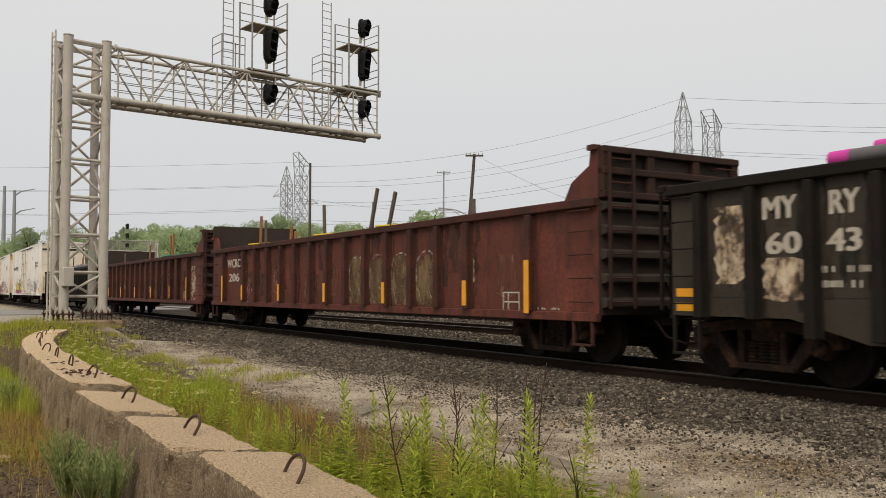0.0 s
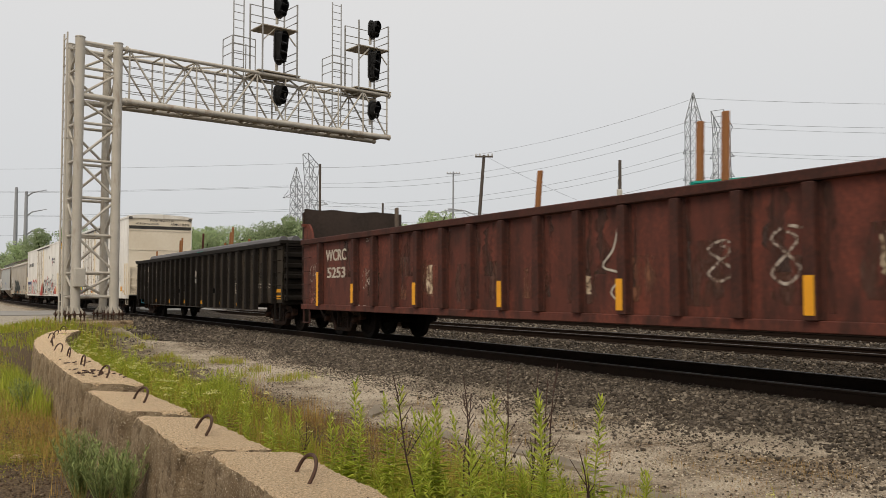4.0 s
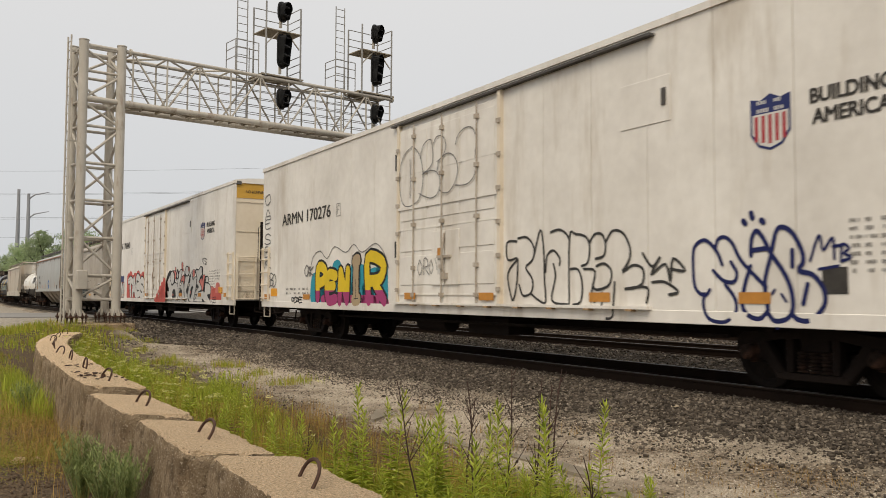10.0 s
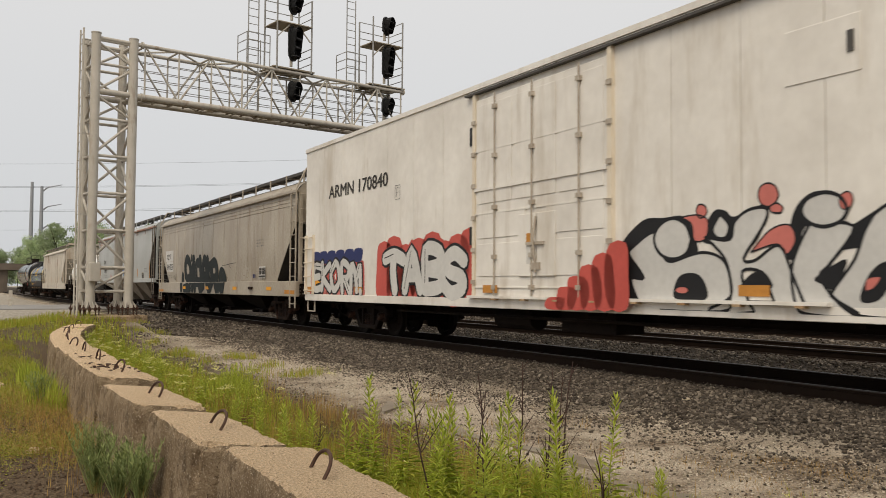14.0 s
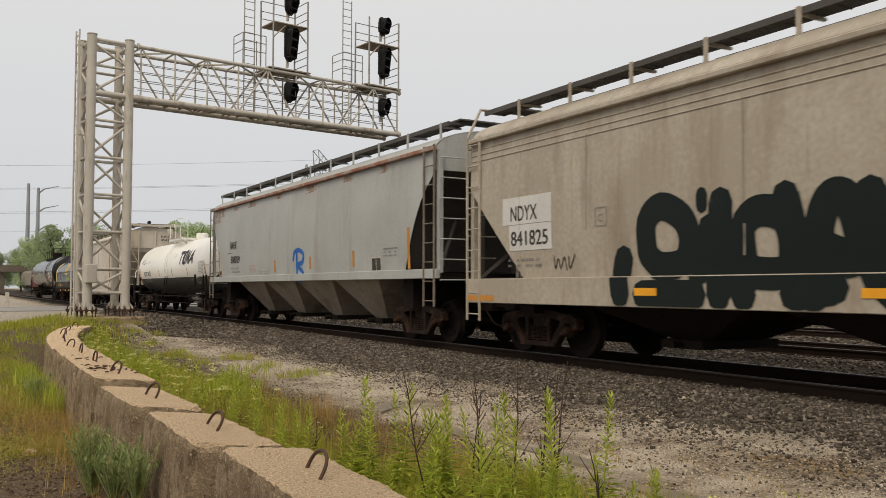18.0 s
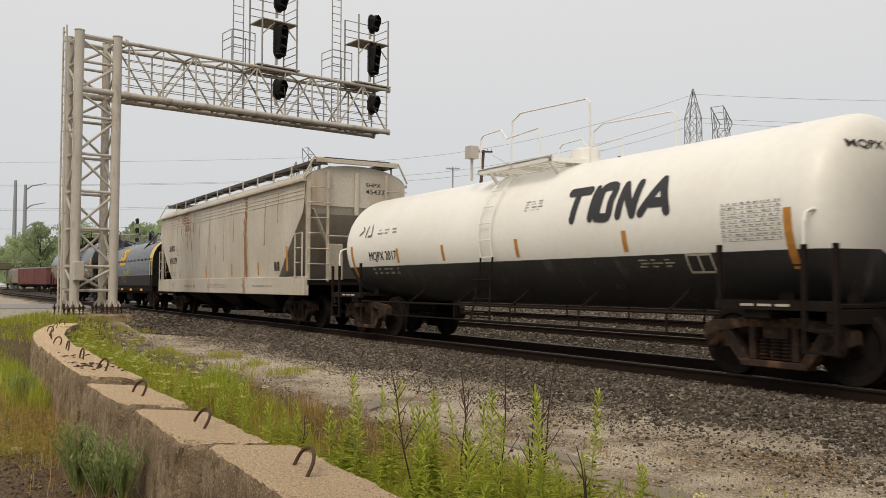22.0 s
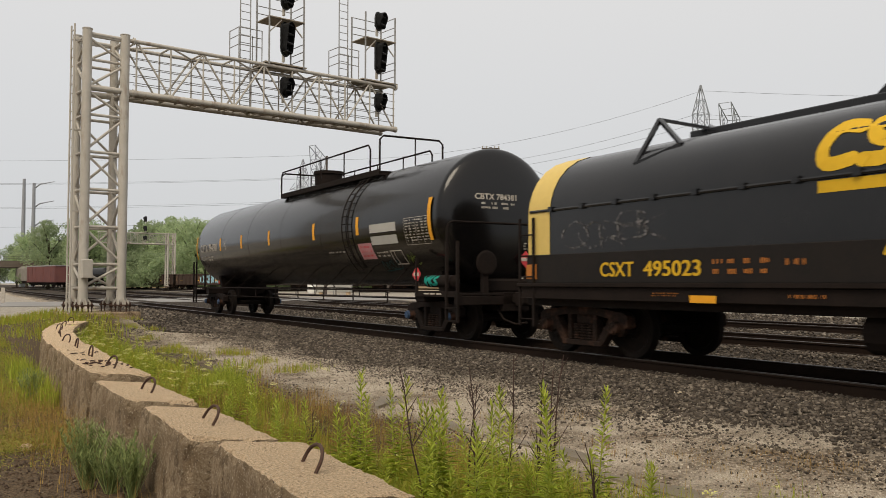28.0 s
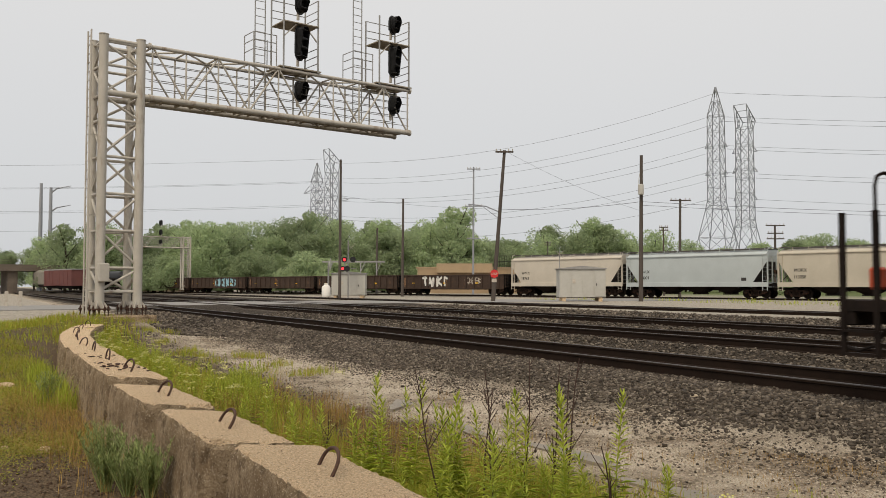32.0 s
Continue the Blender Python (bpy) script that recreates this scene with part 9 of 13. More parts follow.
# ---- coil car ----
def coil_car(s0, s1, t0, t1):
    car, a, b, ta, tb = train_car("coil_car", s0, s1, t0, t1, "dark blue coil car with rounded hood and yellow ends", "freight car")
    for y in (ta, tb):
        truck(car, y)
    couplers(car, a, b)
    prof = [(1.45, 1.66), (1.45, 2.36), (1.425, 2.56), (1.36, 2.75), (1.25, 2.94), (1.08, 3.12), (0.86, 3.26), (0.6, 3.35), (0.3, 3.4), (0, 3.42)]
    full = [(-x, z) for x, z in prof] + [(x, z) for x, z in prof[-2::-1]]
    bm = bmesh.new()
    extrude(bm, full, a + 0.25, b - 0.25)
    part("hood", bm, M["coil_blue"], car, "glossy dark hood over the load", smooth=True)
    for y0, y1 in ((a + 0.24, a + 0.85), (b - 0.85, b - 0.24)):
        bm = bmesh.new()
        o2 = [(x * 1.006, 1.66 + (z - 1.66) * 1.004) for x, z in full]
        ra = [bm.verts.new((x, y0, z)) for x, z in o2]
        rb = [bm.verts.new((x, y1, z)) for x, z in o2]
        for i in range(len(ra) - 1):
            bm.faces.new((ra[i], ra[i + 1], rb[i + 1], rb[i]))
        part("hood_band", bm, M["coil_yellow"], car, "cream yellow band", smooth=True)
    for s in (-1, 1):
        bm = bmesh.new()
        box(bm, min(s * 1.25, s * 1.55), max(s * 1.25, s * 1.55), a, b, 1.12, 1.18)
        box(bm, min(s * 1.46, s * 1.5), max(s * 1.46, s * 1.5), a + 0.1, b - 0.1, 0.92, 1.12)
        part("side_walk", bm, M["underframe"], car, bevel=0.008)
        bm = bmesh.new()
        box(bm, min(s * 1.2, s * 1.47), max(s * 1.2, s * 1.47), a + 0.2, b - 0.2, 1.18, 1.66)
        part("side_wall", bm, M["coil_sill"], car, "grimy brown side sill", bevel=0.01)
        bm = bmesh.new()
        pipe(bm, [(s * 1.46, a + 0.3, 2.4), (s * 1.46, b - 0.3, 2.4)], 0.025, 6)
        for y in np.arange(a + 0.9, b - 0.5, 0.8):
            box(bm, s * 1.47 - 0.03, s * 1.47 + 0.03, y - 0.05, y + 0.05, 2.37, 2.45)
        part("hood_rib", bm, M["coil_blue"], car)
    bm = bmesh.new()
    box(bm, -1.3, 1.3, a, b, 0.8, 1.12)
    pipe(bm, [(-0.9, -0.8, 0.62), (-0.9, 0.6, 0.62)], 0.26, 14)
    part("underframe", bm, M["underframe"], car)
    bm = bmesh.new()
    box(bm, -0.12, 0.12, a + 2.4, b - 2.7, 3.4, 3.56)
    part("lifting_beam", bm, M["coil_blue"], car, bevel=0.015)
    for x in (0.0,):
        for y0 in (0.25,):
            bm = bmesh.new()
            arc = [(x, y0 + 0.32 * math.cos(t), 3.72 + 0.34 * math.sin(t)) for t in np.linspace(math.pi, 0, 11)]
            pipe(bm, [(x, y0 - 0.36, 3.5)] + arc + [(x, y0 + 0.36, 3.5)], 0.085, 8)
            part("lifting_eye", bm, M["coil_blue"], car, "black lifting hoop")
            for e in (-1, 1):
                bm = bmesh.new()
                plate(bm, [(y0 + e * 0.26, 3.5), (y0 + e * 0.95, 3.5), (y0 + e * 0.42, 3.95), (y0 + e * 0.28, 3.95)], -0.03, 0.03)
                part("hoop_gusset", bm, M["coil_blue"], car, "black gusset plate beside the hoop")
    for yc in (b - 2.6, a + 3.2):
        for s in (-1, 1):
            bm = bmesh.new()
            beam(bm, (s * 0.55, yc + 0.1, 3.74), (s * 1.2, yc - 0.05, 2.97), 0.06)
            beam(bm, (s * 0.55, yc + 0.1, 3.74), (s * 0.95, yc - 0.75, 3.2), 0.06)
            beam(bm, (s * 1.2, yc - 0.05, 2.97), (s * 0.95, yc - 0.75, 3.2), 0.06)
            beam(bm, (s * 0.55, yc + 0.1, 3.74), (s * 0.1, yc - 0.5, 3.55), 0.05)
            part("guide_bracket", bm, M["coil_blue"], car, "bent steel guide bracket")
    for y, e in ((a, 1), (b, -1)):
        for s in (-1, 1):
            bm = bmesh.new()
            ladder(bm, s * 1.5, y + e * 0.04, y + e * 0.44, 0.45, 2.3, 0.36)
            part("ladder", bm, M["underframe"], car)
    return car, a, b, Side(car, s0, s1, lambda z: float(np.interp(z, [0.9, 1.12, 1.19, 1.65, 1.67] + [p[1] for p in prof[1:8]], [1.5, 1.5, 1.47, 1.47, 1.45] + [p[0] for p in prof[1:8]])))


cc = coil_car(196.3, 210.1, 198.25, 208.9)
sd = cc[3]
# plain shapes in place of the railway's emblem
for pts in ([[(0.3, 0.85), (0.1, 0.9), (0.0, 0.5), (0.05, 0.1), (0.28, 0.15)]], [[(0.62, 0.9), (0.42, 0.85), (0.45, 0.55), (0.6, 0.4), (0.55, 0.1), (0.36, 0.1)]], [[(0.7, 1.0), (0.9, 0.1)], [(1.0, 1.0), (0.68, 0.1)]]):
    sd.scrawl(pts, 204.1, 202.65, 3.04, 2.5, 0.17, "logo_yellow", "emblem_shape", "yellow emblem shape")
sd.patch(204.12, 202.7, 2.36, 2.22, "logo_yellow", "emblem_bar", "yellow emblem bar")
sd.scrawl([[(0.0, 0.75), (0.04, 0.6), (0.05, 0.2), (0.1, 0.1), (0.14, 0.5), (0.1, 0.55), (0.17, 0.15), (0.22, 0.45), (0.28, 0.5), (0.25, 0.15), (0.32, 0.15), (0.36, 0.5), (0.42, 0.45), (0.4, 0.15), (0.48, 0.12), (0.5, 0.55), (0.56, 0.2), (0.6, 0.6), (0.66, 0.55), (0.63, 0.2), (0.72, 0.15), (0.76, 0.7)], [(0.7, 0.1), (0.8, 0.45), (0.92, 0.8)], [(0.86, 1.0), (0.86, 0.5), (0.92, 0.25), (0.96, 0.35)], [(0.02, 0.95), (0.05, 0.95)], [(0.98, 0.1), (1.0, 0.1)]], 203.2, 201.5, 2.06, 1.74, 0.042, "g_lime", label="lime green cursive spray tag")
sd.text("495023", 207.0, 205.9, 1.50, 1.28, "logo_yellow", "yellow car number", 0.01)
sd.text("CSXT", 207.95, 207.2, 1.50, 1.28, "logo_yellow", "yellow stencilled lettering", 0.01)
sd.print_block(4, 2, 205.7, 204.8, 1.5, 1.3, "dull_orange", 52)
sd.print_block(3, 1, 204.56, 204.28, 1.48, 1.40, "dull_orange", 53)
for s_ in (206.03, 203.12, 200.98, 198.6):
    sd.patch(s_, s_ - 0.46, 1.02, 0.92, "yellow", "reflector", "orange-yellow reflective strip", 0.06)
sd.print_block(5, 2, 206.8, 206.3, 1.05, 1.0, "dull_orange", 54)
sd.print_block(6, 1, 204.5, 204.0, 1.05, 1.0, "dull_orange", 55)
sd.scrawl([[(0.0, 0.0), (1, 0.0), (0.5, 1.0), (0.0, 0.0)]], 203.3, 203.15, 1.62, 1.5, 0.03, "logo_yellow", "jack_mark", "yellow triangle mark")
sd.scrawl([[(0, 0), (1, 0)], [(1, 0), (1, 1)], [(1, 1), (0, 1)], [(0, 1), (0, 0)], [(0.1, 0.5), (0.9, 0.5)]], 203.0, 202.5, 1.6, 1.3, 0.02, "dull_orange", "notice_frame", "orange outlined notice")
sd.scrawl(scribble("hhifb", 8), 209.0, 206.4, 2.2, 1.75, 0.035, "faint_grey", label="faded grey graffiti")
sd.patch(209.9, 209.6, 1.5, 1.25, "dull_orange", "notice", "orange notice")

# ---- last car ----
k2 = tank_car(212.8, 232.7, 213.95, 230.85, 2.6, 1.47, M["tank_black"], "glossy black tank car with yellow markers and a top walkway", "underframe", 1.02, 2.44, (0.1, -0.35), (-10.42, 10.02), 0.34)
sd = k2[5]
top_works(k2[0], sd.mid, 2.6, 1.47, 216.9, 224.0, M["underframe"], 222.3, 217.0, 217.6, cross=True)
sd.text("CBTX 784381", 231.56, 229.32, 2.64, 2.36, "chalk", "white stencilled lettering", 0.015)
sd.print_block(4, 2, 231.6, 230.0, 2.2, 2.02, "chalk", 61)
for s_ in (228.88, 226.37, 223.55, 219.85, 217.0):
    sd.patch(s_ + 0.08, s_ - 0.08, 2.80, 2.35, "yellow", "reflector", "yellow reflective strip")
for s_ in (213.36, 232.05):
    sd.patch(s_ + 0.07, s_ - 0.07, 2.98, 2.08, "yellow", "reflector", "yellow reflective strip", 0.03)
sd.scrawl([[(0, 0), (1, 0)], [(1, 0), (1, 1)], [(1, 1), (0, 1)], [(0, 1), (0, 0)], [(0.7, 0.7), (0.35, 0.7), (0.3, 0.3), (0.7, 0.3)]], 228.4, 228.12, 2.68, 2.40, 0.015, "chalk", "plate_mark", "small boxed mark")
for z1, z0 in ((2.56, 2.36), (2.28, 2.08)):
    sd.patch(216.3, 214.95, z1, z0, "cabinet", "blank_panel", "pale blank panel")
sd.patch(217.1, 216.35, 2.14, 1.76, "sign_pink", "warning_sign", "pink warning sign")
sd.print_block(3, 3, 217.0, 216.45, 2.08, 1.82, "placard", 62)
for k in range(8):
    sd.print_block(6, 1, 214.5, 213.5, 2.56 - 0.062 * k, 2.53 - 0.062 * k, "chalk", 63 + k, "chart_row")
sd.scrawl([[(0, 0), (1, 0)], [(1, 0), (1, 1)], [(1, 1), (0, 1)], [(0, 1), (0, 0)], [(0.25, 0), (0.25, 1)], [(0.5, 0), (0.5, 1)], [(0.75, 0), (0.75, 1)]], 214.54, 213.46, 2.6, 2.02, 0.008, "chalk", "chart_frame", "thin white chart lines")
sd.scrawl([[(0, 0), (1, 0)], [(1, 0), (1, 1)], [(1, 1), (0, 1)], [(0, 1), (0, 0)], [(0.3, 0.05), (0.3, 0.95)]], 215.5, 214.95, 1.92, 1.62, 0.025, "chalk", "data_panel", "white outlined data panel")
sd.print_block(3, 2, 216.2, 215.6, 1.92, 1.8, "chalk", 64)
pigment("tag_dim", (0.006, 0.05, 0.05))
pigment("tag_olive", (0.12, 0.16, 0.02))
sd.scrawl([[(0.0, 0.2), (0.1, 0.8), (0.2, 0.2), (0.3, 0.7), (0.35, 0.2)], [(0.4, 0.5), (0.55, 0.8), (0.6, 0.2), (0.42, 0.3)], [(0.65, 0.9), (0.7, 0.1), (0.85, 0.6)], [(0.0, 0.05), (0.5, 0.12), (1.0, 0.3), (0.9, 0.8), (0.8, 0.4)]], 216.3, 215.35, 1.76, 1.46, 0.02, "tag_dim", label="faded green tag")
sd.print_block(5, 1, 219.0, 218.0, 2.0, 1.96, "chalk", 65)


def placard(car, m, label):
    bm = bmesh.new()
    box(bm, -0.13, 0.13, -0.006, 0.006, -0.13, 0.13, Matrix.Rotation(math.pi / 4, 4, "Y"))
    p = part("placard", bm, M["placard"], car, label)
    p.matrix_local = m
    bm = bmesh.new()
    box(bm, -0.12, 0.12, -0.012, -0.007, -0.038, 0.038)
    part("placard_panel", bm, M["chalk"], p)


placard(k2[0], pose(-1.42, 214.02 - sd.mid, 1.37, 0, 0, -90), "red diamond hazard placard")
placard(k2[0], pose(0.55, k2[1] - 0.04, 1.69, 0, 0, 0), "red diamond hazard placard")
for me, x0, x1, z0, z1, nm in ((letters("CBTX 784381", 0.2, M["chalk"], 1.0, 0.004), -0.70, 0.33, 2.93, 3.06, "lettering"), (fine_print(4, 1, 1.0, 0.35, M["chalk"], 91), -0.55, 0.28, 2.83, 2.88, "small_print"), (fine_print(3, 1, 1.0, 0.35, M["chalk"], 92), -0.55, 0.12, 2.74, 2.79, "small_print"), (fine_print(3, 3, 1.0, 0.35, M["chalk"], 93), 0.52, 0.9, 1.9, 2.05, "small_print")):
    co = np.empty(len(me.vertices) * 3)
    me.vertices.foreach_get("co", co)
    co = co.reshape(-1, 3)
    lo_, hi_ = co.min(0), co.max(0)
    xx = x0 + (co[:, 0] - lo_[0]) / (hi_[0] - lo_[0]) * (x1 - x0)
    zz = z0 + (co[:, 1] - lo_[1]) / (hi_[1] - lo_[1]) * (z1 - z0)
    rad = np.sqrt(xx ** 2 + (zz - 2.6) ** 2) / 1.47
    yy = k2[1] + 0.34 * (1 - np.cos(np.arcsin(np.clip(rad, 0, 1) ** (1 / HEAD_POWER))) ** 0.8) - 0.012
    me.vertices.foreach_set("co", np.stack([xx, yy, zz], 1).ravel())
    ob = part(nm, me, None, k2[0], "white stencilled lettering" if nm == "lettering" else "")
    if nm == "small_print":
        tagged(ob, kind="stuff")
mid_ = sd.mid
for dy in (217.6,):
    bm = bmesh.new()
    pts_l = [(-math.sqrt(max(0, 1.53 ** 2 - (z - 2.6) ** 2)), z) for z in np.linspace(1.5, 4.0, 14)]
    for e in (-0.18, 0.18):
        pipe(bm, [(x, dy + e - mid_, z) for x, z in pts_l], 0.016, 6)
    for x, z in pts_l:
        pipe(bm, [(x, dy - 0.18 - mid_, z), (x, dy + 0.18 - mid_, z)], 0.012, 5)
    part("ladder", bm, M["underframe"], k2[0], "curved black ladder")
bm = bmesh.new()
box(bm, -0.3, -0.1, k2[2] + 0.4, k2[2] + 0.55, 1.14, 1.42)
part("end_of_train_device", bm, M["marker_red"], k2[0], "orange-red end-of-train marker", bevel=0.03)

bm = bmesh.new()
lathe(bm, [(212.75 - mid_, 0.04), (212.8 - mid_, 0.13), (213.85 - mid_, 0.13), (213.9 - mid_, 0.04)], (-1.2, 0, 1.22), "y", 16)
part("air_reservoir", bm, M["underframe"], k2[0], smooth=True)
tank_side = sd.surf
sd.surf = lambda z: 1.2 + math.sqrt(max(0.001, 0.13 ** 2 - (z - 1.22) ** 2))
sd.scrawl([[(0.0, 0.9), (0.15, 0.1), (0.2, 0.8), (0.4, 0.3)], [(0.35, 0.95), (0.4, 0.05)], [(0.4, 0.5), (0.6, 0.95)], [(0.42, 0.5), (0.62, 0.1)], [(0.95, 0.9), (0.72, 0.7), (0.95, 0.3), (0.7, 0.15)]], 213.84, 213.27, 1.33, 1.12, 0.06, "teal", label="bright teal sprayed paint")
sd.surf = tank_side
sd.scrawl([[(0.0, 0.3), (0.2, 0.9), (0.3, 0.2), (0.45, 0.8), (0.5, 0.1)], [(0.35, 0.5), (0.8, 0.7)], [(0.6, 1.0), (0.7, 0.1), (1.0, 0.2)]], 214.85, 214.35, 1.86, 1.58, 0.022, "tag_olive", label="thin olive-green tag")
for tr_ in k2[0].children:
    if tr_.name.startswith("truck"):
        for c_ in tr_.children:
            if c_.name.startswith("bearing"):
                bm = bmesh.new()
                lathe(bm, [(-0.05, 0.03), (-0.055, 0.05), (-0.055, 0.082), (-0.0, 0.095)], (0, 0, 0), "x", 14)
                o_ = part("bearing_cap", bm, M["cap_blue"], tr_, "blue bearing cap")
                o_.matrix_local = c_.matrix_local
# ---- tracks ----
main_line = [(*on_track(s)[:2], 0.0) for s in np.arange(-60, 290, 5.0)]
railway("railway_track", main_line, "main railway track with rusty rails on dark ballast", 58, 118)
railway("railway_track", straight(16.1, -40, 15.2, 260, 0.0, 0.0), "second railway track on dark ballast", 40, 105)
railway("railway_track", straight(22.1, -40, 21.6, 260, 0.0, 0.0), "third railway track on dark ballast", 50, 100)
railway("railway_track", straight(33.5, -40, 28.5, 200, 0.1, 0.1), "siding track among weeds and gravel", 60, 100)
YARD = [(0.877 * X + 0.48 * Y, -0.48 * X + 0.877 * Y, z) for X, Y, z in ((56, 52, 0.1), (41, 67.5, 0.1), (30.3, 80.5, 0.12), (20, 91, 0.15), (9.5, 101.5, 0.2), (-5, 114, 0.22), (-20, 128, 0.25), (-38, 145, 0.25), (-62, 168, 0.25), (-95, 200, 0.25))]
railway("railway_track", YARD, "far yard track carrying parked freight cars", 20, 70)

# ---- road over the tracks ----
bm = bmesh.new()
for x0, x1 in ((-40, 8.75), (11.6, 14.4), (17.2, 20.5), (23.2, 70)):
    box(bm, x0, x1, 57, 69.5, -0.3, -0.015 if x0 > 0 else -0.2)
for c in (10.0, 15.8, 21.9):
    box(bm, c - 0.64, c + 0.5, 57, 69.5, -0.2, -0.012)
tagged(part("road", bm, M["asphalt"]), "worn pale grey road across the tracks", "road", kind="structure")


# ---- concrete block wall ----
def block_mesh(seed):
    bm = bmesh.new()
    box(bm, -0.33, 0.33, -0.89, 0.89, -0.8, 0.0)
    bmesh.ops.subdivide_edges(bm, edges=[e for e in bm.edges if abs(e.verts[0].co.y - e.verts[1].co.y) > 1], cuts=61, use_grid_fill=True)
    bmesh.ops.subdivide_edges(bm, edges=[e for e in bm.edges if abs(e.verts[0].co.y - e.verts[1].co.y) < 0.001 and e.calc_length() > 0.3], cuts=23, use_grid_fill=True)
    bm.normal_update()
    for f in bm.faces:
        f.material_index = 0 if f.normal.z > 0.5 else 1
    for v in bm.verts:
        # broken, rounded edges
        ex, ey, ez = 0.33 - abs(v.co.x), 0.89 - abs(v.co.y), -v.co.z
        near_two = sorted((ex, ey, ez))[1]
        chip = max(0.0, 1 - near_two / 0.06)
        n1 = noise.noise(v.co * 9 + Vector((seed * 7.3, 0, 0)))
        n2 = noise.noise(v.co * 2.3 + Vector((0, seed * 5.1, 0)))
        amount = chip * (0.010 + 0.05 * max(0.0, n1) + 0.06 * max(0.0, n2 - 0.1))
        c = Vector((math.copysign(1, v.co.x) if ex < 0.06 else 0, math.copysign(1, v.co.y) if ey < 0.06 else 0, 1 if ez < 0.06 else 0))
        v.co -= c * amount
        p = v.co * 4 + Vector((seed * 7.3, 0, 0))
        v.co += Vector((noise.noise(p), noise.noise(p + Vector((9, 0, 0))), noise.noise(p + Vector((0, 9, 0))))) * 0.006
        q = v.co * 24 + Vector((seed * 3.1, 0, 0))
        v.co += Vector((noise.noise(q), noise.noise(q + Vector((5, 0, 0))), noise.noise(q + Vector((0, 5, 0))))) * 0.010
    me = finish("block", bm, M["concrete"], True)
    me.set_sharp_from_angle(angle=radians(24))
    # cast sides muddy olive-brown, painted darker for shade; the open top is bare aggregate
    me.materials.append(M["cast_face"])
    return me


def hook_mesh(h=0.14, w=0.37):
    bm = bmesh.new()
    pts = [(0, -w / 2, -0.03)] + [(0, -w / 2 * math.cos(t), h * 0.35 + h * 0.65 * math.sin(t)) for t in np.linspace(0, math.pi, 9)] + [(0, w / 2, -0.03)]
    pipe(bm, pts, 0.0115, 8)
    return finish("lifting_hook", bm, M["hook"], True)


HOOK = hook_mesh()
BLOCKS = [(1.86, 3.05, 0.085, 0, 5), (1.87, 4.97, 0.085, -1.0, 5), (1.77, 6.92, 0.085, -0.5, 6), (1.67, 8.87, 0.12, 1.5, 6), (1.65, 10.93, 0.18, 0.5, 5), (1.69, 12.92, 0.165, -1, 5), (1.73, 14.82, 0.16, -2, 4), (1.78, 16.72, 0.13, -3, 4), (1.89, 18.62, 0.12, -4, 3), (2.04, 20.5, 0.09, -5, 2), (2.24, 22.4, 0.07, -7, 2), (2.52, 24.28, 0.06, -10, 1), (2.92, 26.1, 0.08, -15, 0)]
for k, (x, y, z, turn, lean) in enumerate(BLOCKS):
    b = thing("concrete_block", pose(x, y, z, 0, lean, turn), "weathered rough concrete barrier block with a rusty lifting hook", "concrete block", "blocks of the barrier wall")
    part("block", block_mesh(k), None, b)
    o = part("lifting_hook", HOOK, None, b, "bent rusty steel bar")
    o.location = (0.0, -0.1, 0)
    o.rotation_euler = (0, radians((20, 22, 24, 20, 18, 4, 6, 16, -10, 20, 12, 24, 8)[k]), radians((-6, -8, -2, 2, 4, 0, 0, 14, 0, 0, 20, -12, 30)[k]))


M["brick_stain"] = surface("brick_red_stain", (0.24, 0.12, 0.075), 0.95, 0, (0.33, 0.22, 0.15), 30, 6, 0.7, 0.2)
M["lime_stain"] = surface("white_lime_stain", (0.50, 0.45, 0.36), 0.95, 0, (0.36, 0.29, 0.2), 30, 6, 0.7, 0.2)


def stain(x, y0, y1, z0, z1, mat, seed, label):
    """A thin irregular crust on the wall's side."""
    rnd = random.Random(seed)
    bm = bmesh.new()
    n = 14
    rows = []
    for k in range(n + 1):
        y = y0 + (y1 - y0) * k / n
        f = math.sin(math.pi * (k + 0.4) / (n + 0.8)) ** 0.5
        a, b = z1 - (z1 - z0) * (1 - f) * rnd.uniform(0.2, 0.7), z0 + (z1 - z0) * (1 - f) * rnd.uniform(0.3, 1.2)
        rows.append([bm.verts.new((x, y, max(a, b))), bm.verts.new((x, y, min(a, b))), bm.verts.new((x + 0.05, y, min(a, b))), bm.verts.new((x + 0.05, y, max(a, b)))])
    for p, q in zip(rows, rows[1:]):
        skin(bm, p, q)
    return solid("wall_stain", bm, M[mat], label, "stain", "stains on the wall")


stain(1.465, 7.25, 7.6, -0.42, -0.12, "brick_stain", 3, "brick-red stain on the concrete wall")
stain(1.375, 8.1, 8.75, -0.42, -0.15, "brick_stain", 4, "brick-red stain on the concrete wall")
stain(1.465, 6.3, 6.5, -0.45, -0.2, "lime_stain", 6, "white lime stain on the concrete wall")
stain(1.46, 6.95, 7.15, -0.45, -0.25, "lime_stain", 8, "white lime stain on the concrete wall")


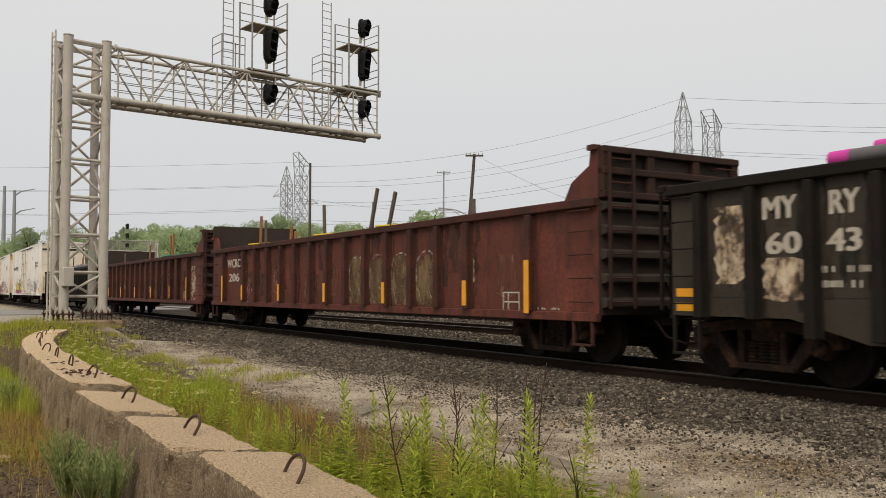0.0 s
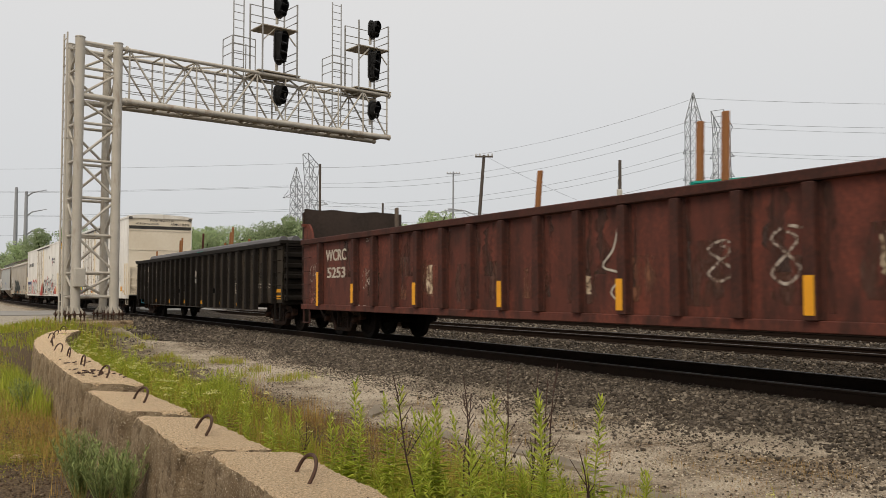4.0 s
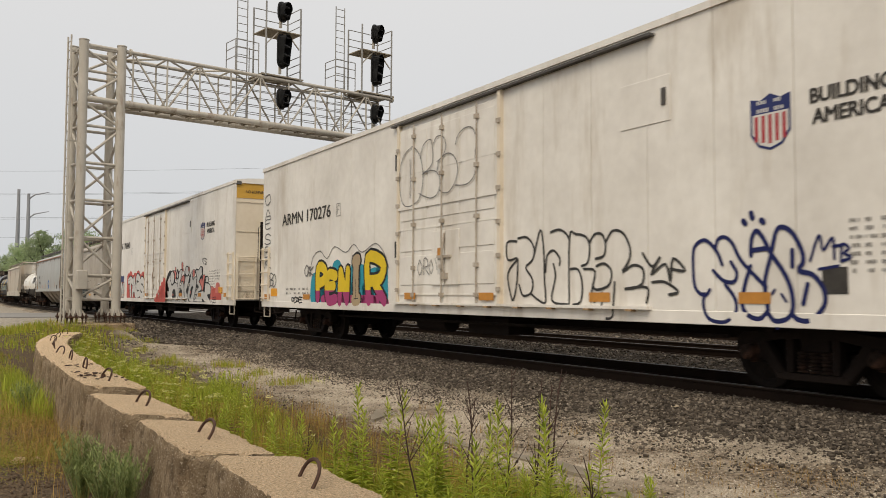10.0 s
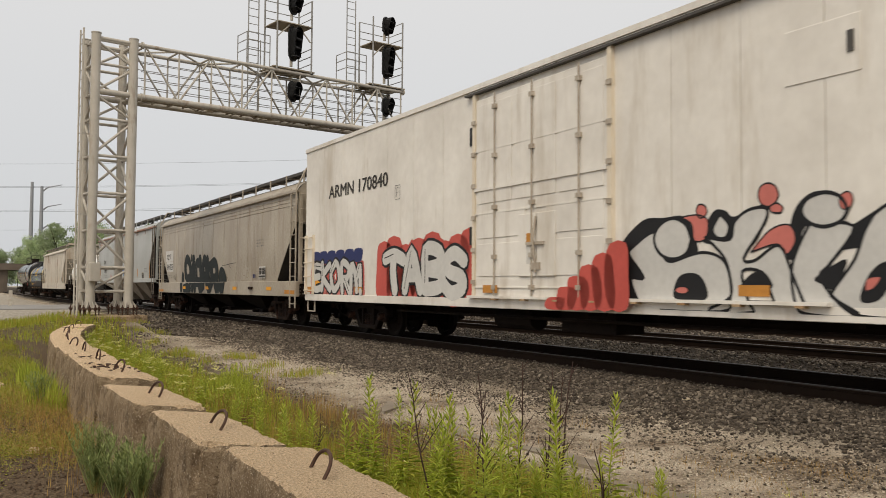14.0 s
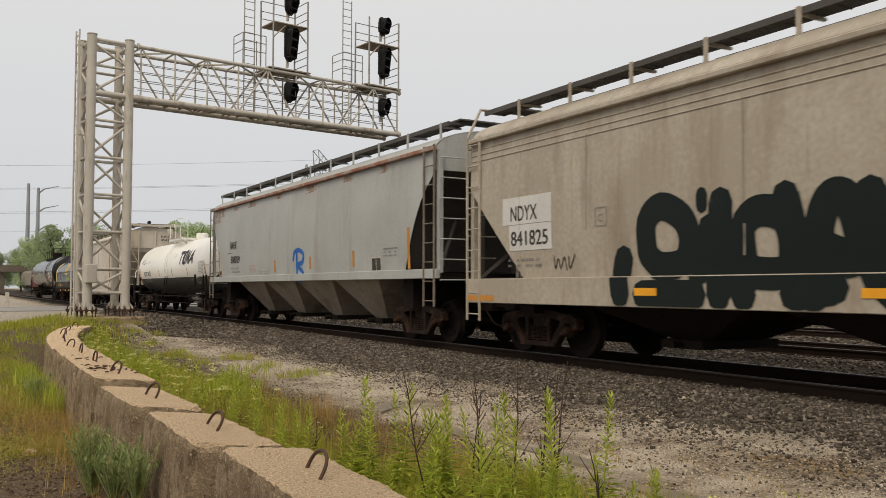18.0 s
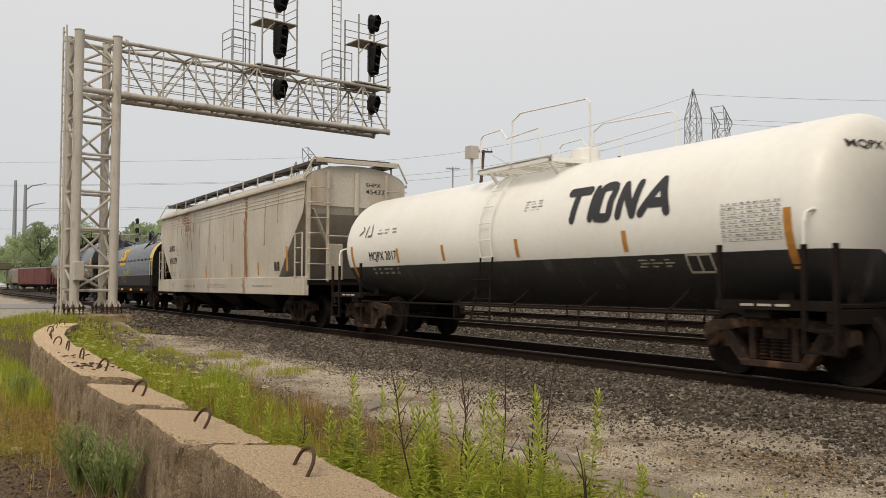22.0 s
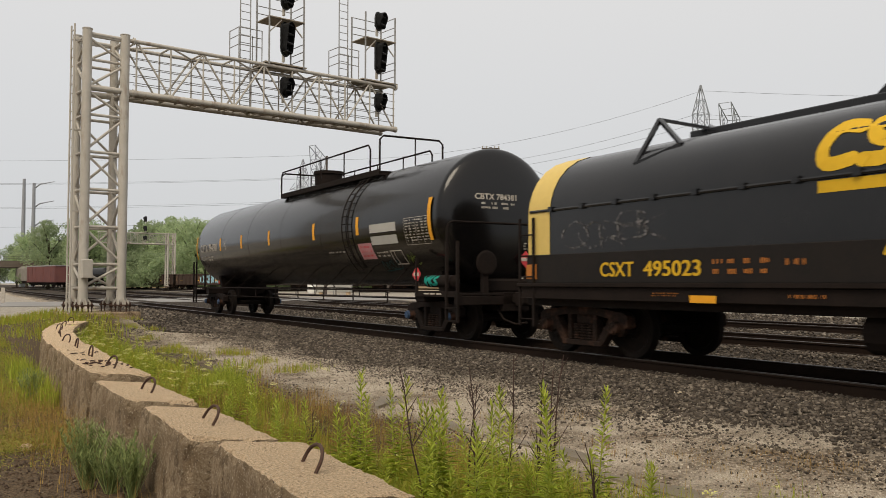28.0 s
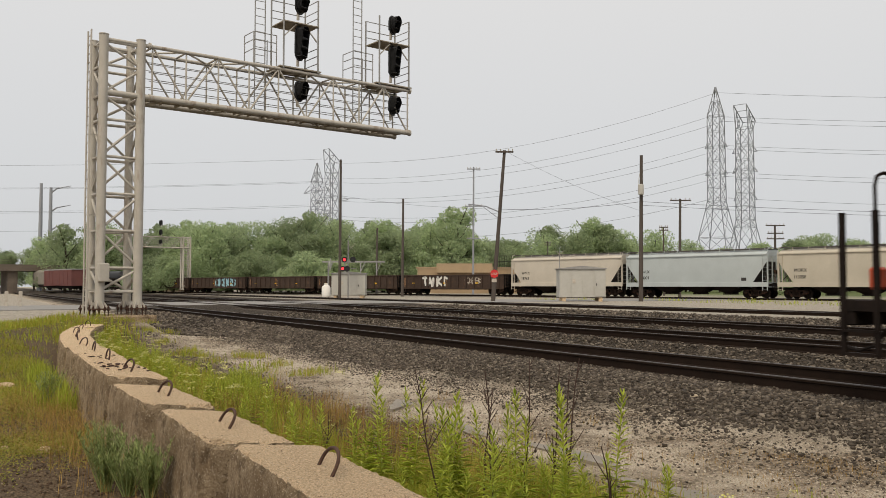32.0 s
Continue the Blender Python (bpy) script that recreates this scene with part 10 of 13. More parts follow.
# small broken stones lying on the wall's top
chip_rnd = random.Random(5)
for k in range(46):
    kx = chip_rnd.choice((4, 4, 4, 4, 5))
    bx, by, bz = BLOCKS[kx][:3]
    bm = bmesh.new()
    r_ = chip_rnd.uniform(0.01, 0.024)
    box(bm, -r_, r_, -r_ * 0.7, r_ * 0.7, -r_ * 0.3, r_ * 0.3)
    for v in bm.verts:
        v.co += Vector((chip_rnd.uniform(-1, 1), chip_rnd.uniform(-1, 1), chip_rnd.uniform(-0.5, 0.5))) * r_ * 0.4
    cx_ = chip_rnd.uniform(-0.26, 0.26)
    tagged(part("stone_chip", bm, M["hook"]), "dark broken stone chip on the wall", "stone", "chips on the wall").matrix_world = pose(bx + cx_, by + chip_rnd.uniform(-0.3, 0.8), bz - cx_ * math.tan(radians(BLOCKS[kx][4])) + r_ * 0.35 + 0.008, 0, 0, chip_rnd.uniform(0, 180))


# ---- cantilever signal bridge ----
def bolt_mesh():
    bm = bmesh.new()
    pipe(bm, [(0, 0, 0.12), (0, 0, 0.50)], 0.018, 6)
    box(bm, -0.03, 0.03, -0.03, 0.03, 0.40, 0.44)
    box(bm, -0.03, 0.03, -0.03, 0.03, 0.31, 0.36)
    return finish("anchor_bolt", bm, M["hook"])


BOLT = bolt_mesh()


def signal_gantry(m):
    g = thing("signal_gantry", m, "tall galvanised steel cantilever signal bridge over the tracks", "signal gantry")
    W, D, H, L = 1.25, 1.1, 9.6, 11.4
    for x, y, r in ((0, 0, 0.155), (-W, 0, 0.155), (0, D, 0.14), (-W, D, 0.14)):
        bm = bmesh.new()
        pipe(bm, [(x, y, 0.38), (x, y, H)], r, 20)
        lathe(bm, [(H, r + 0.012), (H + 0.03, r + 0.012), (H + 0.05, r * 0.6)], (x, y, 0), "z", 20)
        c = part("column_tube", bm, M["galv"], g, smooth=True)
        bm = bmesh.new()
        lathe(bm, [(0.36, 0.36), (0.40, 0.36)], (x, y, 0), "z", 20)
        part("base_plate", bm, M["hook"], c, "rusty bolted base plate")
        for k in range(8):
            a = k * math.pi / 4 + 0.2
            bm = bmesh.new()
            ux, uy = math.cos(a), math.sin(a)
            foot = [bm.verts.new((x + d * ux - e * uy * 0.008, y + d * uy + e * ux * 0.008, z)) for e in (-1, 1) for d, z in ((0.13, 0.40), (0.30, 0.40), (0.30, 0.44), (0.13, 0.66))]
            bm.faces.new(foot[:4])
            bm.faces.new(foot[4:][::-1])
            skin(bm, foot[:4], foot[4:])
            part("gusset", bm, M["galv"], c)
        for k in range(10):
            a = k * math.pi / 5
            o = part("anchor_bolt", BOLT, None, c)
            o.location = (x + 0.3 * math.cos(a), y + 0.3 * math.sin(a), 0)
    bm = bmesh.new()
    levels = [0.95, 1.75, 3.0, 4.25, 5.5, 6.75, 7.6, 8.6, 9.4]
    faces = [((0, 0), (-W, 0)), ((0, D), (-W, D)), ((0, 0), (0, D)), ((-W, 0), (-W, D))]
    for f, (p, q) in enumerate(faces):
        for i, z in enumerate(levels):
            bm = bmesh.new()
            pipe(bm, [(*p, z), (*q, z)], 0.05, 8)
            part("strut", bm, M["galv"], g, smooth=True)
            if i + 1 < len(levels):
                bm = bmesh.new()
                a, b = (p, q) if (i + f) % 2 else (q, p)
                pipe(bm, [(*a, z + 0.05), (*b, levels[i + 1] - 0.05)], 0.045, 8)
                part("brace", bm, M["galv"], g, smooth=True)
    zb, zt = 7.66, 9.46
    for y, z in ((0, zb), (D, zb), (0, zt), (D, zt)):
        bm = bmesh.new()
        pipe(bm, [(-W, y, z), (L, y, z)], 0.105 if z == zb else 0.07, 12)
        for x in (0.3, L):
            lathe(bm, [(x - 0.03, 0.13), (x + 0.03, 0.13)], (0, y, z), "x", 12)
        part("chord", bm, M["galv"], g, smooth=True)
    n = 9
    for y in (0, D):
        for k in range(n + 1):
            x = 0.4 + (L - 0.5) * k / n
            x2 = 0.4 + (L - 0.5) * (k + 1) / n
            bm = bmesh.new()
            pipe(bm, [(x, y, zb), (x, y, zt)], 0.032, 8)
            part("strut", bm, M["galv"], g, smooth=True)
            if k < n:
                bm = bmesh.new()
                pipe(bm, [(x, y, zb if (k % 2) else zt), (x2, y, zt if (k % 2) else zb)], 0.036, 8)
                part("brace", bm, M["galv"], g, smooth=True)
    for z in (zb, zt):
        for k in range(n):
            x = 0.4 + (L - 0.5) * k / n
            x2 = 0.4 + (L - 0.5) * (k + 1) / n
            bm = bmesh.new()
            pipe(bm, [(x, 0, z), (x2, D, z)] if k % 2 else [(x, D, z), (x2, 0, z)], 0.036, 8)
            pipe(bm, [(x, 0, z), (x, D, z)], 0.036, 8)
            part("cross_brace", bm, M["galv"], g, smooth=True)
    for k in range(5):
        bm = bmesh.new()
        z = zb + 0.3 + 0.3 * k
        pipe(bm, [(0.3, 0.06, z), (L, 0.06, z)], 0.014, 6)
        part("handrail", bm, M["galv_pale"], g)
    bm = bmesh.new()
    for k in range(5):
        z = zb + 0.3 + 0.3 * k
        pipe(bm, [(0.3, D - 0.06, z), (L, D - 0.06, z)], 0.014, 6)
    part("handrail", bm, M["galv_pale"], g)
    bm = bmesh.new()
    for k in range(17):
        box(bm, 0.2, L, 0.25 + k * 0.035, 0.262 + k * 0.035, zb + 0.02, zb + 0.06)
    for k in range(20):
        x = 0.4 + (L - 0.6) * k / 19
        box(bm, x - 0.02, x + 0.02, 0.2, 0.9, zb - 0.03, zb + 0.02)
    part("walkway", bm, M["grating"], g)
    return g, W, D, H, L, zb, zt


GANTRY_M = pose(4.99, 30.86, 0.05, 0, 0, 9.3)
gantry, gW, gD, gH, gL, gzb, gzt = signal_gantry(GANTRY_M)


def signal_head(parent, x, y, z, lamps):
    """A narrow black housing with rounded ends, its lenses shaded by one long cowl."""
    turn = Matrix.Translation((x, y, 0)) @ Matrix.Rotation(radians(26), 4, "Z") @ Matrix.Translation((-x, -y, 0))
    h = 0.36 * lamps + 0.30 + (0.16 if lamps == 1 else 0)
    w = 0.29

    def pill(wide, tall, n=9):
        up = np.linspace(0, math.pi, n)
        return [(wide * math.cos(t), tall / 2 - wide + wide * math.sin(t)) for t in up] + [(wide * math.cos(t), -tall / 2 + wide - wide * math.sin(t)) for t in up[::-1]]

    bm = bmesh.new()
    a = [bm.verts.new((x + px, y - 0.03, z + pz)) for px, pz in pill(w, h)]
    b = [bm.verts.new((x + px, y + 0.02, z + pz)) for px, pz in pill(w, h)]
    skin(bm, a, b)
    bm.faces.new(a)
    bm.faces.new(b[::-1])
    box(bm, x - 0.1, x + 0.12, y, y + 0.14, z - h / 2 + 0.2, z + h / 2 - 0.2)
    bmesh.ops.transform(bm, matrix=turn, verts=bm.verts)
    head = part("signal_head", bm, M["signal_black"], parent, "black signal head with shaded lenses")
    # the cowl: open in front, cut away slantwise below
    bm = bmesh.new()
    out = pill(0.225, h - 0.12)
    f0 = [bm.verts.new((x + px, y - 0.03, z + pz)) for px, pz in out]
    f1 = [bm.verts.new((x + px, y - (0.34 if pz > -h / 2 + 0.3 else 0.24), z + pz)) for px, pz in out]
    skin(bm, f0, f1)
    bmesh.ops.solidify(bm, geom=bm.faces[:], thickness=0.012)
    bmesh.ops.transform(bm, matrix=turn, verts=bm.verts)
    part("cowl", bm, M["signal_black"], head)
    for k in range(lamps):
        zc = z + (k - (lamps - 1) / 2) * 0.36
        bm = bmesh.new()
        lathe(bm, [(y - 0.035, 0.12), (y - 0.05, 0.12), (y - 0.065, 0.07)], (x, 0, zc), "y", 14)
        bmesh.ops.transform(bm, matrix=turn, verts=bm.verts)
        part("lens", bm, M["lens"], head)
        # added grey slats give the pale reflections of lens and hood as colour
        for e in (-1, 1):
            bm = bmesh.new()
            box(bm, x - 0.19, x + 0.19, y - 0.28, y - 0.04, zc + e * 0.165 - 0.006, zc + e * 0.165 + 0.006)
            bmesh.ops.transform(bm, matrix=turn, verts=bm.verts)
            part("cowl_slat", bm, M["cowl_grey"], head)
    bm = bmesh.new()
    pipe(bm, [(x, y + 0.12, z - h / 2 - 0.18), (x, y + 0.12, z - h / 2 + 0.15)], 0.06, 8)
    part("bracket", bm, M["galv"], head)
    return head


def signal_stack(g, x):
    y = 0.35
    signal_head(g, x, y - 0.3, 8.72, 1)
    signal_head(g, x, y - 0.3, 10.6, 3)
    signal_head(g, x, y - 0.3, 12.15, 1)
    bm = bmesh.new()
    box(bm, x - 0.75, x + 0.75, -0.15, 0.95, 11.32, 11.36)
    part("platform", bm, M["grating"], g)
    bm = bmesh.new()
    box(bm, x - 0.9, x + 0.9, -0.1, 1.1, 9.55, 9.6)
    part("platform", bm, M["grating"], g)
    for xx, yy in ((x - 0.75, -0.1), (x + 0.75, -0.1), (x - 0.75, 0.95), (x + 0.75, 0.95)):
        bm = bmesh.new()
        pipe(bm, [(xx, yy, 9.5), (xx, yy, 12.4)], 0.035, 8)
        part("post", bm, M["galv_pale"], g)
    for z in (9.9, 10.2, 10.5, 11.7, 12.0, 12.4):
        bm = bmesh.new()
        if z > 11:
            pipe(bm, [(x + 0.75, -0.1, z), (x + 0.75, 0.95, z), (x - 0.75, 0.95, z)], 0.018, 6)
        else:
            pipe(bm, [(x + 0.75, -0.1, z), (x + 0.75, 0.95, z)], 0.018, 6)
        part("handrail", bm, M["galv_pale"], g)
    bm = bmesh.new()
    for e in (-1, 1):
        beam(bm, (x + e * 0.72, -0.05, 10.75), (x + e * 0.2, -0.05, 11.3), 0.04)
    part("platform_brace", bm, M["galv"], g)
    # ladder and its landing
    xl = x - 1.45
    bm = bmesh.new()
    for e in (-0.21, 0.21):
        pipe(bm, [(xl + e, 0.5, 7.7), (xl + e, 0.5, 13.1)], 0.025, 6)
    for z in np.arange(7.9, 13.05, 0.3):
        pipe(bm, [(xl - 0.21, 0.5, z), (xl + 0.21, 0.5, z)], 0.014, 6)
    part("ladder", bm, M["galv_pale"], g, "galvanised steel ladder")
    bm = bmesh.new()
    for xx in (xl - 0.45, xl + 0.5):
        pipe(bm, [(xx, 0.1, 9.5), (xx, 0.1, 10.75)], 0.022, 6)
        pipe(bm, [(xx, 0.9, 9.5), (xx, 0.9, 10.75)], 0.022, 6)
    for z in (10.1, 10.45, 10.75):
        pipe(bm, [(xl + 0.5, 0.1, z), (xl - 0.45, 0.1, z), (xl - 0.45, 0.9, z)], 0.018, 6)
    part("ladder_guard", bm, M["galv_pale"], g)


signal_stack(gantry, 6.15)
signal_stack(gantry, 10.55)
bm = bmesh.new()
for e in (0, 0.36):
    pipe(bm, [(-gW - 0.42, -0.05 + e, 0.1), (-gW - 0.42, -0.05 + e, gH + 0.1)], 0.03, 6)
for z in np.arange(0.2, gH, 0.3):
    pipe(bm, [(-gW - 0.42, -0.05, z), (-gW - 0.42, 0.31, z)], 0.016, 6)
for z in (1.0, 3.5, 6.2, 9.2):
    beam(bm, (-gW, 0.1, z), (-gW - 0.42, 0.1, z), 0.05)
part("ladder", bm, M["galv"], gantry, "steel ladder up the column")
bm = bmesh.new()
box(bm, -gW - 0.13, -gW + 0.21, -0.36, -0.14, 1.28, 1.9)
part("junction_box", bm, M["galv"], gantry, "grey metal junction box", bevel=0.02)
bm = bmesh.new()
box(bm, -gW - 0.6, 0.5, -0.55, gD + 0.55, -1.0, 0.16)
solid("concrete_footing", bm, M["cast_face"], "concrete footing under the signal bridge", "footing", m=GANTRY_M, bevel=0.04)

# ---- beyond the tracks ----
def tree_meshes(seed, height, width, leaves=8500, leaf=0.185):
    rnd = np.random.default_rng(seed)
    bm = bmesh.new()
    r0 = 0.022 * height
    pipe(bm, [(0, 0, -0.3), (0.1, 0.05, height * 0.3), (0.0, 0.1, height * 0.7)], [r0, r0 * 0.75, r0 * 0.25], 7)
    for k in range(7):
        a = k * 2.4 + seed
        z = height * (0.25 + 0.07 * k)
        rr = width * rnd.uniform(0.22, 0.4)
        pipe(bm, [(0, 0, z), (math.cos(a) * rr * 0.5, math.sin(a) * rr * 0.5, z + height * 0.1), (math.cos(a) * rr, math.sin(a) * rr, z + height * 0.22)], [r0 * 0.45, r0 * 0.3, r0 * 0.1], 5)
    trunk = finish("trunk", bm, M["bark"], True)
    n_c = 30
    cz = rnd.uniform(0.12, 0.86, n_c) * height
    ang = rnd.uniform(0, 6.28, n_c)
    rad = width * 0.5 * np.sqrt(rnd.uniform(0, 1, n_c)) * np.clip(1.25 - cz / height, 0.25, 1)
    cr = np.clip(rnd.uniform(0.11, 0.24, n_c) * width, 0.5, None)
    which = rnd.integers(0, n_c, leaves)
    d = rnd.normal(size=(leaves, 3))
    d /= np.linalg.norm(d, axis=1)[:, None]
    shell = rnd.uniform(0.6, 1.05, leaves)[:, None]
    c = np.stack([np.cos(ang) * rad, np.sin(ang) * rad, cz], 1)[which] + d * shell * cr[which][:, None] * np.array([1, 1, 0.8])
    c[:, 2] = np.clip(c[:, 2], 0.3, height)
    u = rnd.normal(size=(leaves, 3))
    u /= np.linalg.norm(u, axis=1)[:, None]
    w = np.cross(u, rnd.normal(size=(leaves, 3)))
    w /= np.linalg.norm(w, axis=1)[:, None]
    sz = leaf * rnd.uniform(0.6, 1.4, leaves)[:, None]
    v = np.stack([c - u * sz, c + w * sz * 0.6, c + u * sz, c - w * sz * 0.6], 1).reshape(-1, 3)
    f = np.arange(leaves * 4).reshape(-1, 4)
    return trunk, mass("crown", v, f, M["leaf"])


TREES = []
for k, (hh, ww) in enumerate([(13, 11), (11, 9), (15, 10), (9, 9), (6, 8)]):
    t = thing("tree", pose(0, -500 - 30 * k, 0), "broad green deciduous tree in full leaf", "tree", "trees beyond the yard")
    tr, cr = tree_meshes(k + 3, hh, ww)
    part("trunk", tr, None, t)
    part("crown", cr, None, t, "dense green leaves")
    TREES.append(t)
TREE_AT = []
rnd_t = random.Random(4)


def tree_row(x0, y0, x1, y1, n, kinds, deep=14, scale=(0.85, 1.15)):
    for k in range(n):
        f = (k + rnd_t.uniform(-0.3, 0.3)) / max(1, n - 1)
        TREE_AT.append((x0 + (x1 - x0) * f + rnd_t.uniform(-deep, deep) * 0.4, y0 + (y1 - y0) * f + rnd_t.uniform(0, deep), rnd_t.choice(kinds), rnd_t.uniform(*scale)))


tree_row(22, 182, 92, 150, 34, (0, 2, 0, 1), 16, (0.95, 1.2))
tree_row(30, 162, 86, 138, 32, (1, 3, 0, 4), 10, (0.85, 1.1))
tree_row(84, 160, 132, 140, 22, (0, 2, 1), 12, (0.9, 1.15))
tree_row(110, 150, 200, 100, 28, (1, 3, 0), 16, (0.85, 1.1))
tree_row(190, 120, 270, 50, 10, (1, 3), 16, (0.8, 1.0))
tree_row(-10, 290, 45, 250, 14, (1, 0, 2), 14, (0.9, 1.2))
tree_row(18, 215, 34, 200, 5, (0, 1), 8, (0.9, 1.0))
tree_row(28, 158, 90, 132, 26, (4, 4, 3), 6, (0.6, 0.95))
TREE_AT += [(47.5, 133, 4, 1.1), (51, 131, 4, 0.9), (83, 146, 2, 1.2), (79, 150, 0, 1.15), (126, 138, 0, 1.05)]
for x, y, k, s in TREE_AT:
    o = copy_thing(TREES[k], pose(x, y, 0.3, 0, 0, rnd_t.uniform(0, 360)))
    o.scale = (s, s, s)
for t in TREES:
    for o in (*t.children_recursive, t):
        bpy.data.objects.remove(o)


# ---- lattice towers ----
def lattice_tower(x, y, z0, levels, turn, label, arms=()):
    """levels: (height, half width) from the ground up."""
    t = thing("transmission_tower", pose(x, y, z0, 0, 0, turn), label, "transmission tower", "lattice towers")
    w = 0.17
    for sx in (-1, 1):
        for sy in (-1, 1):
            bm = bmesh.new()
            for (za, ra), (zb, rb) in zip(levels, levels[1:]):
                beam(bm, (sx * ra, sy * ra, za), (sx * rb, sy * rb, zb), w)
            part("leg", bm, M["tower"], t)
    def member(nm, p, q, d):
        bm = bmesh.new()
        beam(bm, p, q, d)
        part(nm, bm, M["tower"], t)

    for (za, ra), (zb, rb) in zip(levels, levels[1:]):
        n = max(1, round((zb - za) / max(3.2, ra * 1.4)))
        for i in range(n):
            z1, z2 = za + (zb - za) * i / n, za + (zb - za) * (i + 1) / n
            r1, r2 = ra + (rb - ra) * i / n, ra + (rb - ra) * (i + 1) / n
            for a, b in (((-1, -1), (1, -1)), ((1, -1), (1, 1)), ((1, 1), (-1, 1)), ((-1, 1), (-1, -1))):
                member("brace", (a[0] * r1, a[1] * r1, z1), (b[0] * r2, b[1] * r2, z2), w * 0.6)
                member("brace", (b[0] * r1, b[1] * r1, z1), (a[0] * r2, a[1] * r2, z2), w * 0.6)
                member("brace", (a[0] * r2, a[1] * r2, z2), (b[0] * r2, b[1] * r2, z2), w * 0.6)
    for z, reach, r in arms:
        for s in (-1, 1):
            for e in (-r, r):
                member("crossarm", (e * 0.7, s * r, z), (0, s * reach, z - 0.2), w * 0.6)
                member("crossarm", (e * 0.7, s * r, z + 1.6), (0, s * reach, z - 0.2), w * 0.6)
    return t


POINTED = [(0, 6.2), (22, 2.1), (24, 1.75), (31, 1.7), (38, 1.65), (46, 1.6), (53.5, 0.1)]
FORKED = [(0, 5.2), (17, 2.0), (19, 1.75), (29, 1.7), (34, 1.65), (42, 1.6)]
lattice_tower(167, 159.4, -1, POINTED, 20, "tall grey lattice transmission tower with a pointed top", [(31, 3.0, 1.7), (38, 3.0, 1.65)])
fork = lattice_tower(169.5, 152.4, -1, FORKED, 20, "grey lattice transmission tower with a slanted top frame", [(24, 3.0, 1.7), (31, 3.2, 1.7), (36, 3.2, 1.65)])
bm = bmesh.new()
for e in (-1.6, 1.6):
    beam(bm, (-1.6, e, 42), (-2.6, e, 47.5), 0.15)
    beam(bm, (1.6, e, 42), (3.2, e, 44), 0.15)
    beam(bm, (-2.6, e, 47.5), (3.2, e, 44), 0.18)
    beam(bm, (0, e, 42), (-1, e, 46.2), 0.12)
    beam(bm, (0, e, 42), (1.5, e, 45), 0.12)
    beam(bm, (-1.6, e, 42), (1.6, e, 42), 0.15)
    beam(bm, (1.6, e, 42), (-1, e, 46.2), 0.12)
    beam(bm, (-1.6, e, 42), (-1, e, 46.2), 0.12)
for x, z in ((-2.6, 47.5), (-1, 46.2), (1.5, 45), (3.2, 44)):
    beam(bm, (x, -1.6, z), (x, 1.6, z), 0.12)
part("top_frame", bm, M["tower"], fork)
lattice_tower(91.3, 246.4, -1, [(h * 0.74, r * 0.8) for h, r in POINTED], 15, "distant grey lattice transmission tower", [(18, 9, 2), (24, 8, 2), (31, 7, 2)])
fork2 = lattice_tower(91.5, 234.9, -1, [(h * 0.84, r * 0.85) for h, r in FORKED], 15, "distant grey lattice transmission tower with a slanted top", [(20, 8, 2.4), (27, 8, 2.4)])
bm = bmesh.new()
for e in (-1.36, 1.36):
    beam(bm, (-1.36, e, 35), (-2.0, e, 42), 0.16)
    beam(bm, (1.36, e, 35), (2.0, e, 38.6), 0.16)
    beam(bm, (-2.0, e, 42), (2.0, e, 38.6), 0.18)
    beam(bm, (1.36, e, 35), (-1.7, e, 38.5), 0.12)
    beam(bm, (-1.7, e, 38.5), (0.0, e, 40.3), 0.12)
    beam(bm, (-1.36, e, 35), (0.6, e, 39.8), 0.12)
for x, z in ((-2.0, 42), (0.0, 40.3), (2.0, 38.6)):
    beam(bm, (x, -1.36, z), (x, 1.36, z), 0.12)
part("top_frame", bm, M["tower"], fork2)


def monopole(x, y, top, label):
    t = thing("power_pole", pose(x, y, 0), label, "power pole", "steel power poles")
    bm = bmesh.new()
    pipe(bm, [(0, 0, -0.5), (0, 0, top)], [0.75, 0.4], 10)
    part("shaft", bm, M["tower"], t, smooth=True)
    return t


monopole(17.4, 275.4, 31.2, "tall slim grey steel power pole")
mp = monopole(19.9, 274, 30, "tall grey steel power pole with curved arms")
for z in (29.6, 24, 18.5):
    bm = bmesh.new()
    pipe(bm, [(0, 0, z - 1.2), (1.6, -0.6, z + 0.1), (5.2, -2.2, z + 0.9)], [0.25, 0.2, 0.1], 6)
    part("arm", bm, M["tower"], mp)


# ---- wooden poles ----
def wood_pole(x, y, z, top, lean, label, cross=(), r=0.16, turn=0, material="pole"):
    t = thing("utility_pole", pose(x, y, z, 0, 0, turn), label, "utility pole", "utility poles")
    bm = bmesh.new()
    pipe(bm, [(0, 0, -0.4), (lean[0], lean[1], top - z)], [r * 1.2, r * 0.8], 10)
    part("shaft", bm, M[material], t, smooth=True)
    for zc, half in cross:
        f = (zc - z) / (top - z)
        bm = bmesh.new()
        box(bm, lean[0] * f - half, lean[0] * f + half, lean[1] * f - 0.22, lean[1] * f - 0.1, zc - z - 0.07, zc - z + 0.07)
        part("crossarm", bm, M[material], t)
        for k in (-0.9, -0.45, 0.45, 0.9):
            bm = bmesh.new()
            pipe(bm, [(lean[0] * f + half * k, lean[1] * f - 0.16, zc - z + 0.07), (lean[0] * f + half * k, lean[1] * f - 0.16, zc - z + 0.25)], 0.05, 6)
            part("insulator", bm, M["cabinet"], t)
    return t


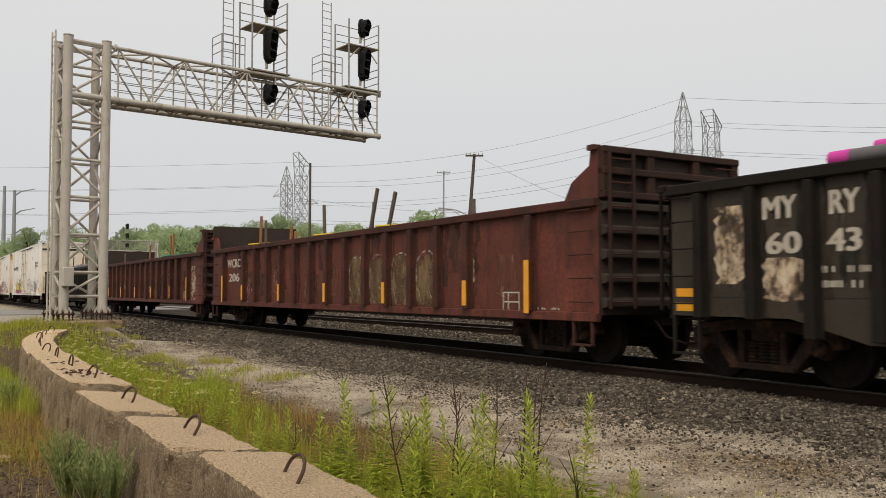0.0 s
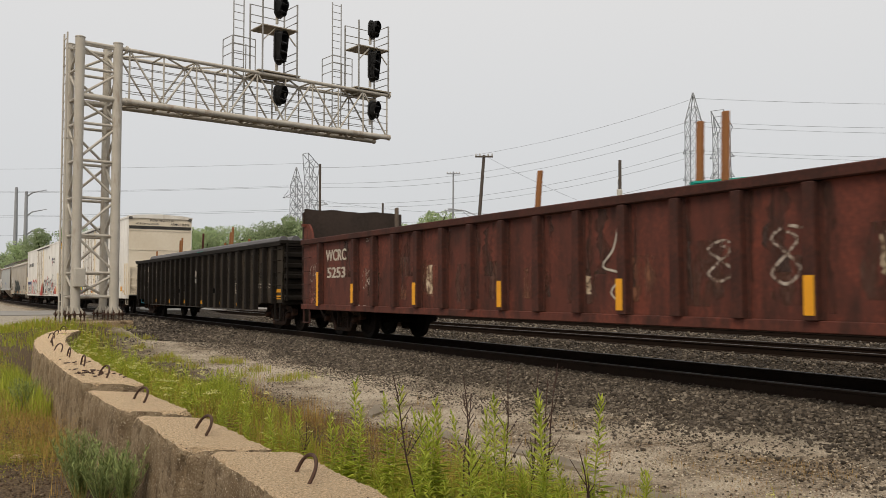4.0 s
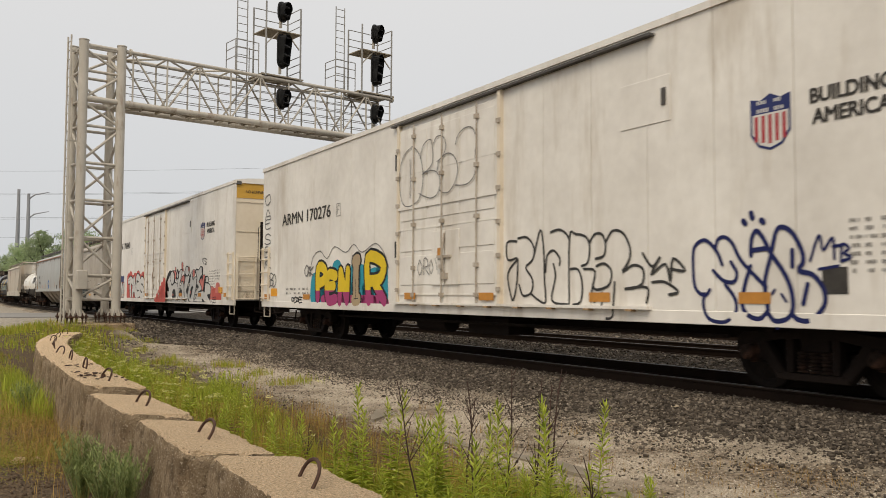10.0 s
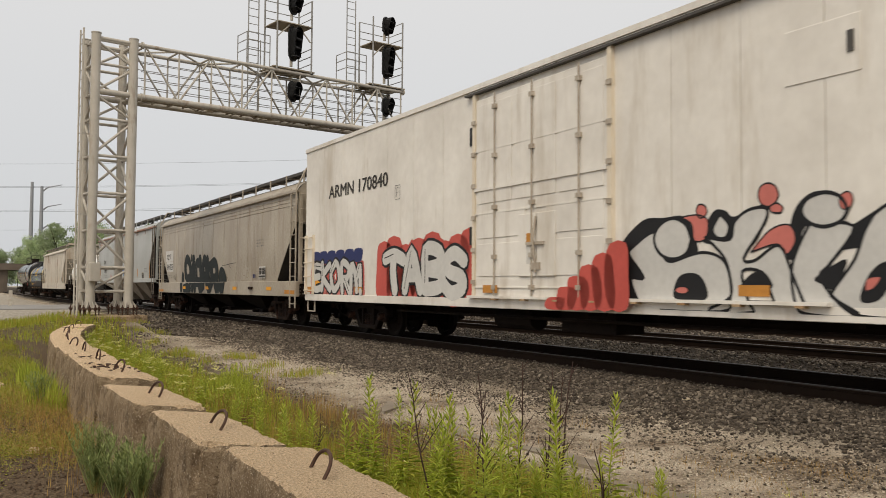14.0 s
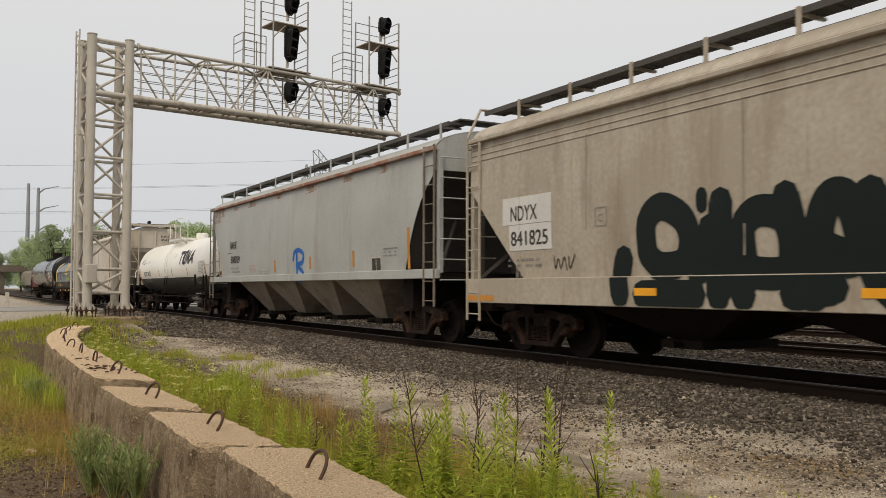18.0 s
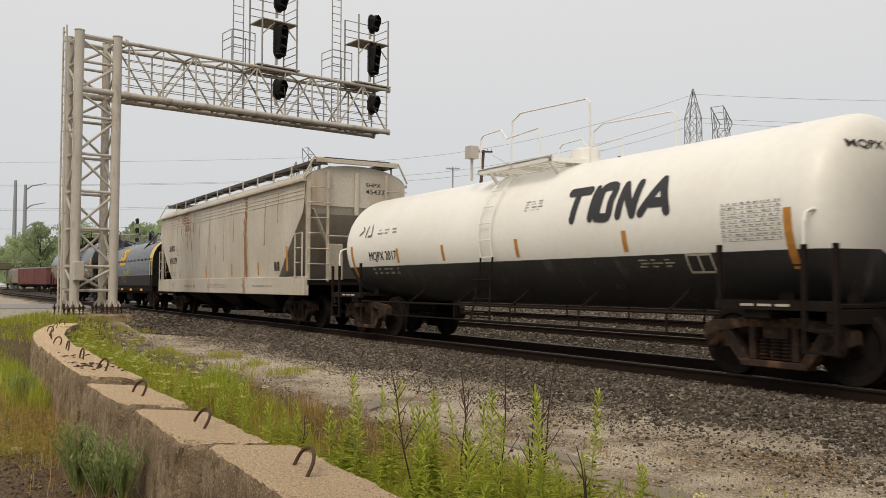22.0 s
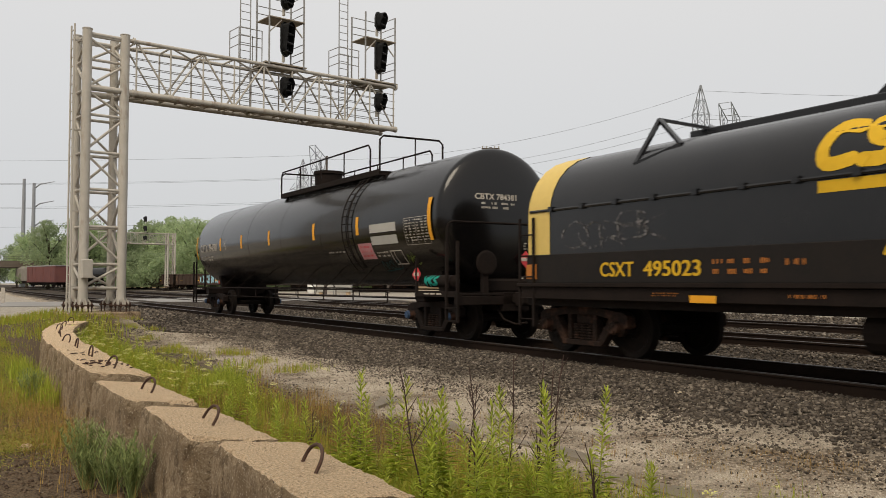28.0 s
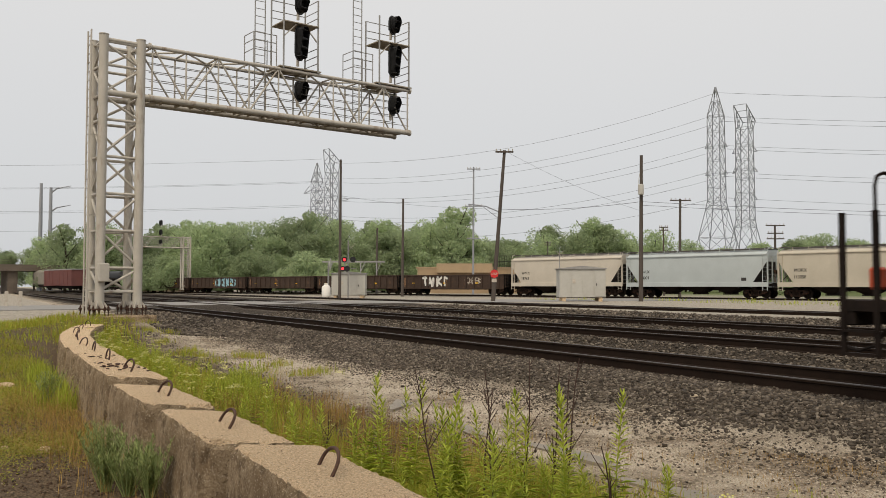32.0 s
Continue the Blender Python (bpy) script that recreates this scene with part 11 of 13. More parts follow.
VIEW = -29
p_lean = wood_pole(38.2, 61.2, 0.2, 12.6, (1.0, -0.1), "leaning dark wooden utility pole with a crossarm and stop sign", [(12.45, 0.75)], turn=VIEW)
p_near = wood_pole(49.0, 55.25, 0.15, 12.2, (0.15, 0), "dark wooden utility pole with a transformer can", turn=VIEW)
wood_pole(72, 74.6, 0.2, 11.4, (0.2, 0), "dark wooden utility pole with one crossarm", [(11.2, 1.2)], turn=VIEW)
wood_pole(90, 76.2, 0.2, 9.1, (0, 0), "wooden pole with three short crossarms", [(9.0, 1.2), (8.0, 1.0), (7.3, 1.1)], turn=VIEW)
wood_pole(46.9, 96.3, 0.1, 12.1, (0.1, 0), "plain dark wooden utility pole", turn=VIEW)
wood_pole(33.0, 82.3, 0.1, 14.2, (0.05, 0), "tall dark wooden pole beside a signal hut", turn=VIEW, r=0.14)
wood_pole(57.7, 128, 0.2, 10.7, (0.1, 0), "distant dark wooden pole", turn=VIEW)
st = wood_pole(58.7, 99, 0.2, 17.2, (0.1, 0), "tall pale steel pole with three short arms", [(16.9, 0.9), (11.9, 1.2), (7.6, 0.8)], turn=VIEW, material="tower", r=0.13)
wood_pole(93.8, 131, 0.2, 9.6, (0, 0), "light mast with a cluster of floodlights", [(9.3, 0.6), (8.9, 0.6)], turn=VIEW, r=0.12)
wood_pole(84, 90, 0.2, 9.5, (0, 0), "light mast with a cluster of floodlights", [(9.4, 0.6), (9.0, 0.6)], turn=VIEW, r=0.12)
wood_pole(113, 61, 0.2, 8.8, (0, 0), "distant wooden pole with a crossarm", [(8.6, 0.8)], turn=VIEW, r=0.12)
bm = bmesh.new()
pipe(bm, [(0, -0.1, 10.6), (-0.15, -0.25, 10.0), (-0.2, -0.3, 9.2)], 0.02, 6)
lathe(bm, [(8.7, 0.22), (8.75, 0.24), (9.5, 0.24), (9.55, 0.2)], (0, -0.4, 0), "z", 12)
part("transformer_can", bm, M["cabinet"], p_near)
bm = bmesh.new()
lathe(bm, [(-0.26, 0.36), (-0.24, 0.36)], (0.12, 0, 2.05), "y", 8)
sgn = part("stop_sign", bm, glow("sign_red", (0.55, 0.02, 0.02), 0.0), p_lean, "red octagonal stop sign")
sgn.rotation_euler = (0, 0, 0)
me = letters("STOP", 0.22, M["chalk"], 0.95, 0.006)
me.transform(Matrix.Translation((0.12, -0.27, 2.05)) @ Matrix.Rotation(math.pi / 2, 4, "X"))
part("sign_lettering", me, None, sgn, "white lettering")
bm = bmesh.new()
box(bm, -0.1, 0.3, -0.26, -0.24, 1.35, 1.65)
part("sign_plate", bm, M["chalk"], p_lean, "small white plate")


def street_arm(pole, z, reach, x0):
    bm = bmesh.new()
    pipe(bm, [(x0, 0, z), (x0 - reach * 0.5, 0, z + 0.5), (x0 - reach, 0, z + 0.65)], 0.05, 6)
    pipe(bm, [(x0, 0, z - 0.6), (x0 - reach * 0.6, 0, z + 0.45)], 0.03, 6)
    box(bm, x0 - reach - 0.35, x0 - reach, -0.12, 0.12, z + 0.58, z + 0.7)
    part("lamp_arm", bm, M["tower"], pole, "curved street lamp arm")


street_arm(p_lean, 7.2, 2.3, 0.6)


# ---- overhead wires ----
def span(a, b, sag, r=0.027, n=14):
    bm = bmesh.new()
    a, b = Vector(a), Vector(b)
    pipe(bm, [a + (b - a) * (k / n) - Vector((0, 0, sag * 4 * (k / n) * (1 - k / n))) for k in range(n + 1)], r, 3, False)
    ob = part("overhead_wire", bm, M["wire"])
    return tagged(ob, "thin dark overhead wire strung between poles", "overhead wire", "overhead wires", "stuff")


for z, o in ((51, 0), (45.5, 3), (43, -3), (38, 3), (36, -3), (31, 3), (29, -3), (24, 0)):
    span((167 + o * 0.3, 159 + o, z), (330, 40 + o, z + 1), 4, 0.04)
    span((167 + o * 0.3, 159 + o, z), (91.4, 240 + o, z * 0.76 - 1), 5, 0.04)
for z, o in ((39, 0), (33, 6), (31.5, -6), (26, 7), (24.5, -7), (20, 6)):
    span((91.4, 240 + o, z), (-130, 338 + o, z * 0.95), 2.5, 0.035, 24)
span((38.9, 61.2, 7.7), (49.1, 55.2, 8.3), 0.25, 0.02)
span((49.1, 55.2, 8.3), (95, 20, 6.8), 0.7, 0.02)
span((49.1, 55.2, 8.0), (95, 20, 6.5), 0.7, 0.018)
span((39.9, 61.2, 12.5), (49.1, 55.2, 7.5), 0.3, 0.012)
span((38.9, 61.2, 7.7), (33, 82.3, 10.5), 0.3, 0.012)


# ---- sheds, crossing signals ----
def hut(x, y, z, w, d, h, label, turn):
    t = thing("equipment_hut", pose(x, y, z, 0, 0, turn), label, "equipment hut", "signal equipment huts")
    bm = bmesh.new()
    box(bm, -w / 2, w / 2, -d / 2, d / 2, 0.15, h - 0.25)
    part("wall", bm, M["cabinet"], t, bevel=0.02)
    n = int(w / 0.8)
    for k in range(n + 1):
        bm = bmesh.new()
        xx = -w / 2 + w * k / n
        box(bm, xx - 0.02, xx + 0.02, -d / 2 - 0.03, -d / 2, 0.15, h - 0.28)
        part("wall_seam", bm, M["cabinet"], t)
    bm = bmesh.new()
    out = [(-w / 2 - 0.12, h - 0.27), (w / 2 + 0.12, h - 0.27), (w / 2 + 0.12, h - 0.2), (0, h), (-w / 2 - 0.12, h - 0.2)]
    extrude(bm, out, -d / 2 - 0.12, d / 2 + 0.12)
    part("roof", bm, M["galv_pale"], t)
    for e in (-0.4, 0.4):
        bm = bmesh.new()
        box(bm, e * w - 0.15, e * w + 0.15, -d / 2 + 0.1, d / 2 - 0.1, -0.2, 0.15)
        part("footing", bm, M["concrete"], t)
    bm = bmesh.new()
    box(bm, w * 0.28, w * 0.28 + 0.8, -d / 2 - 0.035, -d / 2 - 0.004, 0.25, h - 0.4)
    dr = part("door", bm, M["cabinet"], t)
    bm = bmesh.new()
    box(bm, w * 0.3, w * 0.3 + 0.06, -d / 2 - 0.08, -d / 2 - 0.035, 1.1, 1.3)
    part("handle", bm, M["signal_black"], dr)
    bm = bmesh.new()
    box(bm, -w * 0.22, -w * 0.22 + 0.25, -d / 2 - 0.02, -d / 2 - 0.004, 1.3, 1.65)
    part("notice", bm, M["chalk"], t, "small white notice")
    return t


hut(44.7, 57.8, 0.15, 3.75, 2.2, 2.75, "pale grey metal equipment hut with a shallow roof", VIEW)
hut(35.6, 86.0, 0.1, 3.5, 2.2, 2.7, "grey metal signal hut with an aluminium roof", VIEW)

M["lamp_red"] = glow("lit_red_lamp", (1.0, 0.03, 0.04), 2.2)
xm = thing("crossing_signal", pose(34.5, 83.7, 0.1, 0, 0, VIEW), "railway crossing signal with lit red lamps and white crossbuck", "crossing signal")
bm = bmesh.new()
pipe(bm, [(0, 0, -0.2), (0, 0, 5.9)], 0.07, 8)
part("mast", bm, M["galv_pale"], xm)
for a in (40, -40):
    bm = bmesh.new()
    beam(bm, (0.35 - 0.55 * math.cos(radians(a)), -0.12, 5.15 - 0.75 * math.sin(radians(a))), (0.35 + 0.55 * math.cos(radians(a)), -0.12, 5.15 + 0.75 * math.sin(radians(a))), 0.02, 0.22, (0, 1, 0))
    part("crossbuck_board", bm, M["chalk"], xm, "white crossbuck board")
for x, z, lit in ((-0.38, 3.9, True), (0.5, 3.9, False), (-0.55, 2.95, True), (-0.1, 2.95, False)):
    bm = bmesh.new()
    lathe(bm, [(-0.16, 0.3), (-0.12, 0.31), (-0.1, 0.12), (0.05, 0.1)], (x, 0, z), "y", 16)
    lp = part("lamp_disc", bm, M["signal_black"], xm, "black lamp disc")
    bm = bmesh.new()
    lathe(bm, [(-0.18, 0.11 if not lit else 0.14), (-0.165, 0.11 if not lit else 0.14)], (x, 0, z), "y", 12)
    part("lamp_lens", bm, M["lamp_red"] if lit else M["lens"], lp, "red lens")
bm = bmesh.new()
beam(bm, (-0.6, 0, 3.9), (0.6, 0, 3.9), 0.06)
beam(bm, (-0.7, 0, 2.95), (0.9, 0, 2.95), 0.06)
part("lamp_bracket", bm, M["galv_pale"], xm)
dish = thing("satellite_dish", pose(33.4, 86.6, 0.1, 0, 0, VIEW), "white dish aerial on a thin post", "dish aerial")
bm = bmesh.new()
pipe(bm, [(0, 0, -0.2), (0, 0, 3.4)], 0.06, 8)
part("post", bm, M["galv_pale"], dish)
bm = bmesh.new()
lathe(bm, [(0, 0.05), (0.04, 0.35), (0.14, 0.62), (0.16, 0.62), (0.07, 0.34), (0.03, 0.04)], (0.12, 0, 3.5), "x", 18)
o = part("dish", bm, M["cabinet"], dish, smooth=True)
gas = thing("propane_tank", pose(32.5, 84.8, 0.05), "white upright propane tank", "gas tank")
bm = bmesh.new()
lathe(bm, [(0.0, 0.3), (0.1, 0.42), (0.3, 0.46), (1.0, 0.46), (1.2, 0.38), (1.28, 0.2)], axis="z", n=18)
part("tank", bm, M["tank_white"], gas, smooth=True)
bm = bmesh.new()
lathe(bm, [(1.25, 0.18), (1.5, 0.2), (1.5, 0.16)], axis="z", n=14)
part("collar", bm, M["tank_white"], gas)
xb = thing("crossbuck_sign", pose(48.6, 66.0, 0.2, 0, 0, VIEW), "white railway crossbuck sign on a post", "crossing sign")
bm = bmesh.new()
pipe(bm, [(0, 0, -0.2), (0, 0, 4.3)], 0.05, 8)
part("post", bm, M["galv_pale"], xb)
for a in (42, -42):
    bm = bmesh.new()
    beam(bm, (-0.6 * math.cos(radians(a)), -0.06, 4.0 - 0.6 * math.sin(radians(a))), (0.6 * math.cos(radians(a)), -0.06, 4.0 + 0.6 * math.sin(radians(a))), 0.02, 0.18, (0, 1, 0))
    part("crossbuck_board", bm, M["chalk"], xb, "white crossbuck board")

# ---- warehouse ----
M["tan_sheet"] = surface("tan_sheet_metal", (0.42, 0.31, 0.19), 0.6, 0, (0.33, 0.24, 0.15), 5, 0.5, 0.4, 0.02)
wh = thing("warehouse", pose(64, 107.5, 0.2, 0, 0, VIEW), "low tan corrugated metal warehouse behind the yard", "building")
bm = bmesh.new()
box(bm, -8.2, 8.6, 0, 8, 0, 3.6)
part("wall", bm, M["tan_sheet"], wh)
for k in range(42):
    bm = bmesh.new()
    x = -8.2 + 16.8 * k / 41
    box(bm, x - 0.07, x + 0.07, -0.06, 0, 0, 3.6)
    part("wall_rib", bm, M["tan_sheet"], wh)
bm = bmesh.new()
box(bm, -5.5, 2.5, -1.5, -0.08, 3.0, 4.3)
part("canopy", bm, M["tan_sheet"], wh, "brown sheet metal canopy")
bm = bmesh.new()
box(bm, -8.5, 8.9, -0.1, 8.2, 3.6, 3.85)
part("roof", bm, M["tan_sheet"], wh)
rk = thing("roof_cage", pose(67.0, 104.5, 4.0, 0, 0, VIEW), "small dark steel cage above the warehouse roof", "steel frame")
for k in range(8):
    bm = bmesh.new()
    beam(bm, (-1.2 + k * 0.34, 0, 0), (-1.2 + k * 0.34, 0, 1.6), 0.05)
    part("bar", bm, M["signal_black"], rk)
bm = bmesh.new()
for z in (0.0, 0.8, 1.6):
    beam(bm, (-1.3, 0, z), (1.3, 0, z), 0.07)
part("rail", bm, M["signal_black"], rk)

# ---- substation frame ----
ss = thing("switch_frame", pose(46, 110, 0.2, 0, 0, VIEW), "pale steel switching frame of a small substation", "steel frame")
for k in range(4):
    bm = bmesh.new()
    x = -3.3 + 2.2 * k
    beam(bm, (x, 0, 0), (x, 0, 4.4), 0.16)
    beam(bm, (x, 0, 3.0), (x + 0.6, 0, 4.3), 0.1)
    part("post", bm, M["galv_pale"], ss)
bm = bmesh.new()
beam(bm, (-4.2, 0, 4.4), (4.4, 0, 4.4), 0.22)
part("top_beam", bm, M["galv_pale"], ss)

# ---- overpass at the far end ----
br = thing("overpass", pose(4, 192, 0, 0, 0, 8), "weathered concrete rail overpass with piers", "bridge", kind="structure")
M["bridge"] = surface("brown_bridge_steel", (0.19, 0.155, 0.125), 0.9, 0, (0.13, 0.105, 0.085), 4, 0.4, 0.5, 0.1)
bm = bmesh.new()
box(bm, -60, 29, 0, 9, 4.3, 5.6)
part("deck_girder", bm, M["bridge"], br)
for x in (-30, -14, 3.5, 21):
    bm = bmesh.new()
    box(bm, x - 0.9, x + 0.9, 0.8, 8.2, -0.5, 4.3)
    part("pier", bm, M["bridge"], br)
bm = bmesh.new()
for k in range(43):
    beam(bm, (-60 + k * 2.1, 0.1, 5.6), (-60 + k * 2.1, 0.1, 6.5), 0.06)
for z in (6.1, 6.5):
    beam(bm, (-60, 0.1, z), (29, 0.1, z), 0.06)
part("railing", bm, M["bridge"], br)
bm = bmesh.new()
box(bm, 29, 44, 0, 9, -0.5, 5.4)
part("abutment", bm, M["concrete"], br)

# ---- far signal bridge ----
fg, *_ = signal_gantry(pose(32.0, 153.5, 0.2, 0, 0, 188))
fg["label"] = "distant galvanised cantilever signal bridge beside trees"
signal_head(fg, 4.0, 1.4, 8.6, 1)
signal_head(fg, 4.0, 1.4, 10.2, 2)
signal_head(fg, 4.0, 1.4, 11.8, 2)

# ---- cars parked on the far track ----
YARD_S = np.concatenate([[0], np.cumsum([math.dist(p[:2], q[:2]) for p, q in zip(YARD, YARD[1:])])])


def yard_pose(d):
    a, b = [tuple(float(np.interp(d + e, YARD_S, [p[i] for p in YARD])) for i in range(3)) for e in (-6, 6)]
    return pose((a[0] + b[0]) / 2, (a[1] + b[1]) / 2, (a[2] + b[2]) / 2, 0, 0, math.degrees(math.atan2(-(b[0] - a[0]), b[1] - a[1])))


def parked(tr, d):
    """Stand a finished car on the yard track with its middle d metres along it."""
    car = tr[0]
    car.matrix_world = yard_pose(d)
    for entry in list(TRAIN):
        if entry[0] == car:
            TRAIN.remove(entry)
    mine = set(car.children_recursive)
    AXLES[:] = [w for w in AXLES if w not in mine]
    car["group"] = "cars parked in the yard"
    return tr


M["pale_blue"] = surface("pale_blue_grey_paint", (0.43, 0.47, 0.47), 0.5, 0, (0.37, 0.40, 0.40), 10, 0.6, 0.4, 0.02)
M["pale_cream"] = surface("pale_cream_paint", (0.50, 0.455, 0.37), 0.5, 0, (0.41, 0.37, 0.30), 10, 0.6, 0.4, 0.02)
M["pale_cream2"] = surface("pale_cream_paint_two", (0.52, 0.475, 0.40), 0.5, 0, (0.43, 0.39, 0.33), 10, 0.6, 0.4, 0.02)
M["yard_rust"] = surface("dark_rusty_gondola", (0.032, 0.023, 0.019), 0.85, 0, (0.055, 0.036, 0.027), 10, 0.8, 0.6, 0.1, rust=(0.11, 0.06, 0.035), rust_amount=0.3, rust_scale=1.5)
def yard_hopper(paint, label, d, mark, number):
    tr = parked(hopper("covered_hopper", 0, 15.2, 1.5, 13.7, M[paint], label, 1.45, 0.4, 4.0, 4.5, 0.7, 1.35, 3, beads=1), d)
    tr[3].text(mark, 13.6, 12.4, 2.7, 2.4, "ink", "black stencilled lettering", 0.01)
    tr[3].text(number, 13.6, 12.5, 2.1, 1.8, "ink", "black stencilled numbers", 0.01)
    tr[3].patch(2.6, 2.1, 1.9, 1.6, "ink", "data_panel", "small black data panel")
    return tr


hy1 = yard_hopper("pale_cream", "beige covered hopper car parked in the yard", 29.0, "MORX", "113050")
hy2 = yard_hopper("pale_blue", "pale blue-grey covered hopper car parked in the yard", 45.3, "WWUX", "16001")
hy3 = yard_hopper("pale_cream2", "cream covered hopper car parked behind an equipment hut", 61.0, "WWUX", "18769")
GON_Y = [gondola("gondola_car", 0, 16.4, 1.5, 14.9, M["yard_rust"], M["yard_rust"], "dark rusty open gondola car parked in the yard", False, 13, False, top=2.45)]
parked(GON_Y[0], 78.0)
yard_side = Side(GON_Y[0][0], 0, 16.4, SIDE)
for k in range(3):
    yard_side.patch(14.6 - 5.2 * k, 14.2 - 5.2 * k, 1.48, 1.34, "logo_yellow", "reflector", "yellow reflective strip", 0.11)
for s_ in (16.2, 9.4):
    yard_side.blob(s_, s_ - 0.6, 2.1, 1.0, "rust_stain", int(s_ * 5), "paint_patch", "orange-brown rust patch")
for k, d in enumerate((95.3, 112.6, 129.9, 147.2)):
    o = copy_thing(GON_Y[0][0], yard_pose(d))
    sdk = Side(o, 0, 16.4, SIDE)
    if k == 2:
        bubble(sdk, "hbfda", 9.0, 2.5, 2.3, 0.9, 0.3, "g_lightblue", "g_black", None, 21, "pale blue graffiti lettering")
bubble(yard_side, "egcbe", 13.0, 8.6, 2.35, 0.95, 0.28, "g_white", "g_black", None, 22, "white block graffiti lettering")
yard_side.scrawl(scribble("hgifb", 2), 6.0, 3.0, 2.0, 1.3, 0.07, "chalk", label="chalky white scribble")

# cars standing by the overpass
M["boxcar_red"] = surface("faded_red_boxcar", (0.19, 0.075, 0.062), 0.7, 0, (0.13, 0.055, 0.052), 10, 0.7, 0.5, 0.04)
rb = thing("boxcar", pose(15.6, 176, 0.3, 0, 0, 14), "faded red box car parked near the overpass", "freight car", "cars parked in the yard")
for nm, (x0, x1, y0, y1, z0, z1), mt in (("body", (-1.5, 1.5, -7.5, 7.5, 1.0, 3.9), "boxcar_red"), ("roof", (-1.55, 1.55, -7.6, 7.6, 3.9, 4.1), "galv_pale"), ("underframe", (-1.2, 1.2, -7, 7, 0.6, 1.0), "underframe"), ("door", (-1.56, -1.5, -1.3, 1.3, 1.1, 3.8), "boxcar_red")):
    bm = bmesh.new()
    box(bm, x0, x1, y0, y1, z0, z1)
    part(nm, bm, M[mt], rb, bevel=0.02)
for k in range(8):
    bm = bmesh.new()
    box(bm, -1.55, -1.5, -7.3 + 1.95 * k, -7.2 + 1.95 * k, 1.0, 3.9)
    part("rib", bm, M["boxcar_red"], rb)
for y in (-5.5, 5.5):
    t_ = part("truck", FRAMES["underframe"], None, rb)
    t_.location = (0, y, 0)
bm = bmesh.new()
tk = thing("tank_car", pose(21.0, 170, 0.3, 0, 0, 30), "grey tank car parked near the signal bridge", "freight car", "cars parked in the yard")
lathe(bm, [(-7, 0.3), (-6.9, 0.9), (-6.4, 1.35), (6.4, 1.35), (6.9, 0.9), (7, 0.3)], (0, 0, 2.4), "y", 24)
part("tank", bm, M["tank_black"], tk, smooth=True)
for y in (-5, 5):
    t_ = part("truck", FRAMES["underframe"], None, tk)
    t_.location = (0, y, 0)
gh = thing("covered_hopper", pose(13.4, 189, 0.3, 0, 0, 8), "pale grey hopper car beneath the overpass", "freight car", "cars parked in the yard")
bm = bmesh.new()
extrude(bm, [(-1.5, 1.3), (1.5, 1.3), (1.5, 3.7), (0.8, 4.2), (-0.8, 4.2), (-1.5, 3.7)], -6, 6)
part("shell", bm, M["slope_grey"], gh)
bm = bmesh.new()
box(bm, -1.4, 1.4, -6.5, 6.5, 0.8, 1.3)
part("underframe", bm, M["underframe"], gh)
for k, (x, y) in enumerate(((3.05, 66.7), (2.2, 67.4))):
    wp = thing("marker_post", pose(x, y, -0.25), "white roadside marker post", "marker post")
    bm = bmesh.new()
    box(bm, -0.12, 0.12, -0.05, 0.05, 0, 1.1)
    part("post", bm, M["chalk"], wp, bevel=0.02)
# ---- weeds and grass ----
def blades(name, xs, ys, heights, widths, material, seed, label, bend=0.45, lean=0.25, z_off=0.0):
    rnd = np.random.default_rng(seed)
    n = len(xs)
    z = ground_z(xs, ys) - 0.02 + z_off
    a = rnd.uniform(0, 6.28, n)
    d = np.stack([np.cos(a), np.sin(a)], 1)
    side = np.stack([-d[:, 1], d[:, 0]], 1)
    b = heights * rnd.uniform(0.2, 1.0, n) * bend
    l = heights * rnd.normal(0, lean, n)
    base = np.stack([xs, ys, z], 1)
    mid = base + np.stack([d[:, 0] * (b * 0.25 + l * 0.4), d[:, 1] * (b * 0.25 + l * 0.4), heights * 0.55], 1)
    tip = base + np.stack([d[:, 0] * (b + l), d[:, 1] * (b + l), heights * (1 - 0.25 * bend)], 1)
    w = np.stack([side[:, 0] * widths, side[:, 1] * widths, np.zeros(n)], 1)
    v = np.stack([base - w * 0.5, base + w * 0.5, mid + w * 0.42, mid - w * 0.42, tip], 1).reshape(-1, 3)
    k = np.arange(n)[:, None] * 5
    f = np.concatenate([k + np.array([[0, 1, 2]]), k + np.array([[0, 2, 3]]), k + np.array([[3, 2, 4]])])
    ob = part(name, mass(name, v, f, material))
    return tagged(ob, label, "grass", kind="stuff")


def patch(rnd, n, x0, x1, y0, y1, clump=40, spread=0.16, power=1.3):
    cx, cy = rnd.uniform(x0, x1, clump), y0 + (y1 - y0) * rnd.uniform(0, 1, clump) ** power
    w = rnd.integers(0, clump, n)
    return cx[w] + rnd.normal(0, spread, n), cy[w] + rnd.normal(0, spread * 1.4, n)


pr = np.random.default_rng(11)
gxh, gyh = patch(pr, 5000, -0.4, 1.28, 13, 25, 40, 0.17, 1.0)
blades("grass", gxh, gyh, pr.uniform(0.06, 0.24, len(gxh)), pr.uniform(0.005, 0.012, len(gxh)), M["blade"], 31, "green grass tufts beside the wall", bend=0.8, lean=0.35)
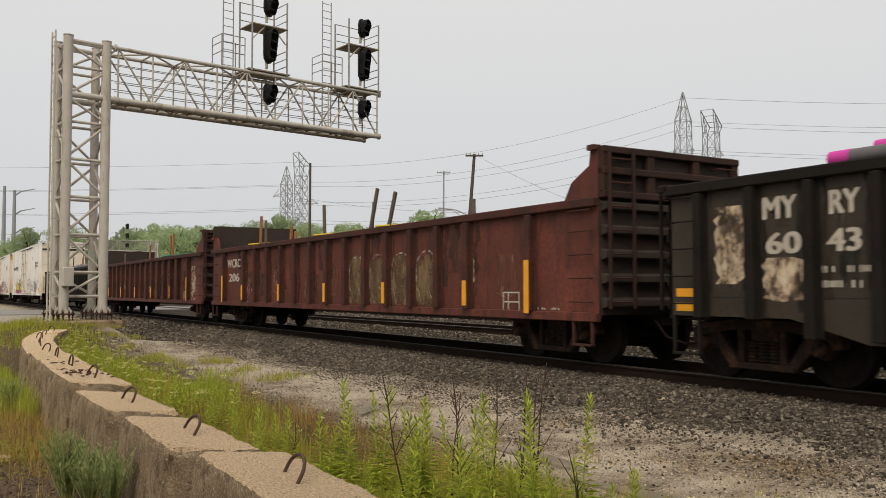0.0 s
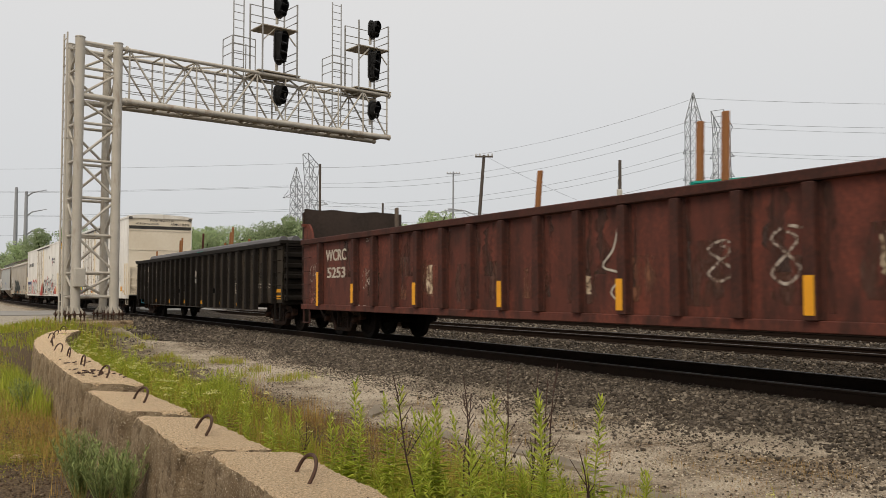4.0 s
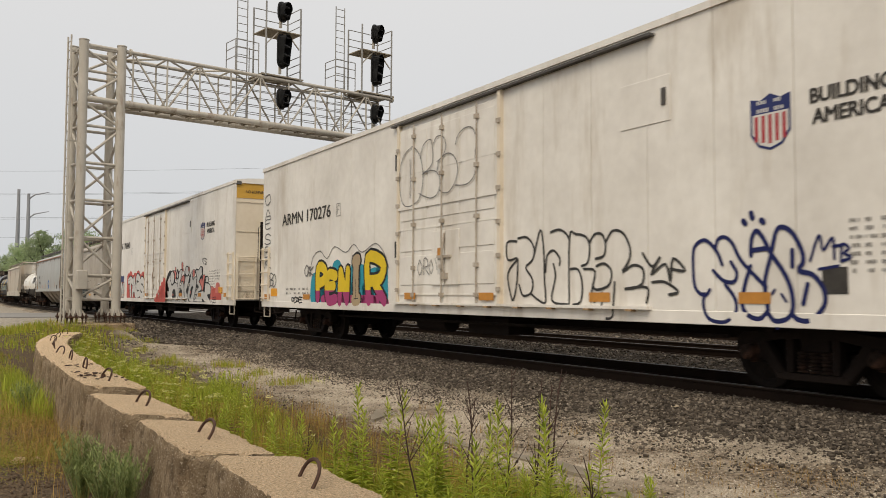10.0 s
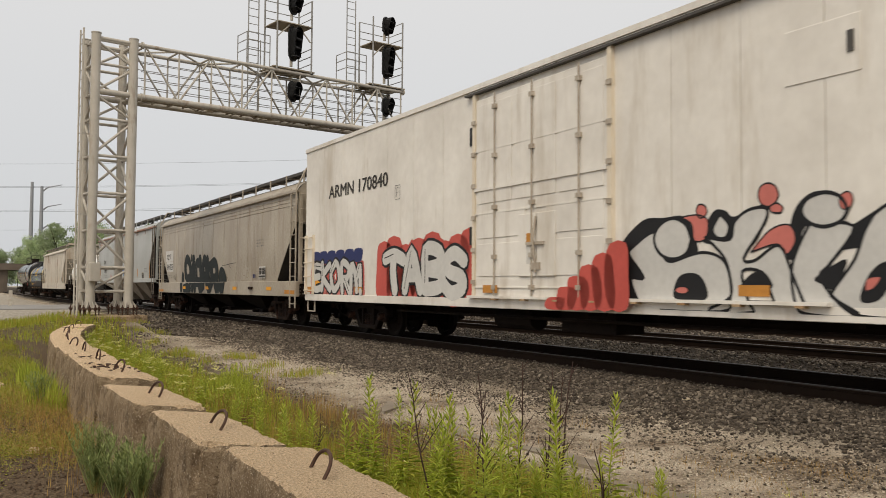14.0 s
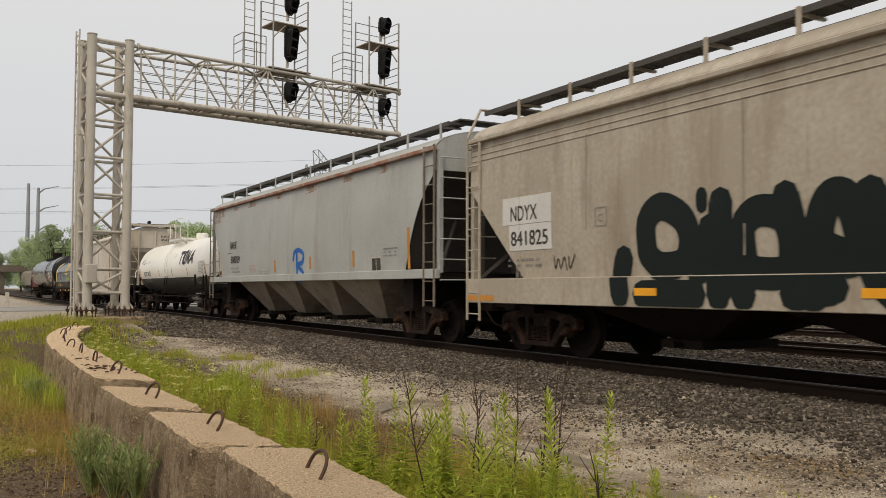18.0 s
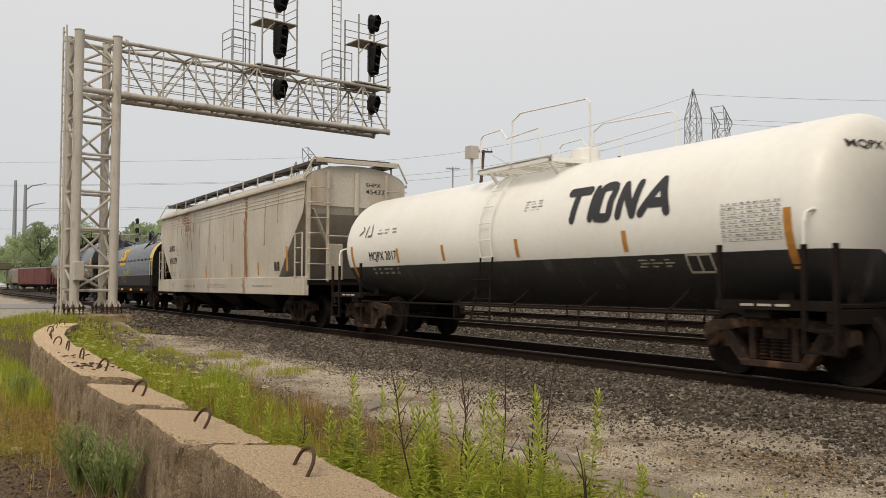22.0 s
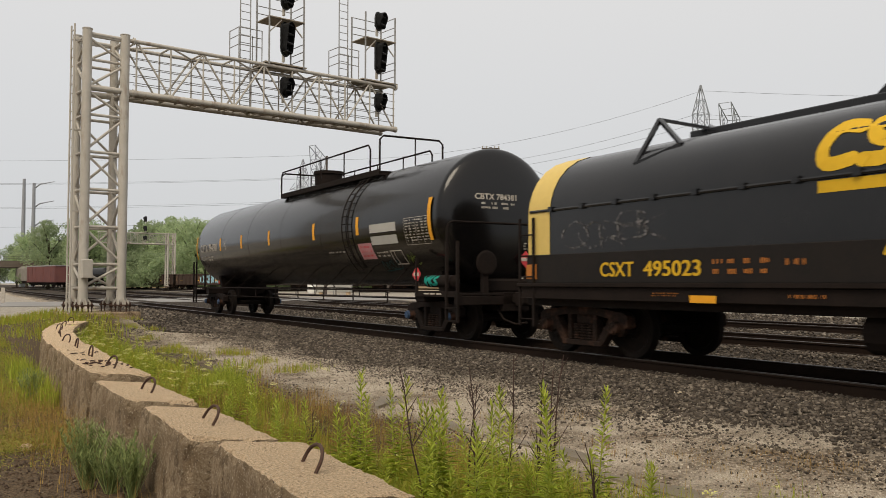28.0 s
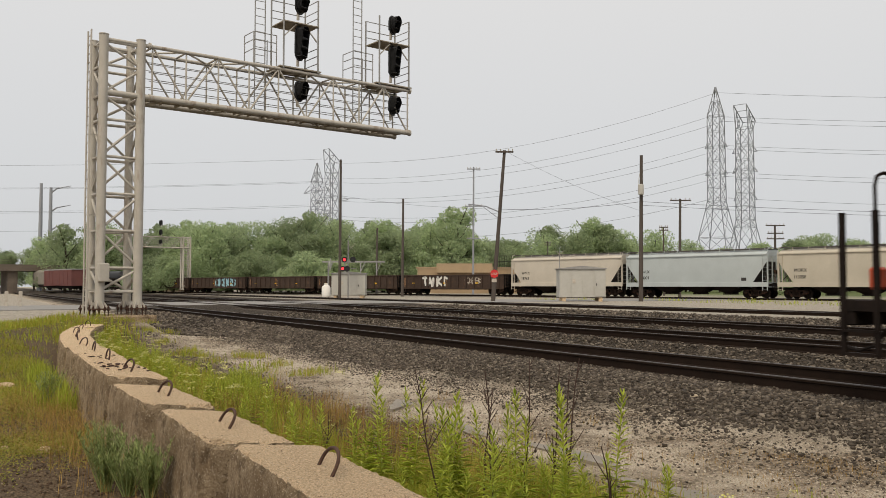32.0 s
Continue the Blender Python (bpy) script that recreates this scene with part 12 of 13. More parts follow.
# the strip between the wall and the gravel
gx1, gy1 = patch(pr, 11000, 2.3, 3.6, 10.5, 28, 150, 0.17)
blades("grass", gx1, gy1, pr.uniform(0.1, 0.38, len(gx1)), pr.uniform(0.006, 0.014, len(gx1)), M["blade"], 1, "yellow-green grass and weeds along the wall")
gx2, gy2 = patch(pr, 12000, 2.35, 3.4, 3.3, 10.0, 120, 0.11, 2.2)
blades("grass", gx2, gy2, pr.uniform(0.06, 0.34, len(gx2)), pr.uniform(0.004, 0.009, len(gx2)), M["blade"], 2, "fresh green grass along the concrete wall")
gx3, gy3 = patch(pr, 2200, 2.4, 4.4, 4.5, 14, 50, 0.12)
blades("dry_grass", gx3, gy3, pr.uniform(0.15, 0.5, len(gx3)), pr.uniform(0.003, 0.006, len(gx3)), M["dry"], 3, "dry reddish-brown grass stems among the weeds", bend=0.3)
# left of the wall
gx4, gy4 = patch(pr, 22000, -2.4, 1.3, 9.9, 26, 120, 0.2)
ok = (gx4 < 1.25) & (gx4 > -3.5)
gx4, gy4 = gx4[ok], gy4[ok]
blades("grass", gx4, gy4, pr.uniform(0.04, 0.15, len(gx4)), pr.uniform(0.003, 0.008, len(gx4)), M["low_weed"], 4, "patchy yellow-green grass on bare soil", bend=1.0, lean=0.4)
gx5, gy5 = patch(pr, 420, 0.75, 1.3, 6.4, 15, 44, 0.1)
ok = gx5 < 1.34
gx5, gy5 = gx5[ok], gy5[ok]
blades("dry_grass", gx5, gy5, pr.uniform(0.08, 0.32, len(gx5)), pr.uniform(0.002, 0.005, len(gx5)), M["dry"], 5, "straw-coloured dry weeds at the foot of the wall", bend=0.3)
gxk, gyk = patch(pr, 1700, 0.95, 1.25, 12.5, 18.5, 26, 0.09, 1.0)
blades("grass", gxk, gyk, pr.uniform(0.15, 0.5, len(gxk)), pr.uniform(0.006, 0.012, len(gxk)), M["weed"], 35, "tall green grass against the wall", bend=0.35)
gxl, gyl = patch(pr, 420, 0.75, 1.22, 8.6, 12.5, 26, 0.12, 1.0)
blades("dry_grass", gxl, gyl, pr.uniform(0.2, 0.5, len(gxl)), pr.uniform(0.002, 0.004, len(gxl)), M["dry"], 36, "orange-brown tall wisps against the wall", bend=0.9, lean=0.5)
gx6, gy6 = patch(pr, 5000, -1.6, 1.4, 23, 44, 70, 0.35)
blades("grass", gx6, gy6, pr.uniform(0.05, 0.22, len(gx6)), pr.uniform(0.007, 0.014, len(gx6)), M["blade"], 6, "pale green weeds before the road")
gx7, gy7 = patch(pr, 4200, 1.5, 4.2, 26, 44, 60, 0.4)
blades("grass", gx7, gy7, pr.uniform(0.1, 0.4, len(gx7)), pr.uniform(0.01, 0.02, len(gx7)), M["blade"], 7, "green weeds round the signal bridge footing")
gx9, gy9 = patch(pr, 900, 46, 66, 36, 68, 26, 0.6)
blades("grass", gx9, gy9, pr.uniform(0.1, 0.35, len(gx9)), pr.uniform(0.02, 0.05, len(gx9)), M["weed"], 9, "tall grass beneath the parked cars")


def leaf_cloud(spec, material, name="leaves"):
    """Lance-shaped leaves: rows of base point, direction, length, width, droop."""
    v, f = [], []
    for (bx, by, bz), (dx, dy, dz), ln, wd, droop in spec:
        sx, sy = -dy, dx
        q = math.hypot(sx, sy) or 1
        sx, sy = sx / q * wd / 2, sy / q * wd / 2
        m = (bx + dx * ln * 0.5, by + dy * ln * 0.5, bz + dz * ln * 0.5)
        t = (bx + dx * ln, by + dy * ln, bz + dz * ln - droop)
        k = len(v)
        v += [(bx, by, bz), (m[0] + sx, m[1] + sy, m[2]), (m[0] - sx, m[1] - sy, m[2]), t]
        f += [(k, k + 1, k + 3), (k, k + 3, k + 2)]
    return mass(name, np.array(v), np.array(f), material)


def weed_meshes(seed, height, leaf_len, count, spread=0.0):
    rnd = random.Random(seed)
    bm = bmesh.new()
    lean = (rnd.uniform(-0.08, 0.08), rnd.uniform(-0.08, 0.08))
    pipe(bm, [(0, 0, -0.05), (lean[0] * 0.4, lean[1] * 0.4, height * 0.5), (lean[0], lean[1], height)], [0.006, 0.005, 0.002], 5)
    stem = finish("stem", bm, M["weed"])
    spec = []
    for k in range(count):
        t = 0.12 + 0.88 * k / count
        a = k * 2.399 + rnd.uniform(-0.3, 0.3)
        up = 0.15 + 0.75 * t * t
        ln = leaf_len * (1.0 - 0.55 * t) * rnd.uniform(0.75, 1.2)
        h = math.sqrt(max(0.05, 1 - up * up))
        spec.append(((lean[0] * t, lean[1] * t, height * t), (math.cos(a) * h, math.sin(a) * h, up), ln, ln * 0.15 + 0.005, ln * 0.35 * (1 - t)))
    return stem, leaf_cloud(spec, M["weed"])


WEEDS = []
for k, (hh, ll, nn) in enumerate([(0.95, 0.18, 100), (0.75, 0.17, 85), (0.6, 0.15, 65), (1.05, 0.16, 110)]):
    t = thing("weed_plant", pose(0, -400 - k, 0), "tall leafy green weed beside the concrete wall", "weed", "tall weeds along the wall")
    st_m, lf_m = weed_meshes(k + 1, hh, ll, nn)
    part("stem", st_m, None, t)
    part("leaves", lf_m, None, t, "narrow bright green leaves")
    WEEDS.append(t)
rw = random.Random(8)
WEED_AT = []
CLUMPS = [(2.72, 7.2, 4), (2.80, 6.3, 8), (2.95, 5.85, 5), (3.02, 5.25, 11), (3.12, 4.75, 5), (3.35, 4.62, 10), (3.55, 4.2, 5), (3.95, 4.2, 4), (2.68, 5.2, 4), (2.78, 4.7, 5), (3.0, 4.25, 7), (3.25, 4.25, 5), (3.3, 11.8, 10), (3.4, 12.3, 8), (2.65, 9.2, 7), (2.7, 8.3, 4)]
for cx_, cy_, n_ in CLUMPS:
    for k in range(n_):
        WEED_AT.append((cx_ + rw.gauss(0, 0.1), cy_ + rw.gauss(0, 0.16), rw.choice((0, 1, 1, 2, 2, 3) if cy_ < 7.5 else (2, 2, 1))))
for k in range(34):
    WEED_AT.append((rw.uniform(2.4, 3.3), rw.uniform(10.5, 24), rw.choice((1, 2, 2))))
for x, y, k in WEED_AT:
    o = copy_thing(WEEDS[k], pose(x, y, float(ground_z(x, y)), rw.uniform(-6, 6), rw.uniform(-6, 6), rw.uniform(0, 360)))
    s = rw.uniform(0.5, 1.0)
    o.scale = (s, s, s)
for t in WEEDS:
    for o in (*t.children_recursive, t):
        bpy.data.objects.remove(o)


# the feathery blue-green bush left of the wall
def feathery(x, y, seed, n_stems, height):
    t = thing("bush", pose(x, y, float(ground_z(x, y))), "feathery blue-green bushy weed at the foot of the wall", "bush")
    rnd = random.Random(seed)
    spec = []
    bm = bmesh.new()
    for k in range(n_stems):
        a, r = rnd.uniform(0, 6.28), rnd.uniform(0.01, 0.15)
        top = (math.cos(a) * r * 1.6, math.sin(a) * r * 1.6, height * rnd.uniform(0.6, 1.0))
        pipe(bm, [(math.cos(a) * r * 0.3, math.sin(a) * r * 0.3, 0), top], [0.004, 0.0015], 4)
        for i in range(80):
            f = 0.08 + 0.92 * i / 80
            b = rnd.uniform(0, 6.28)
            spec.append(((top[0] * f, top[1] * f, top[2] * f), (math.cos(b) * 0.7, math.sin(b) * 0.7, 0.7), rnd.uniform(0.03, 0.065), 0.008, 0.0))
    tagged(part("stalk", bm, M["weed_blue"], t), kind="stuff")
    part("leaves", leaf_cloud(spec, M["weed_blue"]), None, t, "fine blue-green leaves")


feathery(0.98, 7.35, 1, 34, 0.56)
feathery(1.1, 7.1, 2, 30, 0.48)
feathery(1.22, 6.85, 3, 26, 0.45)
feathery(0.99, 13.2, 4, 24, 0.5)


# bare dead stalks
def stalk(x, y, h, lean, seed):
    t = thing("dead_stalk", pose(x, y, float(ground_z(x, y))), "bare dark dead weed stalk with thin branches", "dry stalk", "dead stalks")
    rnd = random.Random(seed)
    bm = bmesh.new()
    pts = [(lean[0] * f + 0.01 * math.sin(f * 9 + seed), lean[1] * f, h * f) for f in np.linspace(0, 1, 7)]
    pipe(bm, pts, [0.008 - 0.005 * k / 6 for k in range(7)], 5)
    part("stem", bm, M["twig"], t)
    for k in range(9):
        f = rnd.uniform(0.35, 0.97)
        b = (lean[0] * f, lean[1] * f, h * f)
        a = rnd.uniform(0, 6.28)
        ln = rnd.uniform(0.06, 0.2) * (1.2 - f)
        bm = bmesh.new()
        pipe(bm, [b, (b[0] + math.cos(a) * ln, b[1] + math.sin(a) * ln, b[2] + ln * 1.6)], [0.0035, 0.002], 4)
        part("twig", bm, M["twig"], t)


for k, (x, y, h, lx_, ly_) in enumerate([(2.85, 5.2, 1.1, -0.2, 0.05), (3.05, 4.85, 1.12, -0.08, 0), (3.3, 4.9, 1.18, 0.06, 0), (3.4, 4.75, 1.15, 0.1, 0), (3.38, 4.6, 1.2, 0.16, 0), (3.35, 4.5, 1.1, 0.1, 0.1), (3.2, 5.3, 0.95, 0.1, 0), (3.55, 4.2, 0.7, -0.15, 0), (2.9, 7.6, 0.5, 0.05, 0)]):
    stalk(x, y, h, (lx_, ly_), k)


# pale flower heads
def flowers(name, pts, material, label):
    v, f = [], []
    for x, y, z, r in pts:
        for k in range(14):
            a, q = rw.uniform(0, 6.28), r * math.sqrt(rw.uniform(0, 1))
            c = (x + math.cos(a) * q, y + math.sin(a) * q, z + rw.uniform(-0.3, 0.3) * r)
            i = len(v)
            s = r * 0.3
            v += [(c[0] - s, c[1], c[2]), (c[0], c[1] - s, c[2] + s * 0.4), (c[0] + s, c[1], c[2]), (c[0], c[1] + s, c[2] + s * 0.4)]
            f.append((i, i + 1, i + 2, i + 3))
    ob = part(name, mass(name, np.array(v), np.array(f), material))
    return tagged(ob, label, "flowers", kind="stuff")


pts = [(rw.uniform(2.4, 3.5), rw.uniform(10, 27), rw.uniform(-0.2, 0.05), 0.048) for _ in range(130)]
pts += [(rw.uniform(2.8, 3.8), rw.uniform(5, 9), rw.uniform(-0.3, -0.05), 0.022) for _ in range(22)]
pts += [(rw.uniform(2.3, 3.9), rw.uniform(20, 29.5), rw.uniform(-0.1, 0.2), 0.05) for _ in range(46)]
pts += [(4.15, 4.0, -0.25, 0.045), (4.35, 4.1, -0.2, 0.05), (3.9, 4.1, -0.3, 0.03), (4.9, 4.3, -0.36, 0.04), (6.0, 15, -0.4, 0.06), (5.6, 4.6, -0.4, 0.03)]
flowers("flower_heads", pts, M["flower"], "small pale yellow and white wildflower heads")
gxa, gya = patch(pr, 700, 3.7, 5.6, 3.5, 9, 26, 0.09)
blades("grass", gxa, gya, pr.uniform(0.08, 0.28, len(gxa)), pr.uniform(0.003, 0.007, len(gxa)), M["blade"], 12, "thin sprouting weeds on the gravel")
gxb, gyb = patch(pr, 260, 4.6, 6.6, 3.5, 22, 14, 0.08)
blades("dry_grass", gxb, gyb, pr.uniform(0.08, 0.25, len(gxb)), pr.uniform(0.003, 0.006, len(gxb)), M["dry"], 13, "dry weeds on the gravel")


def leaflets(name, xs, ys, tops, sizes, material, seed, label):
    """Small loose leaves held at all heights up to the tops of a low, tangled growth."""
    rnd = np.random.default_rng(seed)
    n = len(xs)
    c = np.stack([xs, ys, ground_z(xs, ys) + tops * rnd.uniform(0.05, 1.0, n)], 1)
    u = np.stack([rnd.normal(size=n), rnd.normal(size=n), rnd.normal(0.2, 0.5, n)], 1)
    u /= np.linalg.norm(u, axis=1)[:, None]
    w = np.cross(u, np.stack([rnd.normal(0, 0.5, n), rnd.normal(0, 0.5, n), np.ones(n)], 1))
    w /= np.linalg.norm(w, axis=1)[:, None]
    z = sizes[:, None]
    v = np.stack([c - u * z, c + w * z * 0.4, c + u * z, c - w * z * 0.4], 1).reshape(-1, 3)
    ob = part(name, mass(name, v, np.arange(n * 4).reshape(-1, 4), material))
    return tagged(ob, label, "weeds", kind="stuff")


lx1, ly1 = patch(pr, 110000, -2.6, 1.25, 9.9, 25, 420, 0.24)
ok = lx1 < 1.27
lx1, ly1 = lx1[ok], ly1[ok]
leaflets("low_weeds", lx1, ly1, pr.uniform(0.02, 0.14, len(lx1)), pr.uniform(0.007, 0.021, len(lx1)), M["low_weed"], 41, "tangled olive and yellow-green low weeds on bare soil")
lx2, ly2 = patch(pr, 9000, -0.6, 1.1, 8.2, 10.8, 60, 0.13, 1.0)
leaflets("low_weeds", lx2, ly2, pr.uniform(0.02, 0.09, len(lx2)), pr.uniform(0.005, 0.014, len(lx2)), M["low_weed"], 42, "sparse low weeds on dark soil")
lx3, ly3 = patch(pr, 34000, 2.3, 3.6, 10.5, 27, 150, 0.2)
leaflets("low_weeds", lx3, ly3, pr.uniform(0.1, 0.42, len(lx3)), pr.uniform(0.008, 0.022, len(lx3)), M["weed"], 43, "leafy bright green weeds along the wall")
lx4, ly4 = patch(pr, 22000, 2.4, 4.3, 6.0, 11.5, 150, 0.16, 1.0)
leaflets("low_weeds", lx4, ly4, pr.uniform(0.04, 0.3, len(lx4)), pr.uniform(0.005, 0.013, len(lx4)), M["low_weed"], 44, "olive and brown low weeds on dark soil")
lx5, ly5 = patch(pr, 3200, 2.6, 4.6, 6.0, 11.5, 70, 0.1, 1.0)
blades("dry_grass", lx5, ly5, pr.uniform(0.1, 0.36, len(lx5)), pr.uniform(0.002, 0.004, len(lx5)), M["russet"], 45, "russet dry stems on dark soil", bend=0.35)
lx6, ly6 = patch(pr, 1300, 5.0, 7.2, 4.2, 7.5, 26, 0.12, 1.0)
leaflets("low_weeds", lx6, ly6, pr.uniform(0.01, 0.07, len(lx6)), pr.uniform(0.004, 0.011, len(lx6)), M["russet"], 46, "flattened rusty weeds on the gravel")
lx7, ly7 = patch(pr, 14000, 0.25, 1.28, 9.3, 15.0, 80, 0.15, 1.0)
ok = lx7 < 1.3
lx7, ly7 = lx7[ok], ly7[ok]
leaflets("golden_weeds", lx7, ly7, pr.uniform(0.1, 0.5, len(lx7)), pr.uniform(0.003, 0.008, len(lx7)), M["golden"], 47, "golden-brown wispy seed heads against the wall")
lx8, ly8 = patch(pr, 9000, -3.2, 3.4, 25, 42, 70, 0.3)
leaflets("low_weeds", lx8, ly8, pr.uniform(0.05, 0.3, len(lx8)), pr.uniform(0.012, 0.03, len(lx8)), M["weed"], 48, "fresh green weeds beyond the wall")


def fieldstone(x, y, r, flat, seed, mat, label):
    rnd = random.Random(seed)
    bm = bmesh.new()
    bmesh.ops.create_icosphere(bm, subdivisions=2, radius=r)
    for v in bm.verts:
        n_ = noise.noise(v.co * (1.6 / r) + Vector((seed * 3.3, 0, 0)))
        v.co *= 1 + 0.35 * n_
        v.co.z *= flat
    solid("fieldstone", bm, M[mat], label, "stone", "loose stones on the soil", m=pose(x, y, float(ground_z(x, y)) + r * flat * 0.3, 0, 0, rnd.uniform(0, 360)), bevel=0.0)


fieldstone(0.70, 9.85, 0.075, 0.6, 1, "concrete", "pale rough stone lying on dark soil")
fieldstone(0.86, 9.9, 0.05, 0.6, 2, "concrete", "pale rough stone lying on dark soil")
fieldstone(0.55, 16.4, 0.17, 0.5, 3, "concrete", "flat grey stone among low weeds")
fieldstone(0.35, 10.3, 0.05, 0.6, 4, "concrete", "pale rough stone lying on dark soil")
fieldstone(8.26, 8.31, 0.06, 0.4, 7, "lime_stain", "pale white stone lying on the ballast")
fieldstone(7.2, 10.8, 0.05, 0.4, 8, "lime_stain", "pale white stone lying on the ballast")
# a leafy patch and dry wisps beside the wall
gxc, gyc = patch(pr, 1600, 3.15, 3.6, 11.4, 12.8, 14, 0.12, 1.0)
blades("grass", gxc, gyc, pr.uniform(0.2, 0.55, len(gxc)), pr.uniform(0.006, 0.012, len(gxc)), M["weed"], 21, "tall leafy green patch on the gravel", bend=0.3)
gxd, gyd = patch(pr, 1500, 2.4, 4.3, 7.0, 11, 46, 0.08, 1.0)
blades("dry_grass", gxd, gyd, pr.uniform(0.06, 0.3, len(gxd)), pr.uniform(0.002, 0.004, len(gxd)), M["dry"], 22, "reddish dry sprigs on brown soil", bend=0.3)
gxe, gye = patch(pr, 900, 5.4, 6.9, 4.2, 6.2, 7, 0.14, 1.0)
blades("dry_grass", gxe, gye, pr.uniform(0.03, 0.1, len(gxe)), pr.uniform(0.002, 0.004, len(gxe)), M["dry"], 23, "flattened rusty dry weeds on pale gravel", bend=0.9)
gxf, gyf = patch(pr, 2500, 4.0, 6.0, 14, 30, 16, 0.16, 1.0)
blades("grass", gxf, gyf, pr.uniform(0.05, 0.25, len(gxf)), pr.uniform(0.006, 0.012, len(gxf)), M["blade"], 24, "low weed tufts on pale gravel")


# shallow muddy puddles
def puddle(x, y, rx, ry, turn, seed):
    rnd = random.Random(seed)
    bm = bmesh.new()
    ring_ = [(1 + 0.25 * math.sin(3 * a + seed) + rnd.uniform(-0.12, 0.12), a) for a in np.linspace(0, 2 * math.pi, 30, endpoint=False)]
    z = float(ground_z(x, y)) + 0.015
    top = [bm.verts.new((rx * f * math.cos(a), ry * f * math.sin(a), 0.002)) for f, a in ring_]
    low = [bm.verts.new((rx * f * 1.05 * math.cos(a), ry * f * 1.05 * math.sin(a), -0.05)) for f, a in ring_]
    bm.faces.new(top)
    skin(bm, low, top)
    tagged(part("puddle", bm, M["mud"]), "shallow grey muddy puddle on pale gravel", "puddle", kind="structure").matrix_world = pose(x, y, z, 0, 0, turn)


M["mud"] = surface("wet_grey_mud", (0.27, 0.225, 0.165), 0.45, 0, (0.17, 0.14, 0.10), 40, 2.5, 0.6, 0.2, spec=0.5)
puddle(5.5, 11.3, 0.16, 0.5, -35, 1)
puddle(5.12, 8.7, 0.09, 0.5, -12, 4)
puddle(5.25, 7.0, 0.12, 0.75, 4, 2)
puddle(5.12, 5.4, 0.12, 0.6, 8, 3)
gxi, gyi = patch(pr, 1300, 0.15, 1.3, 9.4, 14.0, 60, 0.12, 1.0)
blades("dry_grass", gxi, gyi, pr.uniform(0.06, 0.32, len(gxi)), pr.uniform(0.002, 0.004, len(gxi)), M["dry"], 33, "orange-brown wispy weeds at the foot of the wall", bend=0.9, lean=0.5)
pts = [(rw.uniform(0.35, 1.3), rw.uniform(8.0, 14.0), rw.uniform(-0.35, -0.08), 0.012) for _ in range(650)]
flowers("seed_heads", pts, M["dry"], "tiny orange-brown seed heads of dry weeds")
gxj, gyj = patch(pr, 17000, 2.4, 4.3, 3.2, 7.0, 150, 0.13, 1.0)
blades("grass", gxj, gyj, pr.uniform(0.08, 0.4, len(gxj)), pr.uniform(0.003, 0.006, len(gxj)), M["blade"], 34, "fine green undergrowth among the tall weeds", bend=0.6)
# ---- loose stone ----
def stones(name, x0, x1, y0, y1, count, lo, hi, material, seed, label, near=6.0, lift=0.0, flat=0.6, keep=None):
    rnd = np.random.default_rng(seed)
    x = rnd.uniform(x0, x1, count * 3)
    y = y0 + (y1 - y0) * rnd.uniform(0, 1, count * 3) ** 1.35
    seen = (y > x / 1.62 - 0.3)
    if keep is not None:
        seen &= keep(x, y, rnd)
    x, y = x[seen][:count], y[seen][:count]
    n = len(x)
    size = lo + (hi - lo) * rnd.uniform(0, 1, n) ** 1.8
    size = size * (1 + np.clip((y - 14) / 30, 0, 1) * 0.6)
    corner = np.array([(a, b, c) for a in (-1, 1) for b in (-1, 1) for c in (-1, 1)], float)
    v = corner[None] * rnd.uniform(0.45, 1.0, (n, 8, 3)) * np.stack([rnd.uniform(0.7, 1.4, n), rnd.uniform(0.7, 1.1, n), rnd.uniform(0.35, 0.8, n)], 1)[:, None] * size[:, None, None] * 0.5
    a, t = rnd.uniform(0, 6.28, n), rnd.normal(0, 0.5, n)
    ca, sa, ct, st_ = np.cos(a), np.sin(a), np.cos(t), np.sin(t)
    vx, vy, vz = v[..., 0], v[..., 1], v[..., 2]
    vx, vz = vx * ct[:, None] + vz * st_[:, None], -vx * st_[:, None] + vz * ct[:, None]
    vx, vy = vx * ca[:, None] - vy * sa[:, None], vx * sa[:, None] + vy * ca[:, None]
    z = ground_z(x, y) + size * rnd.uniform(-0.1, 0.4, n) + lift
    v = np.stack([vx + x[:, None], vy + y[:, None], vz + z[:, None]], -1).reshape(-1, 3)
    q = np.array([(0, 1, 3, 2), (4, 6, 7, 5), (0, 4, 5, 1), (2, 3, 7, 6), (0, 2, 6, 4), (1, 5, 7, 3)])
    f = (np.arange(n)[:, None, None] * 8 + q[None]).reshape(-1, 4)
    ob = part(name, mass(name, v, f, material))
    return tagged(ob, label, "gravel", kind="stuff")


def loose_edge(x, y, r):
    """Ballast thins out, unevenly, towards the sandy strip."""
    edge = 7.5 + 0.6 * (1 - smooth_step(5.5, 10.5, y)) + 0.3 * np.sin(0.55 * y + 1.2) + 0.15 * np.sin(2.3 * y)
    return r.uniform(0, 1, len(x)) < np.clip((x - edge + 0.4) / 0.9, 0.015, 1) ** 1.3


def sandy_patches(x, y, r):
    return r.uniform(0, 1, len(x)) < np.clip((x - 4.6) / 1.0, 0.03, 1) * np.clip((8.4 - x) / 1.6, 0, 1) * np.where(np.sin(1.7 * y + 2.1 * x) * np.sin(0.9 * y - 3.3 * x) + 0.4 * np.sin(5.1 * y + 7 * x) > -0.15, 1.0, 0.25)


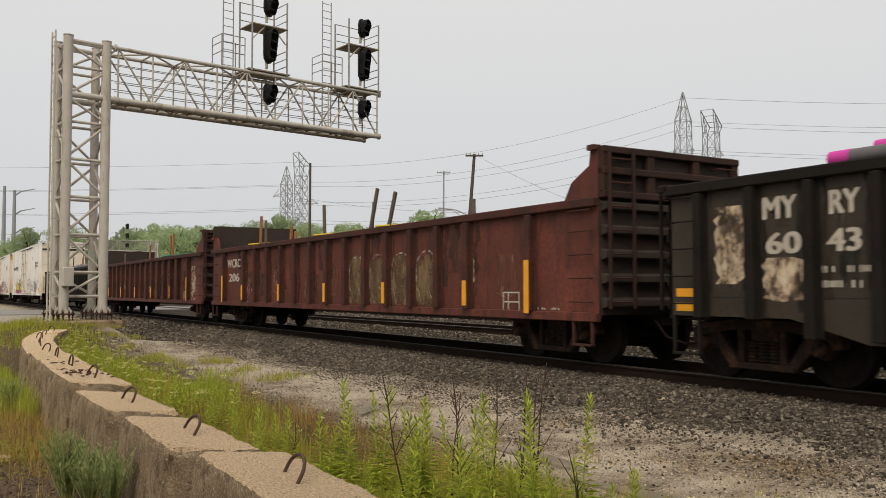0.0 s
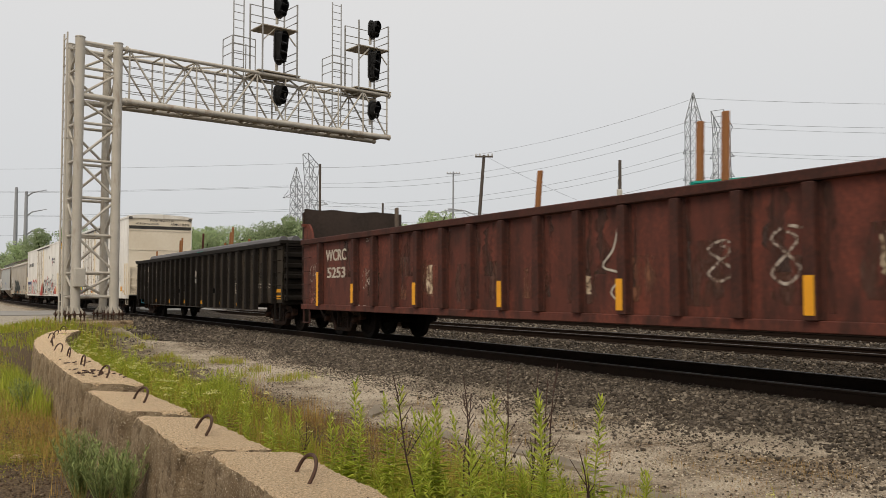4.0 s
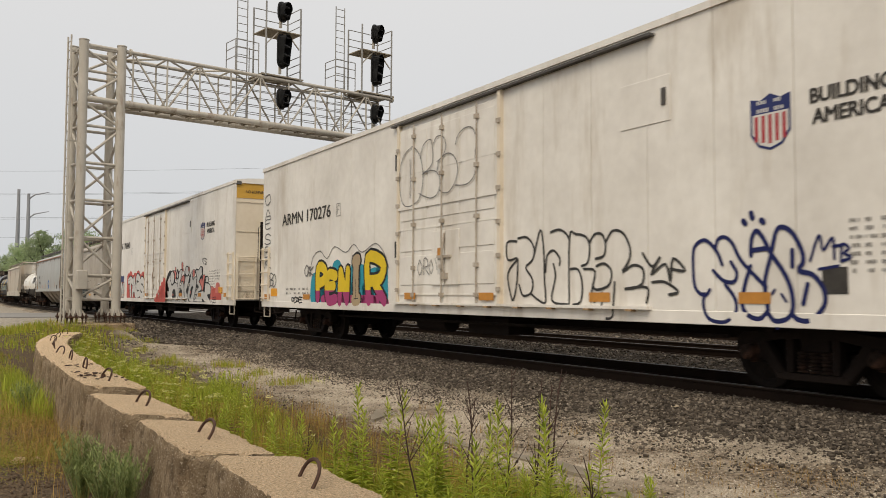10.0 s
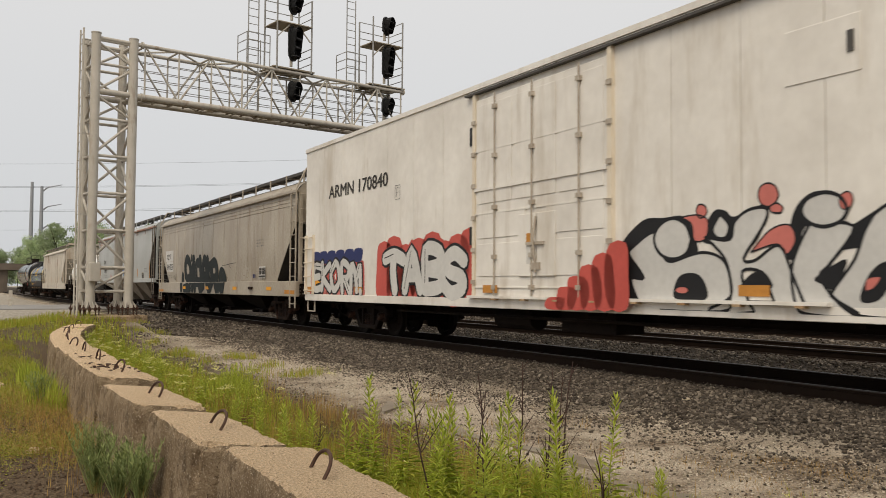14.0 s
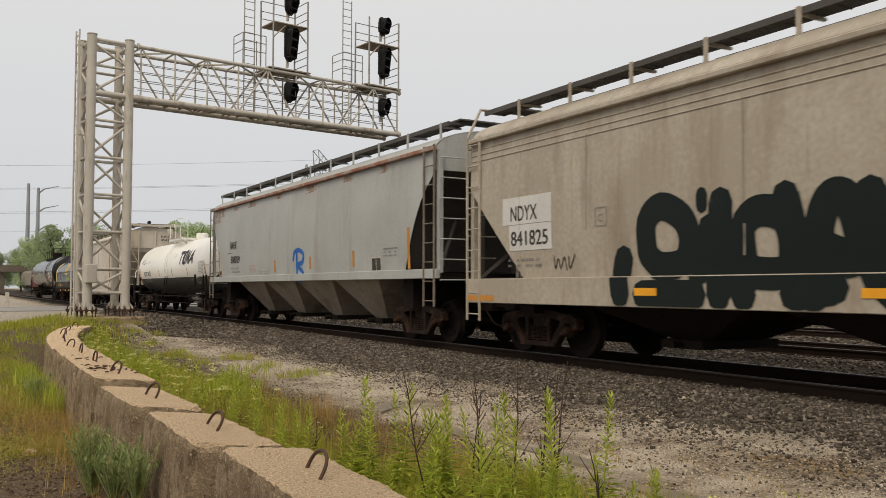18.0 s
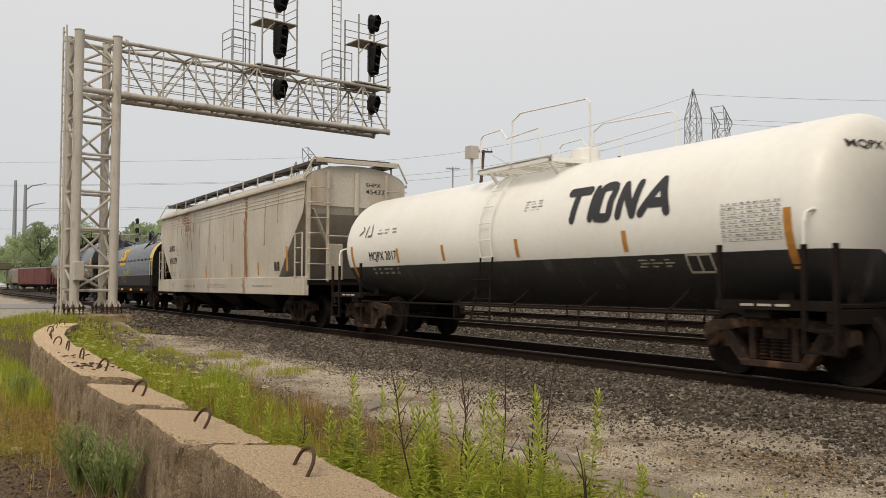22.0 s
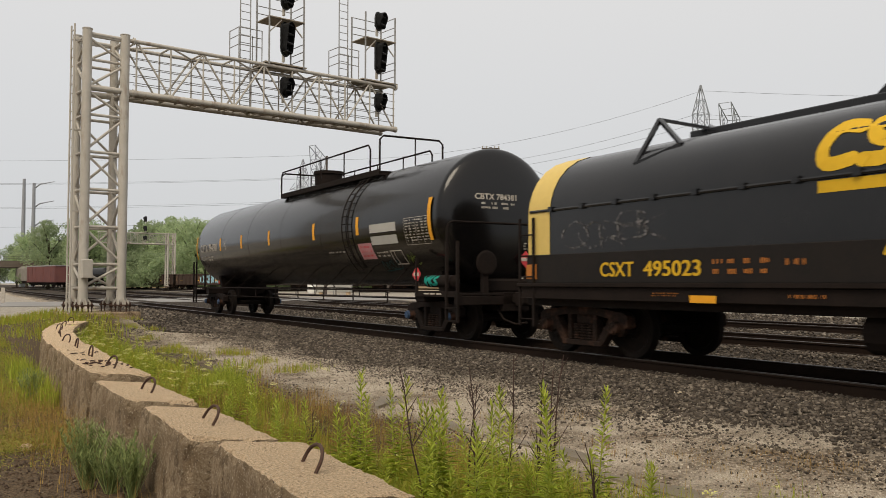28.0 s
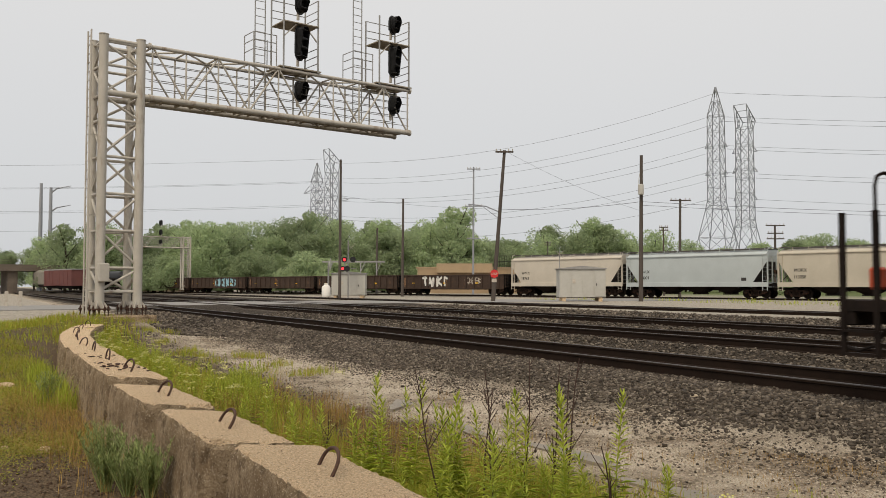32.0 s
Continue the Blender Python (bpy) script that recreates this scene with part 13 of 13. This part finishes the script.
stones("ballast_stones", 6.2, 9.4, 3.5, 34, 82000, 0.022, 0.062, M["stone"], 1, "dark crushed ballast stones beside the rails", keep=loose_edge)
stones("ballast_stones", 6.3, 8.2, 3.0, 30, 24000, 0.01, 0.034, M["stone"], 9, "fine brown stone chips where the ballast meets the sand", keep=lambda x, y, r: r.uniform(0, 1, len(x)) < np.clip((x - 6.2 - 0.5 * (1 - smooth_step(5.5, 10.5, y))) / 1.2, 0.02, 1))
stones("ballast_stones", 11.25, 14.9, 6, 45, 24000, 0.035, 0.08, M["stone"], 2, "dark crushed ballast stones between the tracks")
stones("ballast_stones", 9.5, 10.8, 5, 30, 5000, 0.035, 0.07, M["stone"], 3, "dark crushed ballast stones between the rails", lift=-0.03)
stones("ballast_stones", 16.9, 20.9, 9, 50, 12000, 0.05, 0.1, M["stone"], 4, "grey ballast stones around the far tracks")
stones("ballast_stones", 22.9, 28.5, 13, 52, 9000, 0.06, 0.12, M["stone"], 10, "grey ballast stones beyond the third track")
stones("ballast_stones", 5.2, 9.3, 27, 52, 11000, 0.045, 0.1, M["stone"], 11, "grey-brown ballast stones beyond the signal bridge")
stones("limestone_chips", 4.6, 8.4, 2.5, 30, 34000, 0.006, 0.026, M["lime"], 5, "pale crushed limestone chips along the track bed", keep=sandy_patches)
stones("stone_chips", 2.4, 7.2, 2.5, 28, 22000, 0.007, 0.036, M["stone"], 6, "scattered grey stone chips among weeds", keep=lambda x, y, r: r.uniform(0, 1, len(x)) < np.where((x > 5.0) & (x < 6.4), 0.22, 1.0))
stones("soil_crumbs", -3.0, 1.3, 4, 27, 30000, 0.006, 0.032, M["crumb"], 7, "crumbs of dark brown soil and small stones")
stones("soil_crumbs", 2.35, 4.9, 3, 14, 14000, 0.006, 0.028, M["crumb"], 8, "crumbs of brown soil between the weeds")

# ---- what moves ----
SPEED_T = [0.0, 4.0, 9.0, 14.0, 17.0, 25.0, 28.0, 32.0]
SPEED_V = [7.28, 7.2, 7.15, 7.0, 6.9, 6.95, 7.15, 7.2]
fine_t = np.arange(0, 32.01, 0.01)
fine_v = np.interp(fine_t, SPEED_T, SPEED_V)
fine_q = np.concatenate([[0], np.cumsum((fine_v[1:] + fine_v[:-1]) * 0.005)])


def travelled(t):
    return float(np.interp(t, fine_t, fine_q))


def motions():
    for car, mid, s_front, s_rear in TRAIN:
        rows = []
        for k in range(33):
            q = travelled(k)
            xf, yf, _ = on_track(s_front - q)
            xr, yr, _ = on_track(s_rear - q)
            h = math.atan2(-(xr - xf), yr - yf)
            f = (mid - s_front) / (s_rear - s_front)
            rows.append((float(k), pose(xf + (xr - xf) * f, yf + (yr - yf) * f, 0, 0, 0, math.degrees(h))))
        walk(car, rows)
    turns = [(k / 15, math.degrees(travelled(k / 15) / 0.457)) for k in range(481)]
    for w in AXLES:
        x, y, z = w.location
        walk(w, [(t, pose(x, y, z, a, 0, 0)) for t, a in turns])


motions()
